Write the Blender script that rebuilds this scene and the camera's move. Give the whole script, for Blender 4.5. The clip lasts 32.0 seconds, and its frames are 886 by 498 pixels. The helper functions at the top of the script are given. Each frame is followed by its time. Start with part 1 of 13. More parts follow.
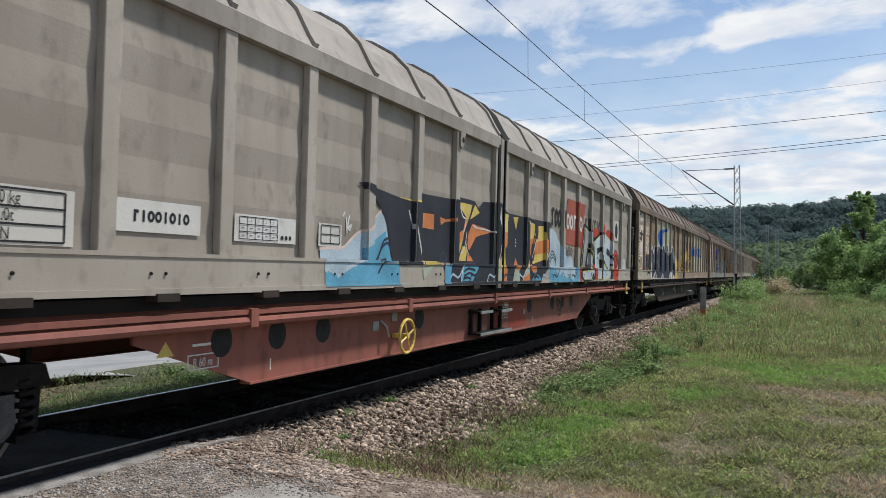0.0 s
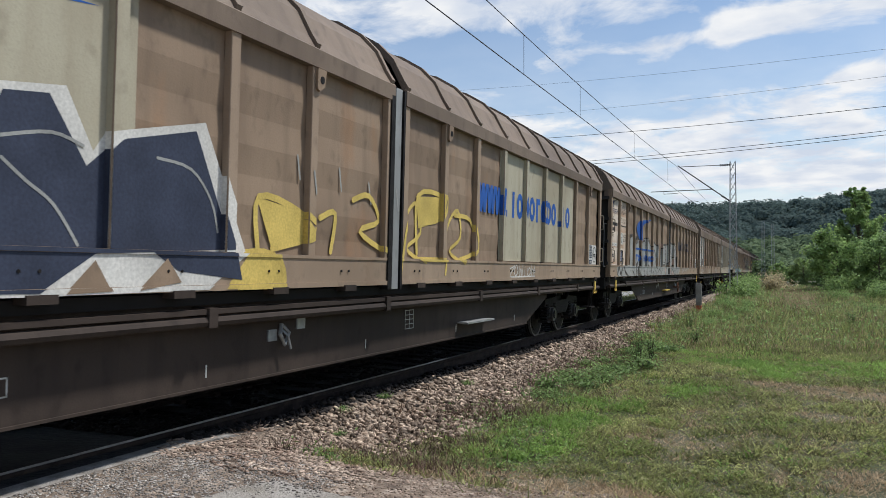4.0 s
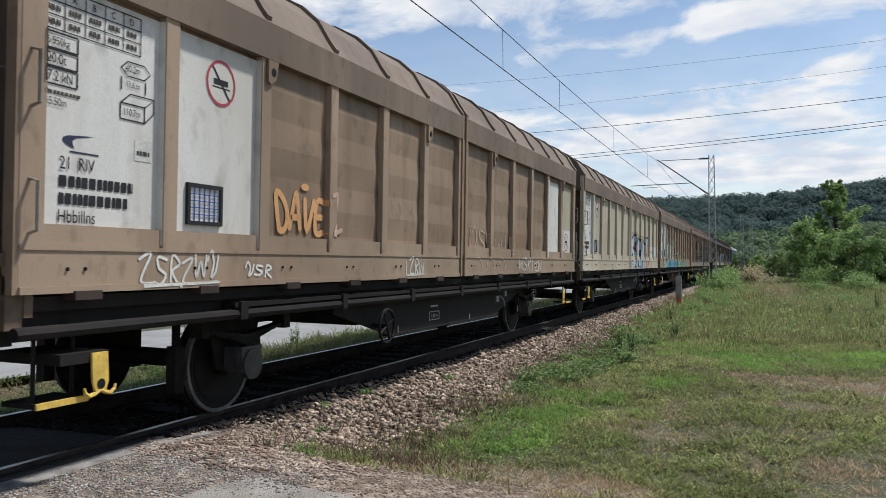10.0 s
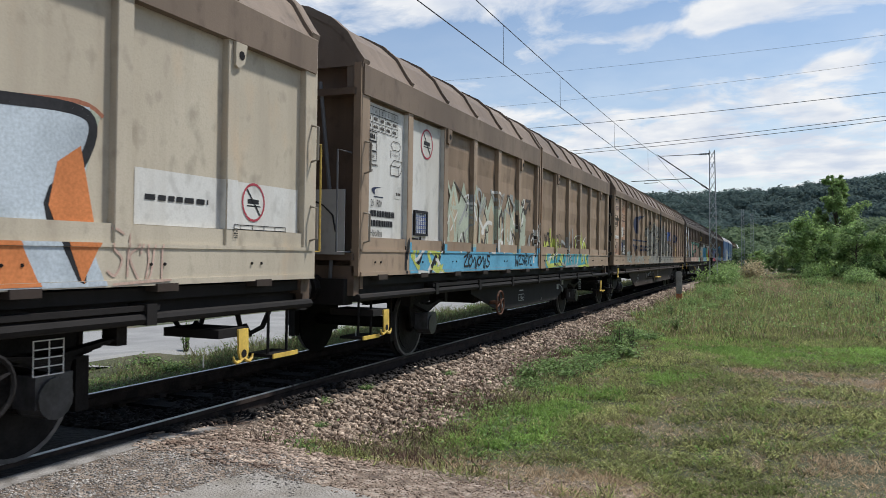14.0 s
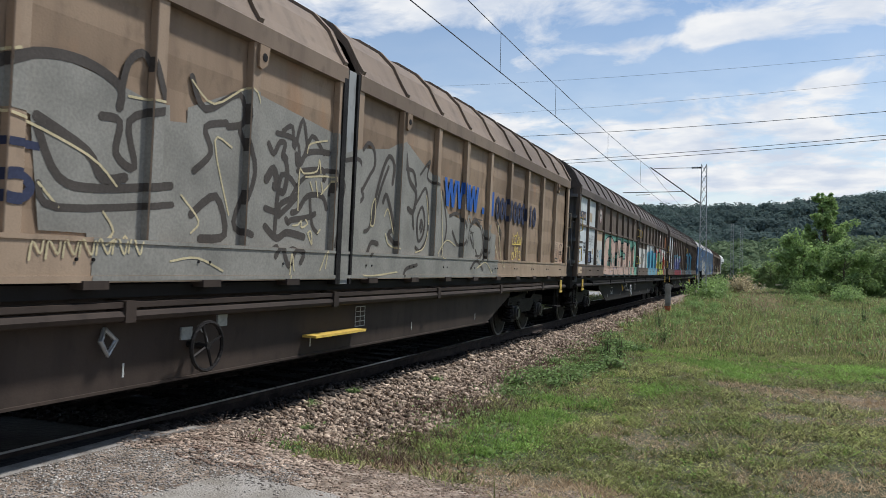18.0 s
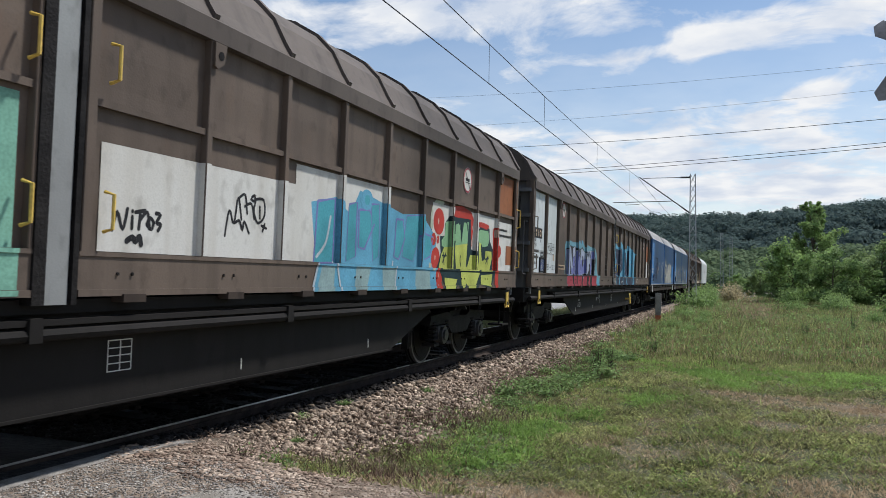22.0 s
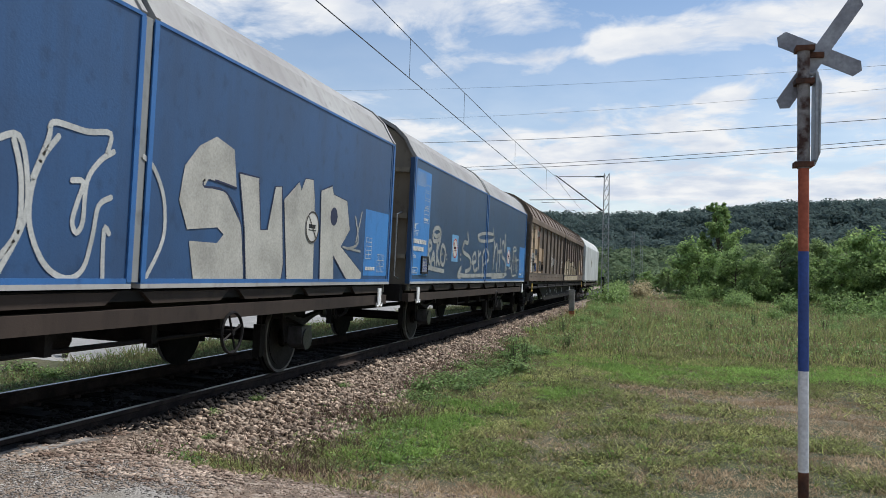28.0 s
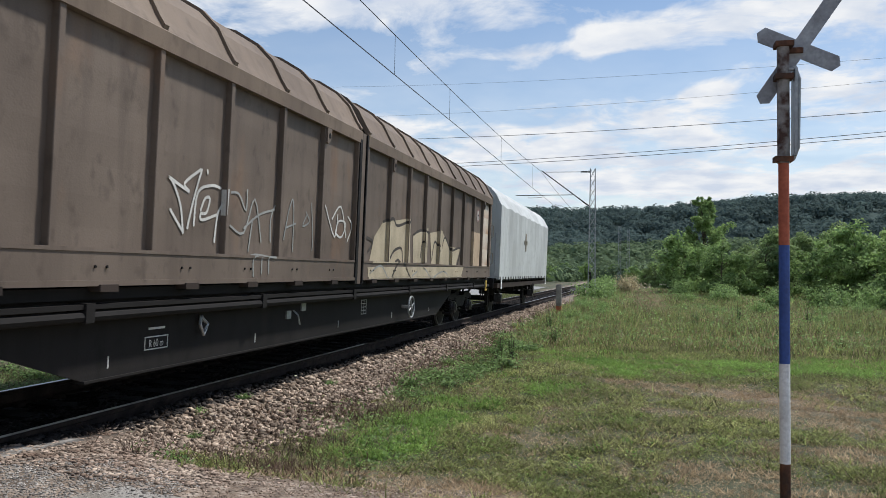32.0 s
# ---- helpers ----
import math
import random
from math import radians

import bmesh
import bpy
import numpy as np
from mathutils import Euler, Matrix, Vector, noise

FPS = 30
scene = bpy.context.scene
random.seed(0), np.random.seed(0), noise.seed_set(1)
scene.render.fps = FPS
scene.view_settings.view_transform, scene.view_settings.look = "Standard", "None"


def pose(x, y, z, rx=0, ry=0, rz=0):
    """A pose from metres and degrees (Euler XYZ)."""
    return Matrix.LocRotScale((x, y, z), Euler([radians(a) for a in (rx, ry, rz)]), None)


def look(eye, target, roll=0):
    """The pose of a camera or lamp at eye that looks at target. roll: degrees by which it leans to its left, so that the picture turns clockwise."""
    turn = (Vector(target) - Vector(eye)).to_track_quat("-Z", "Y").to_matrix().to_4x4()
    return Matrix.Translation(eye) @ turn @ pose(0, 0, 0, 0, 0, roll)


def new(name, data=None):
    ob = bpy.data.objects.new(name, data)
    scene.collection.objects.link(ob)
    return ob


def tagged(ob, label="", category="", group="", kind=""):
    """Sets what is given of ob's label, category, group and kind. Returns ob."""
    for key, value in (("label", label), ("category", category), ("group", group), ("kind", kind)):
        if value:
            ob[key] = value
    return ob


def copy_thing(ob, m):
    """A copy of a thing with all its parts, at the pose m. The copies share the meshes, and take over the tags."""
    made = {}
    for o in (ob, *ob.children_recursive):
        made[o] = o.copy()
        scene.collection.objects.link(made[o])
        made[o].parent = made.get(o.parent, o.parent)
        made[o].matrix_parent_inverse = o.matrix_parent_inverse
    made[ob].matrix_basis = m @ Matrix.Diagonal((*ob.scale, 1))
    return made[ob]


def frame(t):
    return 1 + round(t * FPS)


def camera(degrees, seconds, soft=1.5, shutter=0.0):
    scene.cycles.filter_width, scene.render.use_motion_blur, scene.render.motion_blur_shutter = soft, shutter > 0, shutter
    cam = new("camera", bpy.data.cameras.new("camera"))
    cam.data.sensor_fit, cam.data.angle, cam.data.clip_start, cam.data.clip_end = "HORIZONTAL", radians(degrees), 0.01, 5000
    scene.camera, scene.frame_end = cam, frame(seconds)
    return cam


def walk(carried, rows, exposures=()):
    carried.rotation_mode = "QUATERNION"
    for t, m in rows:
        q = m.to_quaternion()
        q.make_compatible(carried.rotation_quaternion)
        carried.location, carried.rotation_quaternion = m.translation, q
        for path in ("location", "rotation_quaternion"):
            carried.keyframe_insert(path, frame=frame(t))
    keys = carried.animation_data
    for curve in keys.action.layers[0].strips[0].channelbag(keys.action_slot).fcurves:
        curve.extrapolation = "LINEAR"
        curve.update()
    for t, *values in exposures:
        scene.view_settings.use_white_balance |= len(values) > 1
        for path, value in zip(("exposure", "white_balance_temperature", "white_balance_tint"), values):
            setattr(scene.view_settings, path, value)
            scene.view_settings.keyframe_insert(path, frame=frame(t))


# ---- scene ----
cam = camera(57.9, 32.0, soft=0.5, shutter=0.05)
EYE = (0.0, 0.0, 1.307)
# seconds, yaw, pitch, roll, and the hand's small sway
PATH = ((0, 23.27, 1.81, 0.14, -0.033, -0.002, -0.004), (0.5, 23.28, 1.78, 0.15, -0.032, -0.002, -0.001), (1, 23.28, 1.78, 0.15, -0.032, -0.002, -0.001),
        (1.5, 23.31, 1.81, 0.01, -0.016, -0.007, -0.006), (2, 23.26, 1.79, -0.00, -0.019, -0.004, -0.005), (2.5, 23.22, 1.69, 0.09, -0.027, -0.004, 0.002),
        (3, 23.21, 1.73, 0.01, -0.022, -0.001, -0.001), (3.5, 23.17, 1.64, 0.07, -0.023, 0.001, 0.005), (5.5, 22.27, 1.41, -0.24, -0.009, -0.002, 0.003),
        (6, 22.09, 1.49, -0.37, -0.006, 0.002, -0.006), (6.5, 21.94, 1.45, -0.40, 0.005, -0.002, -0.001), (7, 21.79, 1.46, -0.49, 0.017, 0.000, -0.000),
        (7.5, 21.67, 1.38, -0.49, 0.007, 0.000, 0.002), (8, 21.67, 1.33, -0.52, 0.003, 0.002, -0.003), (8.5, 21.71, 1.26, -0.46, -0.000, 0.002, 0.001),
        (9, 21.71, 1.23, -0.38, -0.004, 0.001, 0.005), (9.5, 21.72, 1.28, -0.58, 0.004, 0.002, -0.005), (10, 21.72, 1.22, -0.48, 0.003, 0.003, -0.005),
        (10.5, 21.72, 1.12, -0.40, 0.011, 0.001, 0.002), (11, 21.66, 0.98, -0.47, 0.014, 0.002, 0.002), (11.5, 21.62, 0.86, -0.50, 0.013, 0.002, -0.005),
        (12, 21.55, 0.79, -0.44, 0.005, 0.002, 0.003), (12.5, 21.54, 0.85, -0.47, -0.006, 0.000, -0.004), (13, 21.64, 0.82, -0.47, 0.006, 0.001, 0.000),
        (13.5, 21.62, 0.85, -0.45, -0.006, -0.000, 0.000), (14, 21.76, 0.89, -0.47, 0.006, -0.000, -0.001), (14.5, 21.79, 0.93, -0.44, -0.004, -0.000, -0.003),
        (16.5, 21.63, 1.14, 0.57, -0.002, -0.000, -0.003), (17, 21.44, 1.17, 1.24, -0.002, 0.001, -0.000), (17.5, 21.19, 1.21, 1.33, 0.000, 0.000, -0.002),
        (18, 21.07, 1.26, 1.32, -0.012, -0.001, 0.003), (18.5, 21.07, 1.35, 1.26, -0.009, -0.002, -0.001), (19, 21.08, 1.42, 1.27, -0.012, -0.001, -0.003),
        (19.5, 21.08, 1.51, 1.17, -0.007, -0.000, -0.006), (20, 21.04, 1.58, 1.17, -0.002, 0.000, -0.004), (20.5, 20.91, 1.69, 1.14, 0.002, -0.001, -0.001),
        (21, 20.76, 1.85, 1.18, -0.000, -0.001, 0.006), (21.5, 20.56, 2.00, 1.00, 0.005, -0.001, 0.003), (22, 20.43, 2.08, 0.83, 0.001, -0.000, 0.000),
        (22.5, 19.99, 2.05, 0.88, 0.005, -0.001, 0.004), (23, 18.95, 2.03, 0.98, 0.013, -0.004, 0.015), (23.5, 18.10, 2.14, 1.00, -0.000, 0.003, 0.008),
        (24, 17.42, 2.29, 0.95, -0.006, 0.013, 0.012), (24.5, 16.56, 2.39, 0.82, -0.025, 0.023, 0.018), (25, 15.90, 2.39, 0.72, -0.022, 0.008, 0.010),
        (25.5, 15.33, 2.42, 0.69, -0.012, 0.008, 0.005), (27.5, 14.69, 1.85, 1.62, -0.003, 0.004, 0.001), (28, 14.57, 1.80, 1.48, 0.002, 0.004, 0.006),
        (28.5, 14.41, 1.83, 1.37, 0.009, 0.005, -0.002), (29, 14.24, 1.77, 1.23, 0.011, 0.007, 0.001), (29.5, 14.04, 1.70, 1.23, 0.012, 0.001, -0.001),
        (30, 13.83, 1.67, 1.19, 0.016, -0.002, 0.000), (30.5, 13.77, 1.60, 1.20, 0.022, -0.004, 0.003), (31, 13.73, 1.57, 1.11, 0.024, -0.004, 0.007),
        (31.5, 13.74, 1.58, 1.04, 0.032, -0.002, 0.006), (32, 13.68, 1.55, 0.97, 0.031, -0.005, 0.010))


def gaze(yaw, pitch, roll, dx, dy, dz):
    a, b = radians(yaw), radians(pitch)
    eye = Vector(EYE) + Vector((dx, dy, dz))
    return look(eye, eye + Vector((-math.sin(a) * math.cos(b), math.cos(a) * math.cos(b), math.sin(b))), roll)


walk(cam, [(t, gaze(*row)) for t, *row in PATH])

# ---- light ----
SUN = Vector((0.38, 0.36, 0.85)).normalized()
sun = new("sun", bpy.data.lights.new("sun", "SUN"))
sun.data.energy, sun.data.angle, sun.data.color = 4.7, radians(5.0), (1.0, 0.975, 0.945)
sun.matrix_world = look((0, 0, 60), Vector((0, 0, 60)) - SUN)


# banks of cloud (and gaps, negative) ahead: across, up, half width, half height, density
CLOUDS = ((-0.447, 0.365, 0.07, 0.04, 0.22), (-0.26, 0.35, 0.15, 0.03, 0.2), (-0.16, 0.32, 0.06, 0.02, 0.16), (-0.12, 0.278, 0.08, 0.013, 0.2),
          (-0.03, 0.29, 0.07, 0.02, 0.2), (0.07, 0.305, 0.09, 0.03, 0.22), (0.2, 0.315, 0.13, 0.04, 0.2), (0.086, 0.219, 0.03, 0.018, 0.2),
          (0.05, 0.244, 0.02, 0.013, 0.18), (0.22, 0.215, 0.07, 0.03, 0.15), (-0.12, 0.165, 0.3, 0.03, 0.12), (0.0, 0.115, 0.5, 0.025, 0.14),
          (-0.389, 0.28, 0.10, 0.035, -0.3), (-0.17, 0.235, 0.15, 0.02, -0.3), (0.0, 0.25, 0.05, 0.022, -0.25), (-0.7, 0.36, 0.2, 0.05, 0.1))


def build_world():
    w = bpy.data.worlds.new("sky")
    scene.world = w
    w.use_nodes = True
    nt = w.node_tree
    nt.nodes.clear()
    add = nt.nodes.new
    out, bg = add("ShaderNodeOutputWorld"), add("ShaderNodeBackground")
    sky = add("ShaderNodeTexSky")
    sky.sky_type, sky.sun_disc = "NISHITA", False
    sky.sun_elevation = math.asin(SUN.z)
    sky.sun_rotation = math.atan2(SUN.x, SUN.y)
    sky.air_density, sky.dust_density, sky.ozone_density = 1.0, 0.4, 1.6
    bg.inputs["Strength"].default_value = 0.1255
    # clouds: stretched noise on the sky's dome, denser towards the horizon
    tc, sep, flat = add("ShaderNodeTexCoord"), add("ShaderNodeSeparateXYZ"), add("ShaderNodeVectorMath")
    nt.links.new(tc.outputs["Generated"], sep.inputs[0])
    dz = add("ShaderNodeMath")
    dz.operation = "ADD"
    dz.inputs[1].default_value = 0.16
    nt.links.new(sep.outputs["Z"], dz.inputs[0])
    mx = add("ShaderNodeMath")
    mx.operation = "MAXIMUM"
    mx.inputs[1].default_value = 0.05
    nt.links.new(dz.outputs[0], mx.inputs[0])
    comb = add("ShaderNodeCombineXYZ")
    for k in range(3):
        nt.links.new(mx.outputs[0], comb.inputs[k])
    flat.operation = "DIVIDE"
    nt.links.new(tc.outputs["Generated"], flat.inputs[0])
    nt.links.new(comb.outputs[0], flat.inputs[1])
    n1 = add("ShaderNodeTexNoise")
    n1.inputs["Scale"].default_value, n1.inputs["Detail"].default_value = 3.4, 10.0
    n1.inputs["Roughness"].default_value = 0.6
    n1.inputs["Distortion"].default_value = 0.35
    nt.links.new(flat.outputs[0], n1.inputs["Vector"])
    # cloud banks and gaps on the sky ahead, in tangents across and up
    my = add("ShaderNodeMath")
    my.operation = "MAXIMUM"
    my.inputs[1].default_value = 0.12
    nt.links.new(sep.outputs["Y"], my.inputs[0])
    c2 = add("ShaderNodeCombineXYZ")
    for k in range(3):
        nt.links.new(my.outputs[0], c2.inputs[k])
    ahead = add("ShaderNodeVectorMath")
    ahead.operation = "DIVIDE"
    nt.links.new(tc.outputs["Generated"], ahead.inputs[0])
    nt.links.new(c2.outputs[0], ahead.inputs[1])
    total = n1.outputs["Fac"]
    for u, v, a, b, w_ in CLOUDS:
        off, sc, ln, mr, ad = add("ShaderNodeVectorMath"), add("ShaderNodeVectorMath"), add("ShaderNodeVectorMath"), add("ShaderNodeMapRange"), add("ShaderNodeMath")
        off.operation, sc.operation, ln.operation, ad.operation = "SUBTRACT", "MULTIPLY", "LENGTH", "ADD"
        off.inputs[1].default_value = (u, 1.0, v)
        sc.inputs[1].default_value = (1 / a, 1.0, 1 / b)
        mr.interpolation_type = "SMOOTHSTEP"
        mr.inputs["From Min"].default_value, mr.inputs["From Max"].default_value = 0.2, 1.5
        mr.inputs["To Min"].default_value, mr.inputs["To Max"].default_value = w_, 0.0
        nt.links.new(ahead.outputs[0], off.inputs[0])
        nt.links.new(off.outputs[0], sc.inputs[0])
        nt.links.new(sc.outputs[0], ln.inputs[0])
        nt.links.new(ln.outputs["Value"], mr.inputs["Value"])
        nt.links.new(total, ad.inputs[0])
        nt.links.new(mr.outputs[0], ad.inputs[1])
        total = ad.outputs[0]
    ramp = add("ShaderNodeValToRGB")
    ramp.color_ramp.elements[0].position, ramp.color_ramp.elements[0].color = 0.51, (0, 0, 0, 1)
    ramp.color_ramp.elements[1].position, ramp.color_ramp.elements[1].color = 0.70, (1, 1, 1, 1)
    nt.links.new(total, ramp.inputs[0])
    # thin veil low down
    veil = add("ShaderNodeMapRange")
    veil.inputs["From Min"].default_value, veil.inputs["From Max"].default_value = 0.0, 0.32
    veil.inputs["To Min"].default_value, veil.inputs["To Max"].default_value = 0.62, 0.0
    nt.links.new(sep.outputs["Z"], veil.inputs["Value"])
    both = add("ShaderNodeMath")
    both.operation = "ADD"
    both.use_clamp = True
    nt.links.new(ramp.outputs[0], both.inputs[0])
    nt.links.new(veil.outputs[0], both.inputs[1])
    n2 = add("ShaderNodeTexNoise")
    n2.inputs["Scale"].default_value, n2.inputs["Detail"].default_value = 5.0, 6.0
    nt.links.new(flat.outputs[0], n2.inputs["Vector"])
    shade = add("ShaderNodeValToRGB")
    shade.color_ramp.elements[0].position, shade.color_ramp.elements[0].color = 0.35, (5.0, 5.55, 6.5, 1)
    shade.color_ramp.elements[1].position, shade.color_ramp.elements[1].color = 0.62, (7.1, 7.22, 7.4, 1)
    nt.links.new(n2.outputs["Fac"], shade.inputs[0])
    mix = add("ShaderNodeMix")
    mix.data_type = "RGBA"
    nt.links.new(both.outputs[0], mix.inputs[0])
    nt.links.new(sky.outputs[0], mix.inputs[6])
    nt.links.new(shade.outputs[0], mix.inputs[7])
    nt.links.new(mix.outputs[2], bg.inputs["Color"])
    nt.links.new(bg.outputs[0], out.inputs["Surface"])


build_world()
scene.view_settings.exposure = 0.0


# ---- materials ----
def material(name, base, dark=None, scale=3.0, rough=0.7, metal=0.0, bump=0.0, grain=40.0, contrast=(0.35, 0.65),
             stretch=(1, 1, 1), third=None, island=0.0, translucent=0.0):
    """Two scales of noise between base and dark, an optional third tone, fine relief."""
    m = bpy.data.materials.new(name)
    m.use_nodes = True
    nt = m.node_tree
    add, link = nt.nodes.new, nt.links.new
    b = nt.nodes["Principled BSDF"]
    b.inputs["Roughness"].default_value, b.inputs["Metallic"].default_value = rough, metal
    b.inputs["Specular IOR Level"].default_value = 0.15 if rough > 0.58 else 0.45
    tc, mp = add("ShaderNodeTexCoord"), add("ShaderNodeMapping")
    link(tc.outputs["Object"], mp.inputs["Vector"])
    mp.inputs["Scale"].default_value = stretch
    big, fine = add("ShaderNodeTexNoise"), add("ShaderNodeTexNoise")
    big.inputs["Scale"].default_value, big.inputs["Detail"].default_value = scale, 5.0
    fine.inputs["Scale"].default_value, fine.inputs["Detail"].default_value = grain, 3.0
    link(mp.outputs[0], big.inputs["Vector"])
    link(mp.outputs[0], fine.inputs["Vector"])
    ramp = add("ShaderNodeValToRGB")
    e = ramp.color_ramp.elements
    dark = dark or tuple(c * 0.7 for c in base)
    e[0].position, e[0].color = contrast[0], (*dark, 1)
    e[1].position, e[1].color = contrast[1], (*base, 1)
    if third:
        x = e.new(min(0.98, contrast[1] + 0.12))
        x.color = (*third, 1)
    link(big.outputs["Fac"], ramp.inputs[0])
    mix = add("ShaderNodeMix")
    mix.data_type, mix.blend_type = "RGBA", "MULTIPLY"
    mix.inputs[0].default_value = 0.5
    r2 = add("ShaderNodeValToRGB")
    r2.color_ramp.elements[0].position, r2.color_ramp.elements[0].color = 0.3, (0.62, 0.62, 0.62, 1)
    r2.color_ramp.elements[1].position, r2.color_ramp.elements[1].color = 0.68, (1.12, 1.12, 1.12, 1)
    link(fine.outputs["Fac"], r2.inputs[0])
    link(ramp.outputs[0], mix.inputs[6])
    link(r2.outputs[0], mix.inputs[7])
    col = mix.outputs[2]
    if island:
        g, hsv, mr = add("ShaderNodeNewGeometry"), add("ShaderNodeHueSaturation"), add("ShaderNodeMapRange")
        mr.inputs["To Min"].default_value, mr.inputs["To Max"].default_value = 1 - island, 1 + island
        link(g.outputs["Random Per Island"], mr.inputs["Value"])
        link(mr.outputs[0], hsv.inputs["Value"])
        link(col, hsv.inputs["Color"])
        col = hsv.outputs[0]
    link(col, b.inputs["Base Color"])
    if bump:
        bp = add("ShaderNodeBump")
        bp.inputs["Strength"].default_value, bp.inputs["Distance"].default_value = bump, 0.02
        link(fine.outputs["Fac"], bp.inputs["Height"])
        link(bp.outputs[0], b.inputs["Normal"])
    if translucent:
        tr, ms = add("ShaderNodeBsdfTranslucent"), add("ShaderNodeMixShader")
        link(col, tr.inputs["Color"])
        ms.inputs[0].default_value = translucent
        link(b.outputs[0], ms.inputs[1])
        link(tr.outputs[0], ms.inputs[2])
        link(ms.outputs[0], nt.nodes["Material Output"].inputs["Surface"])
    return m


def painted(name, base, grime, rough=0.6, rust=None, folds=None):
    """Weathered wagon paint: long runs of dirt downwards, blotches, fine speckle."""
    m = bpy.data.materials.new(name)
    m.use_nodes = True
    nt = m.node_tree
    add, link = nt.nodes.new, nt.links.new
    b = nt.nodes["Principled BSDF"]
    tc = add("ShaderNodeTexCoord")
    col = None

    def layer(scale, stretch, lo, hi, colour, prev, detail=6.0, amount=1.0):
        mp, n, r, mx = add("ShaderNodeMapping"), add("ShaderNodeTexNoise"), add("ShaderNodeMapRange"), add("ShaderNodeMix")
        mp.inputs["Scale"].default_value = stretch
        link(tc.outputs["Object"], mp.inputs[0])
        link(mp.outputs[0], n.inputs["Vector"])
        n.inputs["Scale"].default_value, n.inputs["Detail"].default_value = scale, detail
        r.inputs["From Min"].default_value, r.inputs["From Max"].default_value = lo, hi
        r.inputs["To Max"].default_value = amount
        link(n.outputs["Fac"], r.inputs["Value"])
        mx.data_type = "RGBA"
        link(r.outputs[0], mx.inputs[0])
        if prev is None:
            mx.inputs[6].default_value = (*base, 1)
        else:
            link(prev, mx.inputs[6])
        mx.inputs[7].default_value = (*colour, 1)
        return mx.outputs[2], n.outputs["Fac"]

    col, _ = layer(0.5, (1, 1, 1), 0.42, 0.66, grime, None, 4.0, 0.85)
    col, _ = layer(3.0, (1, 1.6, 0.12), 0.48, 0.72, grime, col, 5.0, 0.7)
    col, _ = layer(7.0, (1, 1, 0.7), 0.56, 0.74, tuple(c * 0.55 for c in grime), col, 6.0, 0.5)
    if rust:
        col, _ = layer(1.7, (1, 1, 0.45), 0.60, 0.80, rust, col, 8.0, 0.6)
    if folds:
        # rust bleeding along the folds of the sheets, strongest above each fold
        sep, sub, fr, rg, ml, mx = (add("ShaderNodeSeparateXYZ"), add("ShaderNodeMath"), add("ShaderNodeMath"), add("ShaderNodeMapRange"), add("ShaderNodeMath"), add("ShaderNodeMix"))
        nz, nr = add("ShaderNodeTexNoise"), add("ShaderNodeMapRange")
        nz.inputs["Scale"].default_value, nz.inputs["Detail"].default_value = 1.6, 5.0
        link(tc.outputs["Object"], nz.inputs["Vector"])
        nr.inputs["From Min"].default_value, nr.inputs["From Max"].default_value = 0.36, 0.62
        nr.inputs["To Min"].default_value = 0.15
        link(nz.outputs["Fac"], nr.inputs["Value"])
        link(tc.outputs["Object"], sep.inputs[0])
        sub.operation, fr.operation, ml.operation = "MULTIPLY_ADD", "FRACT", "MULTIPLY"
        sub.inputs[1].default_value, sub.inputs[2].default_value = 1 / folds[1], -folds[0] / folds[1]
        link(sep.outputs["Z"], sub.inputs[0])
        link(sub.outputs[0], fr.inputs[0])
        rg.interpolation_type = "SMOOTHSTEP"
        rg.inputs["From Min"].default_value, rg.inputs["From Max"].default_value = 0.62, 0.0
        rg.inputs["To Max"].default_value = 0.85
        link(fr.outputs[0], rg.inputs["Value"])
        link(rg.outputs[0], ml.inputs[0])
        link(nr.outputs[0], ml.inputs[1])
        mx.data_type = "RGBA"
        link(ml.outputs[0], mx.inputs[0])
        link(col, mx.inputs[6])
        mx.inputs[7].default_value = (*rust, 1)
        col = mx.outputs[2]
    col, fac = layer(60.0, (1, 1, 1), 0.45, 0.75, tuple(c * 0.7 for c in base), col, 2.0, 0.35)
    link(col, b.inputs["Base Color"])
    b.inputs["Roughness"].default_value = rough
    b.inputs["Specular IOR Level"].default_value = 0.18 if rough > 0.5 else 0.3
    bp = add("ShaderNodeBump")
    bp.inputs["Strength"].default_value, bp.inputs["Distance"].default_value = 0.12, 0.01
    link(fac, bp.inputs["Height"])
    link(bp.outputs[0], b.inputs["Normal"])
    return m


BROWN = painted("brown wagon paint", (0.285, 0.208, 0.142), (0.165, 0.117, 0.080), rust=(0.33, 0.165, 0.075))
BROWN_DARK = painted("dark brown wagon paint", (0.143, 0.110, 0.087), (0.080, 0.063, 0.051), rust=(0.17, 0.105, 0.07))
BROWN_MID = painted("worn mid-brown wagon paint", (0.175, 0.138, 0.109), (0.103, 0.08, 0.064), rust=(0.24, 0.13, 0.07))
ROOF_BROWN = painted("dusty brown roof", (0.205, 0.156, 0.115), (0.13, 0.098, 0.073))
ROOF_DARK = painted("dusty dark roof", (0.122, 0.101, 0.086), (0.07, 0.058, 0.05))
GREY = painted("grey wagon paint", (0.335, 0.298, 0.245), (0.235, 0.203, 0.163))
ROOF_GREY = painted("dusty grey roof", (0.335, 0.302, 0.258), (0.22, 0.195, 0.162))
CREAM = painted("cream wagon paint", (0.49, 0.435, 0.337), (0.36, 0.31, 0.235), rust=(0.55, 0.36, 0.2))
BLUE = painted("blue wagon sheet", (0.037, 0.089, 0.195), (0.037, 0.068, 0.132), rough=0.42)
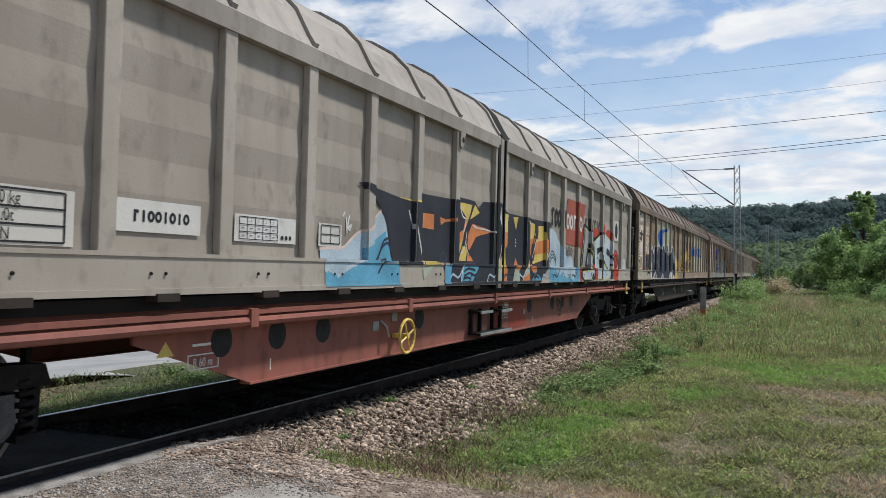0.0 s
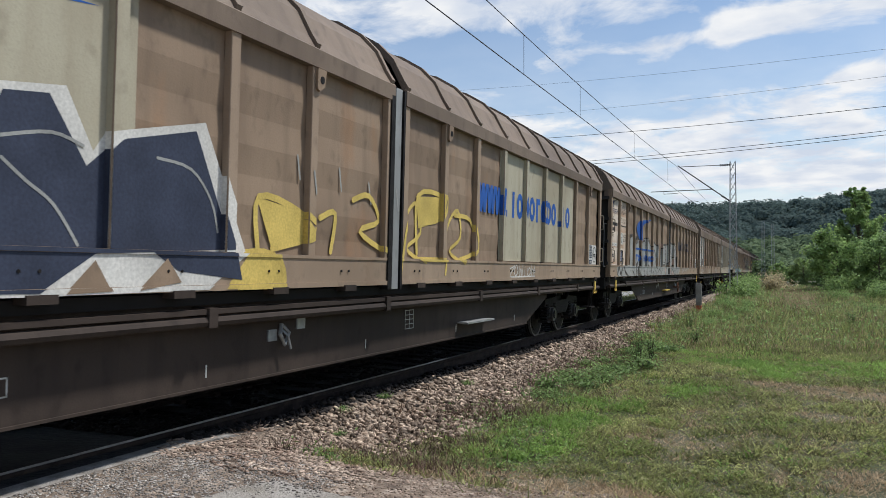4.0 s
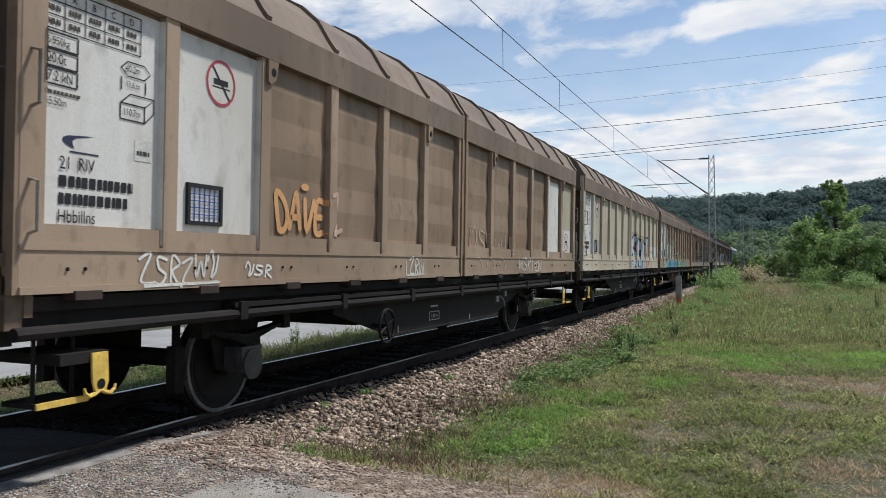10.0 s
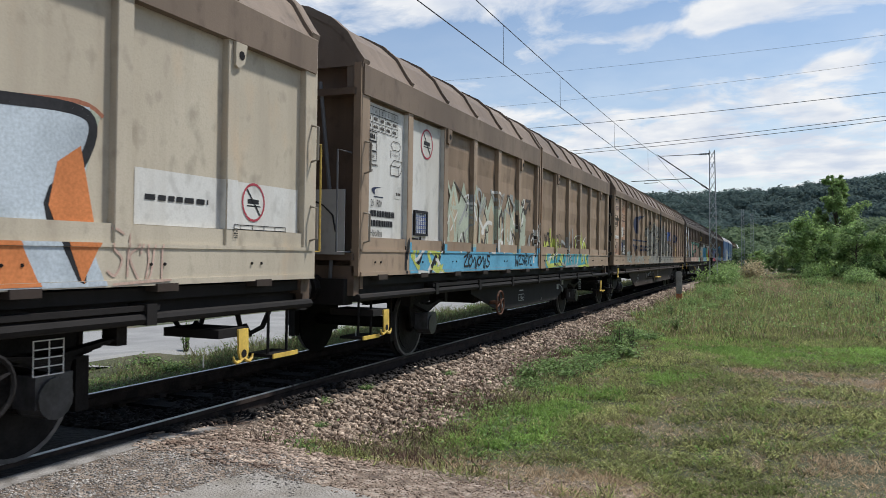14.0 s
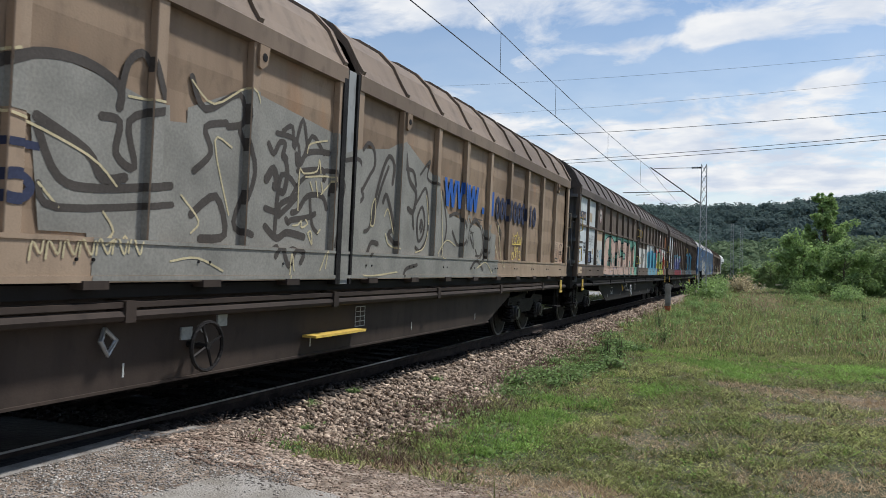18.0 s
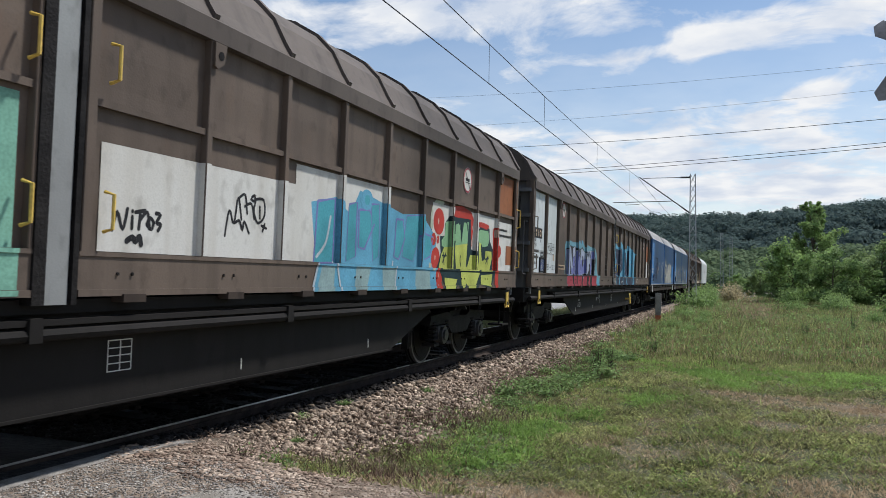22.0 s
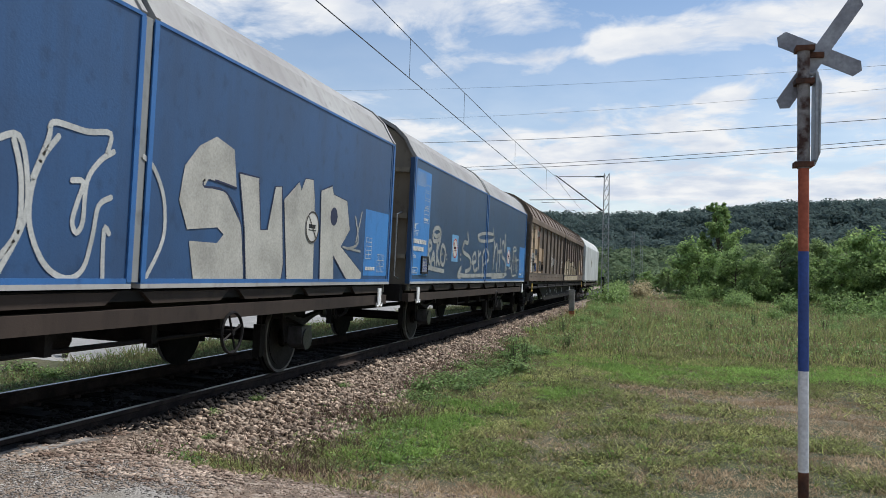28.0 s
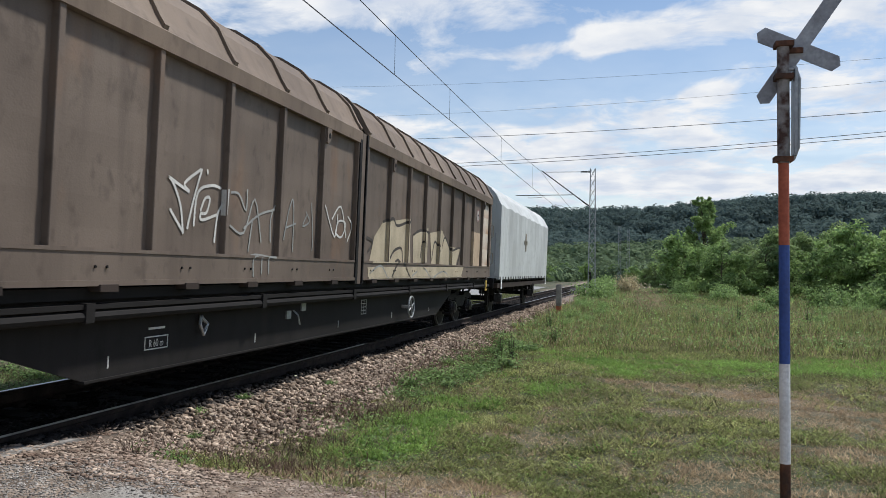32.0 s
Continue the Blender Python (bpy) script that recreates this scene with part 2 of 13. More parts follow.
BLUE_SLATE = painted("slate blue wagon sheet", (0.039, 0.080, 0.145), (0.036, 0.062, 0.108), rough=0.42)
BLUE_BRIGHT = painted("bright blue paint", (0.045, 0.156, 0.385), (0.04, 0.107, 0.26), rough=0.4)
ROOF_PALE = painted("pale grey roof sheet", (0.36, 0.36, 0.345), (0.24, 0.23, 0.22))
TARP = painted("pale grey tarpaulin", (0.60, 0.62, 0.60), (0.42, 0.43, 0.41), rough=0.5)
RED_FRAME = painted("oxide red underframe", (0.285, 0.105, 0.077), (0.15, 0.064, 0.05), rust=(0.12, 0.05, 0.035))
UNDER = painted("black underframe", (0.018, 0.016, 0.015), (0.010, 0.009, 0.008), rough=0.75, rust=(0.036, 0.027, 0.022))
UNDER_BROWN = painted("dusty dark underframe", (0.055, 0.041, 0.033), (0.026, 0.020, 0.017), rough=0.7)
GRIME = material("oily black running gear", (0.022, 0.020, 0.019), (0.008, 0.007, 0.007), 5.0, 0.65, 0.2, 0.3)
STEEL = material("polished rail steel", (0.52, 0.52, 0.52), (0.34, 0.33, 0.32), 8.0, 0.34, 1.0)
RUSTY = material("rusty rail steel", (0.055, 0.04, 0.033), (0.025, 0.019, 0.017), 6.0, 0.85, 0.1, 0.3)
GALV = material("galvanised steel", (0.42, 0.43, 0.43), (0.30, 0.31, 0.31), 6.0, 0.5, 0.6)
WIRE = material("dark overhead wire", (0.05, 0.05, 0.05), None, 5.0, 0.5, 0.5)
YELLOW = material("yellow paint", (0.72, 0.50, 0.10), (0.55, 0.37, 0.08), 9.0, 0.5)
WHITE = material("white paint", (0.86, 0.86, 0.84), (0.70, 0.69, 0.66), 4.0, 0.6)
RUST = material("rusted steel", (0.16, 0.075, 0.045), (0.07, 0.045, 0.035), 12.0, 0.9, 0.1, 0.5)
SIGN_RED = material("faded red paint", (0.46, 0.13, 0.07), (0.36, 0.10, 0.06), 6.0, 0.6)
SIGN_BLUE = material("dark blue paint", (0.035, 0.085, 0.30), (0.03, 0.065, 0.22), 6.0, 0.55)
# Both near-black: oil, plus the shade under the train put into the colour.
OILY_SHADED = material("oil-dark ballast stone", (0.028, 0.024, 0.022), (0.008, 0.007, 0.007), 2.0, 0.8, 0, 0.5, 30.0, (0.35, 0.62), island=0.5)
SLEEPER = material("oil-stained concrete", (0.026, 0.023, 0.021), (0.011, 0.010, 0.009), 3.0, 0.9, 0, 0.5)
CONCRETE = material("weathered concrete", (0.36, 0.34, 0.31), (0.22, 0.20, 0.18), 3.0, 0.9, 0, 0.5)
ASPHALT = material("worn grey asphalt", (0.33, 0.31, 0.28), (0.23, 0.21, 0.18), 3.5, 0.95, 0, 0.9, 70.0)
STONE = material("ballast stone", (0.41, 0.325, 0.25), (0.12, 0.085, 0.062), 9.0, 0.9, 0, 0.5, 60.0, (0.36, 0.60), island=0.7)
RUBBLE = material("reddish rubble", (0.42, 0.335, 0.265), (0.18, 0.125, 0.095), 5.0, 0.95, 0, 0.5, 60.0, island=0.5)
GRIT = material("grey road grit", (0.38, 0.355, 0.32), (0.20, 0.18, 0.16), 5.0, 0.95, 0, 0.5, 60.0, island=0.5)
LEAF = material("green leaves", (0.32, 0.45, 0.165), (0.20, 0.30, 0.105), 0.8, 0.6, island=0.45, translucent=0.45)
LEAF_DARK = material("dark green leaves", (0.24, 0.35, 0.125), (0.15, 0.235, 0.085), 0.8, 0.6, island=0.45, translucent=0.45)
LEAF_PALE = material("pale green leaves", (0.326, 0.420, 0.181), (0.217, 0.297, 0.123), 0.8, 0.6, island=0.4, translucent=0.45)
# Bluish tint puts the haze of distance into the leaf colour.
FOREST_HAZED = material("distant forest", (0.112, 0.160, 0.146), (0.086, 0.125, 0.118), 0.03, 0.95, 0, 0.0, 0.5, island=0.15, translucent=0.45)
BARK = material("grey-brown bark", (0.13, 0.10, 0.075), (0.06, 0.05, 0.04), 6.0, 0.9, 0, 0.6)
GRASS = material("summer grass", (0.43, 0.445, 0.18), (0.21, 0.245, 0.085), 0.9, 0.7, island=0.5, third=(0.412, 0.376, 0.213), translucent=0.45)
OLIVE = material("dull olive grass", (0.29, 0.28, 0.145), (0.135, 0.14, 0.064), 1.3, 0.75, island=0.5, translucent=0.45)
DRY = material("dry straw grass", (0.54, 0.42, 0.275), (0.34, 0.25, 0.155), 1.5, 0.8, island=0.4, translucent=0.35)
STRAW = material("pale straw seed heads", (0.60, 0.52, 0.33), (0.42, 0.36, 0.21), 1.5, 0.8, island=0.4, translucent=0.4)
WITHERED = material("withered red-brown weeds", (0.186, 0.126, 0.090), (0.096, 0.066, 0.050), 2.0, 0.85, island=0.5, translucent=0.15)


# ---- building helpers ----
def box(bm, x0, x1, y0, y1, z0, z1):
    v = [bm.verts.new((x, y, z)) for x in (x0, x1) for y in (y0, y1) for z in (z0, z1)]
    for q in ((0, 1, 3, 2), (4, 6, 7, 5), (0, 4, 5, 1), (2, 3, 7, 6), (0, 2, 6, 4), (1, 5, 7, 3)):
        bm.faces.new([v[i] for i in q])


def boxes(*rows):
    bm = bmesh.new()
    for r in rows:
        box(bm, *r)
    return bm


def tube(bm, points, r, sides=8):
    """A round bar along a line of points."""
    pts = [Vector(p) for p in points]
    rings = []
    for i, p in enumerate(pts):
        d = (pts[min(i + 1, len(pts) - 1)] - pts[max(i - 1, 0)]).normalized()
        a = d.orthogonal().normalized()
        b = d.cross(a)
        rad = r[i] if isinstance(r, (list, tuple)) else r
        rings.append([bm.verts.new(p + rad * (math.cos(k * math.tau / sides) * a + math.sin(k * math.tau / sides) * b)) for k in range(sides)])
    for r0, r1 in zip(rings, rings[1:]):
        best = min(range(sides), key=lambda s: sum((r0[k].co - r1[(k + s) % sides].co).length for k in range(sides)))
        for k in range(sides):
            bm.faces.new((r0[k], r0[(k + 1) % sides], r1[(k + 1 + best) % sides], r1[(k + best) % sides]))
    bm.faces.new(rings[0][::-1])
    bm.faces.new(rings[-1])
    return bm


def prism(outline, y0, y1, bm=None):
    """An outline in x and z, drawn along y."""
    bm = bm or bmesh.new()
    a = [bm.verts.new((x, y0, z)) for x, z in outline]
    b = [bm.verts.new((x, y1, z)) for x, z in outline]
    n = len(a)
    bm.faces.new(a)
    bm.faces.new(b[::-1])
    for i in range(n):
        bm.faces.new((a[i], b[i], b[(i + 1) % n], a[(i + 1) % n]))
    return bm


def slab(outline, x0, x1, bm=None):
    """An outline in y and z, drawn along x."""
    bm = bm or bmesh.new()
    a = [bm.verts.new((x0, y, z)) for y, z in outline]
    b = [bm.verts.new((x1, y, z)) for y, z in outline]
    n = len(a)
    bm.faces.new(a)
    bm.faces.new(b[::-1])
    for i in range(n):
        bm.faces.new((a[i], b[i], b[(i + 1) % n], a[(i + 1) % n]))
    return bm


def disc(bm, c, r, x0, x1, sides=24, hole=0.0):
    """A wheel-like disc across the x axis; hole: an inner radius."""
    def ring(x, rad):
        return [bm.verts.new((x, c[0] + rad * math.cos(k * math.tau / sides), c[1] + rad * math.sin(k * math.tau / sides))) for k in range(sides)]
    a, b = ring(x0, r), ring(x1, r)
    if hole:
        c0, c1 = ring(x0, hole), ring(x1, hole)
    for k in range(sides):
        j = (k + 1) % sides
        bm.faces.new((a[k], a[j], b[j], b[k]))
        if hole:
            bm.faces.new((c0[j], c0[k], c1[k], c1[j]))
            bm.faces.new((a[j], a[k], c0[k], c0[j]))
            bm.faces.new((b[k], b[j], c1[j], c1[k]))
    if not hole:
        bm.faces.new(a[::-1])
        bm.faces.new(b)
    return bm


def mesh_of(name, bm, material, smooth=False):
    bmesh.ops.recalc_face_normals(bm, faces=bm.faces[:])
    me = bpy.data.meshes.new(name)
    bm.to_mesh(me)
    bm.free()
    me.materials.append(material)
    if smooth:
        me.polygons.foreach_set("use_smooth", [True] * len(me.polygons))
    return me


def part(name, bm, material, parent, label="", smooth=False, at=None):
    me = bm if isinstance(bm, bpy.types.Mesh) else mesh_of(name, bm, material, smooth)
    ob = new(name, me)
    ob.parent = parent
    if at is not None:
        ob.location = at
    return tagged(ob, label)


def thing(name, bm, material, label="", category="", group="", kind="", smooth=False):
    return tagged(new(name, mesh_of(name, bm, material, smooth)), label, category, group, kind)


def stuff_part(name, bm, material, parent):
    return tagged(part(name, bm, material, parent), kind="stuff")


# ---- the ground ----
CENTRE = -5.4707          # track's centre line
CANT = 1.45               # the track leans towards the road user


def smooth(a, b, v):
    k = np.clip((v - a) / (b - a), 0, 1)
    return k * k * (3 - 2 * k)


def height(x, y):
    """The ground's height: a low ballast bed, a field beside it, a road that climbs to the rails."""
    x, y = np.asarray(x, float), np.asarray(y, float)
    field = -0.42 + 0.05 * np.sin(x * 0.35 + 1) * np.cos(y * 0.12) + 0.03 * np.sin(x * 1.3 + y * 0.7)
    field = field - 0.25 * smooth(3, 30, x) + 0.5 * smooth(60, 140, y)
    bed = -0.235 + 0.02 * np.sin(x * 5 + y * 2.3) + 0.05 * smooth(1.5, 1.2, np.abs(x - CENTRE))
    k = smooth(-4.25, -3.05, x) + smooth(-6.75, -8.3, x) * 0.8
    z = bed * (1 - np.clip(k, 0, 1)) + field * np.clip(k, 0, 1)
    road = -0.05 - 0.20 * smooth(-4.0, -1.0, x) - 0.25 * smooth(-7, -12, x)
    edge = 4.7 + 6.0 * smooth(-8.8, -9.6, x)
    r = smooth(edge + 2.2, edge - 0.2, y)
    z = z + 0.10 * np.exp(-((x + 4.47) / 0.14) ** 2) * smooth(14, 8, y)
    return z * (1 - r) + road * r


def ground_material():
    m = bpy.data.materials.new("ground of grass, dirt and gravel")
    m.use_nodes = True
    nt = m.node_tree
    add, link = nt.nodes.new, nt.links.new
    b = nt.nodes["Principled BSDF"]
    b.inputs["Roughness"].default_value = 0.95
    tc, sep = add("ShaderNodeTexCoord"), add("ShaderNodeSeparateXYZ")
    link(tc.outputs["Object"], sep.inputs[0])

    def noise(scale, detail=6.0):
        n = add("ShaderNodeTexNoise")
        n.inputs["Scale"].default_value, n.inputs["Detail"].default_value = scale, detail
        link(tc.outputs["Object"], n.inputs["Vector"])
        return n.outputs["Fac"]

    def ramp(fac, *stops):
        r = add("ShaderNodeValToRGB")
        e = r.color_ramp.elements
        while len(e) < len(stops):
            e.new(0.5)
        for x, (p, c) in zip(e, stops):
            x.position, x.color = p, (*c, 1)
        link(fac, r.inputs[0])
        return r.outputs[0]

    def math_(op, a, c):
        n = add("ShaderNodeMath")
        n.operation = op
        for i, v in enumerate((a, c)):
            if isinstance(v, (int, float)):
                n.inputs[i].default_value = v
            else:
                link(v, n.inputs[i])
        return n.outputs[0]

    def step(v, lo, hi):
        n = add("ShaderNodeMapRange")
        n.interpolation_type = "SMOOTHSTEP"
        n.inputs["From Min"].default_value, n.inputs["From Max"].default_value = lo, hi
        link(v, n.inputs["Value"])
        return n.outputs[0]

    def blend(fac, a, c):
        n = add("ShaderNodeMix")
        n.data_type = "RGBA"
        link(fac, n.inputs[0])
        link(a, n.inputs[6])
        link(c, n.inputs[7])
        return n.outputs[2]

    grass = ramp(noise(0.45, 8), (0.34, (0.045, 0.056, 0.024)), (0.52, (0.065, 0.07, 0.033)), (0.62, (0.12, 0.10, 0.06)), (0.70, (0.20, 0.15, 0.10)))
    fine = ramp(noise(30, 4), (0.3, (0.5, 0.5, 0.5)), (0.7, (1.25, 1.25, 1.25)))
    dirt = ramp(noise(9, 8), (0.35, (0.11, 0.08, 0.058)), (0.52, (0.23, 0.175, 0.13)), (0.66, (0.35, 0.29, 0.235)))
    wob = math_("MULTIPLY", math_("SUBTRACT", noise(1.2, 5), 0.5), 2.2)
    xs, ys = math_("ADD", sep.outputs["X"], wob), math_("ADD", sep.outputs["Y"], wob)
    east = step(xs, -3.6, -2.7)
    west = step(xs, -7.6, -8.6)
    north = step(ys, 5.2, 6.6)
    green = math_("MULTIPLY", math_("MAXIMUM", east, west), north)
    col = blend(green, dirt, grass)
    # Black strip along the track: oil, and the train's shade painted in.
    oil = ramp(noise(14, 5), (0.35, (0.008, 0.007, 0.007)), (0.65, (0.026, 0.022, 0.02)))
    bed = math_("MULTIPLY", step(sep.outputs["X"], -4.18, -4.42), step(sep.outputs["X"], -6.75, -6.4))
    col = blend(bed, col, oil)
    mul = add("ShaderNodeMix")
    mul.data_type, mul.blend_type = "RGBA", "MULTIPLY"
    mul.inputs[0].default_value = 0.8
    link(col, mul.inputs[6])
    link(fine, mul.inputs[7])
    link(mul.outputs[2], b.inputs["Base Color"])
    bp = add("ShaderNodeBump")
    bp.inputs["Strength"].default_value, bp.inputs["Distance"].default_value = 0.7, 0.04
    link(noise(22, 5), bp.inputs["Height"])
    link(bp.outputs[0], b.inputs["Normal"])
    return m


def sheet(name, xs, ys, z, mat):
    """A grid over xs and ys at the heights z(x, y)."""
    gx, gy = np.meshgrid(xs, ys)
    co = np.stack([gx, gy, z(gx, gy)], -1).reshape(-1, 3)
    nx, ny = len(xs), len(ys)
    i = (np.arange(ny - 1)[:, None] * nx + np.arange(nx - 1)).ravel()
    me = bpy.data.meshes.new(name)
    me.from_pydata(co.tolist(), [], np.stack([i, i + 1, i + nx + 1, i + nx], -1).tolist())
    me.materials.append(mat)
    me.polygons.foreach_set("use_smooth", [True] * len(me.polygons))
    return new(name, me)


GX = np.concatenate([-np.geomspace(3000, 20, 22), np.arange(-19, -9, 0.5), np.arange(-9, 6, 0.16), np.arange(6, 20, 0.8), np.geomspace(20, 3000, 24)])
GY = np.concatenate([-np.geomspace(1500, 12, 14), np.arange(-11, 2, 0.7), np.arange(2, 16, 0.16), np.arange(16, 60, 0.6), np.geomspace(60, 4000, 30)])
tagged(sheet("ground", GX, GY, height, ground_material()), "grassy field with bare dirt and gravel beside the railway", "ground", kind="structure")


def road_z(x, y):
    return height(x, y) + 0.022


PALE_ROAD = material("pale sun-bleached asphalt", (0.31, 0.31, 0.30), (0.24, 0.24, 0.235), 1.0, 0.9, 0, 0.4, 60.0)


def build_road():
    n, m = 240, 26
    rows = []
    for i in range(n):
        x = 14 - 30 * i / (n - 1)
        far = 4.5 - 2.6 * float(smooth(-3.1, -3.6, x)) + 6.2 * float(smooth(-9.0, -9.5, x)) + 0.05 * math.sin(x * 3.1) + 0.04 * math.sin(x * 7.3 + 1)
        rows.append([(x, -6 + (far + 6) * j / (m - 1)) for j in range(m)])
    co = [(x, y, float(road_z(x, y))) for r in rows for x, y in r]
    faces = [(i * m + j, i * m + j + 1, (i + 1) * m + j + 1, (i + 1) * m + j) for i in range(n - 1) for j in range(m - 1)
             if not -7.1 < rows[i][0][0] < -4.25 and rows[i][0][0] > -9.3]
    me = bpy.data.meshes.new("road")
    me.from_pydata(co, [], faces)
    me.materials.append(ASPHALT)
    me.update()
    tagged(new("road", me), "worn grey asphalt road over the level crossing", "road", kind="structure")
    xs, ys = np.linspace(-15.5, -9.25, 20), np.concatenate([np.arange(-6, 30, 0.6), np.arange(30, 90, 3)])
    tagged(sheet("road", xs + 0, ys, lambda x, y: road_z(x, y) + 0.01, PALE_ROAD), "pale sunlit asphalt side road beyond the track", "road", kind="structure")


build_road()


# ---- the track ----
def track_pose(s=0.0):
    return pose(CENTRE, s, 0, 0, CANT, 0)


RAIL_PROFILE = ((-0.036, 0), (0.036, 0), (0.036, -0.035), (0.010, -0.05), (0.010, -0.13), (0.07, -0.15), (0.07, -0.16), (-0.07, -0.16), (-0.07, -0.15), (-0.010, -0.13), (-0.010, -0.05), (-0.036, -0.035))


PALE_BEAM = material("pale worn concrete", (0.31, 0.295, 0.275), (0.17, 0.155, 0.14), 7.0, 0.9, 0, 0.5, 50.0)


def build_track():
    for side in (-1, 1):
        root = new("rail")
        root.matrix_world = track_pose()
        tagged(root, "worn steel rail with a polished running face", "rail", "rails of the track")
        x = 0.7535 * side
        part("rail_body", prism([(x + a, b - 0.002) for a, b in RAIL_PROFILE], -40, 420), RUSTY, root)
        part("running_face", boxes((x - 0.022, x + 0.022, -40, 420, -0.002, 0.0015)), STEEL, root, "polished bright running face")
        bm = bmesh.new()
        for i in range(130):
            y = -2 + i * 0.6
            for d in (-1, 1):
                box(bm, x + d * 0.10 - 0.04, x + d * 0.10 + 0.04, y - 0.05, y + 0.05, -0.17, -0.135)
        stuff_part("rail_fastening", bm, RUSTY, root)
    bm = bmesh.new()
    box(bm, -1.25, 1.25, -0.12, 0.12, -0.36, -0.165)
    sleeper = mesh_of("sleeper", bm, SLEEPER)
    root = new("sleepers")
    root.matrix_world = track_pose()
    tagged(root, "concrete sleepers half sunk in the ballast", "sleepers", kind="structure")
    for i in range(110):
        y = 5.5 + i * 0.6
        part("sleeper", sleeper, None, root, at=(0, y, 0))
    root = new("level_crossing")
    root.matrix_world = track_pose()
    tagged(root, "worn concrete level crossing with a pale edge beam", "level crossing")
    part("edge_beam", slab([(-6, -0.2), (-6, -0.015), (5.0, -0.02), (5.6, -0.05), (5.85, -0.14), (5.95, -0.25)], 0.98, 1.17), PALE_BEAM, root)
    # Filling and panels carry the shade under the train in their colour.
    part("side_filling", slab([(-6, -0.2), (-6, -0.03), (4.9, -0.035), (5.6, -0.09), (6.2, -0.25)], 0.80, 0.955), OILY_SHADED, root, "filling beside the rail, coloured black for oil and the train's shade")
    part("inner_panel", boxes((-0.66, 0.66, -6, 4.6, -0.2, -0.03)), OILY_SHADED, root, "panel between the rails, coloured black for oil and the train's shade")
    part("outer_panel", boxes((-1.6, -0.86, -6, 5.0, -0.2, -0.03)), OILY_SHADED, root, "outer panel, coloured dark for oil and the train's shade")


build_track()


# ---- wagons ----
# Near-black colour includes the shade in the gaps between coupled wagons.
END_SHADED = painted("shaded dark end paint", (0.050, 0.048, 0.046), (0.026, 0.025, 0.024))
END_GREY = painted("slate grey end steel", (0.17, 0.175, 0.18), (0.09, 0.09, 0.092))
RIB_BROWN = painted("dusty brown rib paint", (0.335, 0.252, 0.178), (0.22, 0.162, 0.113), rust=(0.30, 0.17, 0.09))
RIB_GREY = painted("dusty grey rib paint", (0.40, 0.362, 0.302), (0.29, 0.255, 0.207))
END_BROWN = painted("rust-brown end paint", (0.150, 0.108, 0.078), (0.075, 0.052, 0.038), rust=(0.20, 0.09, 0.04))
PALE_BOARD = painted("pale grey board", (0.42, 0.42, 0.40), (0.30, 0.29, 0.27))
INK_PAINT = material("dull black marking paint", (0.03, 0.03, 0.032), None, 8.0, 0.6)
JOINT_PALE = painted("pale grey-blue joint strip", (0.30, 0.315, 0.31), (0.17, 0.17, 0.165))
AXLEBOX = material("greasy dark axlebox", (0.085, 0.085, 0.09), (0.035, 0.035, 0.037), 6.0, 0.36, 0.3, 0.2)
HALF = 1.436      # half width over the ribs


def roof_outline(rise=4.22, shoulder=3.40, width=HALF):
    pts = [(width, shoulder), (width * 0.955, shoulder + 0.12 * (rise - shoulder)), (width * 0.86, shoulder + 0.42 * (rise - shoulder)), (width * 0.72, shoulder + 0.66 * (rise - shoulder)),
           (width * 0.52, shoulder + 0.86 * (rise - shoulder)), (width * 0.28, shoulder + 0.97 * (rise - shoulder)), (0.0, rise)]
    return pts + [(-x, z) for x, z in pts[-2::-1]]


def arch(outline, y0, y1, thick, bm=None):
    """A curved sheet over an outline in x and z."""
    bm = bm or bmesh.new()
    inner = [(x * 0.985, z - thick) for x, z in outline]
    rows = [[bm.verts.new((x, y, z)) for x, z in o] for y in (y0, y1) for o in (outline, inner)]
    a, ai, b, bi = rows
    n = len(a)
    for i in range(n - 1):
        bm.faces.new((a[i], a[i + 1], b[i + 1], b[i]))
        bm.faces.new((ai[i + 1], ai[i], bi[i], bi[i + 1]))
        bm.faces.new((a[i + 1], a[i], ai[i], ai[i + 1]))
        bm.faces.new((b[i], b[i + 1], bi[i + 1], bi[i]))
    for i in (0, n - 1):
        bm.faces.new((a[i], b[i], bi[i], ai[i]))
    return bm


SHARED = {}
POSTS = {}


def shared(key, make, mat):
    if key not in SHARED:
        SHARED[key] = mesh_of(key.split("|")[0], make(), mat)
    return SHARED[key]


def wheelset(parent, y, r=0.46):
    def axle():
        return tube(bmesh.new(), [(-1.0, 0, 0), (1.0, 0, 0)], 0.085, 12)

    def wheel(s):
        bm = bmesh.new()
        disc(bm, (0, 0), r, s * 0.70, s * 0.79, 32)
        disc(bm, (0, 0), r + 0.03, s * 0.685, s * 0.715, 32)
        disc(bm, (0, 0), r * 0.80, s * 0.785, s * 0.80, 32, r * 0.3)
        disc(bm, (0, 0), 0.12, s * 0.75, s * 0.86, 16)
        return bm
    ob = part("wheelset", shared("wheelset", axle, GRIME), None, parent, "dark steel wheelset", at=(0, y, r))
    for s in (-1, 1):
        part("wheel", shared("wheel%d" % s, lambda: wheel(s), GRIME), None, ob)
    WHEELS.append((ob, y, r))
    def treads():
        bm = bmesh.new()
        disc(bm, (0, 0), r + 0.002, -0.025, 0.025, 32, r - 0.03)
        return bm
    for s in (-1, 1):
        part("tread", shared("tread", treads, TREAD), None, ob, "worn bright wheel rim", at=(s * 0.770, 0, 0))
    return ob


TREAD = material("worn wheel rim steel", (0.22, 0.21, 0.20), (0.13, 0.12, 0.115), 6.0, 0.5, 0.5)
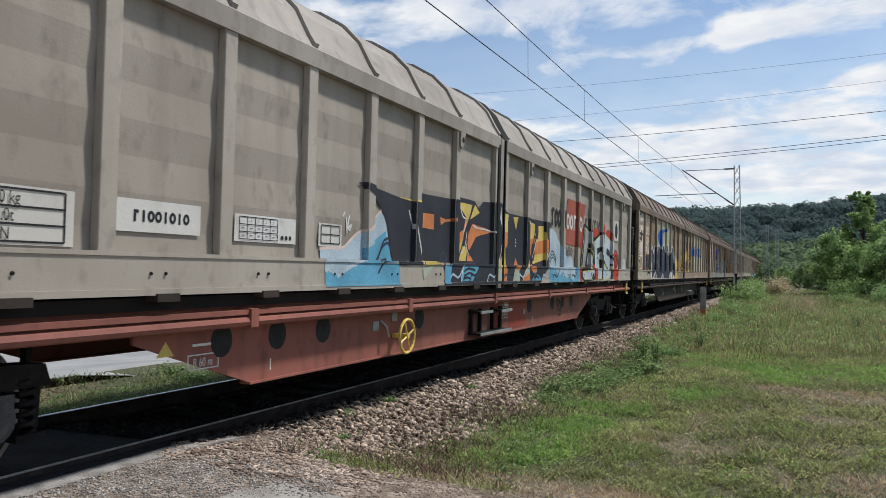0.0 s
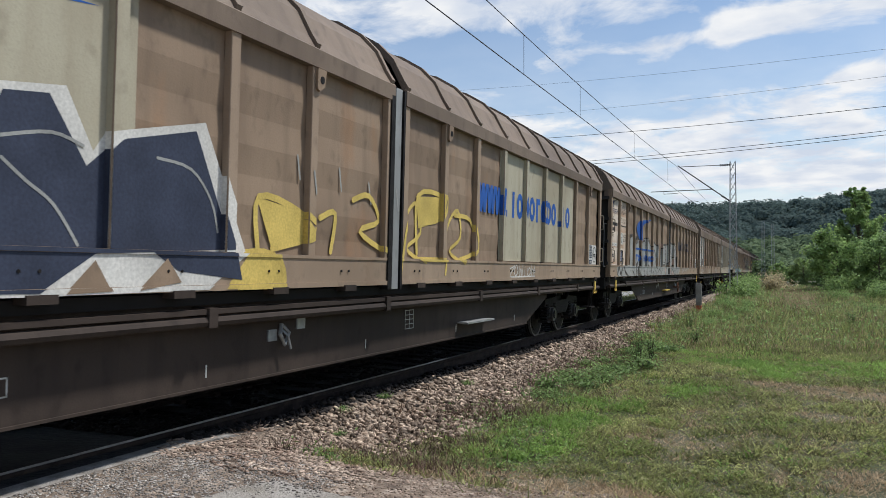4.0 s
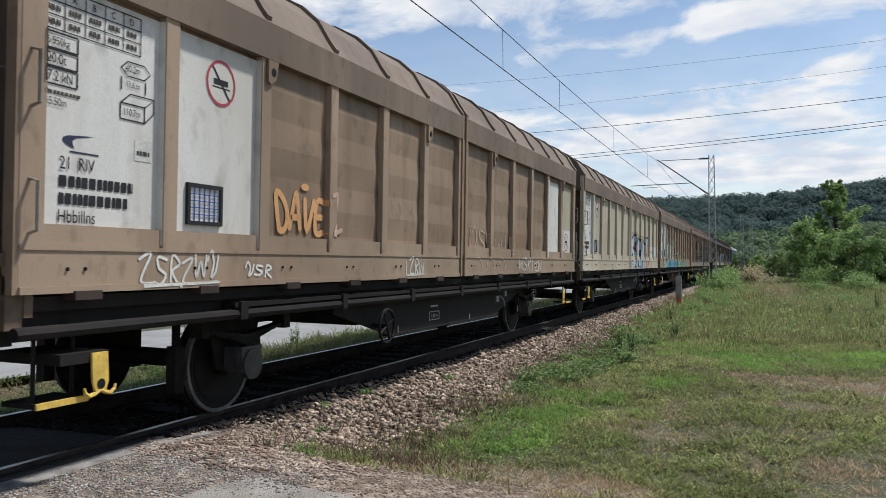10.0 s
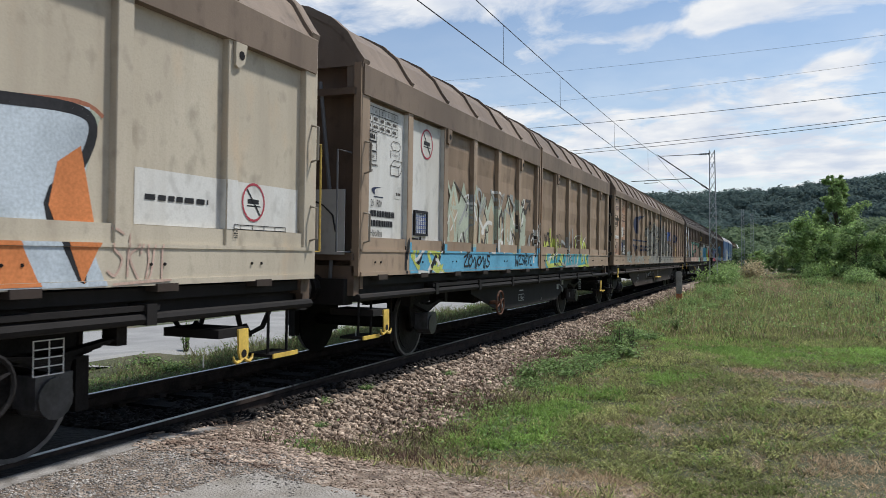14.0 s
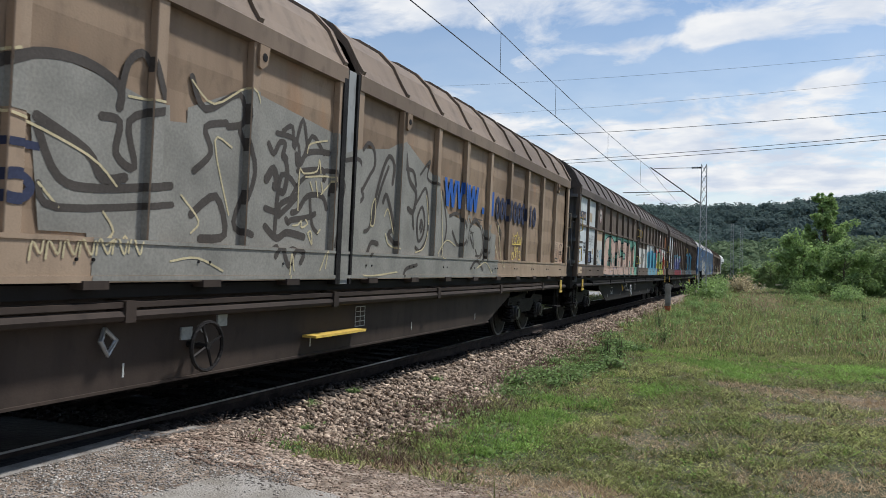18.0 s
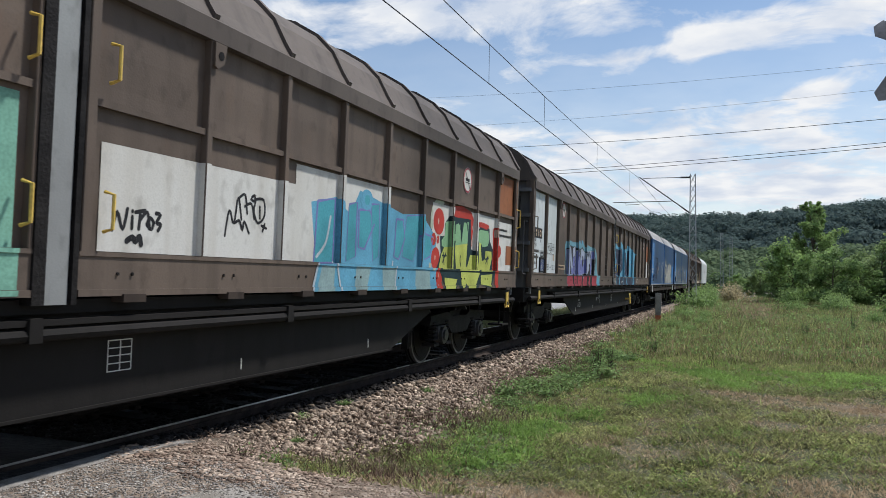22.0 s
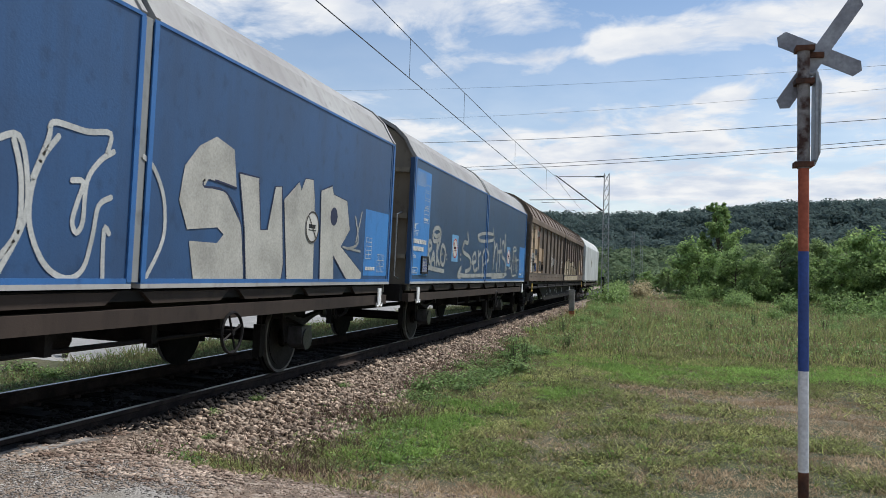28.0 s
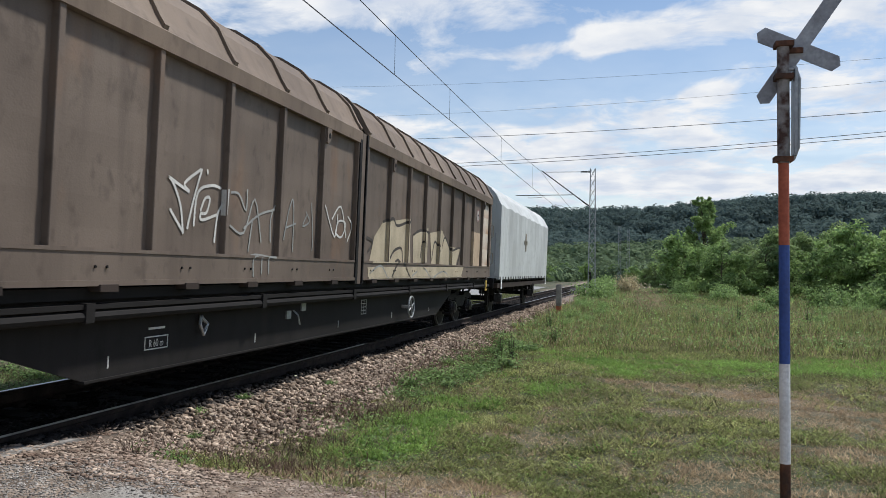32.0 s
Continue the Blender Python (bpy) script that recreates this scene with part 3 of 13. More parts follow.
WHEELS = []


def coil(bm, x, y, z0, z1, r=0.075, turns=5):
    pts = []
    for i in range(turns * 8 + 1):
        a = i / 8 * math.tau
        pts.append((x + r * math.cos(a), y + r * math.sin(a), z0 + (z1 - z0) * i / (turns * 8)))
    tube(bm, pts, 0.019, 5)


def bogie(parent, y):
    root = new("bogie")
    root.parent, root.location = parent, (0, y, 0)
    tagged(root, "black two-axle bogie with coil springs")
    for dy in (-0.9, 0.9):
        wheelset(root, dy)

    def frame_mesh():
        bm = bmesh.new()
        for s in (-1, 1):
            x0, x1 = s * 0.93, s * 1.09
            slab([(-1.35, 0.62), (-1.30, 0.76), (-0.55, 0.80), (-0.35, 0.72), (0.35, 0.72), (0.55, 0.80), (1.30, 0.76), (1.35, 0.62), (0.6, 0.62), (0.35, 0.45), (-0.35, 0.45), (-0.6, 0.62)], x0, x1, bm)
            for dy in (-0.9, 0.9):
                for e in (-0.27, 0.27):
                    box(bm, s * 0.94, s * 1.14, dy + e - 0.105, dy + e + 0.105, 0.30, 0.345)
        box(bm, -1.0, 1.0, -0.25, 0.25, 0.55, 0.80)
        box(bm, -0.8, 0.8, -1.3, -1.2, 0.5, 0.62)
        box(bm, -0.8, 0.8, 1.2, 1.3, 0.5, 0.62)
        return bm
    part("bogie_frame", shared("bogie_frame", frame_mesh, GRIME), None, root)

    def spring():
        bm = bmesh.new()
        coil(bm, 1.04, 0, 0.34, 0.66)
        return bm
    for x in (1, -1):
        for dy in (-1.17, -0.63, 0.63, 1.17):
            ob = part("spring", shared("spring", spring, GRIME), None, root, at=(0, dy, 0))
            ob.rotation_euler.z = 0 if x > 0 else math.pi

    def axlebox():
        bm = bmesh.new()
        disc(bm, (0, 0.46), 0.135, 0.95, 1.17, 16)
        disc(bm, (0, 0.46), 0.085, 1.17, 1.20, 12)
        box(bm, 0.95, 1.12, -0.16, 0.16, 0.40, 0.60)
        return bm

    def shoe():
        bm = slab([(-0.07, 0.25), (0.07, 0.30), (0.09, 0.62), (-0.05, 0.62)], 0.70, 0.80)
        box(bm, 0.72, 0.78, -0.02, 0.02, 0.6, 0.9)
        return bm
    for s in (0, math.pi):
        for dy in (-0.9, 0.9):
            ob = part("axlebox", shared("axlebox", axlebox, AXLEBOX), None, root, at=(0, dy, 0))
            ob.rotation_euler.z = s
        for dy in (-1.43, 1.43):
            ob = part("brake_shoe", shared("brake_shoe", shoe, GRIME), None, root, at=(0, dy, 0))
            ob.rotation_euler.z = s
    return root


def axle_unit(parent, y):
    """A single axle in leaf-spring guards."""
    ws = wheelset(parent, y, 0.46)

    def guard():
        bm = slab([(-0.42, 1.02), (0.42, 1.02), (0.26, 0.42), (0.16, 0.42), (0.14, 0.75), (-0.14, 0.75), (-0.16, 0.42), (-0.26, 0.42)], 0.92, 0.95)
        for e in (-0.62, 0.62):
            box(bm, 0.97, 1.11, e - 0.05, e + 0.05, 0.74, 1.0)
        return bm

    def journal():
        bm = bmesh.new()
        disc(bm, (0, 0.46), 0.14, 0.94, 1.16, 16)
        box(bm, 0.94, 1.14, -0.15, 0.15, 0.40, 0.62)
        return bm

    def leaves():
        bm = bmesh.new()
        for k in range(6):
            q = 0.62 - 0.085 * k
            slab([(-q, 0.80 - 0.02 * k), (0, 0.725 - 0.017 * k), (q, 0.80 - 0.02 * k), (q, 0.785 - 0.02 * k), (0, 0.71 - 0.017 * k), (-q, 0.785 - 0.02 * k)], 0.99, 1.09, bm)
        return bm
    for a in (0, math.pi):
        for name, make, mat in (("axle_guard", guard, GRIME), ("axlebox", journal, AXLEBOX), ("leaf_spring", leaves, GRIME)):
            ob = part(name, shared(name + "|single", make, mat), None, parent, at=(0, y, 0))
            ob.rotation_euler.z = a

    def shoe():
        bm = slab([(-0.06, 0.25), (0.06, 0.25), (0.06, 0.65), (-0.06, 0.65)], 0.70, 0.80)
        box(bm, 0.72, 0.78, -0.02, 0.02, 0.6, 1.0)
        return bm
    for d in (-0.56, 0.56):
        for a in (0, math.pi):
            ob = part("brake_shoe", shared("brake_block", shoe, GRIME), None, parent, at=(0, y + d, 0))
            ob.rotation_euler.z = a
    return ws


def buffer_mesh():
    bm = bmesh.new()
    for r, y0, y1 in ((0.15, -0.25, 0.05), (0.11, -0.45, -0.25), (0.225, -0.50, -0.45)):
        tube(bm, [(0, y0, 0), (0, y1, 0)], r, 16)
    return bm


def put_buffers(parent, e, d, gap):
    for x in (-0.875, 0.875):
        ob = part("buffer", shared("buffer", buffer_mesh, GRIME), None, parent, "round steel buffer", at=(x, e - d * (gap - 0.50), 1.06))
        ob.rotation_euler.z = 0 if d > 0 else math.pi


def hook_bracket():
    """A yellow plate whose foot ends in two rope hooks."""
    bm = bmesh.new()
    slab([(-0.062, 1.11), (0.072, 1.11), (0.082, 0.92), (0.065, 0.865), (-0.03, 0.865), (-0.05, 0.92)], 1.445, 1.462, bm)
    for s in (-1, 1):
        tube(bm, [(1.453, 0.018, 0.868), (1.453, 0.018 + s * 0.045, 0.845), (1.453, 0.018 + s * 0.09, 0.835), (1.453, 0.018 + s * 0.122, 0.858), (1.453, 0.018 + s * 0.132, 0.89)], [0.015, 0.016, 0.015, 0.012, 0.007], 6)
    return bm


def grab(parent, y, z0, z1, mat, x=HALF, out=0.07, label=""):
    bm = bmesh.new()
    tube(bm, [(x - 0.01, y, z1), (x + out, y, z1 - 0.02), (x + out, y, z0 + 0.02), (x - 0.01, y, z0)], 0.013, 6)
    return part("grab_handle", bm, mat, parent, label)


def brake_wheel(parent, y, z, mat, r=0.19):
    bm = bmesh.new()
    n = 20
    ring = [(1.46, y + r * math.cos(k * math.tau / n), z + r * math.sin(k * math.tau / n)) for k in range(n + 1)]
    tube(bm, ring, 0.017, 6)
    for k in range(4):
        a = k * math.tau / 4 + 0.4
        tube(bm, [(1.46, y, z), (1.46, y + r * math.cos(a), z + r * math.sin(a))], 0.012, 5)
    tube(bm, [(1.28, y, z), (1.48, y, z)], 0.03, 8)
    return part("brake_wheel", bm, mat, parent, "round hand brake wheel")


def pressed(z0, z1, depth):
    """A wall sheet pressed into shallow level bands."""
    n = 8
    front = [(HALF - 0.062 - (depth if k % 2 else 0.0), z0 + (z1 - z0) * k / n) for k in range(n + 1)]
    return [(HALF - 0.10, z0)] + front + [(HALF - 0.10, z1)]


def ribbed_wagon(label, length, over, halves, wall, roof, chassis, bogies, group, waist=None, bays=9, rib=0.06, front=(0.07, 1.17), back=(11.40, 1.17), joint=None, ends=None):
    """A covered wagon with two sliding walls of pressed bays between ribs; local y runs from its leading end back."""
    w = new("freight_wagon")
    tagged(w, label, "freight wagon", group)
    # Ribs and bottom rails take a lighter tone than the wall sheets.
    rib_paint = {BROWN: RIB_BROWN, GREY: RIB_GREY}.get(wall[0], wall[0])
    zs, ze, zt = 1.19, 3.215 if bogies else 3.15, 3.40 if bogies else 3.49
    mid = length / 2
    walls = []
    top = roof_outline(4.22, zt)
    for h in (0, 1):
        a, b = (0.02, mid - 0.05) if h == 0 else (mid + 0.05, length - 0.02)
        if bogies:
            a, b = (0.02, mid + 0.02) if h == 0 else (mid + 0.31, length - 0.02)
        sw = part("sliding_wall", prism(pressed(zs + 0.2, zt - 0.05, {CREAM: 0.0, BROWN_DARK: 0.004, BROWN_MID: 0.004}.get(wall[h], 0.013)), a + 0.05, b - 0.05), wall[h], w)
        walls.append(sw)
        n = bays
        if bogies:
            start, bay = (front, back)[h]
            posts = [a + 0.06] + [start + bay * i for i in range(1, n)] + [b - 0.06]
        else:
            posts = [a + 0.08 + 1.19 * i for i in range(n)] + [b - 0.05]
            if h:
                posts = [length - y for y in POSTS[w.name][0][::-1]]
        POSTS.setdefault(w.name, []).append(posts)
        part("bottom_rail", slab([(a, zs + 0.03), (a, zs + 0.275), (b, zs + 0.275), (b, zs + 0.03)], HALF - 0.13, HALF - 0.004), rib_paint, sw)
        part("bottom_lip", boxes((HALF - 0.13, HALF + 0.012, a, b, zs, zs + 0.045)), rib_paint, sw)
        part("bottom_bead", boxes((HALF - 0.13, HALF + 0.006, a, b, zs + 0.265, zs + 0.295)), rib_paint, sw)
        if not bogies:
            part("lower_band", boxes((HALF - 0.10, HALF - 0.02, a, b, zs + 0.28, zs + 0.425)), rib_paint, sw)
        bm = prism([(HALF + 0.015, ze), (HALF + 0.018, zt - 0.02), (HALF - 0.02, zt + 0.02), (HALF - 0.2, zt + 0.02), (HALF - 0.2, ze)], a, b)
        part("top_rail", bm, roof[h], sw)
        for i, y in enumerate(posts):
            wd = rib if 0 < i < n else rib * 1.25
            bm = prism([(HALF - 0.066, zs + 0.29), (HALF - 0.066, ze + 0.01), (HALF, ze + 0.01), (HALF, zs + 0.29)], y - wd, y + wd)
            bmesh.ops.recalc_face_normals(bm, faces=bm.faces[:])
            edges = [e for e in bm.edges if abs(e.verts[0].co.x - HALF) < 1e-5 and abs(e.verts[1].co.x - HALF) < 1e-5 and abs(e.verts[0].co.y - e.verts[1].co.y) < 1e-5]
            bmesh.ops.bevel(bm, geom=edges, offset=0.006, segments=1, affect="EDGES")
            part("rib", bm, rib_paint, sw)
        for y in (posts[2] if h == 0 else posts[1], posts[-2] if h == 1 else posts[-2]):
            bm = slab([(y - 0.02, ze - 0.01), (y + 0.13, ze - 0.01), (y + 0.10, ze - 0.17), (y + 0.02, ze - 0.22), (y - 0.02, ze - 0.2)], HALF + 0.004, HALF + 0.03)
            eye = part("lifting_eye", bm, wall[h], sw)
            bm = bmesh.new()
            disc(bm, (y + 0.055, ze - 0.11), 0.036, HALF + 0.028, HALF + 0.034, 14)
            part("eye_hole", bm, GRIME, eye)
        for y in np.arange(a + 0.5, b, 1.2):
            bm = boxes((HALF - 0.1, HALF + 0.03, y - 0.11, y + 0.11, zs - 0.045, zs + 0.012))
            part("roller_bracket", bm, UNDER_BROWN, sw)
        bm = bmesh.new()
        for y in np.arange(a + 0.35, b, 1.2):
            for e in (0, 0.14):
                disc(bm, (y + e, zs + 0.15), 0.012, HALF - 0.004, HALF + 0.008, 8)
        stuff_part("bolt", bm, GRIME, sw)
        for y0, y1 in zip(posts, posts[1:]) if waist else ():
            part("waist_beam", boxes((HALF - 0.065, HALF - 0.02, y0 + rib, y1 - rib, waist - 0.025, waist + 0.025)), wall[h], sw)
        rf = part("roof", arch(top, a + 0.02, b - 0.02, 0.04), roof[h], w, smooth=False)
        big = [(x * 1.012 + (0.004 if x > 0 else -0.004), z + 0.03) for x, z in top]
        for y in posts:
            part("roof_rib", arch(big, y - 0.035, y + 0.035, 0.05), roof[h], rf)
        e = (a + 0.03) if h == 0 else (b - 0.03)
        outer = [(x * 1.015, z + 0.035) for x, z in top]
        part("roof_edge", arch(outer, e - 0.06, e + 0.06, 0.09), roof[h], rf)
    part("rear_side_wall", boxes((-HALF, -HALF + 0.06, 0.02, length - 0.02, zs, zt)), wall[0], w)
    # joint posts between the two walls
    if bogies:
        part("joint_cover", boxes((HALF - 0.10, HALF - 0.005, mid + 0.055, mid + 0.235, zs - 0.05, zt - 0.02)), joint or wall[0], w, "pale steel strip over the joint of the walls")
        # Black strips added in place of the open dark gaps beside the cover.
        for y0, y1 in ((mid - 0.055, mid + 0.04), (mid + 0.25, mid + 0.295)):
            part("joint_seal", boxes((HALF - 0.12, HALF + 0.016, y0, y1, zs - 0.05, zt - 0.03)), GRIME, w, "black strip standing in for the dark gap beside the joint")
        part("joint_gap", boxes((HALF - 0.16, HALF - 0.12, mid + 0.02, mid + 0.31, zs, zt)), UNDER, w, "dark gap between the sliding walls")
    for dy in () if bogies else (-0.075, 0.075):
        bm = boxes((HALF - 0.12, HALF + 0.02, mid + dy - 0.028, mid + dy + 0.028, zs, zt + 0.01))
        part("joint_post", bm, wall[0], w)
    # ends
    for e, d in ((0.0, 1), (length, -1)):
        ew = part("end_wall", slab_end(roof_outline(4.17, zt), e + d * 0.10, e + d * 0.16, 1.05), ends or END_SHADED, w)
        for s in (-1, 1):
            y0, y1 = sorted((e - d * 0.02, e + d * 0.16))
            part("corner_post", boxes((s * (HALF - 0.09), s * (HALF - 0.005), y0, y1, zs, zt)), wall[0], ew)
        for z in (1.5, 2.05, 2.62, 3.14) if bogies else (1.36, 3.14):
            y0, y1 = sorted((e - d * 0.07, e + d * 0.11))
            part("end_beam", boxes((-HALF + 0.06, HALF - 0.06, y0, y1, z, z + 0.075)), ends or END_SHADED, ew)
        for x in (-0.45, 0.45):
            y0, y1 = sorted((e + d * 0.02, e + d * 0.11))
            part("end_stanchion", boxes((x - 0.04, x + 0.04, y0, y1, 1.1, 3.2)), ends or END_SHADED, ew)
        gable = [(x * 0.985, z - 0.03) for x, z in top]
        part("gable_plate", prism(gable, *sorted((e + d * 0.005, e + d * 0.10))), roof[0], ew, "plain plate under the roof's edge")
        if not bogies:
            x0, x1 = HALF - 0.62, HALF - 0.14
            board = part("instruction_board", boxes((x0, x1, *sorted((e - d * 0.10, e - d * 0.085)), 1.42, 2.12)), PALE_BOARD, ew, "pale grey board with a bent arrow")
            bm = bmesh.new()
            y = e - d * 0.103
            tube(bm, [(x0 + 0.10, y, 2.0), (x0 + 0.22, y, 1.95), (x0 + 0.34, y, 1.84), (x0 + 0.38, y, 1.66)], 0.010, 5)
            box(bm, x0 + 0.06, x0 + 0.12, *sorted((y, y + d * 0.004)), 1.985, 2.04)
            part("arrow", bm, INK_PAINT, board)
            bm = bmesh.new()
            tube(bm, [(HALF - 0.92, e - d * 0.05, 3.0), (HALF - 0.80, e - d * 0.12, 2.35), (HALF - 0.66, e - d * 0.14, 1.85), (HALF - 0.66, e - d * 0.12, 1.35)], 0.026, 7)
            part("brake_lever", bm, END_GREY, ew, "grey bent lever and pipe")
            part("end_apron", boxes((-HALF + 0.1, HALF - 0.06, *sorted((e - d * 0.02, e + d * 0.10)), 0.98, 1.30)), ends or END_SHADED, ew, "dirty apron over the buffer beam")
        if rib < 0.05:
            for z in (2.20, 2.70):
                y0, y1 = sorted((e + d * 0.06, e + d * 0.10))
                vent = part("vent", boxes((0.62, 1.12, y0, y1, z, z + 0.36)), END_SHADED, ew, "louvred vent plate")
                for k in range(7):
                    y0, y1 = sorted((e + d * 0.035, e + d * 0.06))
                    part("slat", boxes((0.66, 1.08, y0, y1, z + 0.03 + 0.045 * k, z + 0.05 + 0.045 * k)), END_GREY, vent)
        bm = bmesh.new()
        tube(bm, [(HALF - 0.35, e - d * 0.02, 1.1), (HALF - 0.30, e - d * 0.06, 1.7), (HALF - 0.5, e - d * 0.03, 3.3)], 0.022, 6)
        part("brake_pipe", bm, END_GREY, ew, "dark diagonal pipe on the end wall")
        bm = bmesh.new()
        y = e - d * 0.30
        tube(bm, [(HALF - 0.12, e, 2.52), (HALF - 0.12, y, 2.52), (HALF - 0.12, y, 1.45), (HALF - 0.12, e, 1.45)], 0.011, 6)
        part("end_handrail", bm, YELLOW if d < 0 else END_GREY, ew, "worn tubular handrail")
        grab(w, e + d * 0.08, 2.3, 2.65, YELLOW if waist else CREAM_END, label="paint-worn grab handle")
        grab(w, e + d * 0.08, 1.55, 1.88, YELLOW if waist else CREAM_END, label="paint-worn grab handle")
    underframe(w, length, over, chassis, bogies)
    return w, walls


def slab_end(outline, y0, y1, z0):
    pts = [(x * 0.97, z - 0.02) for x, z in outline]
    return prism(pts + [(-HALF * 0.97, z0), (HALF * 0.97, z0)], *sorted((y0, y1)))


def underframe(w, length, over, chassis, bogies):
    gap = (over - length) / 2
    part("floor", boxes((-HALF + 0.08, HALF - 0.08, 0.05, length - 0.05, 1.08, 1.17)), UNDER, w)
    part("centre_sill", boxes((-0.3, 0.3, -gap + 0.5, length + gap - 0.5, 0.84, 1.09)), UNDER, w)
    for e, d in ((0.0, 1), (length, -1)):
        y0, y1 = sorted((e - d * 0.10, e + d * 0.10))
        hs = part("headstock", boxes((-1.3, 1.3, y0, y1, 0.88, 1.16)), UNDER, w)
        put_buffers(hs, e, d, gap)
        bm = bmesh.new()
        tube(bm, [(0, e, 1.03), (0, e - d * 0.45, 1.03), (0, e - d * 0.6, 0.95)], 0.04, 8)
        part("coupling_hook", bm, GRIME, hs)
        for x in (-0.45, 0.45):
            bm = bmesh.new()
            tube(bm, [(x, e - d * 0.1, 0.95), (x * 0.9, e - d * 0.28, 0.62), (x * 0.8, e - d * 0.5, 0.55), (x * 0.7, e - d * gap, 0.66)], 0.028, 7)
            part("brake_hose", bm, GRIME, hs)
        # two-axle wagons carry the hooks lower, on a short arm
        y, drop = e + d * (0.62 if bogies or d > 0 else 1.15), 0.0 if bogies else -0.31
        bm = hook_bracket()
        bmesh.ops.translate(bm, verts=bm.verts[:], vec=(0.0, y, drop))
        hook = part("rope_hook", bm, YELLOW, hs, "yellow plate with two rope hooks")
        bm = bmesh.new()
        disc(bm, (y + 0.016, 0.905 + drop), 0.034, 1.455, 1.4655, 14)
        part("eye_hole", bm, GRIME, hook)
        if not bogies:
            part("hook_arm", boxes((0.9, 1.445, y - 0.30, y + 0.09, 1.05 + drop, 1.12 + drop)), UNDER, hs)
        bm = bmesh.new()
        tube(bm, [(1.30, e + d * 0.25, 0.95), (1.30, e + d * 0.25, 0.52)], 0.014, 6)
        tube(bm, [(1.30, e + d * 0.55, 0.95), (1.30, e + d * 0.55, 0.52)], 0.014, 6)
        box(bm, 1.1, 1.38, *sorted((e + d * 0.2, e + d * 0.6)), 0.49, 0.52)
        step = part("step", bm, GRIME, hs)
        if not bogies:
            part("step_edge", boxes((1.38, 1.395, *sorted((e + d * 0.2, e + d * 0.6)), 0.485, 0.525)), YELLOW, step, "yellow edge of the step")
    lo, hi = (4.0, length - 4.0) if bogies else (length * 0.27, length * 0.73)
    cut = 1.3
    bottom = 0.43 if bogies else 0.52
    for s in (-1, 1):
        x0, x1 = sorted((s * (HALF - 0.19), s * (HALF - 0.165)))
        g = part("fishbelly_girder", slab([(lo, 0.84), (lo + cut, bottom), (hi - cut, bottom), (hi, 0.84), (hi, 1.09), (lo, 1.09)], x0, x1), chassis, w)
        y0, y1 = sorted((s * (HALF - 0.25), s * (HALF - 0.145)))
        part("girder_flange", boxes((y0, y1, lo + cut, hi - cut, bottom - 0.02, bottom)), chassis, g)
        x0, x1 = sorted((s * (HALF - 0.30), s * (HALF - 0.16)))
        part("solebar", boxes((x0, x1, 0.06, length - 0.06, 0.90, 1.09)), chassis, w)
    # the long guide rail outside the girder
    bm = bmesh.new()
    tube(bm, [(HALF - 0.035, 0.02, 0.955), (HALF - 0.035, length - 0.02, 0.955)], 0.042, 8)
    rail = part("guide_rail", bm, chassis, w, "long tubular guide rail")
    part("upper_guide", boxes((HALF - 0.10, HALF - 0.01, 2.1, length - 2.1, 1.012, 1.05)), chassis, rail)
    for y in np.arange(2.2, length - 2.0, (length - 4.4) / 6 - 1e-6):
        part("rail_bracket", boxes((HALF - 0.19, HALF + 0.012, y - 0.05, y + 0.05, 0.91, 1.06)), chassis, rail)
    # brake gear between the girders
    for name, x, f0, f1, r in (("air_reservoir", 0.5, 0.42, 0.52, 0.17), ("brake_cylinder", -0.4, 0.48, 0.54, 0.14)):
        bm = bmesh.new()
        tube(bm, [(x, length * f0, 0.73), (x, length * f1, 0.73)], r, 12)
        part(name, bm, GRIME, w)
    for f in (0.35, 0.64):
        part("cross_beam", boxes((-0.9, 0.9, length * f, length * (f + 0.01), 0.62, 0.9)), GRIME, w)
    if bogies:
        for y in (2.15, length - 2.15):
            bogie(w, y)
    else:
        for y in (2.75, length - 2.75):
            axle_unit(w, y)


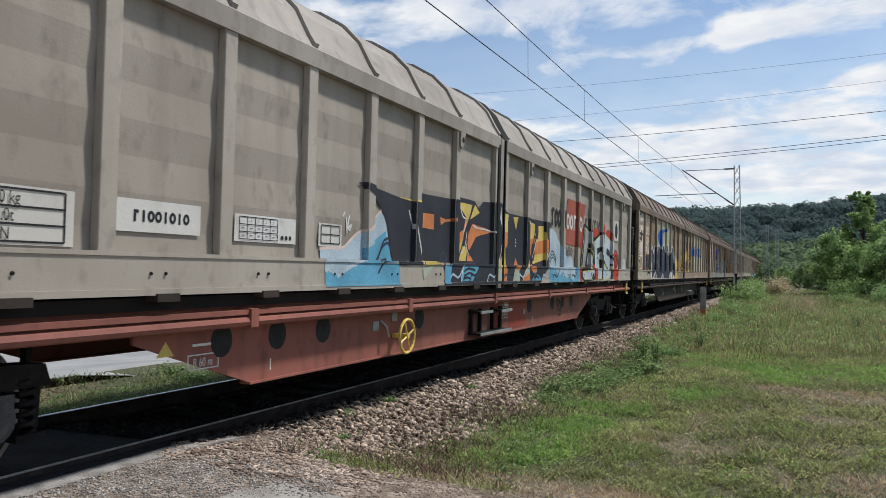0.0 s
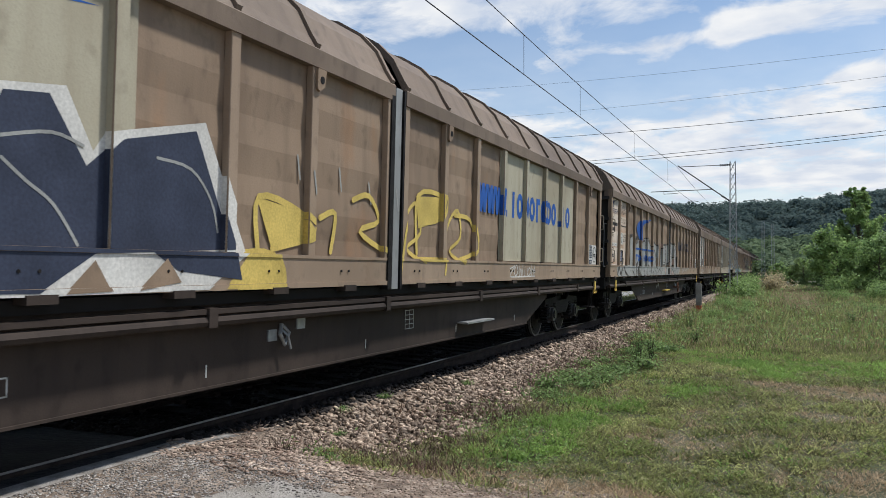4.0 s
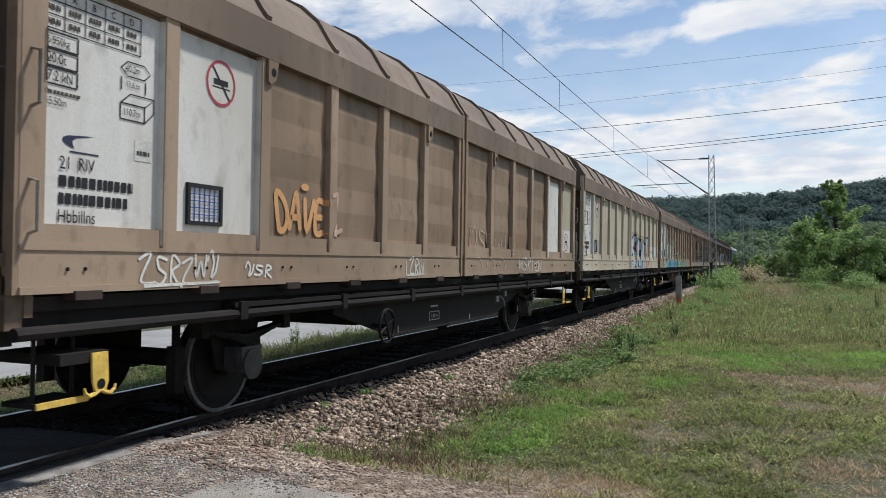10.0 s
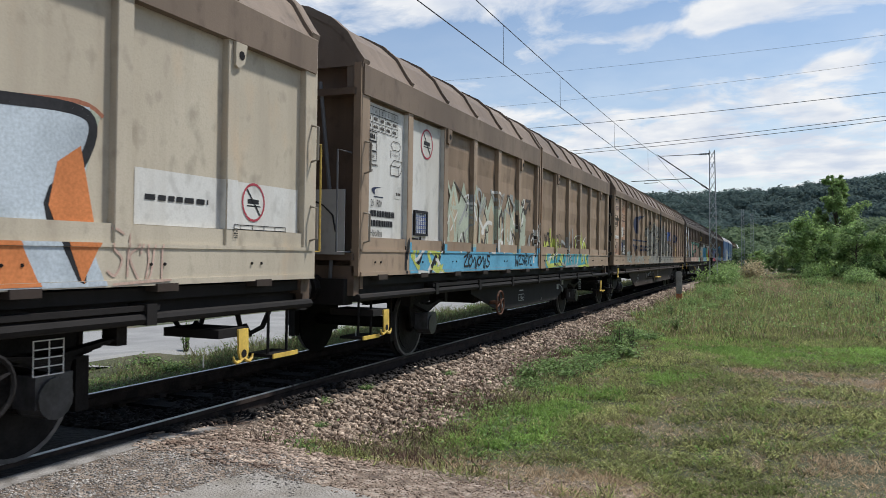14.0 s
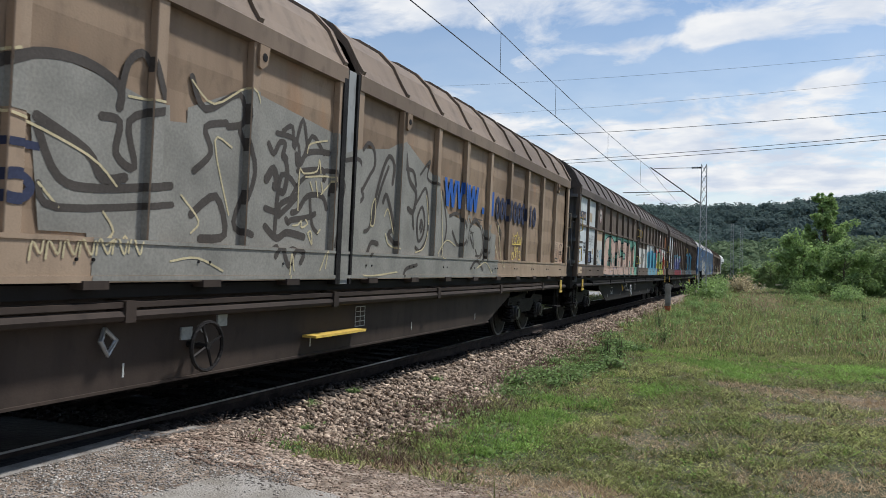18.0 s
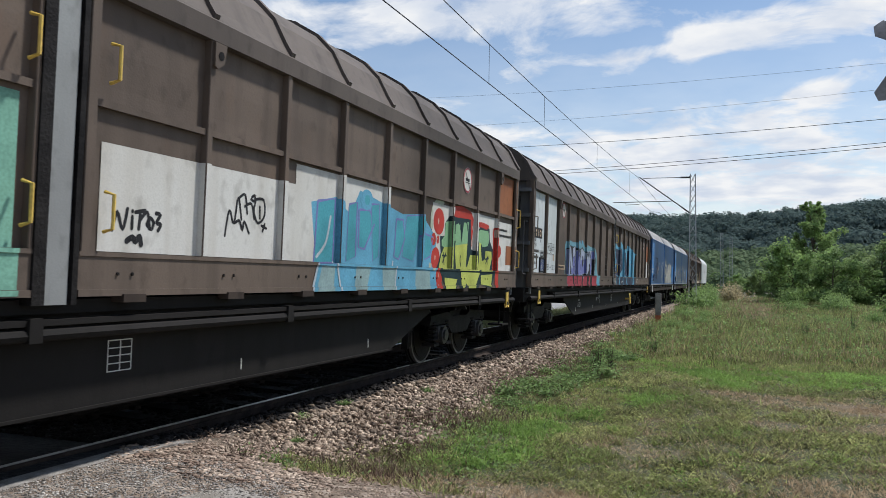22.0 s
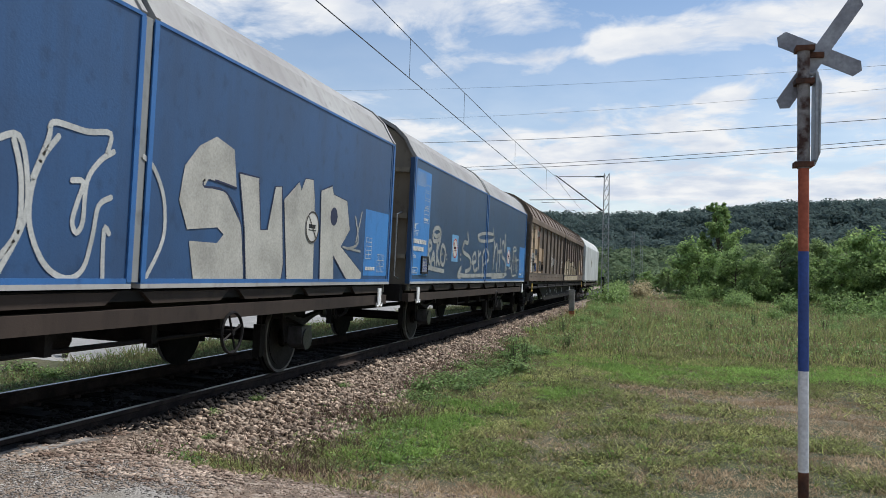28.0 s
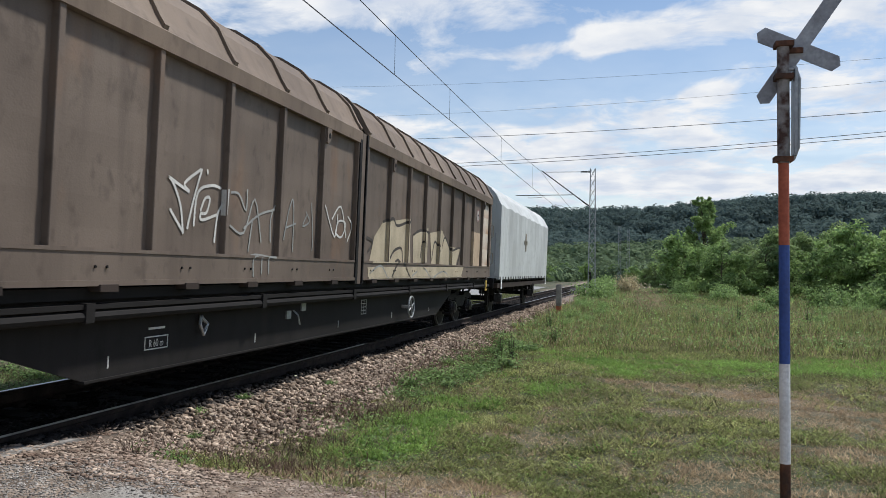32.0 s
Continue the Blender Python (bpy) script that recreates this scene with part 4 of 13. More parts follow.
def smooth_wagon(label, length, over, wall, bright, roof, chassis, group):
    """A two-axle wagon with plain flush sliding walls."""
    w = new("freight_wagon")
    tagged(w, label, "freight wagon", group)
    zs, ze = 1.22, 3.35
    mid = length / 2
    walls = []
    for h in (0, 1):
        a, b = (0.03, mid - 0.06) if h == 0 else (mid + 0.06, length - 0.03)
        bm = slab([(a, zs), (a, ze), (b, ze), (b, zs)], HALF - 0.06, HALF - 0.01)
        sw = part("sliding_wall", bm, wall, w)
        walls.append(sw)
        part("bottom_rail", boxes((HALF - 0.08, HALF + 0.004, a, b, zs - 0.05, zs - 0.012)), PALE_BOARD, sw, "pale worn bottom edge")
        part("lower_trim", boxes((HALF - 0.08, HALF + 0.002, a, b, zs - 0.012, zs + 0.03)), bright, sw)
        part("top_trim", boxes((HALF - 0.05, HALF, a, b, ze, ze + 0.03)), bright, sw)
        for y in (a + 0.03, b - 0.03):
            part("edge_post", boxes((HALF - 0.07, HALF + 0.006, y - 0.03, y + 0.03, zs, ze)), bright, sw)
        rf = part("roof", arch(roof_outline(4.15, ze + 0.02, HALF - 0.005), a, b, 0.04), roof, w)
        out = [(x * 1.008, z + 0.02) for x, z in roof_outline(4.15, ze + 0.02, HALF - 0.005)]
        for y in (a + 0.03, b - 0.03):
            part("roof_edge", arch(out, y - 0.035, y + 0.035, 0.05), roof, rf)
        bm = bmesh.new()
        for k in range(4):
            y = a + (b - a) * (k + 0.5) / 4
            slab([(y - 0.7, 1.14), (y + 0.7, 1.14), (y + 0.55, 1.04), (y - 0.55, 1.04)], HALF - 0.10, HALF - 0.04, bm)
        part("lower_skirt", bm, UNDER_BROWN, sw)
    part("rear_side_wall", boxes((-HALF, -HALF + 0.06, 0.03, length - 0.03, zs, ze)), wall, w)
    part("joint_cover", boxes((HALF - 0.10, HALF - 0.012, mid - 0.05, mid + 0.05, zs, ze + 0.02)), JOINT_PALE, w, "pale steel joint cover")
    for e, d in ((0.0, 1), (length, -1)):
        ew = part("end_wall", slab_end(roof_outline(4.10, ze), e + d * 0.12, e + d * 0.17, 1.05), CREAM_END, w, "pale dusty end wall")
        for s in (-1, 1):
            part("corner_post", boxes((s * (HALF - 0.08), s * (HALF - 0.004), *sorted((e - d * 0.01, e + d * 0.16)), zs - 0.05, ze)), BLUE, ew)
        for z in (1.6, 2.3, 3.1):
            part("end_beam", boxes((-HALF + 0.1, HALF - 0.1, *sorted((e, e + d * 0.12)), z, z + 0.08)), CREAM_END, ew)
        bm = bmesh.new()
        tube(bm, [(HALF - 0.2, e, 2.4), (HALF - 0.2, e - d * 0.25, 2.35), (HALF - 0.2, e - d * 0.25, 1.3), (HALF - 0.2, e, 1.25)], 0.014, 6)
        part("end_handrail", bm, GALV, ew)
    underframe_open(w, length, over, chassis)
    return w, walls


CREAM_END = painted("dusty pale end paint", (0.30, 0.27, 0.215), (0.17, 0.145, 0.115))


def underframe_open(w, length, over, chassis):
    gap = (over - length) / 2
    part("floor", boxes((-HALF + 0.08, HALF - 0.08, 0.05, length - 0.05, 1.06, 1.15)), UNDER, w)
    part("centre_sill", boxes((-0.3, 0.3, -gap + 0.5, length + gap - 0.5, 0.84, 1.07)), UNDER, w)
    for s in (-1, 1):
        x0, x1 = sorted((s * (HALF - 0.14), s * (HALF - 0.02)))
        part("solebar", boxes((x0, x1, 0.05, length - 0.05, 0.86, 1.0)), chassis, w)
    for e, d in ((0.0, 1), (length, -1)):
        hs = part("headstock", boxes((-1.3, 1.3, *sorted((e - d * 0.10, e + d * 0.10)), 0.86, 1.15)), UNDER, w)
        put_buffers(hs, e, d, gap)
        bm = hook_bracket()
        bmesh.ops.translate(bm, verts=bm.verts[:], vec=(0.0, e + d * 0.5, 0))
        part("rope_hook", bm, WHITE, hs, "pale plate with two rope hooks")
        for x in (-0.45, 0.45):
            bm = bmesh.new()
            tube(bm, [(x, e - d * 0.1, 0.95), (x * 0.9, e - d * 0.28, 0.62), (x * 0.8, e - d * 0.5, 0.55), (x * 0.7, e - d * gap, 0.66)], 0.028, 7)
            part("brake_hose", bm, GRIME, hs)
    bm = bmesh.new()
    tube(bm, [(0.5, length * 0.42, 0.72), (0.5, length * 0.52, 0.72)], 0.17, 12)
    part("air_reservoir", bm, GRIME, w)
    for f in (0.36, 0.45, 0.55, 0.64):
        part("cross_beam", boxes((-1.2, 1.2, length * f - 0.04, length * f + 0.04, 0.66, 0.88)), GRIME, w)
    bm = bmesh.new()
    tube(bm, [(1.1, length * 0.36, 0.68), (1.1, length * 0.64, 0.68)], 0.022, 6)
    part("brake_rod", bm, GRIME, w)
    part("truss_bar", slab([(3.2, 0.86), (4.4, 0.40), (length - 4.4, 0.40), (length - 3.2, 0.86), (length - 3.4, 0.86), (length - 4.5, 0.50), (4.5, 0.50), (3.4, 0.86)], -HALF + 0.2, -HALF + 0.24), GRIME, w)
    brake_wheel(w, length * 0.62, 0.72, GRIME, 0.2)
    for y in (2.4, length - 2.4):
        axle_unit(w, y)


def tarpaulin_wagon(label, length, over):
    w = new("freight_wagon")
    tagged(w, label, "freight wagon", "wagons of the train")
    n = 40
    bm = bmesh.new()
    out = [(HALF, 1.12)] + roof_outline(4.18, 3.35)
    out = out + [(-HALF, 1.12)]
    rows = []
    for i in range(n + 1):
        y = 0.1 + (length - 0.2) * i / n
        rows.append([bm.verts.new((x + 0.02 * math.sin(i * 1.9 + z * 2), y, z + (0.03 * math.sin(i * 1.3) if z > 3.3 else 0.015 * math.sin(i * 2.4)))) for x, z in out])
    for a, b in zip(rows, rows[1:]):
        for k in range(len(a) - 1):
            bm.faces.new((a[k], a[k + 1], b[k + 1], b[k]))
    bm.faces.new(rows[0])
    bm.faces.new(rows[-1][::-1])
    cover = part("tarpaulin", bm, TARP, w)
    bm = bmesh.new()
    for i in range(24):
        y = 0.3 + (length - 0.6) * i / 23
        box(bm, HALF, HALF + 0.02, y - 0.03, y + 0.03, 1.06, 1.2)
    part("tie_straps", bm, GRIME, cover)
    part("faded_emblem", boxes((HALF + 0.024, HALF + 0.03, 5.2, 6.0, 2.35, 2.5), (HALF + 0.024, HALF + 0.03, 5.45, 5.75, 2.1, 2.75)), CREAM_END, cover)
    for e, d in ((0.05, 1), (length - 0.05, -1)):
        bm = bmesh.new()
        tube(bm, [(HALF - 0.1, e, 2.5), (HALF - 0.1, e - d * 0.2, 2.5), (HALF - 0.1, e - d * 0.2, 1.3), (HALF - 0.1, e, 1.3)], 0.014, 6)
        part("end_handrail", bm, GALV, cover)
    underframe_open(w, length, over, UNDER_BROWN)
    return w


BIG, SMALL, FLUSH = (22.0, 23.24), (14.82, 15.76), (12.92, 14.02)
TRAIN = []
B = "wagons of the train"


def couple(w, front):
    TRAIN.append((w, front))


def build_train():
    """The wagons in their order, the leading one first, each with its place at the start."""
    s = 0.24
    specs = [
        ("grey sliding-wall wagon with colourful graffiti and a red underframe", BIG, GREY, ROOF_GREY, RED_FRAME, dict(rib=0.075)),
        ("dusty brown sliding-wall wagon with dark blue graffiti", BIG, BROWN, ROOF_BROWN, UNDER_BROWN, dict(joint=JOINT_PALE)),
        ("dusty brown sliding-wall wagon with grey outlined graffiti", BIG, BROWN, ROOF_BROWN, UNDER_BROWN, dict(joint=JOINT_PALE)),
        ("short brown sliding-wall wagon with white lettered panels", SMALL, BROWN, ROOF_BROWN, UNDER, dict(bays=6, rib=0.075, ends=END_BROWN)),
        ("short cream sliding-wall wagon with silver graffiti", SMALL, CREAM, ROOF_BROWN, UNDER, dict(bays=6, rib=0.075, ends=END_BROWN)),
        ("short dark brown wagon with pale blue graffiti", SMALL, BROWN, ROOF_BROWN, UNDER, dict(bays=6, rib=0.075, ends=END_BROWN)),
        ("dusty brown sliding-wall wagon covered with grey graffiti", BIG, BROWN, ROOF_BROWN, UNDER_BROWN, dict(joint=JOINT_PALE)),
        ("dark brown wagon with white panels and pink graffiti", BIG, BROWN_DARK, ROOF_DARK, UNDER, dict(rib=0.035, ends=END_GREY, waist=2.48, front=(0.07, 1.215), back=(11.44, 1.165), joint=JOINT_PALE)),
        ("dark brown wagon with white panels and purple graffiti", BIG, BROWN_DARK, ROOF_DARK, UNDER, dict(rib=0.035, ends=END_GREY, front=(0.07, 1.215), back=(11.44, 1.165), joint=JOINT_PALE)),
        ("blue flush-sided wagon with large pale graffiti letters", FLUSH, BLUE, ROOF_PALE, UNDER_BROWN, None),
        ("blue flush-sided wagon with thin silver graffiti", FLUSH, BLUE_SLATE, ROOF_PALE, UNDER_BROWN, None),
        ("brown sliding-wall wagon with faded cream panels and white tags", BIG, BROWN_MID, ROOF_BROWN, UNDER, dict(rib=0.035, ends=END_GREY, front=(-0.27, 1.24), back=(11.44, 1.165), joint=BROWN_MID))]
    for label, size, wall, roof, chassis, more in specs:
        if more is None:
            w, _ = smooth_wagon(label, *size, wall, BLUE_BRIGHT, roof, chassis, B)
        else:
            w, _ = ribbed_wagon(label, *size, 2, (wall, wall), (roof, roof), chassis, size is BIG, B, **more)
        couple(w, s)
        s += size[1]
    couple(tarpaulin_wagon("pale grey tarpaulin-covered wagon at the train's tail", 12.9, 14.0), s + 0.2)
    for k, y, z, mat in ((0, 7.95, 0.64, YELLOW), (2, 13.85, 0.69, RUST), (6, 8.9, 0.68, GRIME), (7, 9.4, 0.66, GALV), (8, 15.4, 0.66, YELLOW), (11, 14.0, 0.68, GALV), (3, 4.9, 0.66, GRIME), (4, 11.3, 0.66, GRIME), (5, 4.9, 0.66, RUST)):
        brake_wheel(TRAIN[k][0], y, z, mat)


build_train()

# how far the train has come by each second
TRAVEL = ((0, 0), (1, 6.66), (2, 13.32), (3, 19.97), (6, 39.9), (9, 59.8), (11, 73.4), (13, 87.05), (16, 107.4), (19, 127.65), (23, 154.45), (28, 187.8), (30, 201.3), (32, 214.85))


def turn_wheels():
    """Every wheelset rolls as far as its wagon has come."""
    ts, ds = [t for t, _ in TRAVEL], [d for _, d in TRAVEL]
    steps = [k / 10 for k in range(321)]
    angles = [-math.degrees(float(np.interp(t, ts, ds)) / 0.46) for t in steps]
    for ob, y, r in WHEELS:
        walk(ob, [(t, pose(0, y, r, a, 0, 0)) for t, a in zip(steps, angles)])


def motions():
    turn_wheels()
    for w, front in TRAIN:
        walk(w, [(t, track_pose(front - d)) for t, d in TRAVEL])


# ---- paint on the wagons: plates, lettering, graffiti ----
def spray(name, base, dark=None, rough=0.6):
    return material(name, base, dark or tuple(c * 0.72 for c in base), 2.2, rough, 0, 0.05, 45.0, (0.3, 0.6))


PALE_DULL = spray("dull silver spray paint", (0.36, 0.365, 0.34))
SILVER = spray("silver grey spray paint", (0.33, 0.34, 0.32))
PALE = spray("pale grey spray paint", (0.52, 0.53, 0.50))
CHALK = spray("white spray paint", (0.66, 0.65, 0.60))
SMOKE = spray("smoky dark spray paint", (0.075, 0.066, 0.058))
SOOT = spray("soft black spray paint", (0.038, 0.040, 0.048))
MINT_PALE = spray("pale mint spray paint", (0.42, 0.46, 0.36))
NAVY = spray("dark slate-blue spray paint", (0.045, 0.055, 0.085))
SKYBLUE = spray("light blue spray paint", (0.13, 0.37, 0.52))
AQUA = spray("turquoise spray paint", (0.08, 0.34, 0.40))
LIME_PALE = spray("pale yellow spray paint", (0.58, 0.58, 0.22))
ICE_PALE = spray("pale blue-grey spray paint", (0.48, 0.54, 0.58))
ICE = spray("ice blue spray paint", (0.40, 0.50, 0.55))
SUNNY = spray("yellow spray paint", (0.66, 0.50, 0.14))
ORANGE = spray("orange spray paint", (0.62, 0.22, 0.08))
SCARLET = spray("red spray paint", (0.48, 0.055, 0.04))
TEAL_DARK = spray("dark teal spray paint", (0.022, 0.045, 0.05))
PEACH_DARK = spray("dull rose spray paint", (0.36, 0.20, 0.15))
PEACH_LIGHT = spray("pale pink spray paint", (0.66, 0.52, 0.45))
PEACH = spray("peach pink spray paint", (0.56, 0.40, 0.325))
MINT = spray("mint green spray paint", (0.20, 0.42, 0.32))
SEAGREEN = spray("sea green spray paint", (0.24, 0.44, 0.24))
LIME = spray("lime yellow spray paint", (0.50, 0.55, 0.13))
SLATE = spray("slate blue spray paint", (0.20, 0.235, 0.36))
SLATE_PALE = spray("pale slate spray paint", (0.36, 0.40, 0.50))
CYAN_PALE = spray("cyan spray paint", (0.17, 0.36, 0.43))
PLATE_COOL = painted("cool white plate", (0.56, 0.60, 0.60), (0.47, 0.50, 0.49))
VIOLET_PALE = spray("pale violet spray paint", (0.40, 0.37, 0.50))
VIOLET = spray("violet blue spray paint", (0.19, 0.21, 0.45))
BRICK = spray("faded brick-red paint", (0.36, 0.10, 0.065))
BERRY = spray("berry red spray paint", (0.38, 0.06, 0.08))
LOGO_BLUE = spray("sign blue paint", (0.03, 0.115, 0.40))
LOGO_DULL = spray("faded navy paint", (0.042, 0.05, 0.09))
PLATE = painted("dirty white plate", (0.60, 0.595, 0.555), (0.47, 0.445, 0.39))
PLATE_RUST = painted("rust-stained white plate", (0.64, 0.56, 0.46), (0.55, 0.44, 0.33), rust=(0.40, 0.21, 0.11), folds=(1.52, 0.43))
PLATE_ORANGE = painted("faded orange-cream plate", (0.52, 0.395, 0.275), (0.41, 0.29, 0.19), rust=(0.40, 0.22, 0.115))
RUST_WALL = painted("rust-brown wall", (0.30, 0.115, 0.05), (0.17, 0.065, 0.035), rust=(0.34, 0.15, 0.07))
CREAM_WALL = painted("pale cream wall", (0.42, 0.39, 0.29), (0.31, 0.27, 0.19))
INK = material("black lettering", (0.03, 0.03, 0.032), None, 8.0, 0.6)
DARK_WALL = painted("dark slate wall", (0.075, 0.072, 0.068), (0.045, 0.042, 0.04))

G = {}
G["S"] = "9,9 6,10 2,9 1,7 4,5.6 8,4.4 9,2 6,0 1,1"
G["T"] = "0,9.6 10,9.6|5,9.6 5,0"
G["O"] = "5,10 1.5,8.5 0.5,5 1.5,1.5 5,0 8.5,1.5 9.5,5 8.5,8.5 5,10"
G["R"] = "1,0 1,9.6 6,10 9,8 8,5.6 1.5,4.8 5,4.6 9,0"
G["M"] = "0.5,0 1.5,10 5,4 8.5,10 9.5,0"
G["U"] = "1,10 1,3 3,0.3 6.5,0.3 9,3 9,10"
G["Q"] = "5,10 1.5,8.5 0.5,5 1.5,1.5 5,0 8.5,1.5 9.5,5 8.5,8.5 5,10|4.4,4 4.2,6.5 6,6 5.6,4 4.4,4"
G["G"] = "9,8.6 5,10 1,8 0.6,3 4,0 8.6,1 8.8,4.6 5.4,4.6"
G["B"] = "1,0 1,10 6,10 8.4,8 6,5.4 1.4,5.2 7,5 9.4,2.6 7,0 1,0"
G["A"] = "0,0 4,10 6,10 9.6,0|2,3.6 8,3.6"
G["N"] = "1,0 1,10 8.8,0.4 9,10"
G["I"] = "5,0 5,10"
G["H"] = "1,0 1,10|9,0 9,10|1,5 9,5"
G["L"] = "1.4,10 1,0.4 9,0.4"
G["P"] = "1.4,0 1,10 7,10 9,7.6 7,5 1.4,4.8"
G["V"] = "0.5,10 5,0 9.5,10"
G["K"] = "1,0 1,10|9,10 1.4,5 9.4,0"
G["E"] = "9,9.6 1,9.6 1,0.4 9,0.4|1,5 7,5"
G["F"] = "9,9.6 1,9.6 1,0|1,5 7,5"
G["D"] = "1,0 1,10 6,9.4 9.2,6 8.6,2.4 5,0 1,0"
G["W"] = "0,10 2.4,0 5,7 7.6,0 10,10"
G["Y"] = "0.5,10 5,5 9.5,10|5,5 5,0"
G["e"] = "1,3.4 8,3.6 7.4,6 4,6.6 1,4.6 1.6,1 5,0 8.6,1.4"
G["r"] = "1.6,6.6 1.4,0|1.4,4 4,6.4 7.6,6"
G["p"] = "1,-3 1,6.4|1,5.6 5,6.8 8,5 7.4,1.4 4,0.2 1,1.4"
G["n"] = "1,0 1,6.6|1,4.6 5,6.8 8,5 8.2,0"
G["t"] = "4,9.4 4,1 7,0|1,6.4 7.6,6.4"
G["s"] = "8,6 4,6.8 1.4,5.2 7.6,2.8 6,0.2 1,0.6"
G["!"] = "5,10 4.6,3.4|4.6,1.2 4.6,0"
G["?"] = "1.5,8 5,10 8.5,8 7,5.5 4.6,4.4 4.6,3|4.6,1.2 4.6,0"


def glyph(ch):
    return [[tuple(float(v) / 10 for v in p.split(",")) for p in line.split()] for line in G[ch].split("|")]


def curved(pts, steps=4):
    """A smooth line through the points."""
    p = [Vector(q) for q in pts]
    if len(p) < 3:
        return p
    out = []
    for i in range(len(p) - 1):
        a, b, c, d = p[max(i - 1, 0)], p[i], p[i + 1], p[min(i + 2, len(p) - 1)]
        for k in range(steps):
            t = k / steps
            out.append(0.5 * ((2 * b) + (c - a) * t + (2 * a - 5 * b + 4 * c - d) * t * t + (3 * b - a - 3 * c + d) * t ** 3))
    return out + [p[-1]]


def clip(poly, axis, limit, keep_more):
    out = []
    for i, p in enumerate(poly):
        q = poly[(i + 1) % len(poly)]
        a, b = (p[axis] - limit) * (1 if keep_more else -1), (q[axis] - limit) * (1 if keep_more else -1)
        if a >= 0:
            out.append(p)
        if a * b < 0:
            f = a / (a - b)
            out.append((p[0] + (q[0] - p[0]) * f, p[1] + (q[1] - p[1]) * f))
    return out


class Paint:
    """Paint laid on a wagon's side: on the panels, over the ribs and over the bottom rail."""

    def __init__(self, wagon, flush=False, rib=0.06, edges=()):
        self.wagon, self.flush, self.rib = wagon, flush, rib
        self.posts = [(y, rib * (1.25 if y in (half[0], half[-1]) else 1), HALF) for half in POSTS.get(wagon.name, ()) for y in half]
        if self.posts:
            mid = (self.posts[0][0] + self.posts[-1][0]) / 2
            if mid > 9:
                self.posts.append((11.145, 0.09, HALF - 0.005))
            else:
                self.posts += [(mid + d, 0.028, HALF + 0.02) for d in (-0.075, 0.075)]
        self.rng = random.Random(wagon.name)
        self.edges = edges
        self.count = 0

    def planes(self, poly, lift):
        """The polygon as it lies on panel, ribs (faces and flanks), joint posts, bead, bottom rail and lip."""
        def flat(x, q):
            return [(x + lift, y, z) for y, z in q]
        if self.flush:
            yield flat(HALF - 0.010, poly)
            return
        up = clip(poly, 1, 1.486, True)
        if len(up) > 2:
            yield flat(HALF - 0.062, up)
            y0, y1 = min(p[0] for p in up), max(p[0] for p in up)
            for y, wd, x in self.posts:
                if y1 > y - wd and y0 < y + wd:
                    c = clip(clip(up, 0, y - wd + 0.006, True), 0, y + wd - 0.006, False)
                    if len(c) > 2:
                        yield flat(x, c)
                    zs = [a[1] + (b[1] - a[1]) * (y - wd - a[0]) / (b[0] - a[0]) for a, b in zip(up, up[1:] + up[:1]) if (a[0] - y + wd) * (b[0] - y + wd) < 0]
                    if len(zs) == 2 and abs(zs[0] - zs[1]) > 0.002:
                        s = y - wd - lift
                        yield [(HALF - 0.062, s, min(zs)), (x - 0.006, s, min(zs)), (x - 0.006, s, max(zs)), (HALF - 0.062, s, max(zs))]
        bead = clip(clip(poly, 1, 1.484, False), 1, 1.456, True)
        if len(bead) > 2:
            yield flat(HALF + 0.006, bead)
        low = clip(clip(poly, 1, 1.454, False), 1, 1.236, True)
        if len(low) > 2:
            yield flat(HALF - 0.004, low)
        lip = clip(clip(poly, 1, 1.234, False), 1, 1.19, True)
        if len(lip) > 2:
            yield flat(HALF + 0.012, lip)

    def begin(self, name, label=""):
        self.name, self.label = name, label
        self.co, self.faces, self.mats, self.idx = [], [], [], []

    def add(self, poly, mat, layer=0):
        if mat not in self.mats:
            self.mats.append(mat)
        self.count += 1
        lift = 0.0025 + 0.0022 * layer + 0.00012 * (self.count % 14)
        for q in self.planes([(float(p[0]), float(p[1])) for p in poly], lift):
            n = len(self.co)
            self.co += q
            self.faces.append(tuple(range(n, n + len(q))))
            self.idx.append(self.mats.index(mat))

    def end(self):
        """Each patch of paint that lies apart along the wall becomes a part of its own."""
        spans = sorted((min(self.co[i][1] for i in f), max(self.co[i][1] for i in f), k) for k, f in enumerate(self.faces))
        groups, reach = [], -99.0
        for lo, hi, k in spans:
            if lo > reach + 0.10:
                groups.append([])
            groups[-1].append(k)
            reach = max(reach, hi)
        made = None
        for group in groups:
            made = self.patch_of(sorted(group))
        return made

    def patch_of(self, picks):
        co, faces, mats, idx = [], [], [], []
        for k in picks:
            n = len(co)
            co += [self.co[i] for i in self.faces[k]]
            faces.append(tuple(range(n, len(co))))
            m = self.mats[self.idx[k]]
            if m not in mats:
                mats.append(m)
            idx.append(mats.index(m))
        me = bpy.data.meshes.new(self.name)
        me.from_pydata(co, [], faces)
        for m in mats:
            me.materials.append(m)
        me.polygons.foreach_set("material_index", idx)
        bm = bmesh.new()
        bm.from_mesh(me)
        bmesh.ops.recalc_face_normals(bm, faces=bm.faces[:])
        flip = [f for f in bm.faces if f.normal.x < -0.01 or (abs(f.normal.x) <= 0.01 and f.normal.y > 0)]
        bmesh.ops.reverse_faces(bm, faces=flip)
        bm.to_mesh(me)
        bm.free()
        return part(self.name, me, None, self.wagon, self.label)

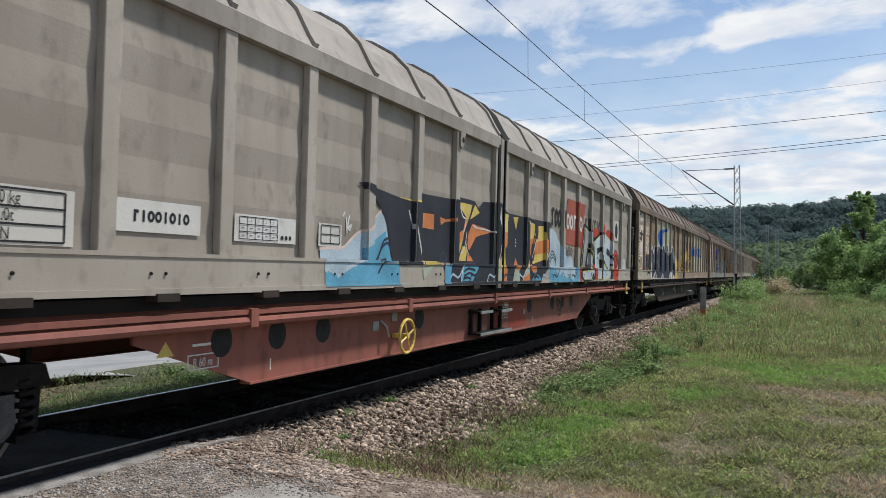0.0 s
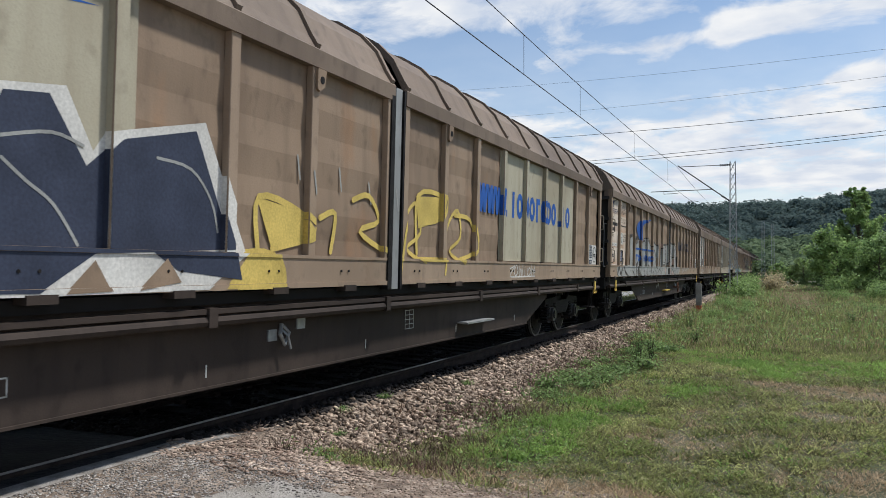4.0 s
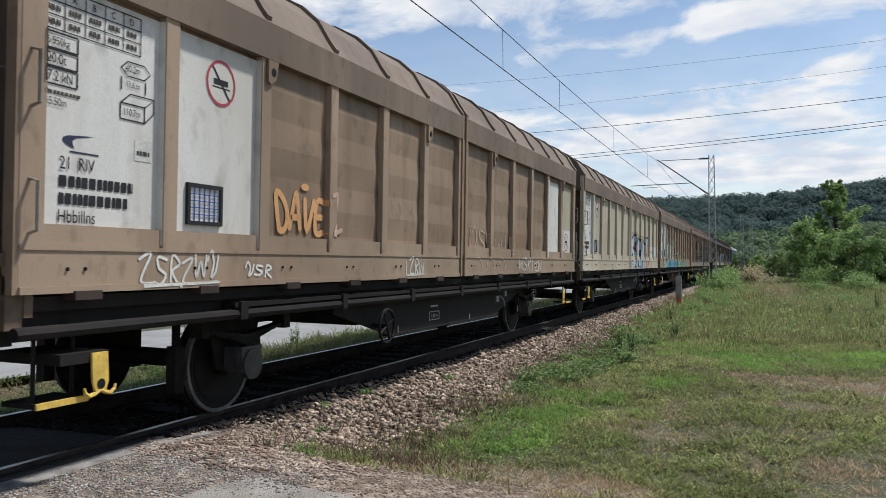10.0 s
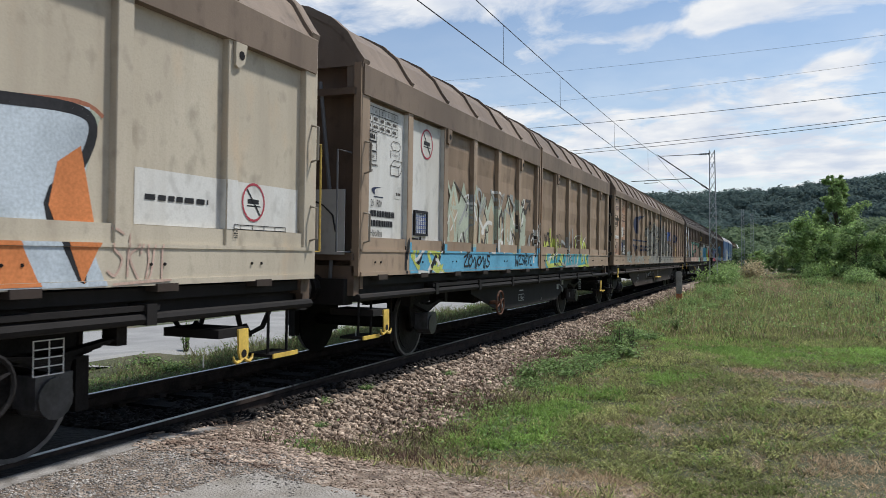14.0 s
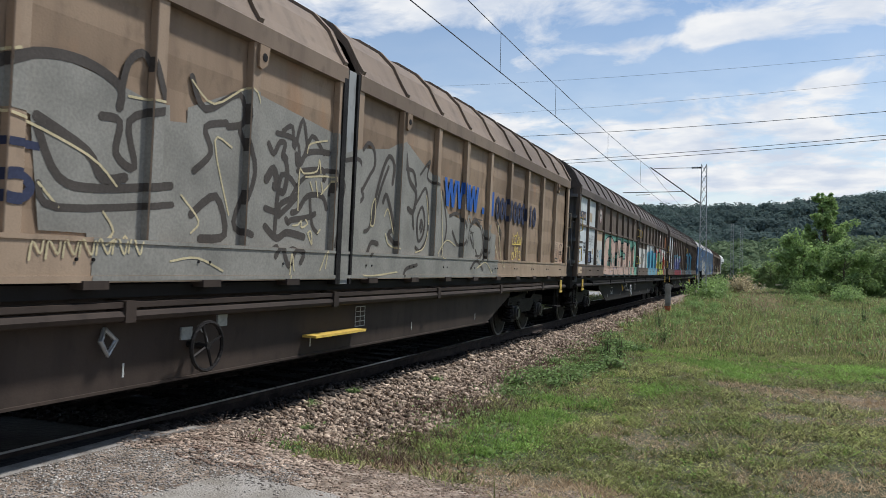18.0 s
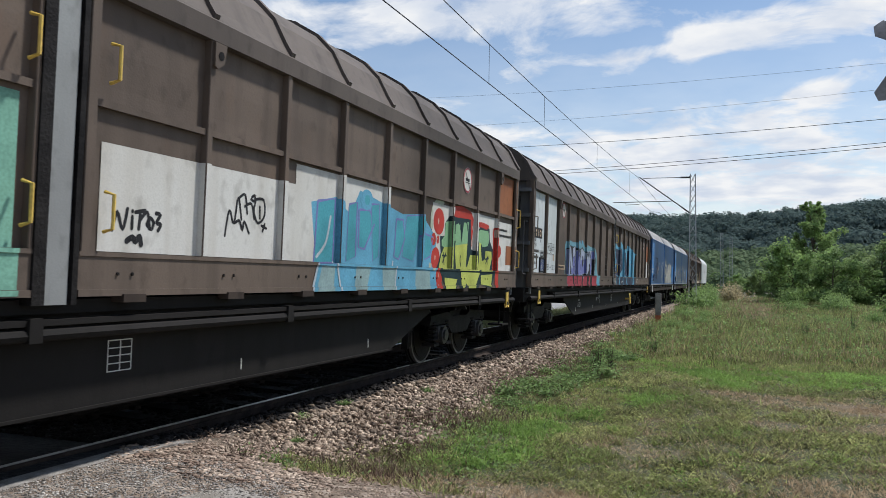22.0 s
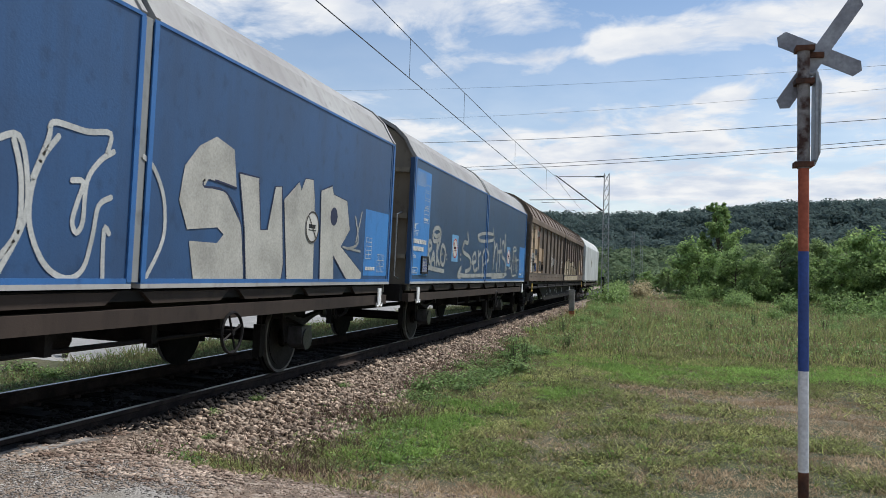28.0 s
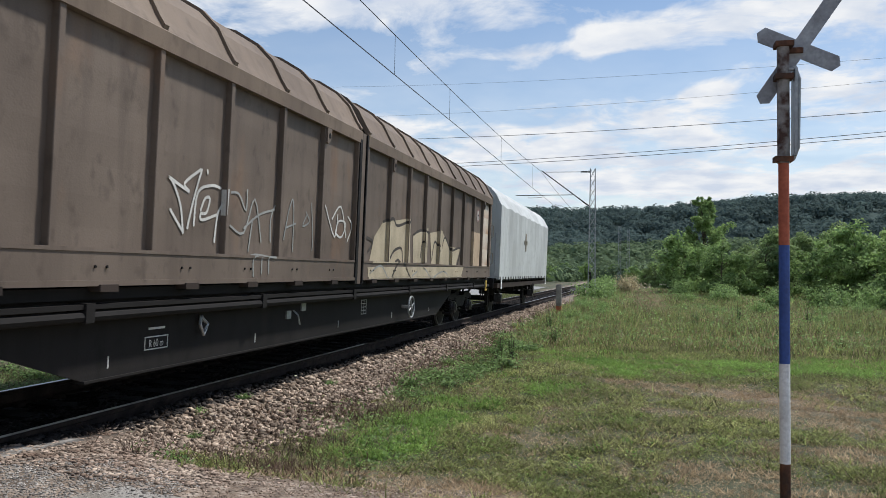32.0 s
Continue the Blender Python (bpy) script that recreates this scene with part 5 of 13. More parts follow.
    def end_on(self, x, lines, w, mat):
        """Strokes on another upright face of the wagon, such as its girder."""
        keep, self.planes = self.planes, lambda poly, lift: iter([[(x + lift, y, z) for y, z in poly]])
        for line in lines:
            self.stroke(line, w, mat)
        self.planes = keep
        return self.end()

    def rect(self, y0, y1, z0, z1, mat, layer=0, slant=0.0):
        self.add([(y0, z0), (y1, z0), (y1 + slant, z1), (y0 + slant, z1)], mat, layer)

    def stroke(self, pts, w, mat, layer=0, smooth_line=True, taper=False):
        c = curved(pts) if smooth_line else [Vector(p) for p in pts]
        n = len(c)
        rows = []
        for i, p in enumerate(c):
            d = (c[min(i + 1, n - 1)] - c[max(i - 1, 0)])
            if d.length < 1e-6:
                d = Vector((1, 0))
            d.normalize()
            s = Vector((-d.y, d.x)) * w * 0.5 * ((1 - 0.75 * i / (n - 1)) if taper else 1)
            rows.append((p + s, p - s))
        d0, d1 = (c[0] - c[1]).normalized() * w * 0.35, (c[-1] - c[-2]).normalized() * w * 0.35
        for (a, b), (e, f) in zip(rows, rows[1:]):
            self.add([a, b, f, e], mat, layer)
        a, b = rows[0]
        m = (a + b) / 2
        self.add([a, a * 0.5 + m * 0.5 + d0, b * 0.5 + m * 0.5 + d0, b], mat, layer)
        a, b = rows[-1]
        m = (a + b) / 2
        if not taper:
            self.add([a, a * 0.5 + m * 0.5 + d1, b * 0.5 + m * 0.5 + d1, b], mat, layer)

    def blob(self, y, z, ry, rz, mat, layer=0, wob=0.0, n=18):
        ph = self.rng.random() * 6
        self.add([(y + ry * (1 + wob * math.sin(3 * k * math.tau / n + ph)) * math.cos(k * math.tau / n), z + rz * (1 + wob * math.sin(3 * k * math.tau / n + ph)) * math.sin(k * math.tau / n)) for k in range(n)], mat, layer)

    def ring(self, y, z, r, w, mat, layer=0, rz=None):
        rz = rz or r
        n = 20
        at = [(math.cos(k * math.tau / n), math.sin(k * math.tau / n)) for k in range(n + 1)]
        for (a, b), (c, d) in zip(at, at[1:]):
            self.add([(y + (r - w / 2) * a, z + (rz - w / 2) * b), (y + (r + w / 2) * a, z + (rz + w / 2) * b), (y + (r + w / 2) * c, z + (rz + w / 2) * d), (y + (r - w / 2) * c, z + (rz - w / 2) * d)], mat, layer)

    def word(self, text, y0, y1, z0, z1, w, fill, line, edge=0.035, layer=0, wild=0.05, shine=None, tight=1.06):
        """Fat graffiti letters: outline, filling, a thin highlight."""
        n = len(text)
        step = (y1 - y0) / n
        for i, ch in enumerate(text):
            lean, lift, grow = self.rng.uniform(-wild, wild), self.rng.uniform(-wild, wild), 1 + self.rng.uniform(-wild, wild)
            for line_pts in glyph(ch):
                pts = [(y0 + step * i + (step * tight - w) * px + w * 0.5 - step * (tight - 1) / 2 + lean * (pz - 0.5), z0 + w * 0.5 + (z1 - z0 - w) * pz * grow + lift * 0.3) for px, pz in line_pts]
                f = fill[i % len(fill)] if isinstance(fill, (list, tuple)) else fill
                if line:
                    self.stroke(pts, w + 2 * edge, line, layer)
                if f:
                    self.stroke(pts, w, f, layer + 1)
                if shine:
                    self.stroke([(a - w * 0.24, b + w * 0.2) for a, b in pts[: max(2, len(pts) // 2)]], w * 0.10, shine, layer + 2)

    def scrawl(self, y0, y1, z0, z1, w, mat, turns=9, layer=1):
        """A quick hand tag that cannot be read: loops, hooks, humps and spikes in a row."""
        n = max(3, int(turns * 0.75))
        d, h = (y1 - y0) / n, z1 - z0
        kinds = (((0.1, 0.9), (0.0, 0.3), (0.4, 0.0), (0.9, 0.4), (0.6, 0.9), (0.2, 0.6)), ((0.0, 1.0), (0.15, 0.0), (0.5, 0.7), (0.85, 0.0), (1.0, 1.0)),
                 ((0.9, 0.9), (0.2, 1.0), (0.3, 0.6), (0.9, 0.35), (0.5, 0.0), (0.0, 0.1)), ((0.2, 0.0), (0.25, 1.1), (0.9, 0.8), (0.3, 0.5), (1.0, -0.1)),
                 ((0.0, 0.6), (0.3, 1.0), (0.6, 0.5), (0.4, 0.0), (0.8, 0.2), (1.0, 0.8)), ((0.5, 1.2), (0.45, 0.0)), ((0.0, 0.8), (0.9, 1.0), (0.1, 0.1), (1.0, 0.0)))
        last = -1
        for i in range(n):
            k = self.rng.randrange(len(kinds))
            k = (k + 1) % len(kinds) if k == last else k
            last = k
            s, lift, lean = self.rng.uniform(0.8, 1.2), self.rng.uniform(-0.15, 0.15), self.rng.uniform(-0.1, 0.25)
            self.stroke([(y0 + d * (i + 0.05 + 0.9 * a + lean * b * 0.5), z0 + h * (b * s + lift)) for a, b in kinds[k]], w, mat, layer)
        if self.rng.random() < 0.5:
            self.stroke([(y0 + d * 0.3, z0 - h * 0.12), (y1, z0 - h * 0.05)], w, mat, layer)

    def thicket(self, y0, y1, z0, z1, count, w, mats, layer=1):
        """Wild-style tangle of curved strokes."""
        for k in range(count):
            y, z = self.rng.uniform(y0, y1), self.rng.uniform(z0, z1)
            pts = [(y, z)]
            for _ in range(4):
                y = min(y1, max(y0, y + self.rng.uniform(-0.28, 0.28)))
                z = min(z1, max(z0, z + self.rng.uniform(-0.30, 0.30)))
                pts.append((y, z))
            self.stroke(pts, w * self.rng.uniform(0.5, 1.3), mats[k % len(mats)], layer)

    def shape(self, pts, fill, line=None, w=0.05, layer=1):
        """A filled rounded outline with a drawn edge."""
        c = [tuple(q) for q in curved(list(pts) + [pts[0]], 3)[:-1]]
        self.add(c, fill, layer)
        if line:
            self.stroke(list(pts) + [pts[0]], w, line, layer + 0.6)

    # lettering and plates
    def bars(self, y0, y1, z, h, mat=None, gaps=6):
        """A line of small print as plain bars."""
        y = y0
        while y < y1 - 0.01:
            l = min(y1 - y, self.rng.uniform(0.5, 1.2) * (y1 - y0) / gaps)
            self.rect(y, y + l * 0.78, z, z + h, mat or INK, 2)
            y += l

    def frame_box(self, y0, y1, z0, z1, mat=None, w=0.012, rows=0, cols=0, layer=2):
        mat = mat or INK
        for k in range(rows + 2):
            z = z0 + (z1 - z0) * k / (rows + 1)
            self.rect(y0, y1, z - w / 2, z + w / 2, mat, layer)
        for k in range(cols + 2):
            y = y0 + (y1 - y0) * k / (cols + 1)
            self.rect(y - w / 2, y + w / 2, z0, z1, mat, layer)

    def load_table(self, y0, y1, z0, z1, mat=None):
        self.frame_box(y0, y1, z0, z1, mat, 0.007, 2, 4)
        d = (y1 - y0) / 5
        for r in range(3):
            for c in range(5):
                if r == 0 and c and not self.flush:
                    lettering(self.wagon, "ABCD"[c - 1], y0 + d * (c + 0.32), z0 + (z1 - z0) * 2 / 3 + 0.02, (z1 - z0) / 3 - 0.04, INK)
                elif r or c:
                    self.bars(y0 + d * c + 0.03, y0 + d * (c + 1) - 0.03, z0 + (z1 - z0) * (2 - r) / 3 + 0.026, (z1 - z0) / 3 - 0.052, mat or SMOKE, 3)

    def banned(self, y, z, r, layer=1, ground=None, rim=None):
        """A round no-loading sign with a crossed-out wagon."""
        self.blob(y, z, r, r, ground or PLATE, layer, n=28)
        self.ring(y, z, r * 0.92, r * 0.12, rim or BERRY, layer + 1)
        self.rect(y - r * 0.5, y + r * 0.45, z - r * 0.08, z + r * 0.16, INK, layer + 1)
        self.rect(y - r * 0.55, y + r * 0.6, z - r * 0.22, z - r * 0.16, INK, layer + 1)
        self.stroke([(y - r * 0.55, z + r * 0.62), (y + r * 0.55, z - r * 0.62)], r * 0.09, rim or INK, layer + 2, False)
        if self.name == "wall_sign":
            self.end()
            self.begin("wall_patch", "repainted patch or label on the wall")

    def crescent(self, y0, z0, y1, z1, low, mat, layer=1):
        """The operator's swoosh as a plain shape: a bowl that runs out into a long tip."""
        w, h = y1 - y0, z1 - low
        def at(u, v):
            return (y0 + w * u, low + h * v)
        upper = [(0.0, 0.50), (0.05, 0.68), (0.18, 0.80), (0.40, 0.86), (0.70, 0.93), (1.0, 1.0)]
        lower = [(0.0, 0.50), (0.06, 0.46), (0.31, 0.50), (0.44, 0.72), (0.70, 0.84), (1.0, 1.0)]
        for k in range(5):
            self.add([at(*upper[k]), at(*upper[k + 1]), at(*lower[k + 1]), at(*lower[k])], mat, layer)
        outer = [(0.0, 0.50), (0.04, 0.34), (0.13, 0.20), (0.24, 0.09), (0.37, 0.0)]
        inner = [(0.06, 0.47), (0.18, 0.49), (0.30, 0.51), (0.315, 0.28), (0.37, 0.0)]
        for k in range(4):
            self.add([at(*outer[k]), at(*outer[k + 1]), at(*inner[k + 1]), at(*inner[k])], mat, layer)

    def blocks(self, pattern, y0, y1, z0, z1, mat, w=0.09, layer=1):
        """A brand name as plain shapes: rings and bars of the letters' size."""
        n = len(pattern)
        d = (y1 - y0) / n
        for i, ch in enumerate(pattern):
            y = y0 + d * (i + 0.5)
            if ch == "o":
                self.ring(y, (z0 + z1) / 2, d * 0.33, w, mat, layer, (z1 - z0) / 2 - w / 2)
            elif ch == "w":
                for a, b in (((-0.42, z1), (-0.22, z0)), ((-0.22, z0), (0.0, z1)), ((0.0, z1), (0.22, z0)), ((0.22, z0), (0.42, z1))):
                    self.add([(y + d * a[0] - w * 0.45, a[1]), (y + d * a[0] + w * 0.45, a[1]), (y + d * b[0] + w * 0.45, b[1]), (y + d * b[0] - w * 0.45, b[1])], mat, layer)
            elif ch == "l":
                self.rect(y - w / 2, y + w / 2, z0, z1, mat, layer)
            elif ch == "r":
                self.rect(y - d * 0.3, y - d * 0.3 + w, z0, z1, mat, layer)
                self.rect(y - d * 0.3, y + d * 0.35, z1 - w, z1, mat, layer)
            elif ch == ".":
                self.rect(y - w / 2, y + w / 2, z0, z0 + w, mat, layer)


def lettering(wagon, text, y, z, size, mat, flush=False, on="panel"):
    """Upright lettering in the built-in face, read from outside."""
    cu = bpy.data.curves.new("lettering", "FONT")
    cu.body, cu.size = text, size * 1.38
    tmp = new("lettering", cu)
    me = bpy.data.meshes.new_from_object(tmp)
    bpy.data.objects.remove(tmp)
    n = len(me.vertices)
    co = np.empty(n * 3, np.float32)
    me.vertices.foreach_get("co", co)
    co = co.reshape(-1, 3)
    x = {"panel": HALF - 0.062, "girder": HALF - 0.165}[on] if not flush else HALF - 0.010
    out = np.stack([np.full(n, x + 0.0105), y + co[:, 0] * 0.80, z + co[:, 1]], -1)
    me.vertices.foreach_set("co", out.astype(np.float32).ravel())
    me.materials.clear()
    me.materials.append(mat)
    me.update()
    return part("lettering", me, None, wagon)


def window_grid(wagon, y, z, flush=False, s=0.36):
    """A small label holder behind wire mesh."""
    x = HALF - (0.010 if flush else 0.062)
    h = s * 0.72
    ob = part("label_holder", boxes((x, x + 0.03, y - 0.03, y + s + 0.03, z - 0.03, z), (x, x + 0.03, y - 0.03, y + s + 0.03, z + h, z + h + 0.03), (x, x + 0.03, y - 0.03, y, z, z + h), (x, x + 0.03, y + s, y + s + 0.03, z, z + h)), INK, wagon, "black-framed label holder behind wire mesh")
    part("paper_label", boxes((x, x + 0.012, y, y + s, z, z + h)), CHALK, ob, "white paper label")
    bm = bmesh.new()
    for k in range(1, 6):
        box(bm, x + 0.016, x + 0.020, y + s * k / 6 - 0.004, y + s * k / 6 + 0.004, z, z + h)
    for k in range(1, 5):
        box(bm, x + 0.020, x + 0.024, y, y + s, z + h * k / 5 - 0.004, z + h * k / 5 + 0.004)
    part("wire_mesh", bm, SIGN_BLUE, ob)


RING_BROWN = spray("faded brown sign paint", (0.13, 0.075, 0.055))


def slovak_front(p, w, plate, plate2, dark, small=False, rows=("31  RIV", "Habbillns"), data=("", "20.0t", "37.2kN", "15.50m", "", "13.6 m", "")):
    """The two lettered bays at the leading end of the operator's wagons."""
    p.begin("marking_panel", "stained white panel with data lettering")
    if small:
        p.rect(0.20, 1.22, 1.50, 3.12, plate, 0)
        p.rect(1.40, 2.41, 1.50, 3.12, plate2, 0)
        p.load_table(0.20, 1.02, 2.82, 3.08)
        for k, z in enumerate((2.70, 2.59, 2.48)):
            p.frame_box(0.18, 0.47, z, z + 0.10, None, 0.010)
            if not data[k]:
                p.bars(0.21, 0.44, z + 0.025, 0.05, None, 4)
        p.stroke([(0.84, 2.71), (0.90, 2.76), (1.06, 2.76), (1.12, 2.71), (1.06, 2.66), (0.90, 2.66), (0.84, 2.71)], 0.009, INK, 2, False)
        p.rect(0.84, 0.85, 2.56, 2.65, INK, 2)
        p.rect(1.07, 1.08, 2.56, 2.65, INK, 2)
        p.frame_box(0.84, 1.07, 2.36, 2.47, None, 0.010)
        p.stroke([(0.84, 2.47), (0.93, 2.54), (1.16, 2.54), (1.07, 2.47)], 0.009, INK, 2, False)
        p.stroke([(1.16, 2.54), (1.16, 2.44), (1.07, 2.36)], 0.009, INK, 2, False)
        p.bars(0.18, 0.50, 2.42, 0.022, SMOKE, 8)
        p.rect(0.98, 1.15, 2.09, 2.24, CHALK, 1)
        p.bars(1.0, 1.13, 2.13, 0.03, SMOKE, 3)
        p.crescent(0.36, 2.16, 0.63, 2.20, 2.10, LOGO_DULL)
        p.rect(0.42, 0.66, 2.075, 2.085, LOGO_DULL, 1)
        p.bars(0.34, 0.97, 1.855, 0.07, INK, 9)
        p.bars(0.34, 0.93, 1.745, 0.07, INK, 9)
        p.end()
        lettering(w, "21  RIV", 0.34, 1.965, 0.085, INK)
        lettering(w, "Hbbillns", 0.33, 1.63, 0.085, INK)
        for text, y, z, size in zip(data, (0.20, 0.23, 0.20, 0.22, 0.88, 0.88, 0.86), (2.725, 2.61, 2.50, 2.35, 2.69, 2.585, 2.39), (0.05, 0.065, 0.065, 0.05, 0.05, 0.045, 0.05)):
            if text:
                lettering(w, text, y, z, size, INK)
        window_grid(w, 1.55, 1.70)
    else:
        p.rect(0.16, 1.17, 1.50, 3.20, plate, 0)
        p.rect(1.31, 2.34, 1.50 if not dark else 1.98, 3.20, plate2, 0)
        if dark:
            p.rect(1.31, 2.34, 1.49, 1.98, dark, 0)
        p.crescent(0.30, 3.06, 0.98, 3.19, 2.97, LOGO_DULL)
        p.rect(0.22, 1.07, 2.93, 2.945, LOGO_DULL, 1)
        p.blocks("olrololr", 0.22, 1.08, 2.825, 2.91, LOGO_DULL, 0.026)
        p.bars(0.23, 1.08, 2.52, 0.085, INK, 9)
        p.bars(0.23, 0.72, 2.38, 0.085, INK, 5)
        p.rect(0.19, 1.10, 1.985, 2.075, PLATE, 0.4)
        p.banned(0.52, 1.75, 0.215, 1, plate, RING_BROWN)
        p.load_table(1.50, 2.24, 2.88, 3.10)
        p.frame_box(1.48, 1.78, 2.66, 2.75, None, 0.010)
        p.frame_box(1.92, 2.20, 2.64, 2.74, None, 0.010)
        p.bars(1.50, 2.28, 2.54, 0.03, None, 10)
        p.rect(1.42, 1.96, 2.06, 2.36, PLATE, 0.4)
        p.frame_box(1.48, 1.80, 2.14, 2.34, None, 0.010, 1)
        p.frame_box(1.48, 1.80, 2.02, 2.11, None, 0.010)
        p.frame_box(1.90, 2.22, 2.14, 2.26, None, 0.010)
        p.stroke([(1.90, 2.26), (1.98, 2.32), (2.30, 2.32), (2.22, 2.26)], 0.01, INK, 2, False)
        p.stroke([(2.22, 2.14), (2.30, 2.21), (2.30, 2.32)], 0.01, INK, 2, False)
        p.end()
        lettering(w, rows[0], 0.22, 2.655, 0.105, INK)
        lettering(w, rows[1], 0.20, 2.225, 0.10, INK)
        lettering(w, "VOZEŇ DOČASNE BEZ VNÚTORNÝCH PRIEČOK", 0.21, 2.01, 0.033, SMOKE)
        lettering(w, "20.0t", 1.53, 2.16, 0.065, INK)
        lettering(w, "165.8m", 1.93, 2.165, 0.06, INK)
        lettering(w, "61.9m", 1.53, 2.68, 0.05, INK)
        lettering(w, "22.0m", 1.96, 2.66, 0.05, INK)
        window_grid(w, 1.40, 1.61)


def rusty_label(p, y, z):
    p.begin("end_label", "rust-stained pale label with a table and a crossed-out sign")
    p.rect(y - 0.04, y + 1.02, z, z + 0.46, RUST_PLATE, 0)
    p.rect(y + 0.55, y + 0.60, z + 0.01, z + 0.45, PLATE_ORANGE, 0.5)
    p.frame_box(y + 0.26, y + 0.54, z + 0.15, z + 0.42, SMOKE, 0.008, 5, 2, 1)
    p.frame_box(y + 0.04, y + 0.20, z + 0.20, z + 0.38, None, 0.006, 3, 2, 1)
    p.rect(y + 0.0, y + 0.54, z + 0.02, z + 0.11, SMOKE, 1)
    p.bars(y + 0.04, y + 0.5, z + 0.045, 0.03, PLATE_ORANGE)
    p.banned(y + 0.80, z + 0.23, 0.205, 1, RUST_PLATE, RING_BROWN)
    p.end()


def end_label(p, y, z):
    p.begin("end_label", "white label with a blue table and a crossed-out sign")
    p.rect(y, y + 1.0, z, z + 0.44, PLATE, 0)
    p.rect(y + 0.26, y + 0.56, z + 0.14, z + 0.43, NAVY, 1)
    p.frame_box(y + 0.30, y + 0.52, z + 0.18, z + 0.40, PALE, 0.008, 5, 2, 3)
    p.rect(y + 0.0, y + 0.54, z + 0.01, z + 0.10, NAVY, 1)
    p.bars(y + 0.04, y + 0.5, z + 0.04, 0.03, PALE)
    p.banned(y + 0.79, z + 0.22, 0.185, 1, PLATE, SMOKE)
    p.bars(y + 0.05, y + 0.22, z + 0.30, 0.04)
    p.end()


def paint_first(w):
    p = Paint(w, rib=0.075)
    p.begin("data_plates", "white plates with data lettering and grid")
    p.rect(2.56, 3.37, 1.50, 1.84, PLATE)
    p.frame_box(2.62, 3.30, 1.52, 1.82, None, 0.012, 2)
    p.rect(3.70, 4.52, 1.62, 1.84, PLATE)
    p.blocks("rloololo", 3.84, 4.40, 1.69, 1.77, INK, 0.022)
    p.rect(4.92, 5.78, 1.60, 1.82, PLATE)
    p.load_table(4.98, 5.50, 1.62, 1.80)
    for k in range(3):
        p.blob(5.57 + 0.06 * k, 1.65, 0.02, 0.02, INK, 2)
    p.rect(6.16, 6.58, 1.60, 1.82, PLATE)
    p.frame_box(6.20, 6.54, 1.63, 1.80, None, 0.01, 1, 1)
    p.end()
    lettering(w, "27 500 kg", 2.66, 1.735, 0.075, INK)
    lettering(w, "24.0t", 2.78, 1.635, 0.075, INK)
    lettering(w, "24.2kN", 2.68, 1.53, 0.075, INK)
    p.begin("graffiti", "blue, navy, yellow and white graffiti along the lower wall")
    p.add([(6.2, 1.38), (6.42, 1.33), (6.58, 1.38), (6.92, 1.48), (7.01, 1.46), (7.76, 1.45), (7.79, 1.22), (6.21, 1.22)], SKYBLUE, 0.4)
    p.add([(6.19, 1.58), (6.61, 1.6), (6.9, 1.76), (7.09, 1.81), (7.24, 1.92), (7.39, 2.02), (7.51, 1.92), (7.62, 1.6), (7.01, 1.46), (6.92, 1.48), (6.58, 1.38), (6.42, 1.33), (6.2, 1.38)], ICE, 0.2)
    p.add([(6.99, 1.6), (7.2, 1.67), (7.51, 1.81), (7.68, 1.47), (7.01, 1.45)], SKYBLUE, 0.5)
    p.stroke([(6.19, 1.58), (6.41, 1.59), (6.61, 1.6), (6.75, 1.68), (6.9, 1.76), (7.09, 1.81), (7.24, 1.92), (7.39, 2.02)], 0.03, PEACH_LIGHT, 0.7)
    p.stroke([(6.2, 1.38), (6.42, 1.32), (6.58, 1.38), (6.92, 1.48)], 0.035, ICE_PALE, 0.7)
    p.add([(6.88, 2.27), (7.0, 2.29), (7.22, 2.26), (7.85, 2.2), (8.4, 2.18), (8.43, 1.45), (7.76, 1.44), (7.67, 1.52), (7.58, 1.8), (7.42, 2.03), (7.29, 2.11)], SOOT, 0.8)
    p.add([(7.82, 2.21), (8.87, 2.2), (8.82, 1.88), (8.93, 1.76), (8.93, 1.47), (8.43, 1.44), (8.26, 1.75), (8.14, 1.93)], SUNNY, 1.2)
    p.add([(8.29, 2.07), (8.79, 2.08), (8.8, 1.89), (8.32, 1.9)], ORANGE, 1.4)
    p.add([(8.98, 2.06), (9.18, 2.04), (9.42, 2.08), (9.42, 2.03), (9.16, 2.01), (9.01, 1.96)], ORANGE, 1.4)
    p.stroke([(7.31, 1.48), (7.44, 1.63), (7.57, 1.68), (7.66, 1.6)], 0.03, NAVY, 1.8)
    p.stroke([(7.35, 1.51), (7.46, 1.69), (7.56, 1.73)], 0.03, NAVY, 1.8)
    p.stroke([(7.26, 1.36), (7.39, 1.47), (7.53, 1.5)], 0.03, NAVY, 1.8)
    p.stroke([(8.08, 2.07), (8.21, 1.85), (8.31, 1.63), (8.4, 1.44)], 0.03, PALE, 1.8)
    p.stroke([(9.04, 1.41), (9.01, 1.56), (9.12, 1.61), (9.22, 1.54), (9.12, 1.49)], 0.03, NAVY, 1.8)
    p.add([(9.04, 1.45), (9.26, 1.47), (9.24, 1.22), (9.06, 1.22)], SKYBLUE, 1.4)
    p.add([(8.38, 1.41), (8.74, 1.45), (8.41, 1.28)], MINT_PALE, 1.4)
    p.stroke([(6.59, 1.91), (6.63, 1.95)], 0.022, CHALK, 1)
    p.stroke([(6.66, 1.9), (6.68, 1.75)], 0.022, CHALK, 1)
    p.stroke([(6.72, 1.92), (6.69, 1.82), (6.73, 1.78), (6.76, 1.83), (6.7, 1.8)], 0.022, CHALK, 1)
    p.rect(13.9, 16.1, 1.20, 1.50, SKYBLUE, 0)
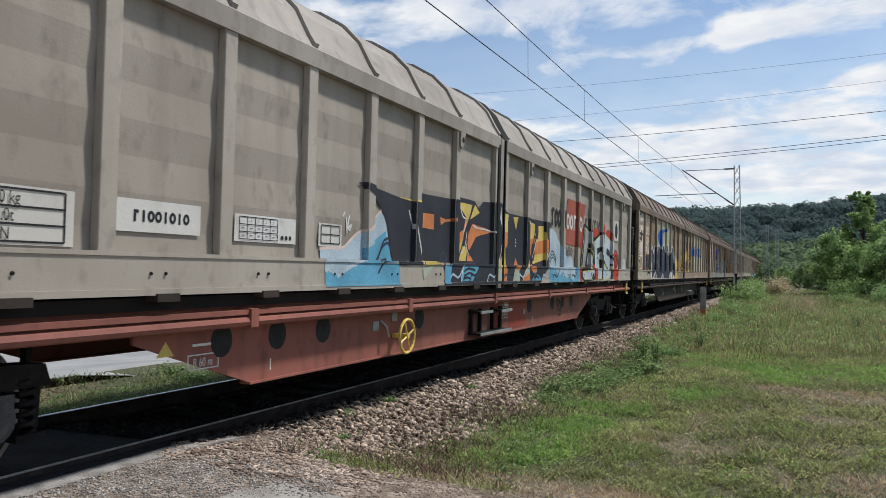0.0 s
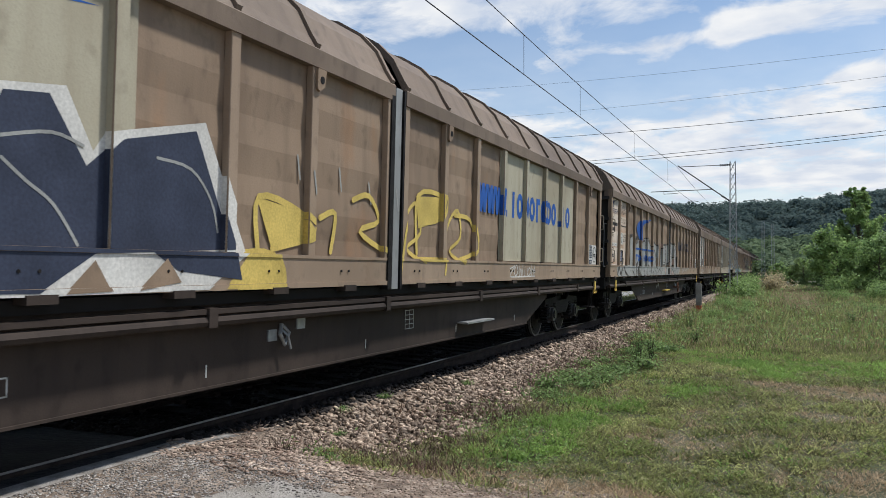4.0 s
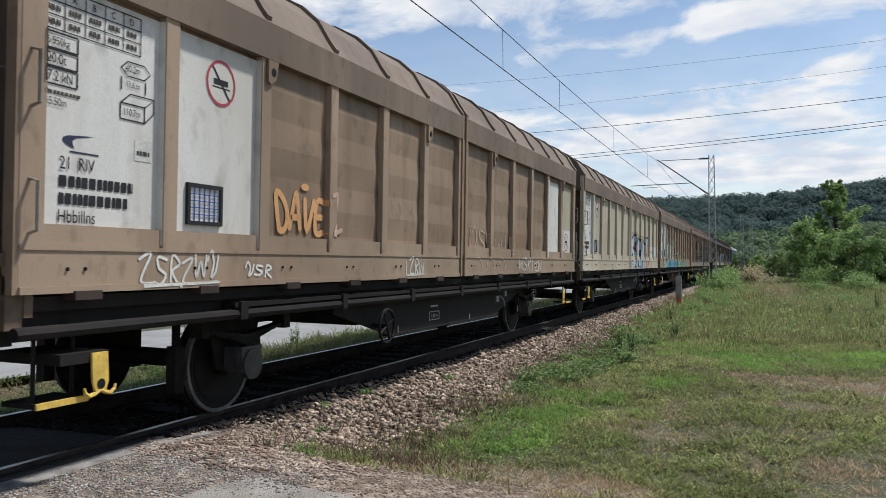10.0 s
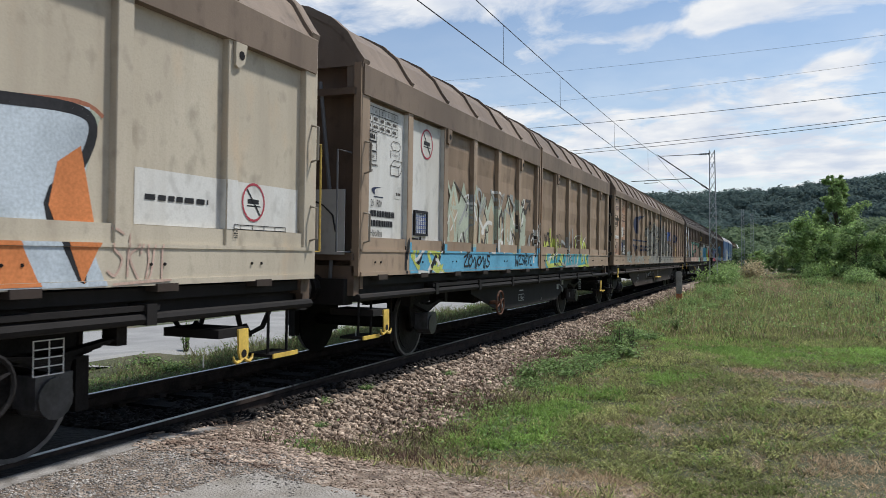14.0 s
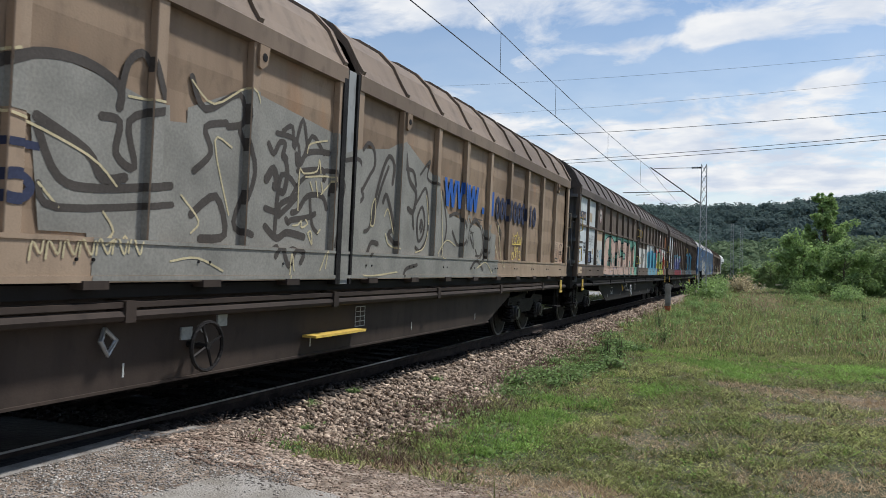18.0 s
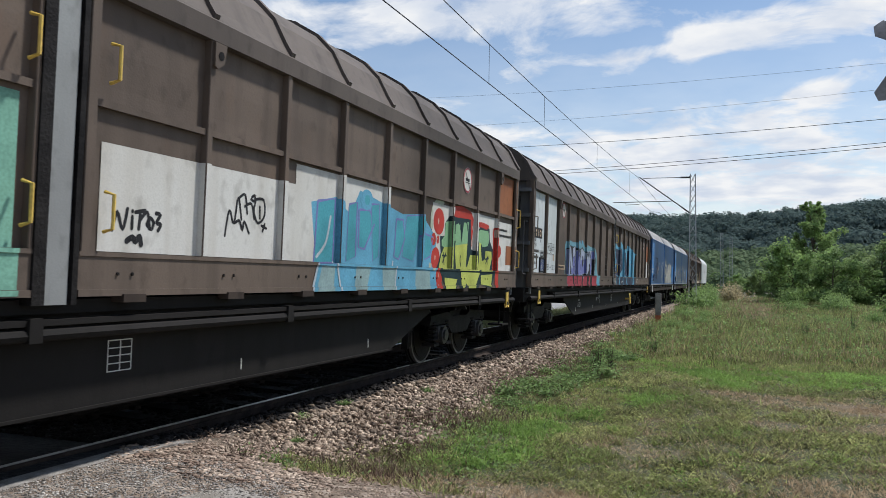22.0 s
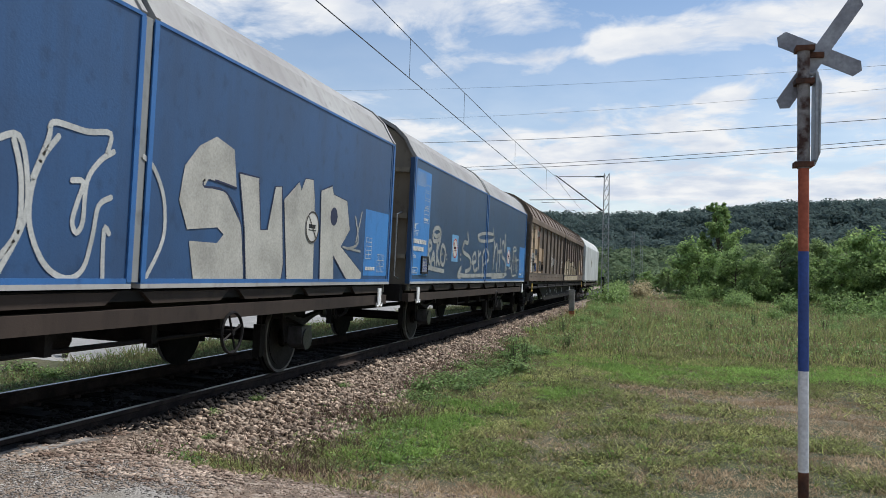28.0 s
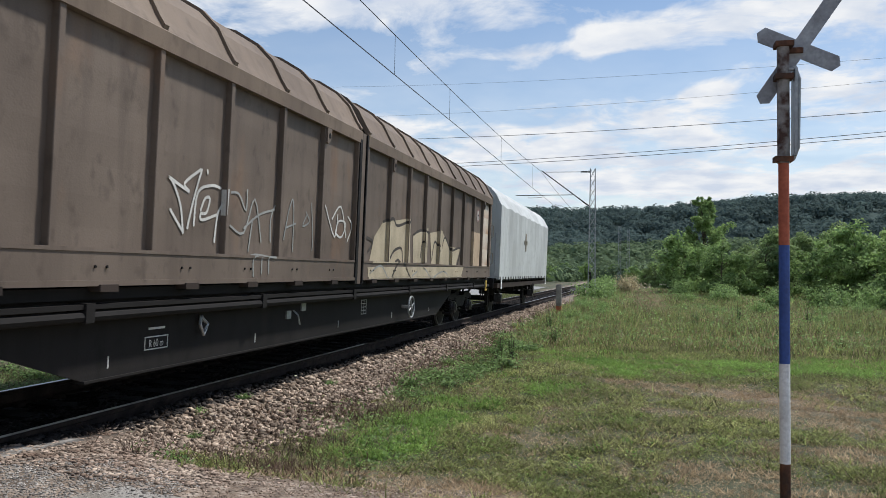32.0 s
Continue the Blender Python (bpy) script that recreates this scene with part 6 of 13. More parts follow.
    # the black ground of the big letters
    for poly in ([(8.3, 1.5), (9.5, 1.5), (9.5, 2.32), (8.3, 2.30)], [(9.5, 1.5), (10.34, 1.5), (10.34, 2.28), (10.17, 2.36), (9.5, 2.37)],
                 [(10.34, 1.5), (11.17, 1.5), (11.17, 2.42), (10.52, 2.38), (10.34, 2.28)], [(11.17, 1.5), (12.48, 1.5), (12.48, 2.29), (11.39, 2.30), (11.17, 2.42)], [(12.48, 1.5), (14.0, 1.5), (14.1, 2.29), (12.48, 2.29)],
                 [(9.0, 1.2), (13.3, 1.2), (13.9, 1.5), (9.2, 1.5)]):
        p.add(poly, SOOT, 0.6)
    for poly, m in (([(9.52, 2.30), (10.12, 2.30), (9.93, 2.06), (9.86, 2.12)], SUNNY), ([(9.86, 2.12), (9.94, 2.06), (9.83, 1.93), (9.76, 1.90)], ORANGE), ([(10.01, 2.09), (10.38, 2.21), (10.19, 2.31)], SUNNY),
                    ([(9.57, 1.88), (9.83, 1.95), (9.72, 1.72), (9.94, 1.71), (9.88, 1.52), (9.59, 1.52)], SUNNY), ([(9.62, 1.72), (9.80, 1.86), (9.76, 1.93), (9.58, 1.88)], ORANGE),
                    ([(9.91, 1.70), (9.94, 1.88), (10.11, 2.04), (10.25, 1.86), (10.01, 1.67)], ORANGE), ([(10.11, 2.04), (10.66, 2.00), (10.96, 1.965), (10.40, 1.89), (10.25, 1.86)], ORANGE),
                    ([(9.93, 1.52), (9.95, 1.68), (10.02, 1.63), (10.16, 1.52)], ORANGE), ([(11.14, 2.36), (11.20, 2.05), (11.10, 2.18)], CHALK),
                    ([(11.23, 2.27), (11.68, 2.26), (11.54, 2.0), (11.32, 1.98)], SUNNY), ([(11.32, 1.98), (11.57, 2.0), (11.52, 1.85), (11.33, 1.70)], ORANGE), ([(11.9, 2.25), (12.16, 2.27), (12.05, 2.05)], SUNNY),
                    ([(12.56, 2.24), (13.09, 2.21), (13.14, 2.01), (12.89, 1.91), (12.72, 2.07)], SUNNY), ([(12.73, 1.94), (13.14, 1.97), (12.9, 1.64), (12.75, 1.77)], ORANGE),
                    ([(13.31, 2.19), (13.64, 2.2), (13.7, 1.96), (13.2, 1.89)], SUNNY), ([(13.14, 1.90), (13.8, 1.97), (13.76, 1.73), (13.05, 1.67)], ORANGE), ([(13.03, 1.67), (13.76, 1.73), (13.67, 1.6), (12.95, 1.51)], SUNNY),
                    ([(13.82, 1.5), (13.98, 1.5), (14.16, 2.1), (13.99, 2.24)], PALE), ([(9.64, 1.45), (10.26, 1.45), (10.03, 1.25), (9.6, 1.25)], SKYBLUE), ([(10.90, 1.24), (11.10, 1.60), (11.30, 1.51), (11.38, 1.24)], MINT_PALE),
                    ([(11.12, 1.50), (11.34, 1.75), (11.4, 1.45), (11.3, 1.3)], SUNNY), ([(11.3, 1.24), (11.38, 1.5), (11.5, 1.42), (11.48, 1.24)], ORANGE), ([(11.78, 1.24), (11.99, 1.67), (12.14, 1.24)], MINT_PALE), ([(11.9, 1.42), (11.98, 1.66), (12.2, 1.47), (12.1, 1.40)], ORANGE),
                    ([(12.27, 1.24), (12.63, 1.6), (12.70, 1.24)], ORANGE), ([(12.4, 1.3), (12.63, 1.56), (12.66, 1.36)], MINT_PALE), ([(12.8, 1.24), (13.04, 1.42), (13.4, 1.24)], SKYBLUE), ([(12.7, 1.46), (12.95, 1.52), (13.1, 1.42), (12.9, 1.36)], ORANGE)):
        p.add(poly, m, 1.2)
    for cx, cz, a, b in ((11.73, 2.06, 0.17, 0.20), (12.33, 2.02, 0.22, 0.26), (11.75, 1.66, 0.30, 0.26), (12.35, 1.66, 0.28, 0.22), (13.22, 2.08, 0.09, 0.14), (13.0, 1.72, 0.10, 0.16), (13.92, 1.85, 0.14, 0.28), (10.6, 1.68, 0.42, 0.20)):
        p.blob(cx, cz, a, b, SOOT, 1.8)
    for pts in ([(9.62, 2.28), (9.74, 2.12), (9.86, 2.08), (9.80, 1.92)], [(10.13, 2.02), (10.3, 1.99), (10.66, 1.985), (10.95, 1.96)], [(9.93, 1.86), (9.90, 1.72), (9.97, 1.62)], [(11.27, 2.24), (11.32, 2.1), (11.30, 1.95)],
                [(12.6, 2.2), (12.75, 2.12), (12.72, 2.0), (12.85, 1.95)], [(13.7, 1.6), (13.95, 1.95), (14.0, 2.2)], [(12.96, 1.62), (13.1, 1.8), (13.2, 1.95)], [(11.2, 1.78), (11.15, 1.62), (11.02, 1.45)], [(9.72, 1.60), (9.85, 1.75), (9.9, 1.95)],
                [(12.3, 1.26), (12.45, 1.4), (12.62, 1.5)], [(9.6, 1.25), (9.62, 1.35), (9.68, 1.46)]):
        p.stroke(pts, 0.022, CHALK, 2.4)
    for pts in ([(10.12, 2.33), (9.93, 2.0), (9.72, 1.7), (9.58, 1.5)], [(9.93, 1.9), (9.92, 1.72), (10.05, 1.6)], [(9.7, 1.38), (9.85, 1.42), (10.1, 1.40)], [(9.7, 1.32), (9.9, 1.36), (10.05, 1.33)], [(9.68, 1.28), (9.8, 1.30), (9.95, 1.28)],
                [(12.9, 1.27), (13.02, 1.36), (13.25, 1.34)], [(12.95, 1.25), (13.05, 1.31), (13.2, 1.28)], [(13.14, 2.2), (13.05, 1.95), (12.9, 1.7), (12.98, 1.5)]):
        p.stroke(pts, 0.03, SOOT, 2.8)
    for k in range(3):
        p.blob(12.03, 1.80 + 0.05 * k, 0.016, 0.016, CHALK, 2.6)
        p.blob(11.58 + 0.02 * k, 1.84 - 0.04 * k, 0.016, 0.016, CHALK, 2.6)
    for y, z, r in ((14.25, 1.82, 0.38), (14.6, 1.66, 0.34), (15.1, 1.56, 0.3), (15.55, 1.48, 0.25)):
        p.blob(y, z, r, r, ICE, 1, 0.05)
    for k in range(3):
        p.stroke([(14.05, 1.5 + 0.08 * k), (14.22, 1.66 + 0.06 * k), (14.45, 1.6 + 0.04 * k), (14.5, 1.5)], 0.022, NAVY, 2)
    p.scrawl(15.25, 15.75, 1.72, 1.9, 0.018, INK, 5, 2)
    for k in range(4, 14):
        p.stroke([(6.4 + k * 0.7, 1.24), (6.5 + k * 0.7, 1.34), (6.7 + k * 0.7, 1.3), (6.85 + k * 0.7, 1.42)], 0.03, NAVY if k % 2 else ICE, 2)
    p.blob(16.57, 2.1, 0.18, 0.22, SCARLET, 0.8)
    p.blob(16.33, 1.87, 0.11, 0.1, SCARLET, 0.8)
    p.blob(16.24, 1.57, 0.05, 0.06, SCARLET, 0.8)
    p.blob(16.31, 1.6, 0.07, 0.06, SCARLET, 0.8)
    p.blob(17.45, 2.24, 0.22, 0.15, SCARLET, 0.8)
    p.blob(17.89, 2.29, 0.28, 0.12, SCARLET, 0.8)
    p.blob(18.66, 2.42, 0.24, 0.14, SCARLET, 0.8)
    p.blob(19.26, 2.27, 0.35, 0.16, SCARLET, 0.8)
    p.blob(20.18, 1.7, 0.34, 0.24, SCARLET, 0.8)
    p.blob(20.0, 1.42, 0.36, 0.27, SCARLET, 0.8)
    p.add([(16.2, 1.48), (16.38, 1.49), (16.36, 1.19), (16.21, 1.18)], SCARLET, 0.5)
    p.add([(17.7, 1.57), (17.92, 1.58), (17.91, 1.22), (17.66, 1.23)], SCARLET, 1.6)
    p.add([(16.18, 1.9), (16.33, 1.96), (16.44, 1.78), (16.37, 1.57), (16.2, 1.48)], SCARLET, 0.5)
    p.add([(16.68, 2.42), (16.83, 2.44), (17.31, 2.31), (17.68, 2.13), (18.17, 2.29), (18.55, 2.37), (18.93, 2.32), (19.66, 2.15), (19.83, 2.01), (19.84, 1.72), (19.6, 1.24), (18.32, 1.23), (18.32, 1.22), (17.96, 1.22), (17.84, 1.49), (17.66, 1.23), (16.58, 1.18), (16.33, 1.26), (16.31, 1.36), (16.48, 1.59), (16.58, 1.98)], INK, 1.2)
    p.add([(16.78, 2.35), (17.0, 2.32), (17.23, 2.25), (17.51, 2.14), (17.76, 2.01), (17.69, 1.84), (17.63, 1.7), (17.45, 1.77), (17.11, 1.94), (16.99, 1.97), (16.95, 1.94), (16.85, 1.51), (16.48, 1.5), (16.65, 1.92)], ICE_PALE, 1.9)
    p.stroke([(16.78, 2.35), (17.0, 2.32), (17.23, 2.25), (17.51, 2.14), (17.76, 2.01), (17.69, 1.84), (17.63, 1.7), (17.45, 1.77), (17.11, 1.94), (16.99, 1.97), (16.95, 1.94), (16.85, 1.51), (16.48, 1.5), (16.65, 1.92), (16.78, 2.35)], 0.022, LIME_PALE, 2.1999999999999997, False)
    p.add([(17.13, 1.82), (17.25, 1.76), (17.6, 1.59), (17.58, 1.5), (17.17, 1.48), (17.05, 1.56)], ICE_PALE, 1.9)
    p.stroke([(17.13, 1.82), (17.25, 1.76), (17.6, 1.59), (17.58, 1.5), (17.17, 1.48), (17.05, 1.56), (17.13, 1.82)], 0.022, LIME_PALE, 2.1999999999999997, False)
    p.add([(16.45, 1.4), (17.58, 1.45), (17.54, 1.31), (17.49, 1.38), (17.41, 1.39), (17.34, 1.31), (17.33, 1.24), (16.58, 1.25), (16.43, 1.34)], ICE_PALE, 1.9)
    p.stroke([(16.45, 1.4), (17.58, 1.45), (17.54, 1.31), (17.49, 1.38), (17.41, 1.39), (17.34, 1.31), (17.33, 1.24), (16.58, 1.25), (16.43, 1.34), (16.45, 1.4)], 0.022, LIME_PALE, 2.1999999999999997, False)
    p.add([(17.72, 2.08), (18.56, 2.31), (18.65, 1.84), (18.4, 1.8), (18.43, 2.0), (18.02, 1.95), (18.05, 1.7), (18.22, 1.67), (18.3, 1.5), (18.35, 1.24), (17.94, 1.24), (17.89, 1.49), (17.8, 1.81), (17.77, 2.01)], ICE_PALE, 1.9)
    p.stroke([(17.72, 2.08), (18.56, 2.31), (18.65, 1.84), (18.4, 1.8), (18.43, 2.0), (18.02, 1.95), (18.05, 1.7), (18.22, 1.67), (18.3, 1.5), (18.35, 1.24), (17.94, 1.24), (17.89, 1.49), (17.8, 1.81), (17.77, 2.01), (17.72, 2.08)], 0.022, LIME_PALE, 2.1999999999999997, False)
    p.add([(18.08, 1.78), (18.35, 1.87), (18.37, 1.7), (18.11, 1.7)], ICE_PALE, 1.9)
    p.stroke([(18.08, 1.78), (18.35, 1.87), (18.37, 1.7), (18.11, 1.7), (18.08, 1.78)], 0.022, LIME_PALE, 2.1999999999999997, False)
    p.add([(18.88, 2.31), (19.63, 2.14), (19.8, 2.02), (19.7, 1.7), (19.64, 1.48), (19.35, 1.49), (19.05, 1.57), (18.73, 1.75), (18.82, 2.09)], ICE_PALE, 1.9)
    p.stroke([(18.88, 2.31), (19.63, 2.14), (19.8, 2.02), (19.7, 1.7), (19.64, 1.48), (19.35, 1.49), (19.05, 1.57), (18.73, 1.75), (18.82, 2.09), (18.88, 2.31)], 0.022, LIME_PALE, 2.1999999999999997, False)
    p.add([(18.58, 1.68), (19.03, 1.53), (19.21, 1.41), (19.34, 1.44), (19.32, 1.26), (18.48, 1.23), (18.51, 1.47)], ICE_PALE, 1.9)
    p.stroke([(18.58, 1.68), (19.03, 1.53), (19.21, 1.41), (19.34, 1.44), (19.32, 1.26), (18.48, 1.23), (18.51, 1.47), (18.58, 1.68)], 0.022, LIME_PALE, 2.1999999999999997, False)
    p.add([(19.08, 1.99), (19.41, 1.93), (19.4, 1.79), (19.69, 1.64), (19.67, 1.75), (19.46, 1.84), (19.27, 1.77), (19.06, 1.85)], INK, 2.6)
    p.add([(16.96, 1.97), (17.1, 1.95), (17.08, 1.57), (17.15, 1.51), (17.11, 1.43), (16.86, 1.49)], INK, 2.6)
    p.blob(17.48, 1.96, 0.04, 0.04, INK, 2.6)
    p.blob(17.59, 1.91, 0.02, 0.01, INK, 2.6)
    p.blob(17.28, 1.35, 0.04, 0.04, INK, 2.6)
    p.blob(17.51, 1.84, 0.13, 0.06, INK, 2.6)
    p.blob(16.84, 1.39, 0.02, 0.02, INK, 2.6)
    p.blob(17.0, 1.4, 0.02, 0.01, INK, 2.6)
    p.blob(17.2, 1.28, 0.02, 0.02, INK, 2.6)
    p.blob(19.57, 1.83, 0.05, 0.04, INK, 2.6)
    p.blob(19.53, 1.58, 0.05, 0.03, INK, 2.6)
    p.stroke([(19.97, 1.89), (20.21, 1.96), (20.47, 1.79), (20.36, 1.54), (20.15, 1.58), (20.02, 1.75), (20.26, 1.82), (20.35, 1.67)], 0.025, INK, 2)
    p.add([(16.84, 2.32), (17.25, 2.28), (17.65, 2.01), (17.59, 1.89), (17.21, 2.04), (17.06, 1.99), (16.93, 1.65), (16.62, 1.52)], SILVER, 2.5)
    p.add([(16.62, 1.52), (16.93, 1.65), (17.08, 1.48), (17.22, 1.6), (17.33, 1.5), (16.58, 1.5)], SILVER, 2.5)
    p.end()
    p.begin("operator_sign", "red square between dark and grey letter shapes")
    p.add([(14.98, 1.96), (16.33, 1.90), (16.84, 2.83), (15.29, 2.85)], BRICK, 2)
    p.blocks("rool", 14.12, 15.06, 2.25, 2.59, INK, 0.075, 2)
    p.blocks("ooroo", 15.2, 16.56, 2.24, 2.55, CHALK, 0.07, 3)
    p.blocks("rlorrlo", 16.82, 18.35, 2.27, 2.57, SMOKE, 0.055, 0.2)
    p.rect(19.96, 20.48, 2.20, 2.70, PLATE, 1)
    p.blob(20.22, 2.45, 0.17, 0.20, INK, 2)
    p.ring(20.22, 2.45, 0.15, 0.02, SMOKE, 3)
    p.rect(20.78, 21.55, 1.50, 1.76, PALE, 1)
    p.frame_box(20.90, 21.25, 1.60, 1.66, None, 0.006)
    p.bars(20.92, 21.23, 1.615, 0.03, None, 10)
    p.end()
    girder_marks(w, 4.55, CHALK, holes=((4.94, 5.70, 6.46, 8.67), (13.22, 14.70, 15.45, 16.15)))
    t = Paint(w)
    x = HALF - 0.165
    bm = slab([(4.22, 0.73), (4.40, 0.73), (4.31, 0.84)], x, x + 0.004)
    part("warning_triangle", bm, SUNNY, w, "yellow warning triangle")
    for y0, y1, z0, z1 in ((11.29, 11.77, 0.47, 0.96), (12.11, 13.02, 0.47, 0.99)):
        part("fresh_paint_patch", boxes((x, x + 0.003, y0, y1, z0, z1)), SCARLET_DULL, w, "brighter red paint patch")
    for y0, y1, z in ((10.30, 10.78, 0.82), (11.19, 11.67, 0.81), (10.30, 11.66, 0.51)):
        st = part("foot_step", boxes((x - 0.02, x + 0.19, y0, y1, z - 0.03, z)), GRIME, w, "chequered steel foot step")
        part("step_edge", boxes((x + 0.19, x + 0.205, y0, y1, z - 0.035, z + 0.004)), GALV, st, "worn bright step edge")
    for y0 in (10.36, 10.72, 11.25, 11.60):
        part("step_hanger", boxes((x - 0.01, x + 0.05, y0 - 0.03, y0 + 0.03, 0.48, 0.84)), GRIME, w, "dark step hanger")
    for y0, z0 in ((11.55, 0.70), (12.82, 0.66)):
        part("valve_plate", boxes((x, x + 0.02, y0, y0 + 0.11, z0, z0 + 0.09)), GALV, w, "small steel valve plate")
    bm = bmesh.new()
    for y0, y1, z0, z1 in ((11.84, 12.10, 0.73, 0.738), (11.84, 12.10, 0.882, 0.89), (11.84, 11.85, 0.73, 0.89), (12.09, 12.10, 0.73, 0.89), (11.87, 12.07, 0.76, 0.80), (11.87, 12.07, 0.83, 0.86)):
        box(bm, x, x + 0.003, y0, y1, z0, z1)
    part("girder_plate", bm, CHALK, w, "small stencilled data box")
    p.begin("girder_tag", "small dark tag sprayed on the girder")
    p.end_on(x, [[(14.98, 0.84), (15.06, 0.72), (15.18, 0.80), (15.08, 0.86), (15.2, 0.62), (15.32, 0.74), (15.2, 0.84), (15.36, 0.56), (15.14, 0.55)]], 0.035, INK)


SCARLET_DULL = painted("brighter oxide red", (0.30, 0.055, 0.035), (0.2, 0.05, 0.035))


def girder_marks(w, y, mat, holes=(), step=None, loop=None):
    x = HALF - 0.165
    for g in holes:
        for h in g:
            bm = bmesh.new()
            disc(bm, (h, 0.80), 0.13, x, x + 0.004, 20)
            part("girder_hole", bm, INK, w, "dark round hole in the girder")
    bm = bmesh.new()
    for z0, z1, y0, y1 in ((0.60, 0.61, y, y + 0.36), (0.71, 0.72, y, y + 0.36), (0.60, 0.72, y, y + 0.01), (0.60, 0.72, y + 0.35, y + 0.36), (0.78, 0.80, y + 0.05, y + 0.30)):
        box(bm, x, x + 0.003, y0, y1, z0, z1)
    part("girder_marking", bm, mat, w, "small stencilled box on the girder")
    lettering(w, "R 60 m", y + 0.05, 0.625, 0.07, mat, on="girder")
    for k in range(5):
        part("stencil_tick", boxes((x, x + 0.003, 5.6 + 2.6 * k, 5.615 + 2.6 * k, 0.50, 0.60)), mat, w)
    for yy, zz in ((y + 2.9, 0.72), (y + 3.35, 0.80)):
        part("valve_plate", boxes((x, x + 0.018, yy, yy + 0.13, zz, zz + 0.10)), GALV, w, "small steel valve plate")
    bm = bmesh.new()
    tube(bm, [(x + 0.01, y + 3.1, 0.82), (x + 0.07, y + 3.12, 0.76), (x + 0.08, y + 3.16, 0.64)], 0.011, 6)
    part("release_lever", bm, GALV, w, "bent brake release lever")
    if step:
        bm = boxes((x, x + 0.16, step - 0.55, step + 0.55, 0.605, 0.63))
        part("foot_step", bm, YELLOW if w is TRAIN[6][0] or w is TRAIN[2][0] else GALV, w, "worn foot step")
    if loop:
        bm = bmesh.new()
        tube(bm, [(x + 0.01, loop, 0.86), (x + 0.05, loop - 0.07, 0.78), (x + 0.05, loop, 0.68), (x + 0.05, loop + 0.07, 0.78), (x + 0.01, loop, 0.86)], 0.018, 6)
        part("rope_loop", bm, YELLOW if w is TRAIN[7][0] or w is TRAIN[8][0] else GALV, w, "steel towing loop")
    bm = bmesh.new()
    for z in np.arange(0.64, 0.87, 0.055):
        box(bm, x, x + 0.003, 11.78, 12.02, z, z + 0.008)
    for yy in (11.78, 11.90, 12.012):
        box(bm, x, x + 0.003, yy, yy + 0.008, 0.648, 0.86)
    part("load_table", bm, mat, w, "stencilled load table")


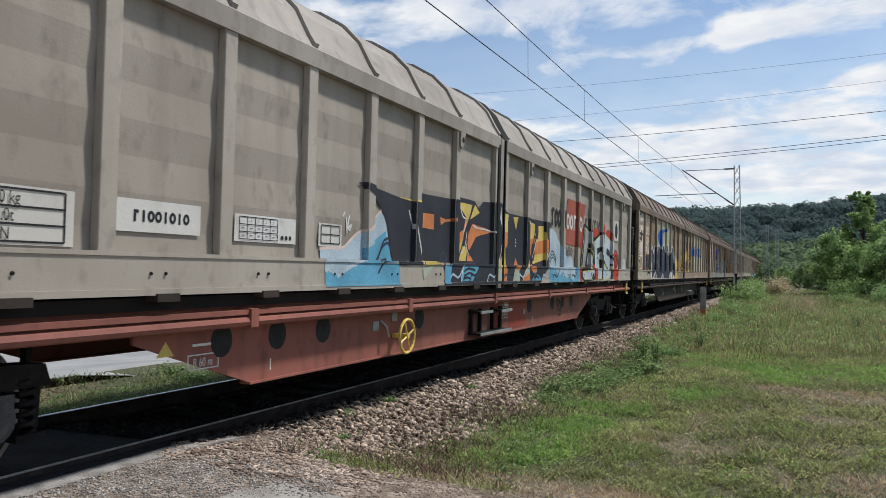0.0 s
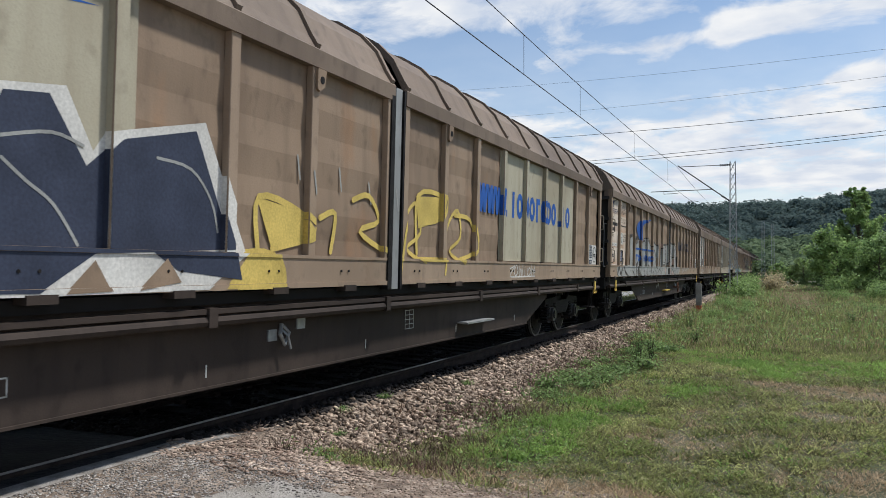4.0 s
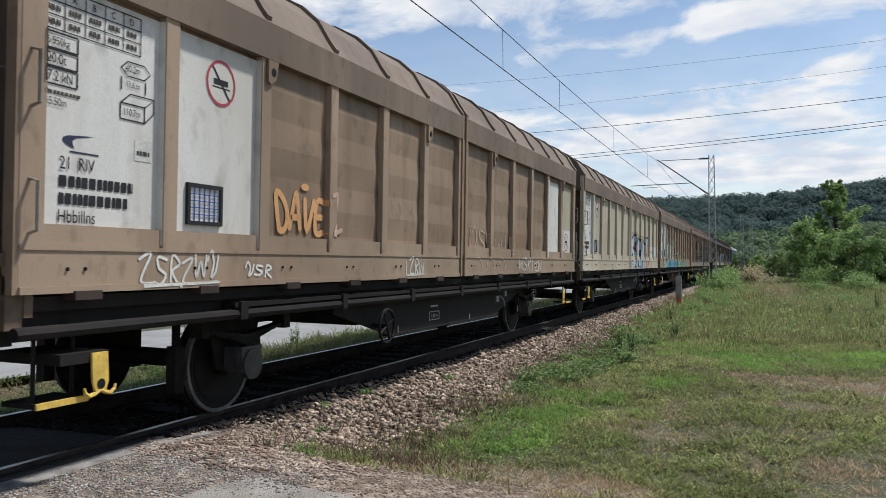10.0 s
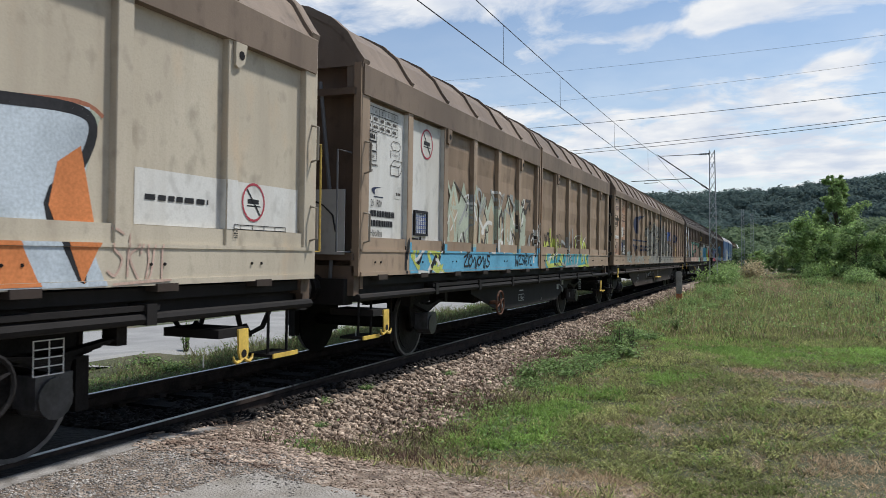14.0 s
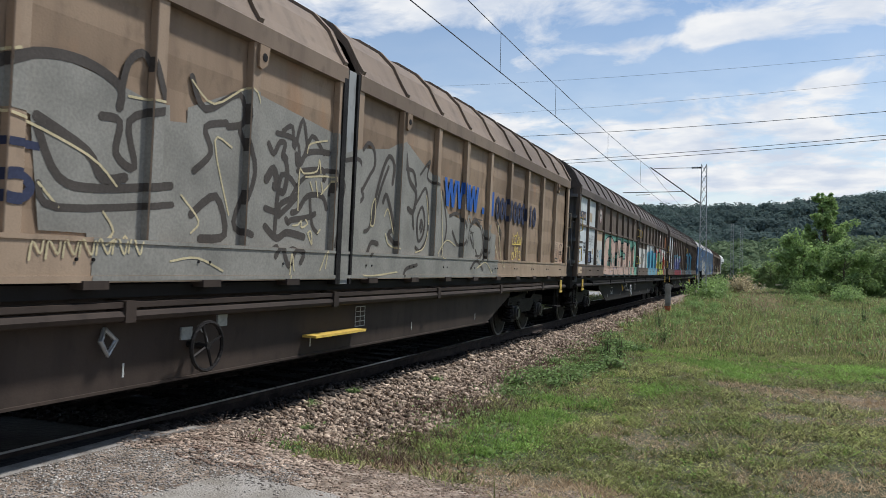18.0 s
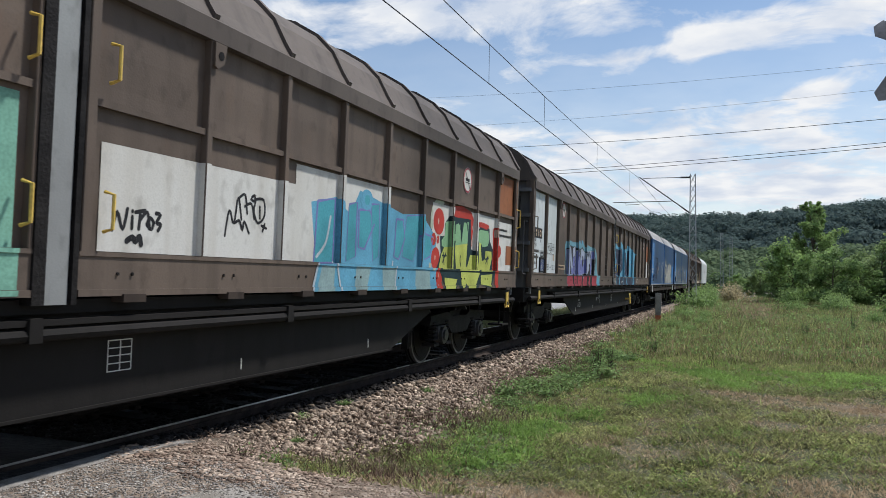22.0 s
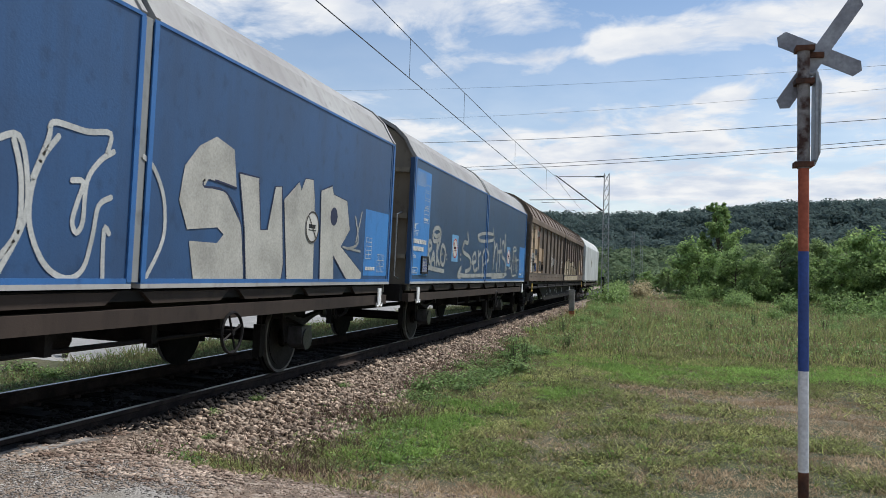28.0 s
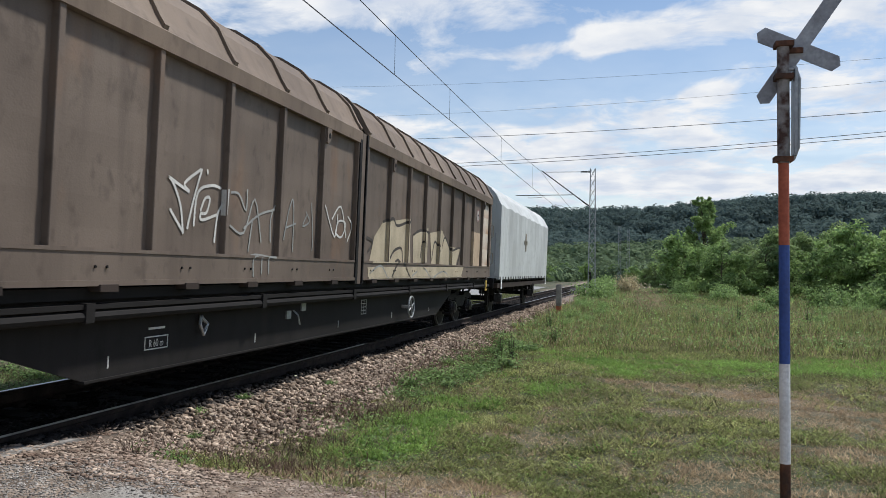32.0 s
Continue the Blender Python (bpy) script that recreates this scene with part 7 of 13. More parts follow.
def paint_second(w):
    p = Paint(w)
    slovak_front(p, w, PLATE_RUST, PLATE_RUST, DARK_WALL)
    p.begin("pale_rail", "pale green-grey paint on the bottom rail")
    p.rect(0.0, 2.55, 1.22, 1.47, CREAM_WALL, 0)
    p.end()
    p.begin("end_post_paint", "pale green-grey paint on the end post")
    p.rect(0.0, 0.135, 1.50, 3.25, CREAM_WALL, 0)
    p.end()
    p.begin("pale_bays", "repainted pale cream bays")
    p.rect(3.74, 6.05, 1.50, 3.20, CREAM_WALL, 0)
    p.rect(6.17, 7.28, 1.50, 3.20, CREAM_WALL, 0)
    p.rect(14.80, 19.48, 1.50, 3.20, CREAM_WALL, 0)
    p.end()
    p.begin("operator_sign", "blue swoosh and large blue letter shapes")
    p.crescent(4.10, 2.6, 6.95, 3.03, 2.22, LOGO_BLUE, 0.6)
    p.blocks("www.looorooo.lo", 13.9, 19.2, 2.2, 2.62, LOGO_BLUE, 0.105, 1)
    p.end()
    p.begin("graffiti", "dark slate graffiti with white edges and pale cracks")
    p.add([(2.24, 2.02), (2.36, 2.18), (2.51, 2.27), (2.61, 2.45), (3.27, 2.1), (3.34, 2.27), (3.97, 2.38), (4.14, 2.3), (4.32, 2.42), (4.99, 2.18), (5.12, 2.3), (5.64, 2.46), (5.99, 2.17), (6.23, 2.4), (6.71, 2.47), (6.93, 2.1), (7.03, 2.24), (7.99, 2.46), (8.52, 1.5), (8.0, 1.2), (6.44, 1.19), (2.73, 1.21), (2.39, 1.2), (2.27, 1.49), (2.43, 1.74), (2.52, 1.93), (2.35, 2.0)], CHALK, 1)
    p.add([(2.35, 2.05), (2.41, 2.17), (2.53, 2.24), (2.62, 2.37), (3.35, 1.96), (3.41, 2.24), (3.92, 2.33), (4.14, 1.99), (4.24, 2.26), (4.33, 2.35), (5.04, 2.12), (5.25, 2.3), (5.61, 2.39), (6.07, 1.92), (6.28, 2.36), (6.59, 2.4), (6.88, 2.0), (7.12, 2.2), (7.89, 2.38), (8.34, 1.51), (6.42, 1.43), (3.73, 1.48), (2.46, 1.49), (2.52, 1.74), (2.56, 1.91)], NAVY, 2)
    p.add([(2.45, 1.48), (8.34, 1.49), (8.41, 1.27), (7.68, 1.34), (7.4, 1.48), (6.92, 1.45), (6.51, 1.21), (5.33, 1.22), (5.0, 1.4), (4.56, 1.22), (3.75, 1.22), (3.3, 1.47), (2.75, 1.22), (2.64, 1.22), (2.55, 1.4)], NAVY, 2)
    p.add([(3.28, 1.41), (3.63, 1.24), (2.96, 1.23)], BROWN, 2.6)
    p.add([(5.0, 1.36), (5.22, 1.22), (4.77, 1.22)], BROWN, 2.6)
    p.add([(6.92, 1.41), (7.06, 1.21), (6.69, 1.2)], BROWN, 2.6)
    p.add([(7.56, 1.43), (7.71, 1.26), (7.29, 1.21)], BROWN, 2.6)
    p.stroke([(2.57, 1.94), (2.86, 1.89), (3.15, 1.8), (3.4, 1.66)], 0.022, SILVER, 2.8)
    p.stroke([(2.51, 1.53), (2.69, 1.62), (2.99, 1.69), (3.21, 1.81), (3.4, 1.95)], 0.022, SILVER, 2.8)
    p.stroke([(3.35, 1.96), (3.42, 1.84), (3.46, 1.76), (3.56, 1.74)], 0.022, SILVER, 2.8)
    p.stroke([(2.82, 1.73), (2.96, 1.65), (3.17, 1.51)], 0.022, SILVER, 2.8)
    p.stroke([(3.88, 1.5), (3.9, 1.68), (4.19, 1.79), (4.43, 1.91), (4.43, 2.19)], 0.022, SILVER, 2.8)
    p.stroke([(4.19, 1.79), (4.29, 1.69), (4.53, 1.53)], 0.022, SILVER, 2.8)
    p.stroke([(4.52, 1.76), (4.62, 1.64), (4.73, 1.53)], 0.022, SILVER, 2.8)
    p.stroke([(5.13, 2.05), (5.23, 1.88), (5.19, 1.77)], 0.022, SILVER, 2.8)
    p.stroke([(5.27, 2.08), (5.55, 1.98), (5.55, 1.78), (5.39, 1.54)], 0.022, SILVER, 2.8)
    p.stroke([(6.28, 1.98), (6.45, 1.86), (6.64, 1.74), (6.83, 1.5)], 0.022, SILVER, 2.8)
    p.stroke([(7.49, 2.13), (7.84, 2.09), (8.07, 1.88), (8.16, 1.64)], 0.022, SILVER, 2.8)
    p.stroke([(6.27, 2.1), (6.61, 2.17), (6.85, 2.12)], 0.022, SILVER, 2.8)
    p.stroke([(4.15, 1.79), (4.18, 1.62)], 0.022, SILVER, 2.8)
    p.blob(2.61, 2.28, 0.02, 0.02, CHALK, 2.8)
    p.blob(2.56, 2.21, 0.02, 0.02, CHALK, 2.8)
    p.blob(3.47, 2.19, 0.02, 0.02, CHALK, 2.8)
    p.blob(4.38, 2.3, 0.03, 0.03, CHALK, 2.8)
    p.blob(5.16, 2.26, 0.04, 0.02, CHALK, 2.8)
    p.stroke([(1.72, 1.38), (1.76, 1.45), (1.8, 1.45), (1.8, 1.37)], 0.03, INK, 1.4)
    p.stroke([(1.84, 1.37), (1.86, 1.44), (1.9, 1.4), (1.94, 1.44), (1.96, 1.37)], 0.03, INK, 1.4)
    p.stroke([(2.0, 1.44), (2.0, 1.37)], 0.03, INK, 1.4)
    p.stroke([(2.06, 1.44), (2.06, 1.37)], 0.03, INK, 1.4)
    p.stroke([(2.06, 1.4), (2.12, 1.41)], 0.03, INK, 1.4)
    p.stroke([(2.12, 1.44), (2.13, 1.37)], 0.03, INK, 1.4)
    p.stroke([(2.23, 1.37), (2.2, 1.42), (2.28, 1.47)], 0.03, INK, 1.4)
    p.stroke([(2.23, 1.37), (2.29, 1.37)], 0.03, INK, 1.4)
    p.stroke([(8.68, 1.53), (8.68, 1.96), (9.28, 1.88), (9.56, 1.68), (8.88, 1.53)], 0.06, SUNNY, 1)
    p.stroke([(9.64, 1.84), (9.92, 1.9), (9.85, 1.52)], 0.06, SUNNY, 1)
    p.stroke([(10.26, 2.06), (10.6, 2.13), (10.83, 1.88), (10.42, 1.75), (10.96, 1.56)], 0.06, SUNNY, 1)
    p.stroke([(11.83, 1.54), (11.83, 2.24), (12.59, 2.28), (12.48, 2.0), (11.98, 1.92)], 0.06, SUNNY, 1)
    p.stroke([(13.01, 2.08), (13.58, 2.04), (13.77, 1.63), (13.2, 1.49)], 0.06, SUNNY, 1)
    p.stroke([(8.4, 1.48), (8.88, 1.48), (8.97, 1.2), (8.36, 1.2)], 0.06, SUNNY, 1)
    p.stroke([(11.89, 1.48), (12.65, 1.48)], 0.06, SUNNY, 1)
    p.add([(8.65, 1.96), (9.28, 1.88), (9.56, 1.66), (8.88, 1.53)], SUNNY, 0.6)
    p.add([(11.78, 2.23), (12.59, 2.28), (12.51, 1.97), (11.86, 1.85)], SUNNY, 0.6)
    p.add([(8.52, 1.5), (8.94, 1.5), (9.03, 1.19), (8.21, 1.2)], SUNNY, 0.6)
    p.stroke([(9.24, 2.38), (9.29, 2.17)], 0.025, PALE_DULL, 0.6)
    p.stroke([(9.43, 2.26), (9.48, 2.05)], 0.025, PALE_DULL, 0.6)
    p.stroke([(9.98, 2.35), (10.03, 2.13)], 0.025, PALE_DULL, 0.6)
    p.stroke([(10.59, 2.27), (10.65, 2.05)], 0.025, PALE_DULL, 0.6)
    p.stroke([(11.13, 2.25), (11.19, 2.01)], 0.025, PALE_DULL, 0.6)
    for y in (11.3, 12.6):
        p.stroke([(y, 1.3), (y + 0.15, 1.9), (y + 0.5, 2.15), (y + 0.62, 1.8), (y + 0.25, 1.6), (y + 0.7, 1.45)], 0.05, SUNNY, 1)
    p.scrawl(15.2, 16.6, 1.26, 1.42, 0.02, CHALK, 8, 1)
    p.end()
    end_label(p, 20.78, 1.49)
    girder_marks(w, 6.1, PALE, step=14.0, loop=9.2)


def paint_third(w):
    p = Paint(w)
    slovak_front(p, w, PLATE_RUST, PLATE_RUST, None)
    p.begin("graffiti", "silver grey graffiti with smoky black outlines")
    p.rect(1.75, 11.1, 1.20, 1.50, PALE_DULL, 0)
    p.rect(0.9, 1.75, 1.20, 1.46, PALE_DULL, 0)
    p.rect(11.1, 14.4, 1.20, 1.50, PALE_DULL, 0)
    for pts in ([(1.79, 1.52), (1.95, 1.56), (2.02, 1.67)], [(1.9, 1.52), (2.01, 1.34), (2.43, 1.21)], [(1.2, 1.42), (1.4, 1.25), (1.6, 1.4)], [(0.95, 1.24), (1.1, 1.44)]):
        p.stroke(pts, 0.08, SMOKE, 1.4)
    p.add([(3.05, 2.26), (3.24, 2.33), (3.46, 2.34), (3.51, 1.46), (3.07, 1.47)], PALE_DULL, 0.6)
    p.add([(4.0, 2.17), (4.42, 2.29), (4.64, 2.12), (4.78, 1.47), (3.81, 1.48), (3.95, 1.94)], PALE_DULL, 0.6)
    p.add([(5.21, 2.24), (5.74, 2.24), (5.74, 1.53), (5.29, 1.47), (5.2, 2.01)], PALE_DULL, 0.6)
    p.add([(5.53, 2.34), (6.07, 2.37), (6.1, 1.49), (5.74, 1.49)], PALE_DULL, 0.6)
    p.add([(6.29, 2.31), (6.85, 2.16), (6.97, 1.51), (6.29, 1.5)], PALE_DULL, 0.6)
    p.add([(7.46, 2.29), (8.28, 2.22), (8.14, 1.47), (7.44, 1.45)], PALE_DULL, 0.6)
    p.add([(8.28, 2.26), (8.72, 2.3), (8.69, 1.53), (8.21, 1.52)], PALE_DULL, 0.6)
    p.add([(9.2, 1.52), (9.22, 1.9), (9.38, 2.14), (9.72, 2.14), (9.7, 1.5)], PALE_DULL, 0.6)
    p.add([(9.80, 2.28), (10.12, 2.30), (10.54, 2.31), (10.53, 2.05), (10.44, 1.62), (9.80, 1.58), (9.74, 1.95)], PALE_DULL, 0.6)
    p.add([(10.60, 2.24), (10.83, 2.33), (11.0, 2.33), (11.02, 1.66), (10.80, 1.50), (10.56, 1.52)], PALE_DULL, 0.6)
    p.stroke([(9.76, 2.04), (9.82, 2.26), (9.94, 2.28), (10.24, 2.295), (10.52, 2.30)], 0.075, SMOKE, 1.4)
    p.stroke([(10.53, 2.29), (10.52, 2.05), (10.47, 1.80), (10.40, 1.60)], 0.11, SMOKE, 1.4)
    p.stroke([(9.76, 1.60), (9.90, 1.595), (10.20, 1.60), (10.42, 1.62)], 0.10, SMOKE, 1.4)
    p.stroke([(9.88, 1.60), (10.08, 1.60), (10.34, 1.605)], 0.03, CHALK, 1.9)
    p.stroke([(10.575, 2.18), (10.54, 1.98), (10.50, 1.78)], 0.025, CHALK, 1.9)
    p.stroke([(10.61, 2.27), (10.83, 2.34), (11.0, 2.345)], 0.05, SMOKE, 1.4)
    p.stroke([(10.76, 1.51), (10.86, 1.60), (10.98, 1.68)], 0.06, SMOKE, 1.4)
    p.stroke([(10.04, 1.46), (10.02, 1.34), (10.06, 1.21)], 0.07, SMOKE, 1.4)
    p.stroke([(10.34, 1.46), (10.27, 1.34), (10.22, 1.21)], 0.06, SMOKE, 1.4)
    p.add([(10.09, 1.45), (10.31, 1.45), (10.21, 1.21), (10.10, 1.21)], PEACH, 1)
    for y, z, r in ((9.87, 1.80, 0.035), (9.87, 1.71, 0.045), (10.36, 1.42, 0.03), (10.34, 1.33, 0.035), (10.32, 1.26, 0.03)):
        p.blob(y, z, r, r, SMOKE, 1.7)
    for y, z, r in ((10.40, 2.16, 0.05), (10.33, 1.70, 0.03), (9.92, 1.36, 0.035)):
        p.blob(y, z, r, r, PEACH_LIGHT, 1.3)
    p.add([(3.54, 2.28), (3.63, 2.37), (3.73, 2.19), (3.88, 2.29), (3.98, 2.17), (3.82, 1.92), (3.8, 1.47), (3.72, 1.47), (3.68, 1.91)], SMOKE, 0.4)
    p.add([(3.74, 2.4), (3.85, 2.35), (3.82, 1.97), (3.76, 2.12)], PEACH, 0.8)
    p.add([(3.41, 2.31), (3.46, 2.3), (3.48, 2.21), (3.42, 2.23)], PEACH, 0.9)
    p.add([(4.52, 2.27), (4.6, 2.26), (4.63, 2.12), (4.55, 2.11)], PEACH, 0.8)
    p.add([(4.02, 1.62), (4.15, 1.56), (4.4, 1.64), (4.42, 1.57), (4.35, 1.47), (4.41, 1.3), (4.67, 1.18), (4.02, 1.2), (4.12, 1.46)], SMOKE, 1.6)
    p.stroke([(3.05, 2.36), (3.21, 2.35), (3.37, 2.37)], 0.08, SMOKE, 1.4)
    p.stroke([(3.85, 2.27), (4.09, 2.31), (4.27, 2.37), (4.47, 2.31)], 0.1, SMOKE, 1.4)
    p.stroke([(4.52, 2.22), (4.65, 1.91), (4.7, 1.51)], 0.09, SMOKE, 1.4)
    p.stroke([(5.21, 2.24), (5.74, 2.24), (5.74, 1.62)], 0.05, SMOKE, 1.4)
    p.stroke([(5.5, 2.36), (6.05, 2.37), (6.26, 2.27)], 0.05, SMOKE, 1.4)
    p.stroke([(5.2, 2.01), (5.04, 1.63), (5.2, 1.48), (5.24, 1.22)], 0.06, SMOKE, 1.4)
    p.stroke([(6.29, 2.09), (6.35, 2.28), (6.56, 2.32), (6.9, 2.15), (7.41, 2.19)], 0.05, SMOKE, 1.4)
    p.stroke([(6.23, 1.86), (6.29, 1.54), (6.59, 1.5), (6.93, 1.26)], 0.06, SMOKE, 1.4)
    p.stroke([(7.46, 2.32), (8.25, 2.21), (8.69, 2.3), (8.76, 2.01), (8.52, 1.88), (8.89, 1.47)], 0.05, SMOKE, 1.4)
    p.stroke([(7.43, 1.56), (7.59, 2.02), (7.88, 1.95), (8.07, 1.74), (7.84, 1.46)], 0.05, SMOKE, 1.4)
    p.stroke([(8.25, 2.2), (8.39, 1.98), (8.66, 1.97)], 0.04, SMOKE, 1.4)
    p.stroke([(9.12, 1.54), (9.15, 1.84), (9.33, 2.13), (9.74, 2.13), (9.67, 1.8)], 0.05, SMOKE, 1.4)
    p.stroke([(4.44, 1.47), (4.55, 1.29), (4.74, 1.18)], 0.05, SMOKE, 1.4)
    p.stroke([(3.79, 1.46), (3.84, 1.33), (3.78, 1.18)], 0.08, SMOKE, 1.4)
    p.stroke([(3.22, 1.35), (3.39, 1.28), (3.53, 1.19)], 0.05, SMOKE, 1.4)
    p.stroke([(5.75, 1.23), (5.85, 1.4), (5.82, 1.21)], 0.05, SMOKE, 1.4)
    p.stroke([(6.64, 1.5), (6.88, 1.26)], 0.07, SMOKE, 1.4)
    p.stroke([(7.08, 1.21), (7.18, 1.33), (7.29, 1.21)], 0.04, SMOKE, 1.4)
    p.stroke([(7.91, 1.22), (8.02, 1.44), (8.21, 1.41)], 0.04, SMOKE, 1.4)
    p.stroke([(8.22, 1.27), (8.61, 1.41), (8.76, 1.24)], 0.04, SMOKE, 1.4)
    p.stroke([(9.05, 1.23), (9.36, 1.42)], 0.04, SMOKE, 1.4)
    p.blob(4.11, 2.16, 0.03, 0.04, SMOKE, 1.6)
    p.blob(4.2, 2.19, 0.04, 0.04, SMOKE, 1.6)
    p.blob(4.3, 2.22, 0.03, 0.03, SMOKE, 1.6)
    p.stroke([(8.79, 2.36), (8.84, 2.04)], 0.05, PEACH, 0.5)
    p.stroke([(9.05, 2.34), (9.11, 2.03)], 0.05, PEACH, 0.5)
    p.stroke([(9.34, 2.32), (9.4, 2.01)], 0.05, PEACH, 0.5)
    p.stroke([(9.63, 2.29), (9.69, 2.0)], 0.05, PEACH, 0.5)
    p.add([(11.29, 2.31), (11.19, 2.12), (11.18, 1.92), (11.26, 1.8), (11.44, 1.72), (11.67, 1.84), (11.82, 2.02), (11.82, 2.21), (11.69, 2.35), (11.52, 2.42), (11.36, 2.39)], PALE_DULL, 0.8)
    p.stroke([(11.29, 2.31), (11.19, 2.12), (11.18, 1.92), (11.26, 1.8), (11.44, 1.71), (11.67, 1.84), (11.82, 2.02), (11.82, 2.21), (11.69, 2.35), (11.52, 2.43), (11.36, 2.4), (11.29, 2.31)], 0.085, SMOKE, 1.4)
    p.add([(11.99, 2.39), (12.64, 2.4), (12.65, 2.1), (12.76, 2.37), (13.3, 2.37), (13.54, 2.17), (13.55, 1.81), (13.65, 1.5), (11.81, 1.52), (11.88, 1.91)], PALE_DULL, 0.7)
    p.add([(12.46, 1.79), (12.82, 1.93), (12.81, 1.57), (12.27, 1.56)], PEACH, 1)
    p.add([(11.51, 1.61), (11.76, 1.63), (11.73, 1.18), (11.58, 1.19)], PEACH, 1)
    p.add([(11.09, 1.84), (11.26, 1.73), (11.27, 1.5), (11.1, 1.5)], PEACH, 1)
    p.add([(12.09, 1.31), (12.21, 1.32), (12.6, 1.2), (12.09, 1.2)], PEACH, 1)
    p.stroke([(11.99, 2.39), (11.92, 2.06), (11.83, 1.68)], 0.06, SMOKE, 1.6)
    p.stroke([(11.99, 2.4), (12.39, 2.39), (12.64, 2.41)], 0.06, SMOKE, 1.6)
    p.stroke([(12.61, 2.41), (12.59, 2.23), (12.63, 2.09)], 0.06, SMOKE, 1.6)
    p.stroke([(12.78, 2.39), (12.67, 2.21), (12.64, 2.09)], 0.05, SMOKE, 1.6)
    p.stroke([(12.76, 2.38), (13.07, 2.4), (13.32, 2.39), (13.54, 2.17), (13.57, 1.99), (13.52, 1.81)], 0.06, SMOKE, 1.6)
    p.stroke([(12.31, 2.04), (12.18, 1.54), (12.5, 1.56), (12.84, 1.53)], 0.06, SMOKE, 1.6)
    p.stroke([(12.83, 2.08), (12.85, 1.93), (12.63, 1.84), (12.36, 1.91), (12.32, 2.04)], 0.06, SMOKE, 1.6)
    p.stroke([(13.21, 2.22), (13.28, 2.11), (13.22, 1.93)], 0.05, SMOKE, 1.6)
    p.stroke([(11.38, 1.71), (11.27, 1.48), (11.18, 1.28), (11.16, 1.21)], 0.06, SMOKE, 1.6)
    p.stroke([(11.4, 1.69), (11.51, 1.54), (11.57, 1.22)], 0.07, SMOKE, 1.6)
    p.stroke([(11.84, 1.49), (11.75, 1.2)], 0.06, SMOKE, 1.6)
    p.stroke([(12.05, 1.2), (12.08, 1.35), (12.25, 1.38), (12.51, 1.3), (12.74, 1.2)], 0.06, SMOKE, 1.6)
    p.stroke([(13.3, 1.24), (13.32, 1.48), (13.56, 1.41), (13.75, 1.21)], 0.05, SMOKE, 1.6)
    p.stroke([(13.68, 1.52), (13.7, 1.89), (13.8, 1.83)], 0.05, SMOKE, 1.6)
    p.stroke([(11.16, 1.82), (11.15, 1.72), (11.23, 1.68)], 0.05, SMOKE, 1.6)
    p.stroke([(11.52, 1.69), (11.67, 1.78), (11.75, 1.9)], 0.022, CHALK, 1.9)
    p.stroke([(11.48, 1.61), (11.55, 1.38)], 0.022, CHALK, 1.9)
    p.stroke([(12.59, 2.31), (12.63, 2.17)], 0.022, CHALK, 1.9)
    p.stroke([(12.49, 1.84), (12.63, 1.83), (12.8, 1.93)], 0.022, CHALK, 1.9)
    p.stroke([(12.28, 1.62), (12.34, 1.86)], 0.022, CHALK, 1.9)
    p.stroke([(11.14, 1.48), (11.16, 1.23)], 0.022, CHALK, 1.9)
    p.stroke([(12.18, 1.36), (12.37, 1.33), (12.65, 1.21)], 0.022, CHALK, 1.9)
    p.stroke([(13.76, 1.9), (13.8, 1.68), (13.79, 1.23)], 0.022, CHALK, 1.9)
    p.stroke([(13.41, 2.39), (13.56, 2.21), (13.59, 1.92)], 0.022, CHALK, 1.9)
    p.blob(11.23, 2.02, 0.03, 0.03, SMOKE, 1.7)
    p.blob(11.25, 1.94, 0.02, 0.03, SMOKE, 1.7)
    p.blob(11.88, 1.7, 0.04, 0.05, SMOKE, 1.7)
    p.blob(11.9, 1.79, 0.03, 0.02, SMOKE, 1.7)
    p.blob(11.84, 1.57, 0.06, 0.05, SMOKE, 1.7)
    p.blob(12.88, 1.81, 0.03, 0.03, SMOKE, 1.7)
    p.blob(12.89, 1.72, 0.02, 0.03, SMOKE, 1.7)
    p.blob(12.87, 1.62, 0.05, 0.05, SMOKE, 1.7)
    p.blob(11.28, 1.38, 0.03, 0.03, SMOKE, 1.7)
    p.blob(11.26, 1.3, 0.03, 0.04, SMOKE, 1.7)
    p.blob(11.84, 1.34, 0.02, 0.03, SMOKE, 1.7)
    p.blob(11.84, 1.25, 0.03, 0.03, SMOKE, 1.7)
    p.blob(11.64, 2.18, 0.06, 0.07, PEACH_LIGHT, 1.3)
    p.blob(13.1, 2.26, 0.05, 0.05, PEACH_LIGHT, 1.3)
    p.blob(12.21, 1.94, 0.03, 0.04, PEACH_LIGHT, 1.3)
    p.blob(13.38, 1.82, 0.05, 0.03, PEACH_LIGHT, 1.3)
    p.blob(14.14, 1.98, 0.1, 0.09, PEACH_LIGHT, 1.3)
    p.blob(14.16, 1.77, 0.09, 0.12, PEACH_LIGHT, 1.3)
    p.blob(14.08, 1.61, 0.06, 0.06, PEACH_LIGHT, 1.3)
    p.blob(14.22, 1.63, 0.04, 0.04, PEACH_LIGHT, 1.3)
    p.blob(11.45, 1.3, 0.04, 0.04, PEACH_LIGHT, 1.3)
    p.blob(13.94, 1.59, 0.04, 0.04, PEACH_LIGHT, 1.3)
    p.blob(14.29, 1.89, 0.03, 0.03, PEACH_LIGHT, 1.3)
    p.blob(14.3, 1.6, 0.03, 0.04, PEACH_LIGHT, 1.3)
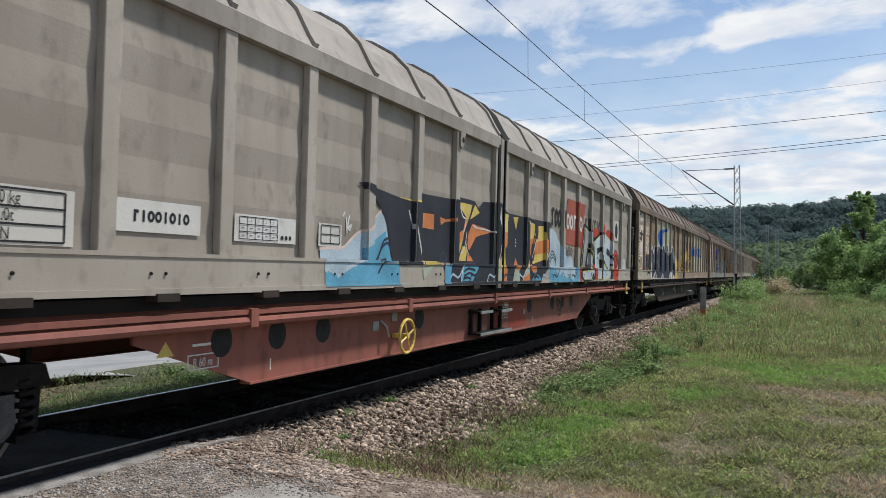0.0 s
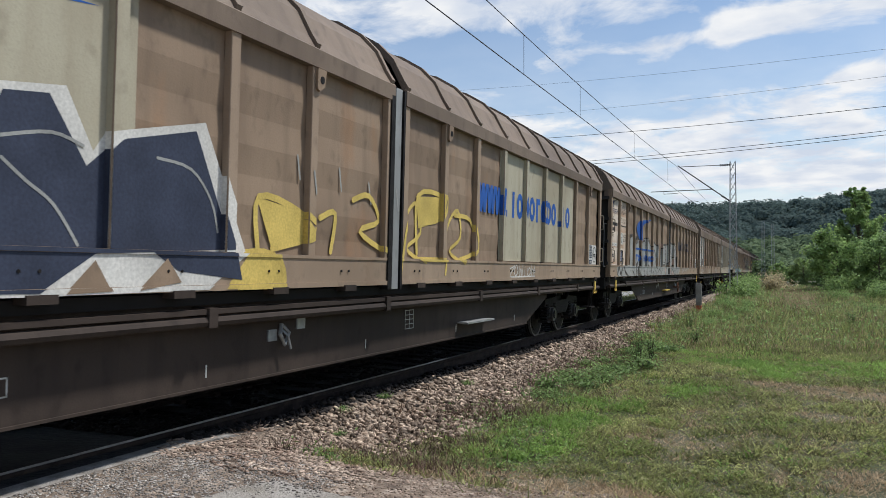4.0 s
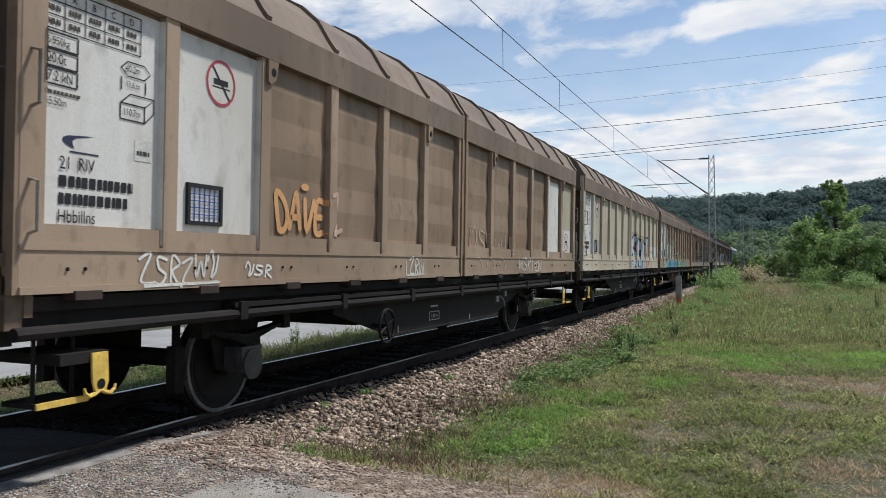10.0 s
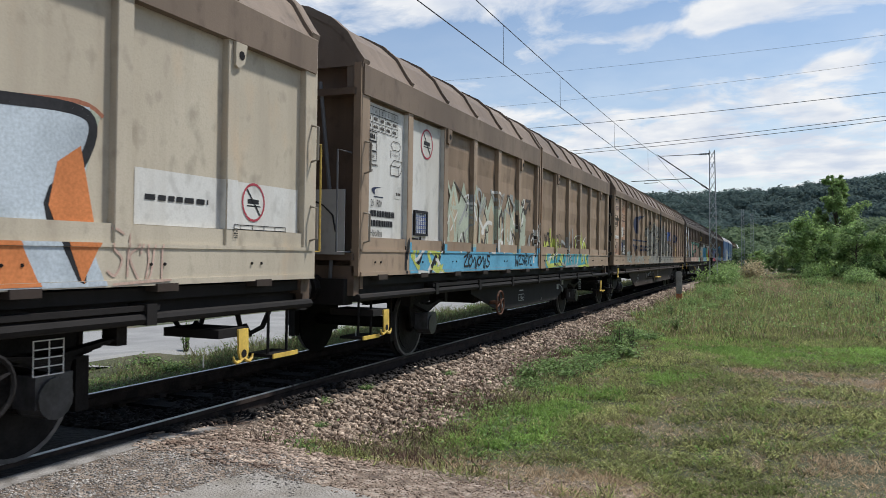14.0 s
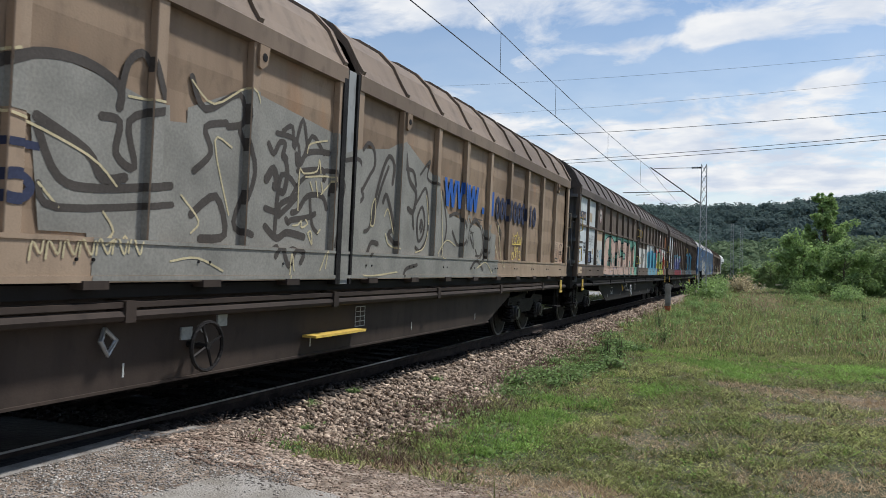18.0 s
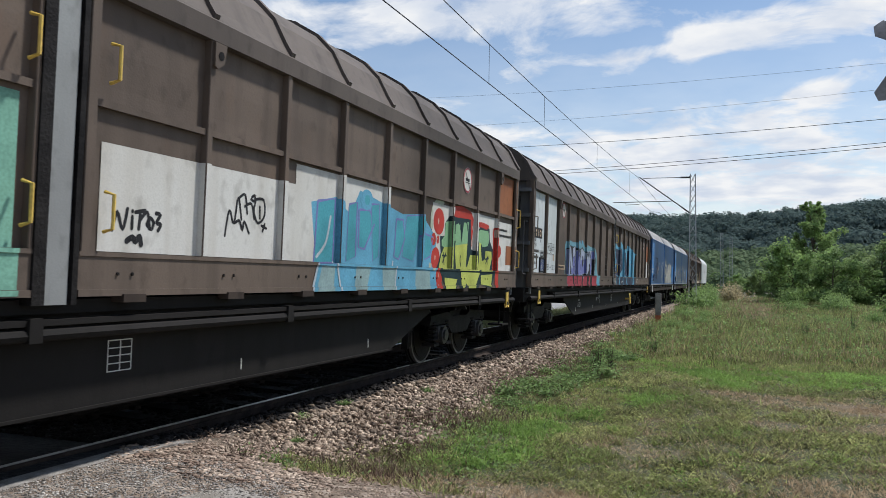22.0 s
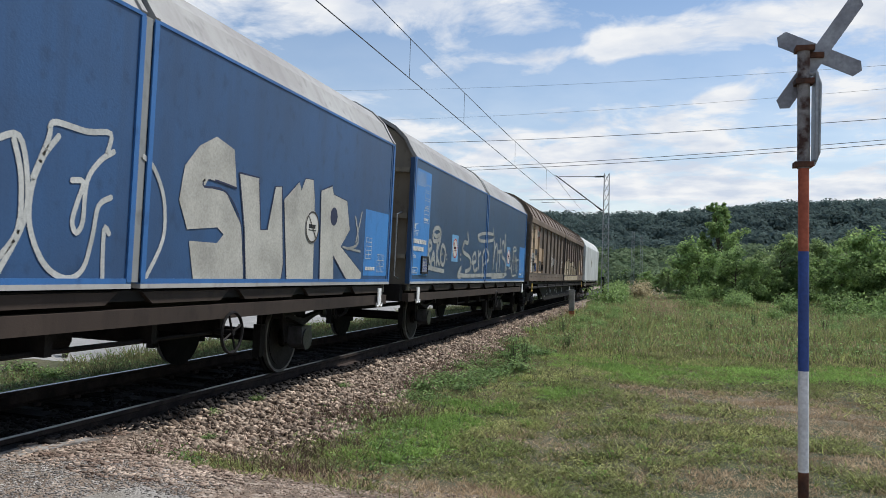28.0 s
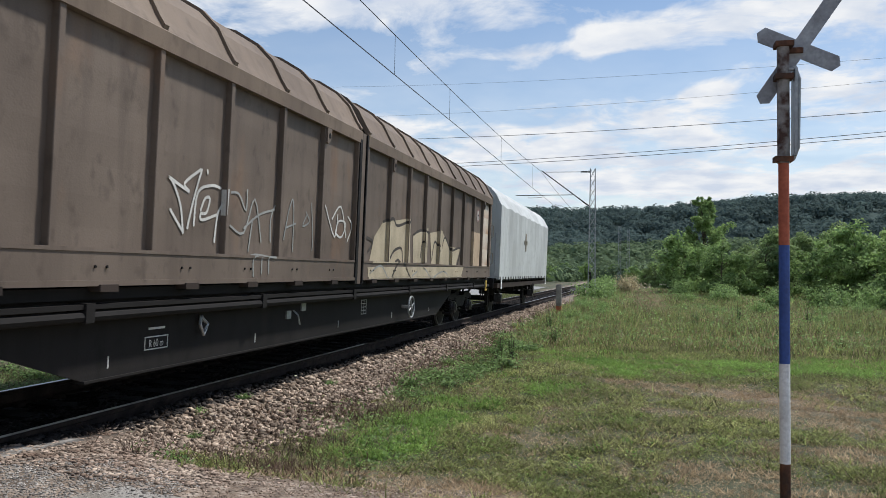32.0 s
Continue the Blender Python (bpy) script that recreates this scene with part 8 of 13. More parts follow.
    p.stroke([(14.27, 1.32), (14.34, 1.44), (14.49, 1.38), (14.34, 1.3), (14.61, 1.46), (14.57, 1.32), (14.82, 1.33)], 0.02, CHALK, 1)
    p.stroke([(15.37, 1.26), (15.4, 1.43), (15.46, 1.33), (15.5, 1.45)], 0.018, CHALK, 1)
    p.stroke([(15.52, 1.27), (15.56, 1.44), (15.62, 1.34), (15.66, 1.45)], 0.018, CHALK, 1)
    p.stroke([(15.68, 1.27), (15.72, 1.44), (15.78, 1.34), (15.82, 1.46)], 0.018, CHALK, 1)
    p.stroke([(15.85, 1.27), (15.88, 1.45), (15.95, 1.34), (15.99, 1.46)], 0.018, CHALK, 1)
    p.stroke([(16.02, 1.28), (16.06, 1.45), (16.13, 1.35), (16.17, 1.47)], 0.018, CHALK, 1)
    p.stroke([(16.2, 1.28), (16.23, 1.46), (16.31, 1.35), (16.35, 1.48)], 0.018, CHALK, 1)
    p.stroke([(16.38, 1.28), (16.42, 1.47), (16.5, 1.36), (16.54, 1.48)], 0.018, CHALK, 1)
    p.stroke([(16.57, 1.28), (16.61, 1.47), (16.69, 1.36), (16.74, 1.49)], 0.018, CHALK, 1)
    p.stroke([(16.77, 1.29), (16.81, 1.48), (16.89, 1.37), (16.94, 1.5)], 0.018, CHALK, 1)
    p.stroke([(16.98, 1.29), (17.02, 1.49), (17.1, 1.37), (17.15, 1.51)], 0.018, CHALK, 1)
    p.stroke([(17.19, 1.3), (17.24, 1.5), (17.32, 1.38), (17.38, 1.51)], 0.018, CHALK, 1)
    p.stroke([(17.41, 1.3), (17.46, 1.5), (17.55, 1.38), (17.61, 1.52)], 0.018, CHALK, 1)
    p.stroke([(17.64, 1.3), (17.69, 1.51), (17.79, 1.39), (17.85, 1.53)], 0.018, CHALK, 1)
    p.scrawl(18.7, 20.5, 1.55, 2.05, 0.022, PEACH, 6, 1)
    p.scrawl(18.65, 20.55, 1.50, 2.12, 0.02, PEACH_LIGHT, 6, 1)
    p.end()
    p.begin("operator_sign", "bright blue swoosh, bar and letter shapes")
    p.crescent(4.08, 2.5, 6.95, 3.03, 2.18, LOGO_BLUE, 4)
    p.rect(3.94, 7.10, 1.98, 2.03, LOGO_BLUE, 4)
    p.blocks("rooloroo", 3.96, 7.16, 1.63, 1.84, LOGO_BLUE, 0.07, 4)
    p.blocks("www.looorooo.lo", 13.9, 19.2, 2.18, 2.56, LOGO_FADED, 0.085, 1)
    p.end()
    end_label(p, 20.70, 1.49)
    girder_marks(w, 6.1, PALE, step=11.1, loop=14.1)


LOGO_FADED = spray("washed-out navy paint", (0.105, 0.095, 0.105))
TAG_ORANGE = spray("faded orange spray paint", (0.60, 0.33, 0.15))


def paint_fourth(w):
    p = Paint(w, rib=0.075)
    slovak_front(p, w, PLATE, PLATE, None, True, data=("16 950kg", "20.0t", "37.2 kN", "15.50m", "40.2m", "13.6 m", "110.7m"))
    p.begin("wall_sign", "round no-loading sign on the wall")
    p.banned(1.92, 2.82, 0.19, 1)
    p.rect(12.32, 13.4, 1.50, 3.05, PLATE, 0)
    p.rect(13.55, 14.60, 1.50, 3.05, CREAM_WALL, 0)
    p.rect(13.62, 14.54, 1.50, 2.1, PLATE, 0.4)
    p.frame_box(13.64, 13.88, 1.76, 1.97, None, 0.008, 5, 2)
    p.frame_box(13.72, 14.06, 1.56, 1.64, None, 0.01)
    p.bars(13.75, 14.03, 1.58, 0.04, None, 5)
    p.banned(14.17, 1.84, 0.2, 1.4)
    p.end()
    p.begin("graffiti", "orange and white tags on the wall and bottom rail")
    p.word("DAVE", 2.72, 3.62, 1.66, 2.02, 0.05, None, TAG_ORANGE, 0.006, 1, 0.06)
    p.blob(3.22, 2.10, 0.07, 0.035, TAG_ORANGE, 1)
    p.stroke([(3.66, 2.05), (3.85, 2.08), (3.80, 1.85), (3.70, 1.66), (3.95, 1.72)], 0.045, PEACH, 1)
    p.scrawl(0.98, 1.85, 1.24, 1.44, 0.022, CHALK, 8, 1)
    p.scrawl(2.2, 2.6, 1.26, 1.36, 0.02, CHALK, 4, 1)
    p.scrawl(5.4, 6.0, 1.25, 1.42, 0.02, CHALK, 6, 1)
    p.scrawl(7.85, 9.0, 1.6, 1.95, 0.022, PEACH, 5, 1)
    p.scrawl(9.1, 10.2, 1.55, 1.85, 0.02, PEACH, 5, 1)
    for y in (7.9, 8.5, 9.1):
        p.stroke([(y, 1.26), (y + 0.08, 1.44), (y + 0.3, 1.44), (y + 0.42, 1.26)], 0.02, PEACH, 1)
    p.scrawl(10.3, 11.85, 1.24, 1.43, 0.025, CHALK, 9, 1)
    p.end()
    girder_marks(w, 6.6, PALE)


def paint_fifth(w):
    p = Paint(w, rib=0.075)
    slovak_front(p, w, PLATE, CREAM, None, True, data=("", "23.0t", "42.0kN", "15.50m", "", "13.6 m", ""))
    p.begin("wall_sign", "round no-loading sign on the wall")
    p.banned(1.97, 2.80, 0.20, 1)
    p.rect(12.5, 14.6, 1.62, 2.02, PLATE, 0)
    p.banned(13.9, 1.86, 0.17, 1)
    p.bars(12.6, 13.3, 1.8, 0.04)
    p.load_table(13.55, 14.4, 1.55, 1.66)
    p.end()
    p.begin("graffiti", "silver-blue graffiti letters with a mint edge")
    p.add([(7.71, 2.07), (7.83, 2.4), (8.09, 2.43), (8.36, 2.35), (8.65, 2.44), (9.05, 2.4), (9.5, 2.39), (10.01, 2.31), (10.4, 2.37), (11.22, 2.31), (11.98, 2.38), (12.19, 2.34), (11.98, 1.62), (9.08, 1.59), (7.87, 1.63), (7.77, 1.66)], MINT_PALE, 0.3)
    p.stroke([(7.83, 2.4), (8.09, 2.43), (8.36, 2.35), (8.65, 2.44), (9.05, 2.4), (9.5, 2.39), (10.01, 2.31), (10.4, 2.37), (11.22, 2.31), (11.98, 2.38), (12.2, 2.32)], 0.03, RUST_TAG, 0.7)
    p.add([(7.66, 2.1), (7.82, 2.15), (7.8, 1.62), (7.71, 1.48), (7.67, 1.75)], ORANGE, 0.6)
    p.add([(7.8, 2.24), (7.96, 2.32), (8.3, 2.21), (8.41, 2.29), (8.68, 2.35), (8.79, 2.22), (9.26, 2.28), (9.4, 2.15), (9.67, 2.25), (9.94, 2.13), (10.25, 2.25), (10.58, 2.25), (11.11, 2.06), (11.4, 2.31), (12.09, 2.36), (12.12, 2.15), (11.98, 1.62), (12.2, 1.2), (7.72, 1.2), (7.72, 1.43), (7.82, 1.65)], ICE_PALE, 0.9)
    p.stroke([(7.8, 2.24), (7.96, 2.32), (8.3, 2.21), (8.41, 2.29), (8.68, 2.35), (8.79, 2.22)], 0.075, INK, 1.4)
    p.stroke([(8.79, 2.22), (9.06, 2.27), (9.28, 2.27), (9.36, 2.12), (9.33, 1.88), (9.22, 1.6), (9.23, 1.28)], 0.075, INK, 1.4)
    p.stroke([(9.36, 2.08), (9.63, 2.25), (9.91, 2.17), (9.95, 1.92), (9.85, 1.7), (9.87, 1.28)], 0.075, INK, 1.4)
    p.stroke([(9.38, 1.84), (9.26, 1.68), (9.28, 1.56)], 0.075, INK, 1.4)
    p.stroke([(10.1, 2.1), (10.28, 2.25), (10.58, 2.24), (10.69, 2.01), (10.6, 1.63), (10.81, 1.5), (10.87, 1.22)], 0.075, INK, 1.4)
    p.stroke([(10.1, 2.1), (10.05, 1.71), (10.11, 1.27)], 0.075, INK, 1.4)
    p.stroke([(10.73, 2.25), (11.11, 2.06), (11.26, 1.75), (11.39, 2.3)], 0.075, INK, 1.4)
    p.stroke([(11.39, 2.3), (11.95, 2.33), (12.12, 2.24), (12.03, 1.99), (11.78, 1.72), (12.0, 1.25)], 0.075, INK, 1.4)
    p.add([(7.77, 1.62), (7.87, 1.55), (8.19, 1.72), (8.42, 1.72), (8.37, 1.6), (7.88, 1.45), (7.73, 1.44)], INK, 1.7)
    p.add([(8.33, 1.98), (8.55, 1.93), (8.66, 1.97), (8.75, 2.29), (8.84, 2.23), (8.74, 1.94), (8.97, 1.91), (8.95, 1.67), (8.75, 1.62), (8.68, 1.84), (8.36, 1.87)], INK, 1.7)
    p.add([(8.75, 1.62), (8.95, 1.62), (8.81, 1.37), (8.68, 1.31), (9.02, 1.24), (8.32, 1.22), (8.62, 1.36), (8.73, 1.47)], INK, 1.7)
    p.add([(9.41, 1.68), (9.6, 1.81), (9.59, 1.66)], INK, 1.7)
    p.add([(10.25, 1.94), (10.37, 1.89), (10.3, 1.74)], INK, 1.7)
    p.add([(9.19, 1.44), (9.29, 1.47), (9.38, 1.3), (9.87, 1.28), (9.87, 1.22), (9.23, 1.24)], INK, 1.7)
    p.add([(10.09, 1.53), (10.27, 1.58), (10.32, 1.23), (10.04, 1.23)], INK, 1.7)
    p.add([(8.66, 1.96), (8.77, 1.99), (8.93, 1.86), (8.83, 1.7), (8.73, 1.87)], ORANGE, 2.2)
    p.add([(11.19, 1.54), (11.5, 1.55), (11.68, 1.21), (11.09, 1.21), (11.31, 1.36)], ORANGE, 2.2)
    p.add([(11.84, 1.98), (12.02, 2.1), (12.14, 1.62), (12.17, 1.52), (12.0, 1.22), (11.78, 1.71)], ORANGE, 2.2)
    p.add([(10.46, 1.64), (10.7, 1.67), (10.72, 1.54)], ORANGE, 2.2)
    p.add([(7.65, 1.48), (7.71, 1.49), (7.72, 1.2), (7.64, 1.19)], ORANGE, 2.2)
    p.stroke([(7.82, 1.53), (7.98, 1.53), (8.19, 1.64)], 0.03, VIOLET_PALE, 2.2)
    p.stroke([(8.38, 1.26), (8.55, 1.34), (8.74, 1.42)], 0.03, VIOLET_PALE, 2.2)
    p.stroke([(9.34, 1.34), (9.54, 1.27), (9.78, 1.28)], 0.03, VIOLET_PALE, 2.2)
    p.scrawl(6.6, 7.3, 1.24, 1.6, 0.018, PEACH, 6, 1)
    p.scrawl(12.2, 12.8, 1.24, 1.5, 0.018, PEACH, 6, 1)
    p.end()
    girder_marks(w, 6.4, CHALK)


def paint_sixth(w):
    p = Paint(w, rib=0.075)
    slovak_front(p, w, PLATE, PLATE, None, True)
    p.begin("wall_sign", "round no-loading sign on the wall")
    p.banned(1.92, 2.86, 0.20, 1)
    p.end()
    p.begin("graffiti", "mint, peach and blue graffiti along the wall")
    p.rect(1.3, 7.35, 1.20, 1.58, SKYBLUE, 0)
    p.thicket(1.2, 2.4, 1.2, 1.62, 12, 0.06, (CHALK, LIME, INK), 1)
    for y0, y1, z in ((2.7, 3.9, 2.5), (4.0, 5.2, 2.4), (5.3, 6.6, 2.45)):
        for k in range(3):
            y = y0 + (y1 - y0) * k / 3
            p.add([(y, 1.55), (y + 0.36, 1.55), (y + 0.46, 2.1), (y + 0.22, z), (y + 0.02, 2.15)], MINT_PALE, 0.5)
            p.add([(y + 0.07, 1.6), (y + 0.28, 1.6), (y + 0.36, 2.05), (y + 0.2, z - 0.16), (y + 0.08, 2.05)], PEACH_PALE, 1)
    p.thicket(2.6, 6.9, 1.5, 2.45, 46, 0.05, (CHALK, SILVER, SMOKE, MINT_PALE), 1.5)
    p.scrawl(3.2, 4.4, 1.26, 1.44, 0.03, INK, 8, 2)
    p.scrawl(5.8, 6.9, 1.26, 1.42, 0.025, INK, 8, 2)
    p.thicket(7.0, 7.4, 1.3, 2.1, 8, 0.05, (CHALK, SMOKE), 1.5)
    p.rect(7.9, 12.1, 1.20, 1.5, AQUA, 0)
    p.scrawl(7.9, 9.4, 1.3, 1.85, 0.08, LIME, 4, 1)
    p.scrawl(9.3, 10.8, 1.25, 1.8, 0.07, SILVER, 4, 1.4)
    p.scrawl(10.6, 12.1, 1.25, 1.85, 0.08, LIME, 4, 1)
    p.thicket(7.9, 12.1, 1.22, 1.9, 24, 0.03, (INK, SMOKE, CHALK), 2)
    p.end()
    girder_marks(w, 6.6, PALE)


PEACH_PALE = spray("pale tan spray paint", (0.45, 0.36, 0.25))


def paint_seventh(w):
    p = Paint(w)
    slovak_front(p, w, RUST_PLATE, RUST_PLATE, DARK_WALL)
    p.begin("operator_sign", "faded navy swoosh, bar and letter shapes")
    p.crescent(4.05, 2.5, 6.95, 2.98, 2.16, LOGO_DULL, 0.5)
    p.rect(3.90, 7.30, 1.99, 2.04, LOGO_DULL, 0.5)
    p.blocks("rooloroo", 3.90, 7.32, 1.65, 1.87, LOGO_DULL, 0.07, 0.5)
    p.blocks("www.l", 14.1, 16.6, 2.2, 2.60, LOGO_BLUE, 0.105, 3)
    p.blocks("ooorooo.lo", 16.5, 19.2, 2.16, 2.56, LOGO_DULL, 0.09, 3)
    p.end()
    p.begin("graffiti", "tangled grey graffiti with cream and black lines")
    for a, b, c, d in ((7.7, 2.0, 8.2, 2.35), (8.2, 2.35, 9.2, 2.45), (9.2, 2.45, 9.9, 2.45), (9.9, 2.45, 11.04, 2.5), (11.04, 2.5, 11.45, 2.61), (11.45, 2.61, 12.24, 2.72), (12.24, 2.72, 12.7, 2.9), (12.7, 2.9, 13.26, 2.7), (13.26, 2.7, 13.8, 2.54), (13.8, 2.54, 14.3, 2.1), (14.3, 2.1, 16.6, 1.9)):
        p.add([(a, 1.2), (c, 1.2), (c, d), (a, b)], SILVER_DULL, 0)
    p.add([(6.89, 2.42), (7.3, 2.6), (7.87, 2.54), (8.29, 2.47), (8.43, 2.49), (8.53, 1.51), (7.32, 1.51), (7.22, 2.2), (6.97, 2.21)], SILVER_DULL, 0.1)
    p.add([(8.63, 2.51), (9.38, 2.82), (11.09, 2.67), (11.15, 1.52), (8.63, 1.5)], SILVER_DULL, 0.1)
    p.stroke([(6.94, 2.22), (6.89, 2.39), (7.23, 2.57), (7.61, 2.61), (7.92, 2.52), (7.93, 2.37)], 0.07, SMOKE, 1.3)
    p.stroke([(7.93, 2.37), (7.99, 2.69), (8.16, 2.79), (8.31, 2.51)], 0.06, SMOKE, 1.3)
    p.stroke([(7.26, 2.2), (7.67, 2.04), (7.81, 1.88), (8.02, 1.91)], 0.07, SMOKE, 1.3)
    p.stroke([(7.27, 2.14), (7.45, 1.85), (7.77, 1.81), (8.49, 1.9)], 0.06, SMOKE, 1.3)
    p.stroke([(7.77, 2.29), (7.94, 2.28), (7.92, 2.06), (8.1, 1.99), (8.03, 2.3), (8.34, 2.43)], 0.06, SMOKE, 1.3)
    p.stroke([(7.3, 1.8), (7.46, 1.66), (8.51, 1.76)], 0.05, SMOKE, 1.3)
    p.stroke([(8.66, 2.76), (8.84, 2.54), (9.27, 2.75), (9.35, 2.53), (9.13, 2.45)], 0.06, SMOKE, 1.3)
    p.stroke([(8.73, 2.04), (8.93, 2.21), (8.85, 2.4), (9.12, 2.48)], 0.06, SMOKE, 1.3)
    p.stroke([(9.3, 2.45), (9.46, 2.11), (9.27, 1.68), (9.46, 1.58)], 0.06, SMOKE, 1.3)
    p.stroke([(8.72, 1.7), (9.02, 1.87), (9.16, 1.57), (8.84, 1.52)], 0.07, SMOKE, 1.3)
    p.stroke([(9.89, 1.6), (9.96, 2.15), (10.26, 2.01), (9.94, 1.77)], 0.06, SMOKE, 1.3)
    p.stroke([(9.85, 2.52), (10.2, 2.5), (10.29, 2.29), (10.47, 2.59), (10.72, 2.45)], 0.05, SMOKE, 1.3)
    p.stroke([(10.12, 1.94), (10.38, 2.18), (10.9, 2.29), (10.85, 2.05)], 0.05, SMOKE, 1.3)
    p.stroke([(6.78, 2.09), (6.98, 2.19), (7.67, 2.02), (7.94, 1.84)], 0.018, SUNNY_PALE, 1.9)
    p.stroke([(7.3, 1.8), (7.46, 1.66)], 0.018, SUNNY_PALE, 1.9)
    p.stroke([(7.83, 1.66), (7.93, 1.53), (7.81, 1.44)], 0.018, SUNNY_PALE, 1.9)
    p.stroke([(8.6, 1.84), (8.82, 1.66), (8.73, 1.56)], 0.018, SUNNY_PALE, 1.9)
    p.stroke([(9.2, 2.29), (8.97, 2.31), (9.2, 1.73)], 0.018, SUNNY_PALE, 1.9)
    p.stroke([(10.38, 2.18), (10.9, 2.23), (10.69, 2.04)], 0.018, SUNNY_PALE, 1.9)
    p.stroke([(8.45, 1.34), (8.75, 1.37), (9.08, 1.27)], 0.018, SUNNY_PALE, 1.9)
    p.stroke([(6.74, 2.21), (6.78, 2.1), (6.98, 2.17)], 0.018, SUNNY_PALE, 1.9)
    p.stroke([(8.01, 2.47), (8.33, 2.49)], 0.018, SUNNY_PALE, 1.9)
    p.stroke([(6.8, 2.3), (6.85, 2.46), (7.08, 2.56)], 0.018, SUNNY_PALE, 1.9)
    p.stroke([(8.66, 2.73), (8.94, 2.6), (9.38, 2.82), (9.52, 2.63)], 0.018, SUNNY_PALE, 1.9)
    p.stroke([(7.21, 1.33), (7.23, 1.44), (7.29, 1.37), (7.31, 1.45)], 0.016, SUNNY_PALE, 1.9)
    p.stroke([(7.33, 1.34), (7.35, 1.45), (7.42, 1.37), (7.44, 1.45)], 0.016, SUNNY_PALE, 1.9)
    p.stroke([(7.46, 1.35), (7.48, 1.46), (7.55, 1.37), (7.58, 1.46)], 0.016, SUNNY_PALE, 1.9)
    p.stroke([(7.59, 1.36), (7.61, 1.47), (7.69, 1.37), (7.71, 1.46)], 0.016, SUNNY_PALE, 1.9)
    p.stroke([(7.73, 1.37), (7.75, 1.48), (7.83, 1.38), (7.86, 1.46)], 0.016, SUNNY_PALE, 1.9)
    p.stroke([(7.87, 1.38), (7.9, 1.5), (7.98, 1.38), (8.0, 1.47)], 0.016, SUNNY_PALE, 1.9)
    p.stroke([(8.02, 1.39), (8.04, 1.51), (8.13, 1.38), (8.15, 1.47)], 0.016, SUNNY_PALE, 1.9)
    p.stroke([(9.73, 2.41), (9.82, 2.33), (9.91, 2.44), (10.0, 2.44), (9.97, 2.32), (10.04, 2.31)], 0.06, SMOKE, 1.2)
    p.stroke([(10.0, 2.33), (10.06, 2.19), (10.02, 2.01), (9.95, 2.0)], 0.07, SMOKE, 1.2)
    p.stroke([(9.72, 2.08), (9.83, 2.19), (9.9, 2.05), (9.85, 2.04)], 0.09, SMOKE, 1.2)
    p.stroke([(9.95, 2.55), (10.11, 2.62), (10.16, 2.42), (10.29, 2.72), (10.41, 2.41)], 0.05, SMOKE, 1.2)
    p.stroke([(10.2, 2.38), (10.24, 2.27), (10.39, 2.41), (10.64, 2.46), (10.83, 2.47)], 0.06, SMOKE, 1.2)
    p.stroke([(10.23, 2.22), (10.7, 2.29), (10.73, 2.18), (10.77, 2.22)], 0.05, SMOKE, 1.2)
    p.stroke([(10.16, 1.82), (10.27, 1.85), (10.44, 2.0), (10.72, 2.02), (10.82, 1.9)], 0.06, SMOKE, 1.2)
    p.stroke([(9.72, 1.83), (9.92, 1.81), (9.98, 1.89), (10.23, 1.98)], 0.06, SMOKE, 1.2)
    p.stroke([(10.07, 1.76), (10.11, 1.72), (10.17, 1.75), (10.44, 1.79), (10.6, 1.84)], 0.06, SMOKE, 1.2)
    p.stroke([(9.73, 1.67), (9.93, 1.57), (10.1, 1.63), (10.41, 1.6)], 0.07, SMOKE, 1.2)
    p.stroke([(9.84, 1.4), (9.94, 1.49), (10.07, 1.32), (10.18, 1.47), (10.32, 1.44), (10.27, 1.35)], 0.06, SMOKE, 1.2)
    p.stroke([(10.48, 1.99), (10.54, 1.74), (10.66, 1.65)], 0.05, SMOKE, 1.2)
    p.stroke([(11.58, 2.62), (11.7, 2.71), (11.85, 2.65), (11.88, 2.48), (11.76, 2.35), (11.59, 2.17)], 0.05, SMOKE, 1.2)
    p.stroke([(11.53, 2.2), (11.63, 2.1), (11.49, 2.01)], 0.05, SMOKE, 1.2)
    p.stroke([(11.9, 1.8), (11.91, 2.01), (12.05, 2.37), (12.24, 2.63), (12.41, 2.55), (12.38, 2.32)], 0.06, SMOKE, 1.2)
    p.stroke([(12.14, 2.08), (12.24, 2.17), (12.46, 1.82), (12.32, 1.72), (12.51, 1.61)], 0.06, SMOKE, 1.2)
    p.stroke([(12.25, 2.51), (12.09, 2.28), (11.98, 2.06), (11.81, 1.77), (11.69, 1.72)], 0.05, SMOKE, 1.2)
    p.stroke([(12.73, 2.76), (12.88, 2.43), (13.11, 2.28), (13.04, 2.04), (12.87, 2.07)], 0.07, SMOKE, 1.2)
    p.stroke([(12.74, 2.55), (13.0, 2.54), (13.1, 2.37)], 0.05, SMOKE, 1.2)
    p.stroke([(13.22, 2.53), (13.54, 2.75), (13.46, 2.52), (13.77, 2.46)], 0.04, SMOKE, 1.2)
    p.stroke([(14.04, 2.4), (14.26, 1.9), (14.08, 1.53)], 0.04, SMOKE, 1.2)
    p.stroke([(14.36, 2.07), (14.72, 2.12), (15.02, 1.84), (14.77, 1.66), (14.5, 1.86)], 0.05, SMOKE, 1.2)
    p.stroke([(15.28, 1.97), (15.55, 2.08), (15.88, 1.89), (16.01, 1.46)], 0.05, SMOKE, 1.2)
    p.stroke([(11.77, 1.46), (11.88, 1.6), (12.05, 1.59)], 0.06, SMOKE, 1.2)
    p.stroke([(12.7, 1.22), (12.77, 1.31), (13.11, 1.36)], 0.05, SMOKE, 1.2)
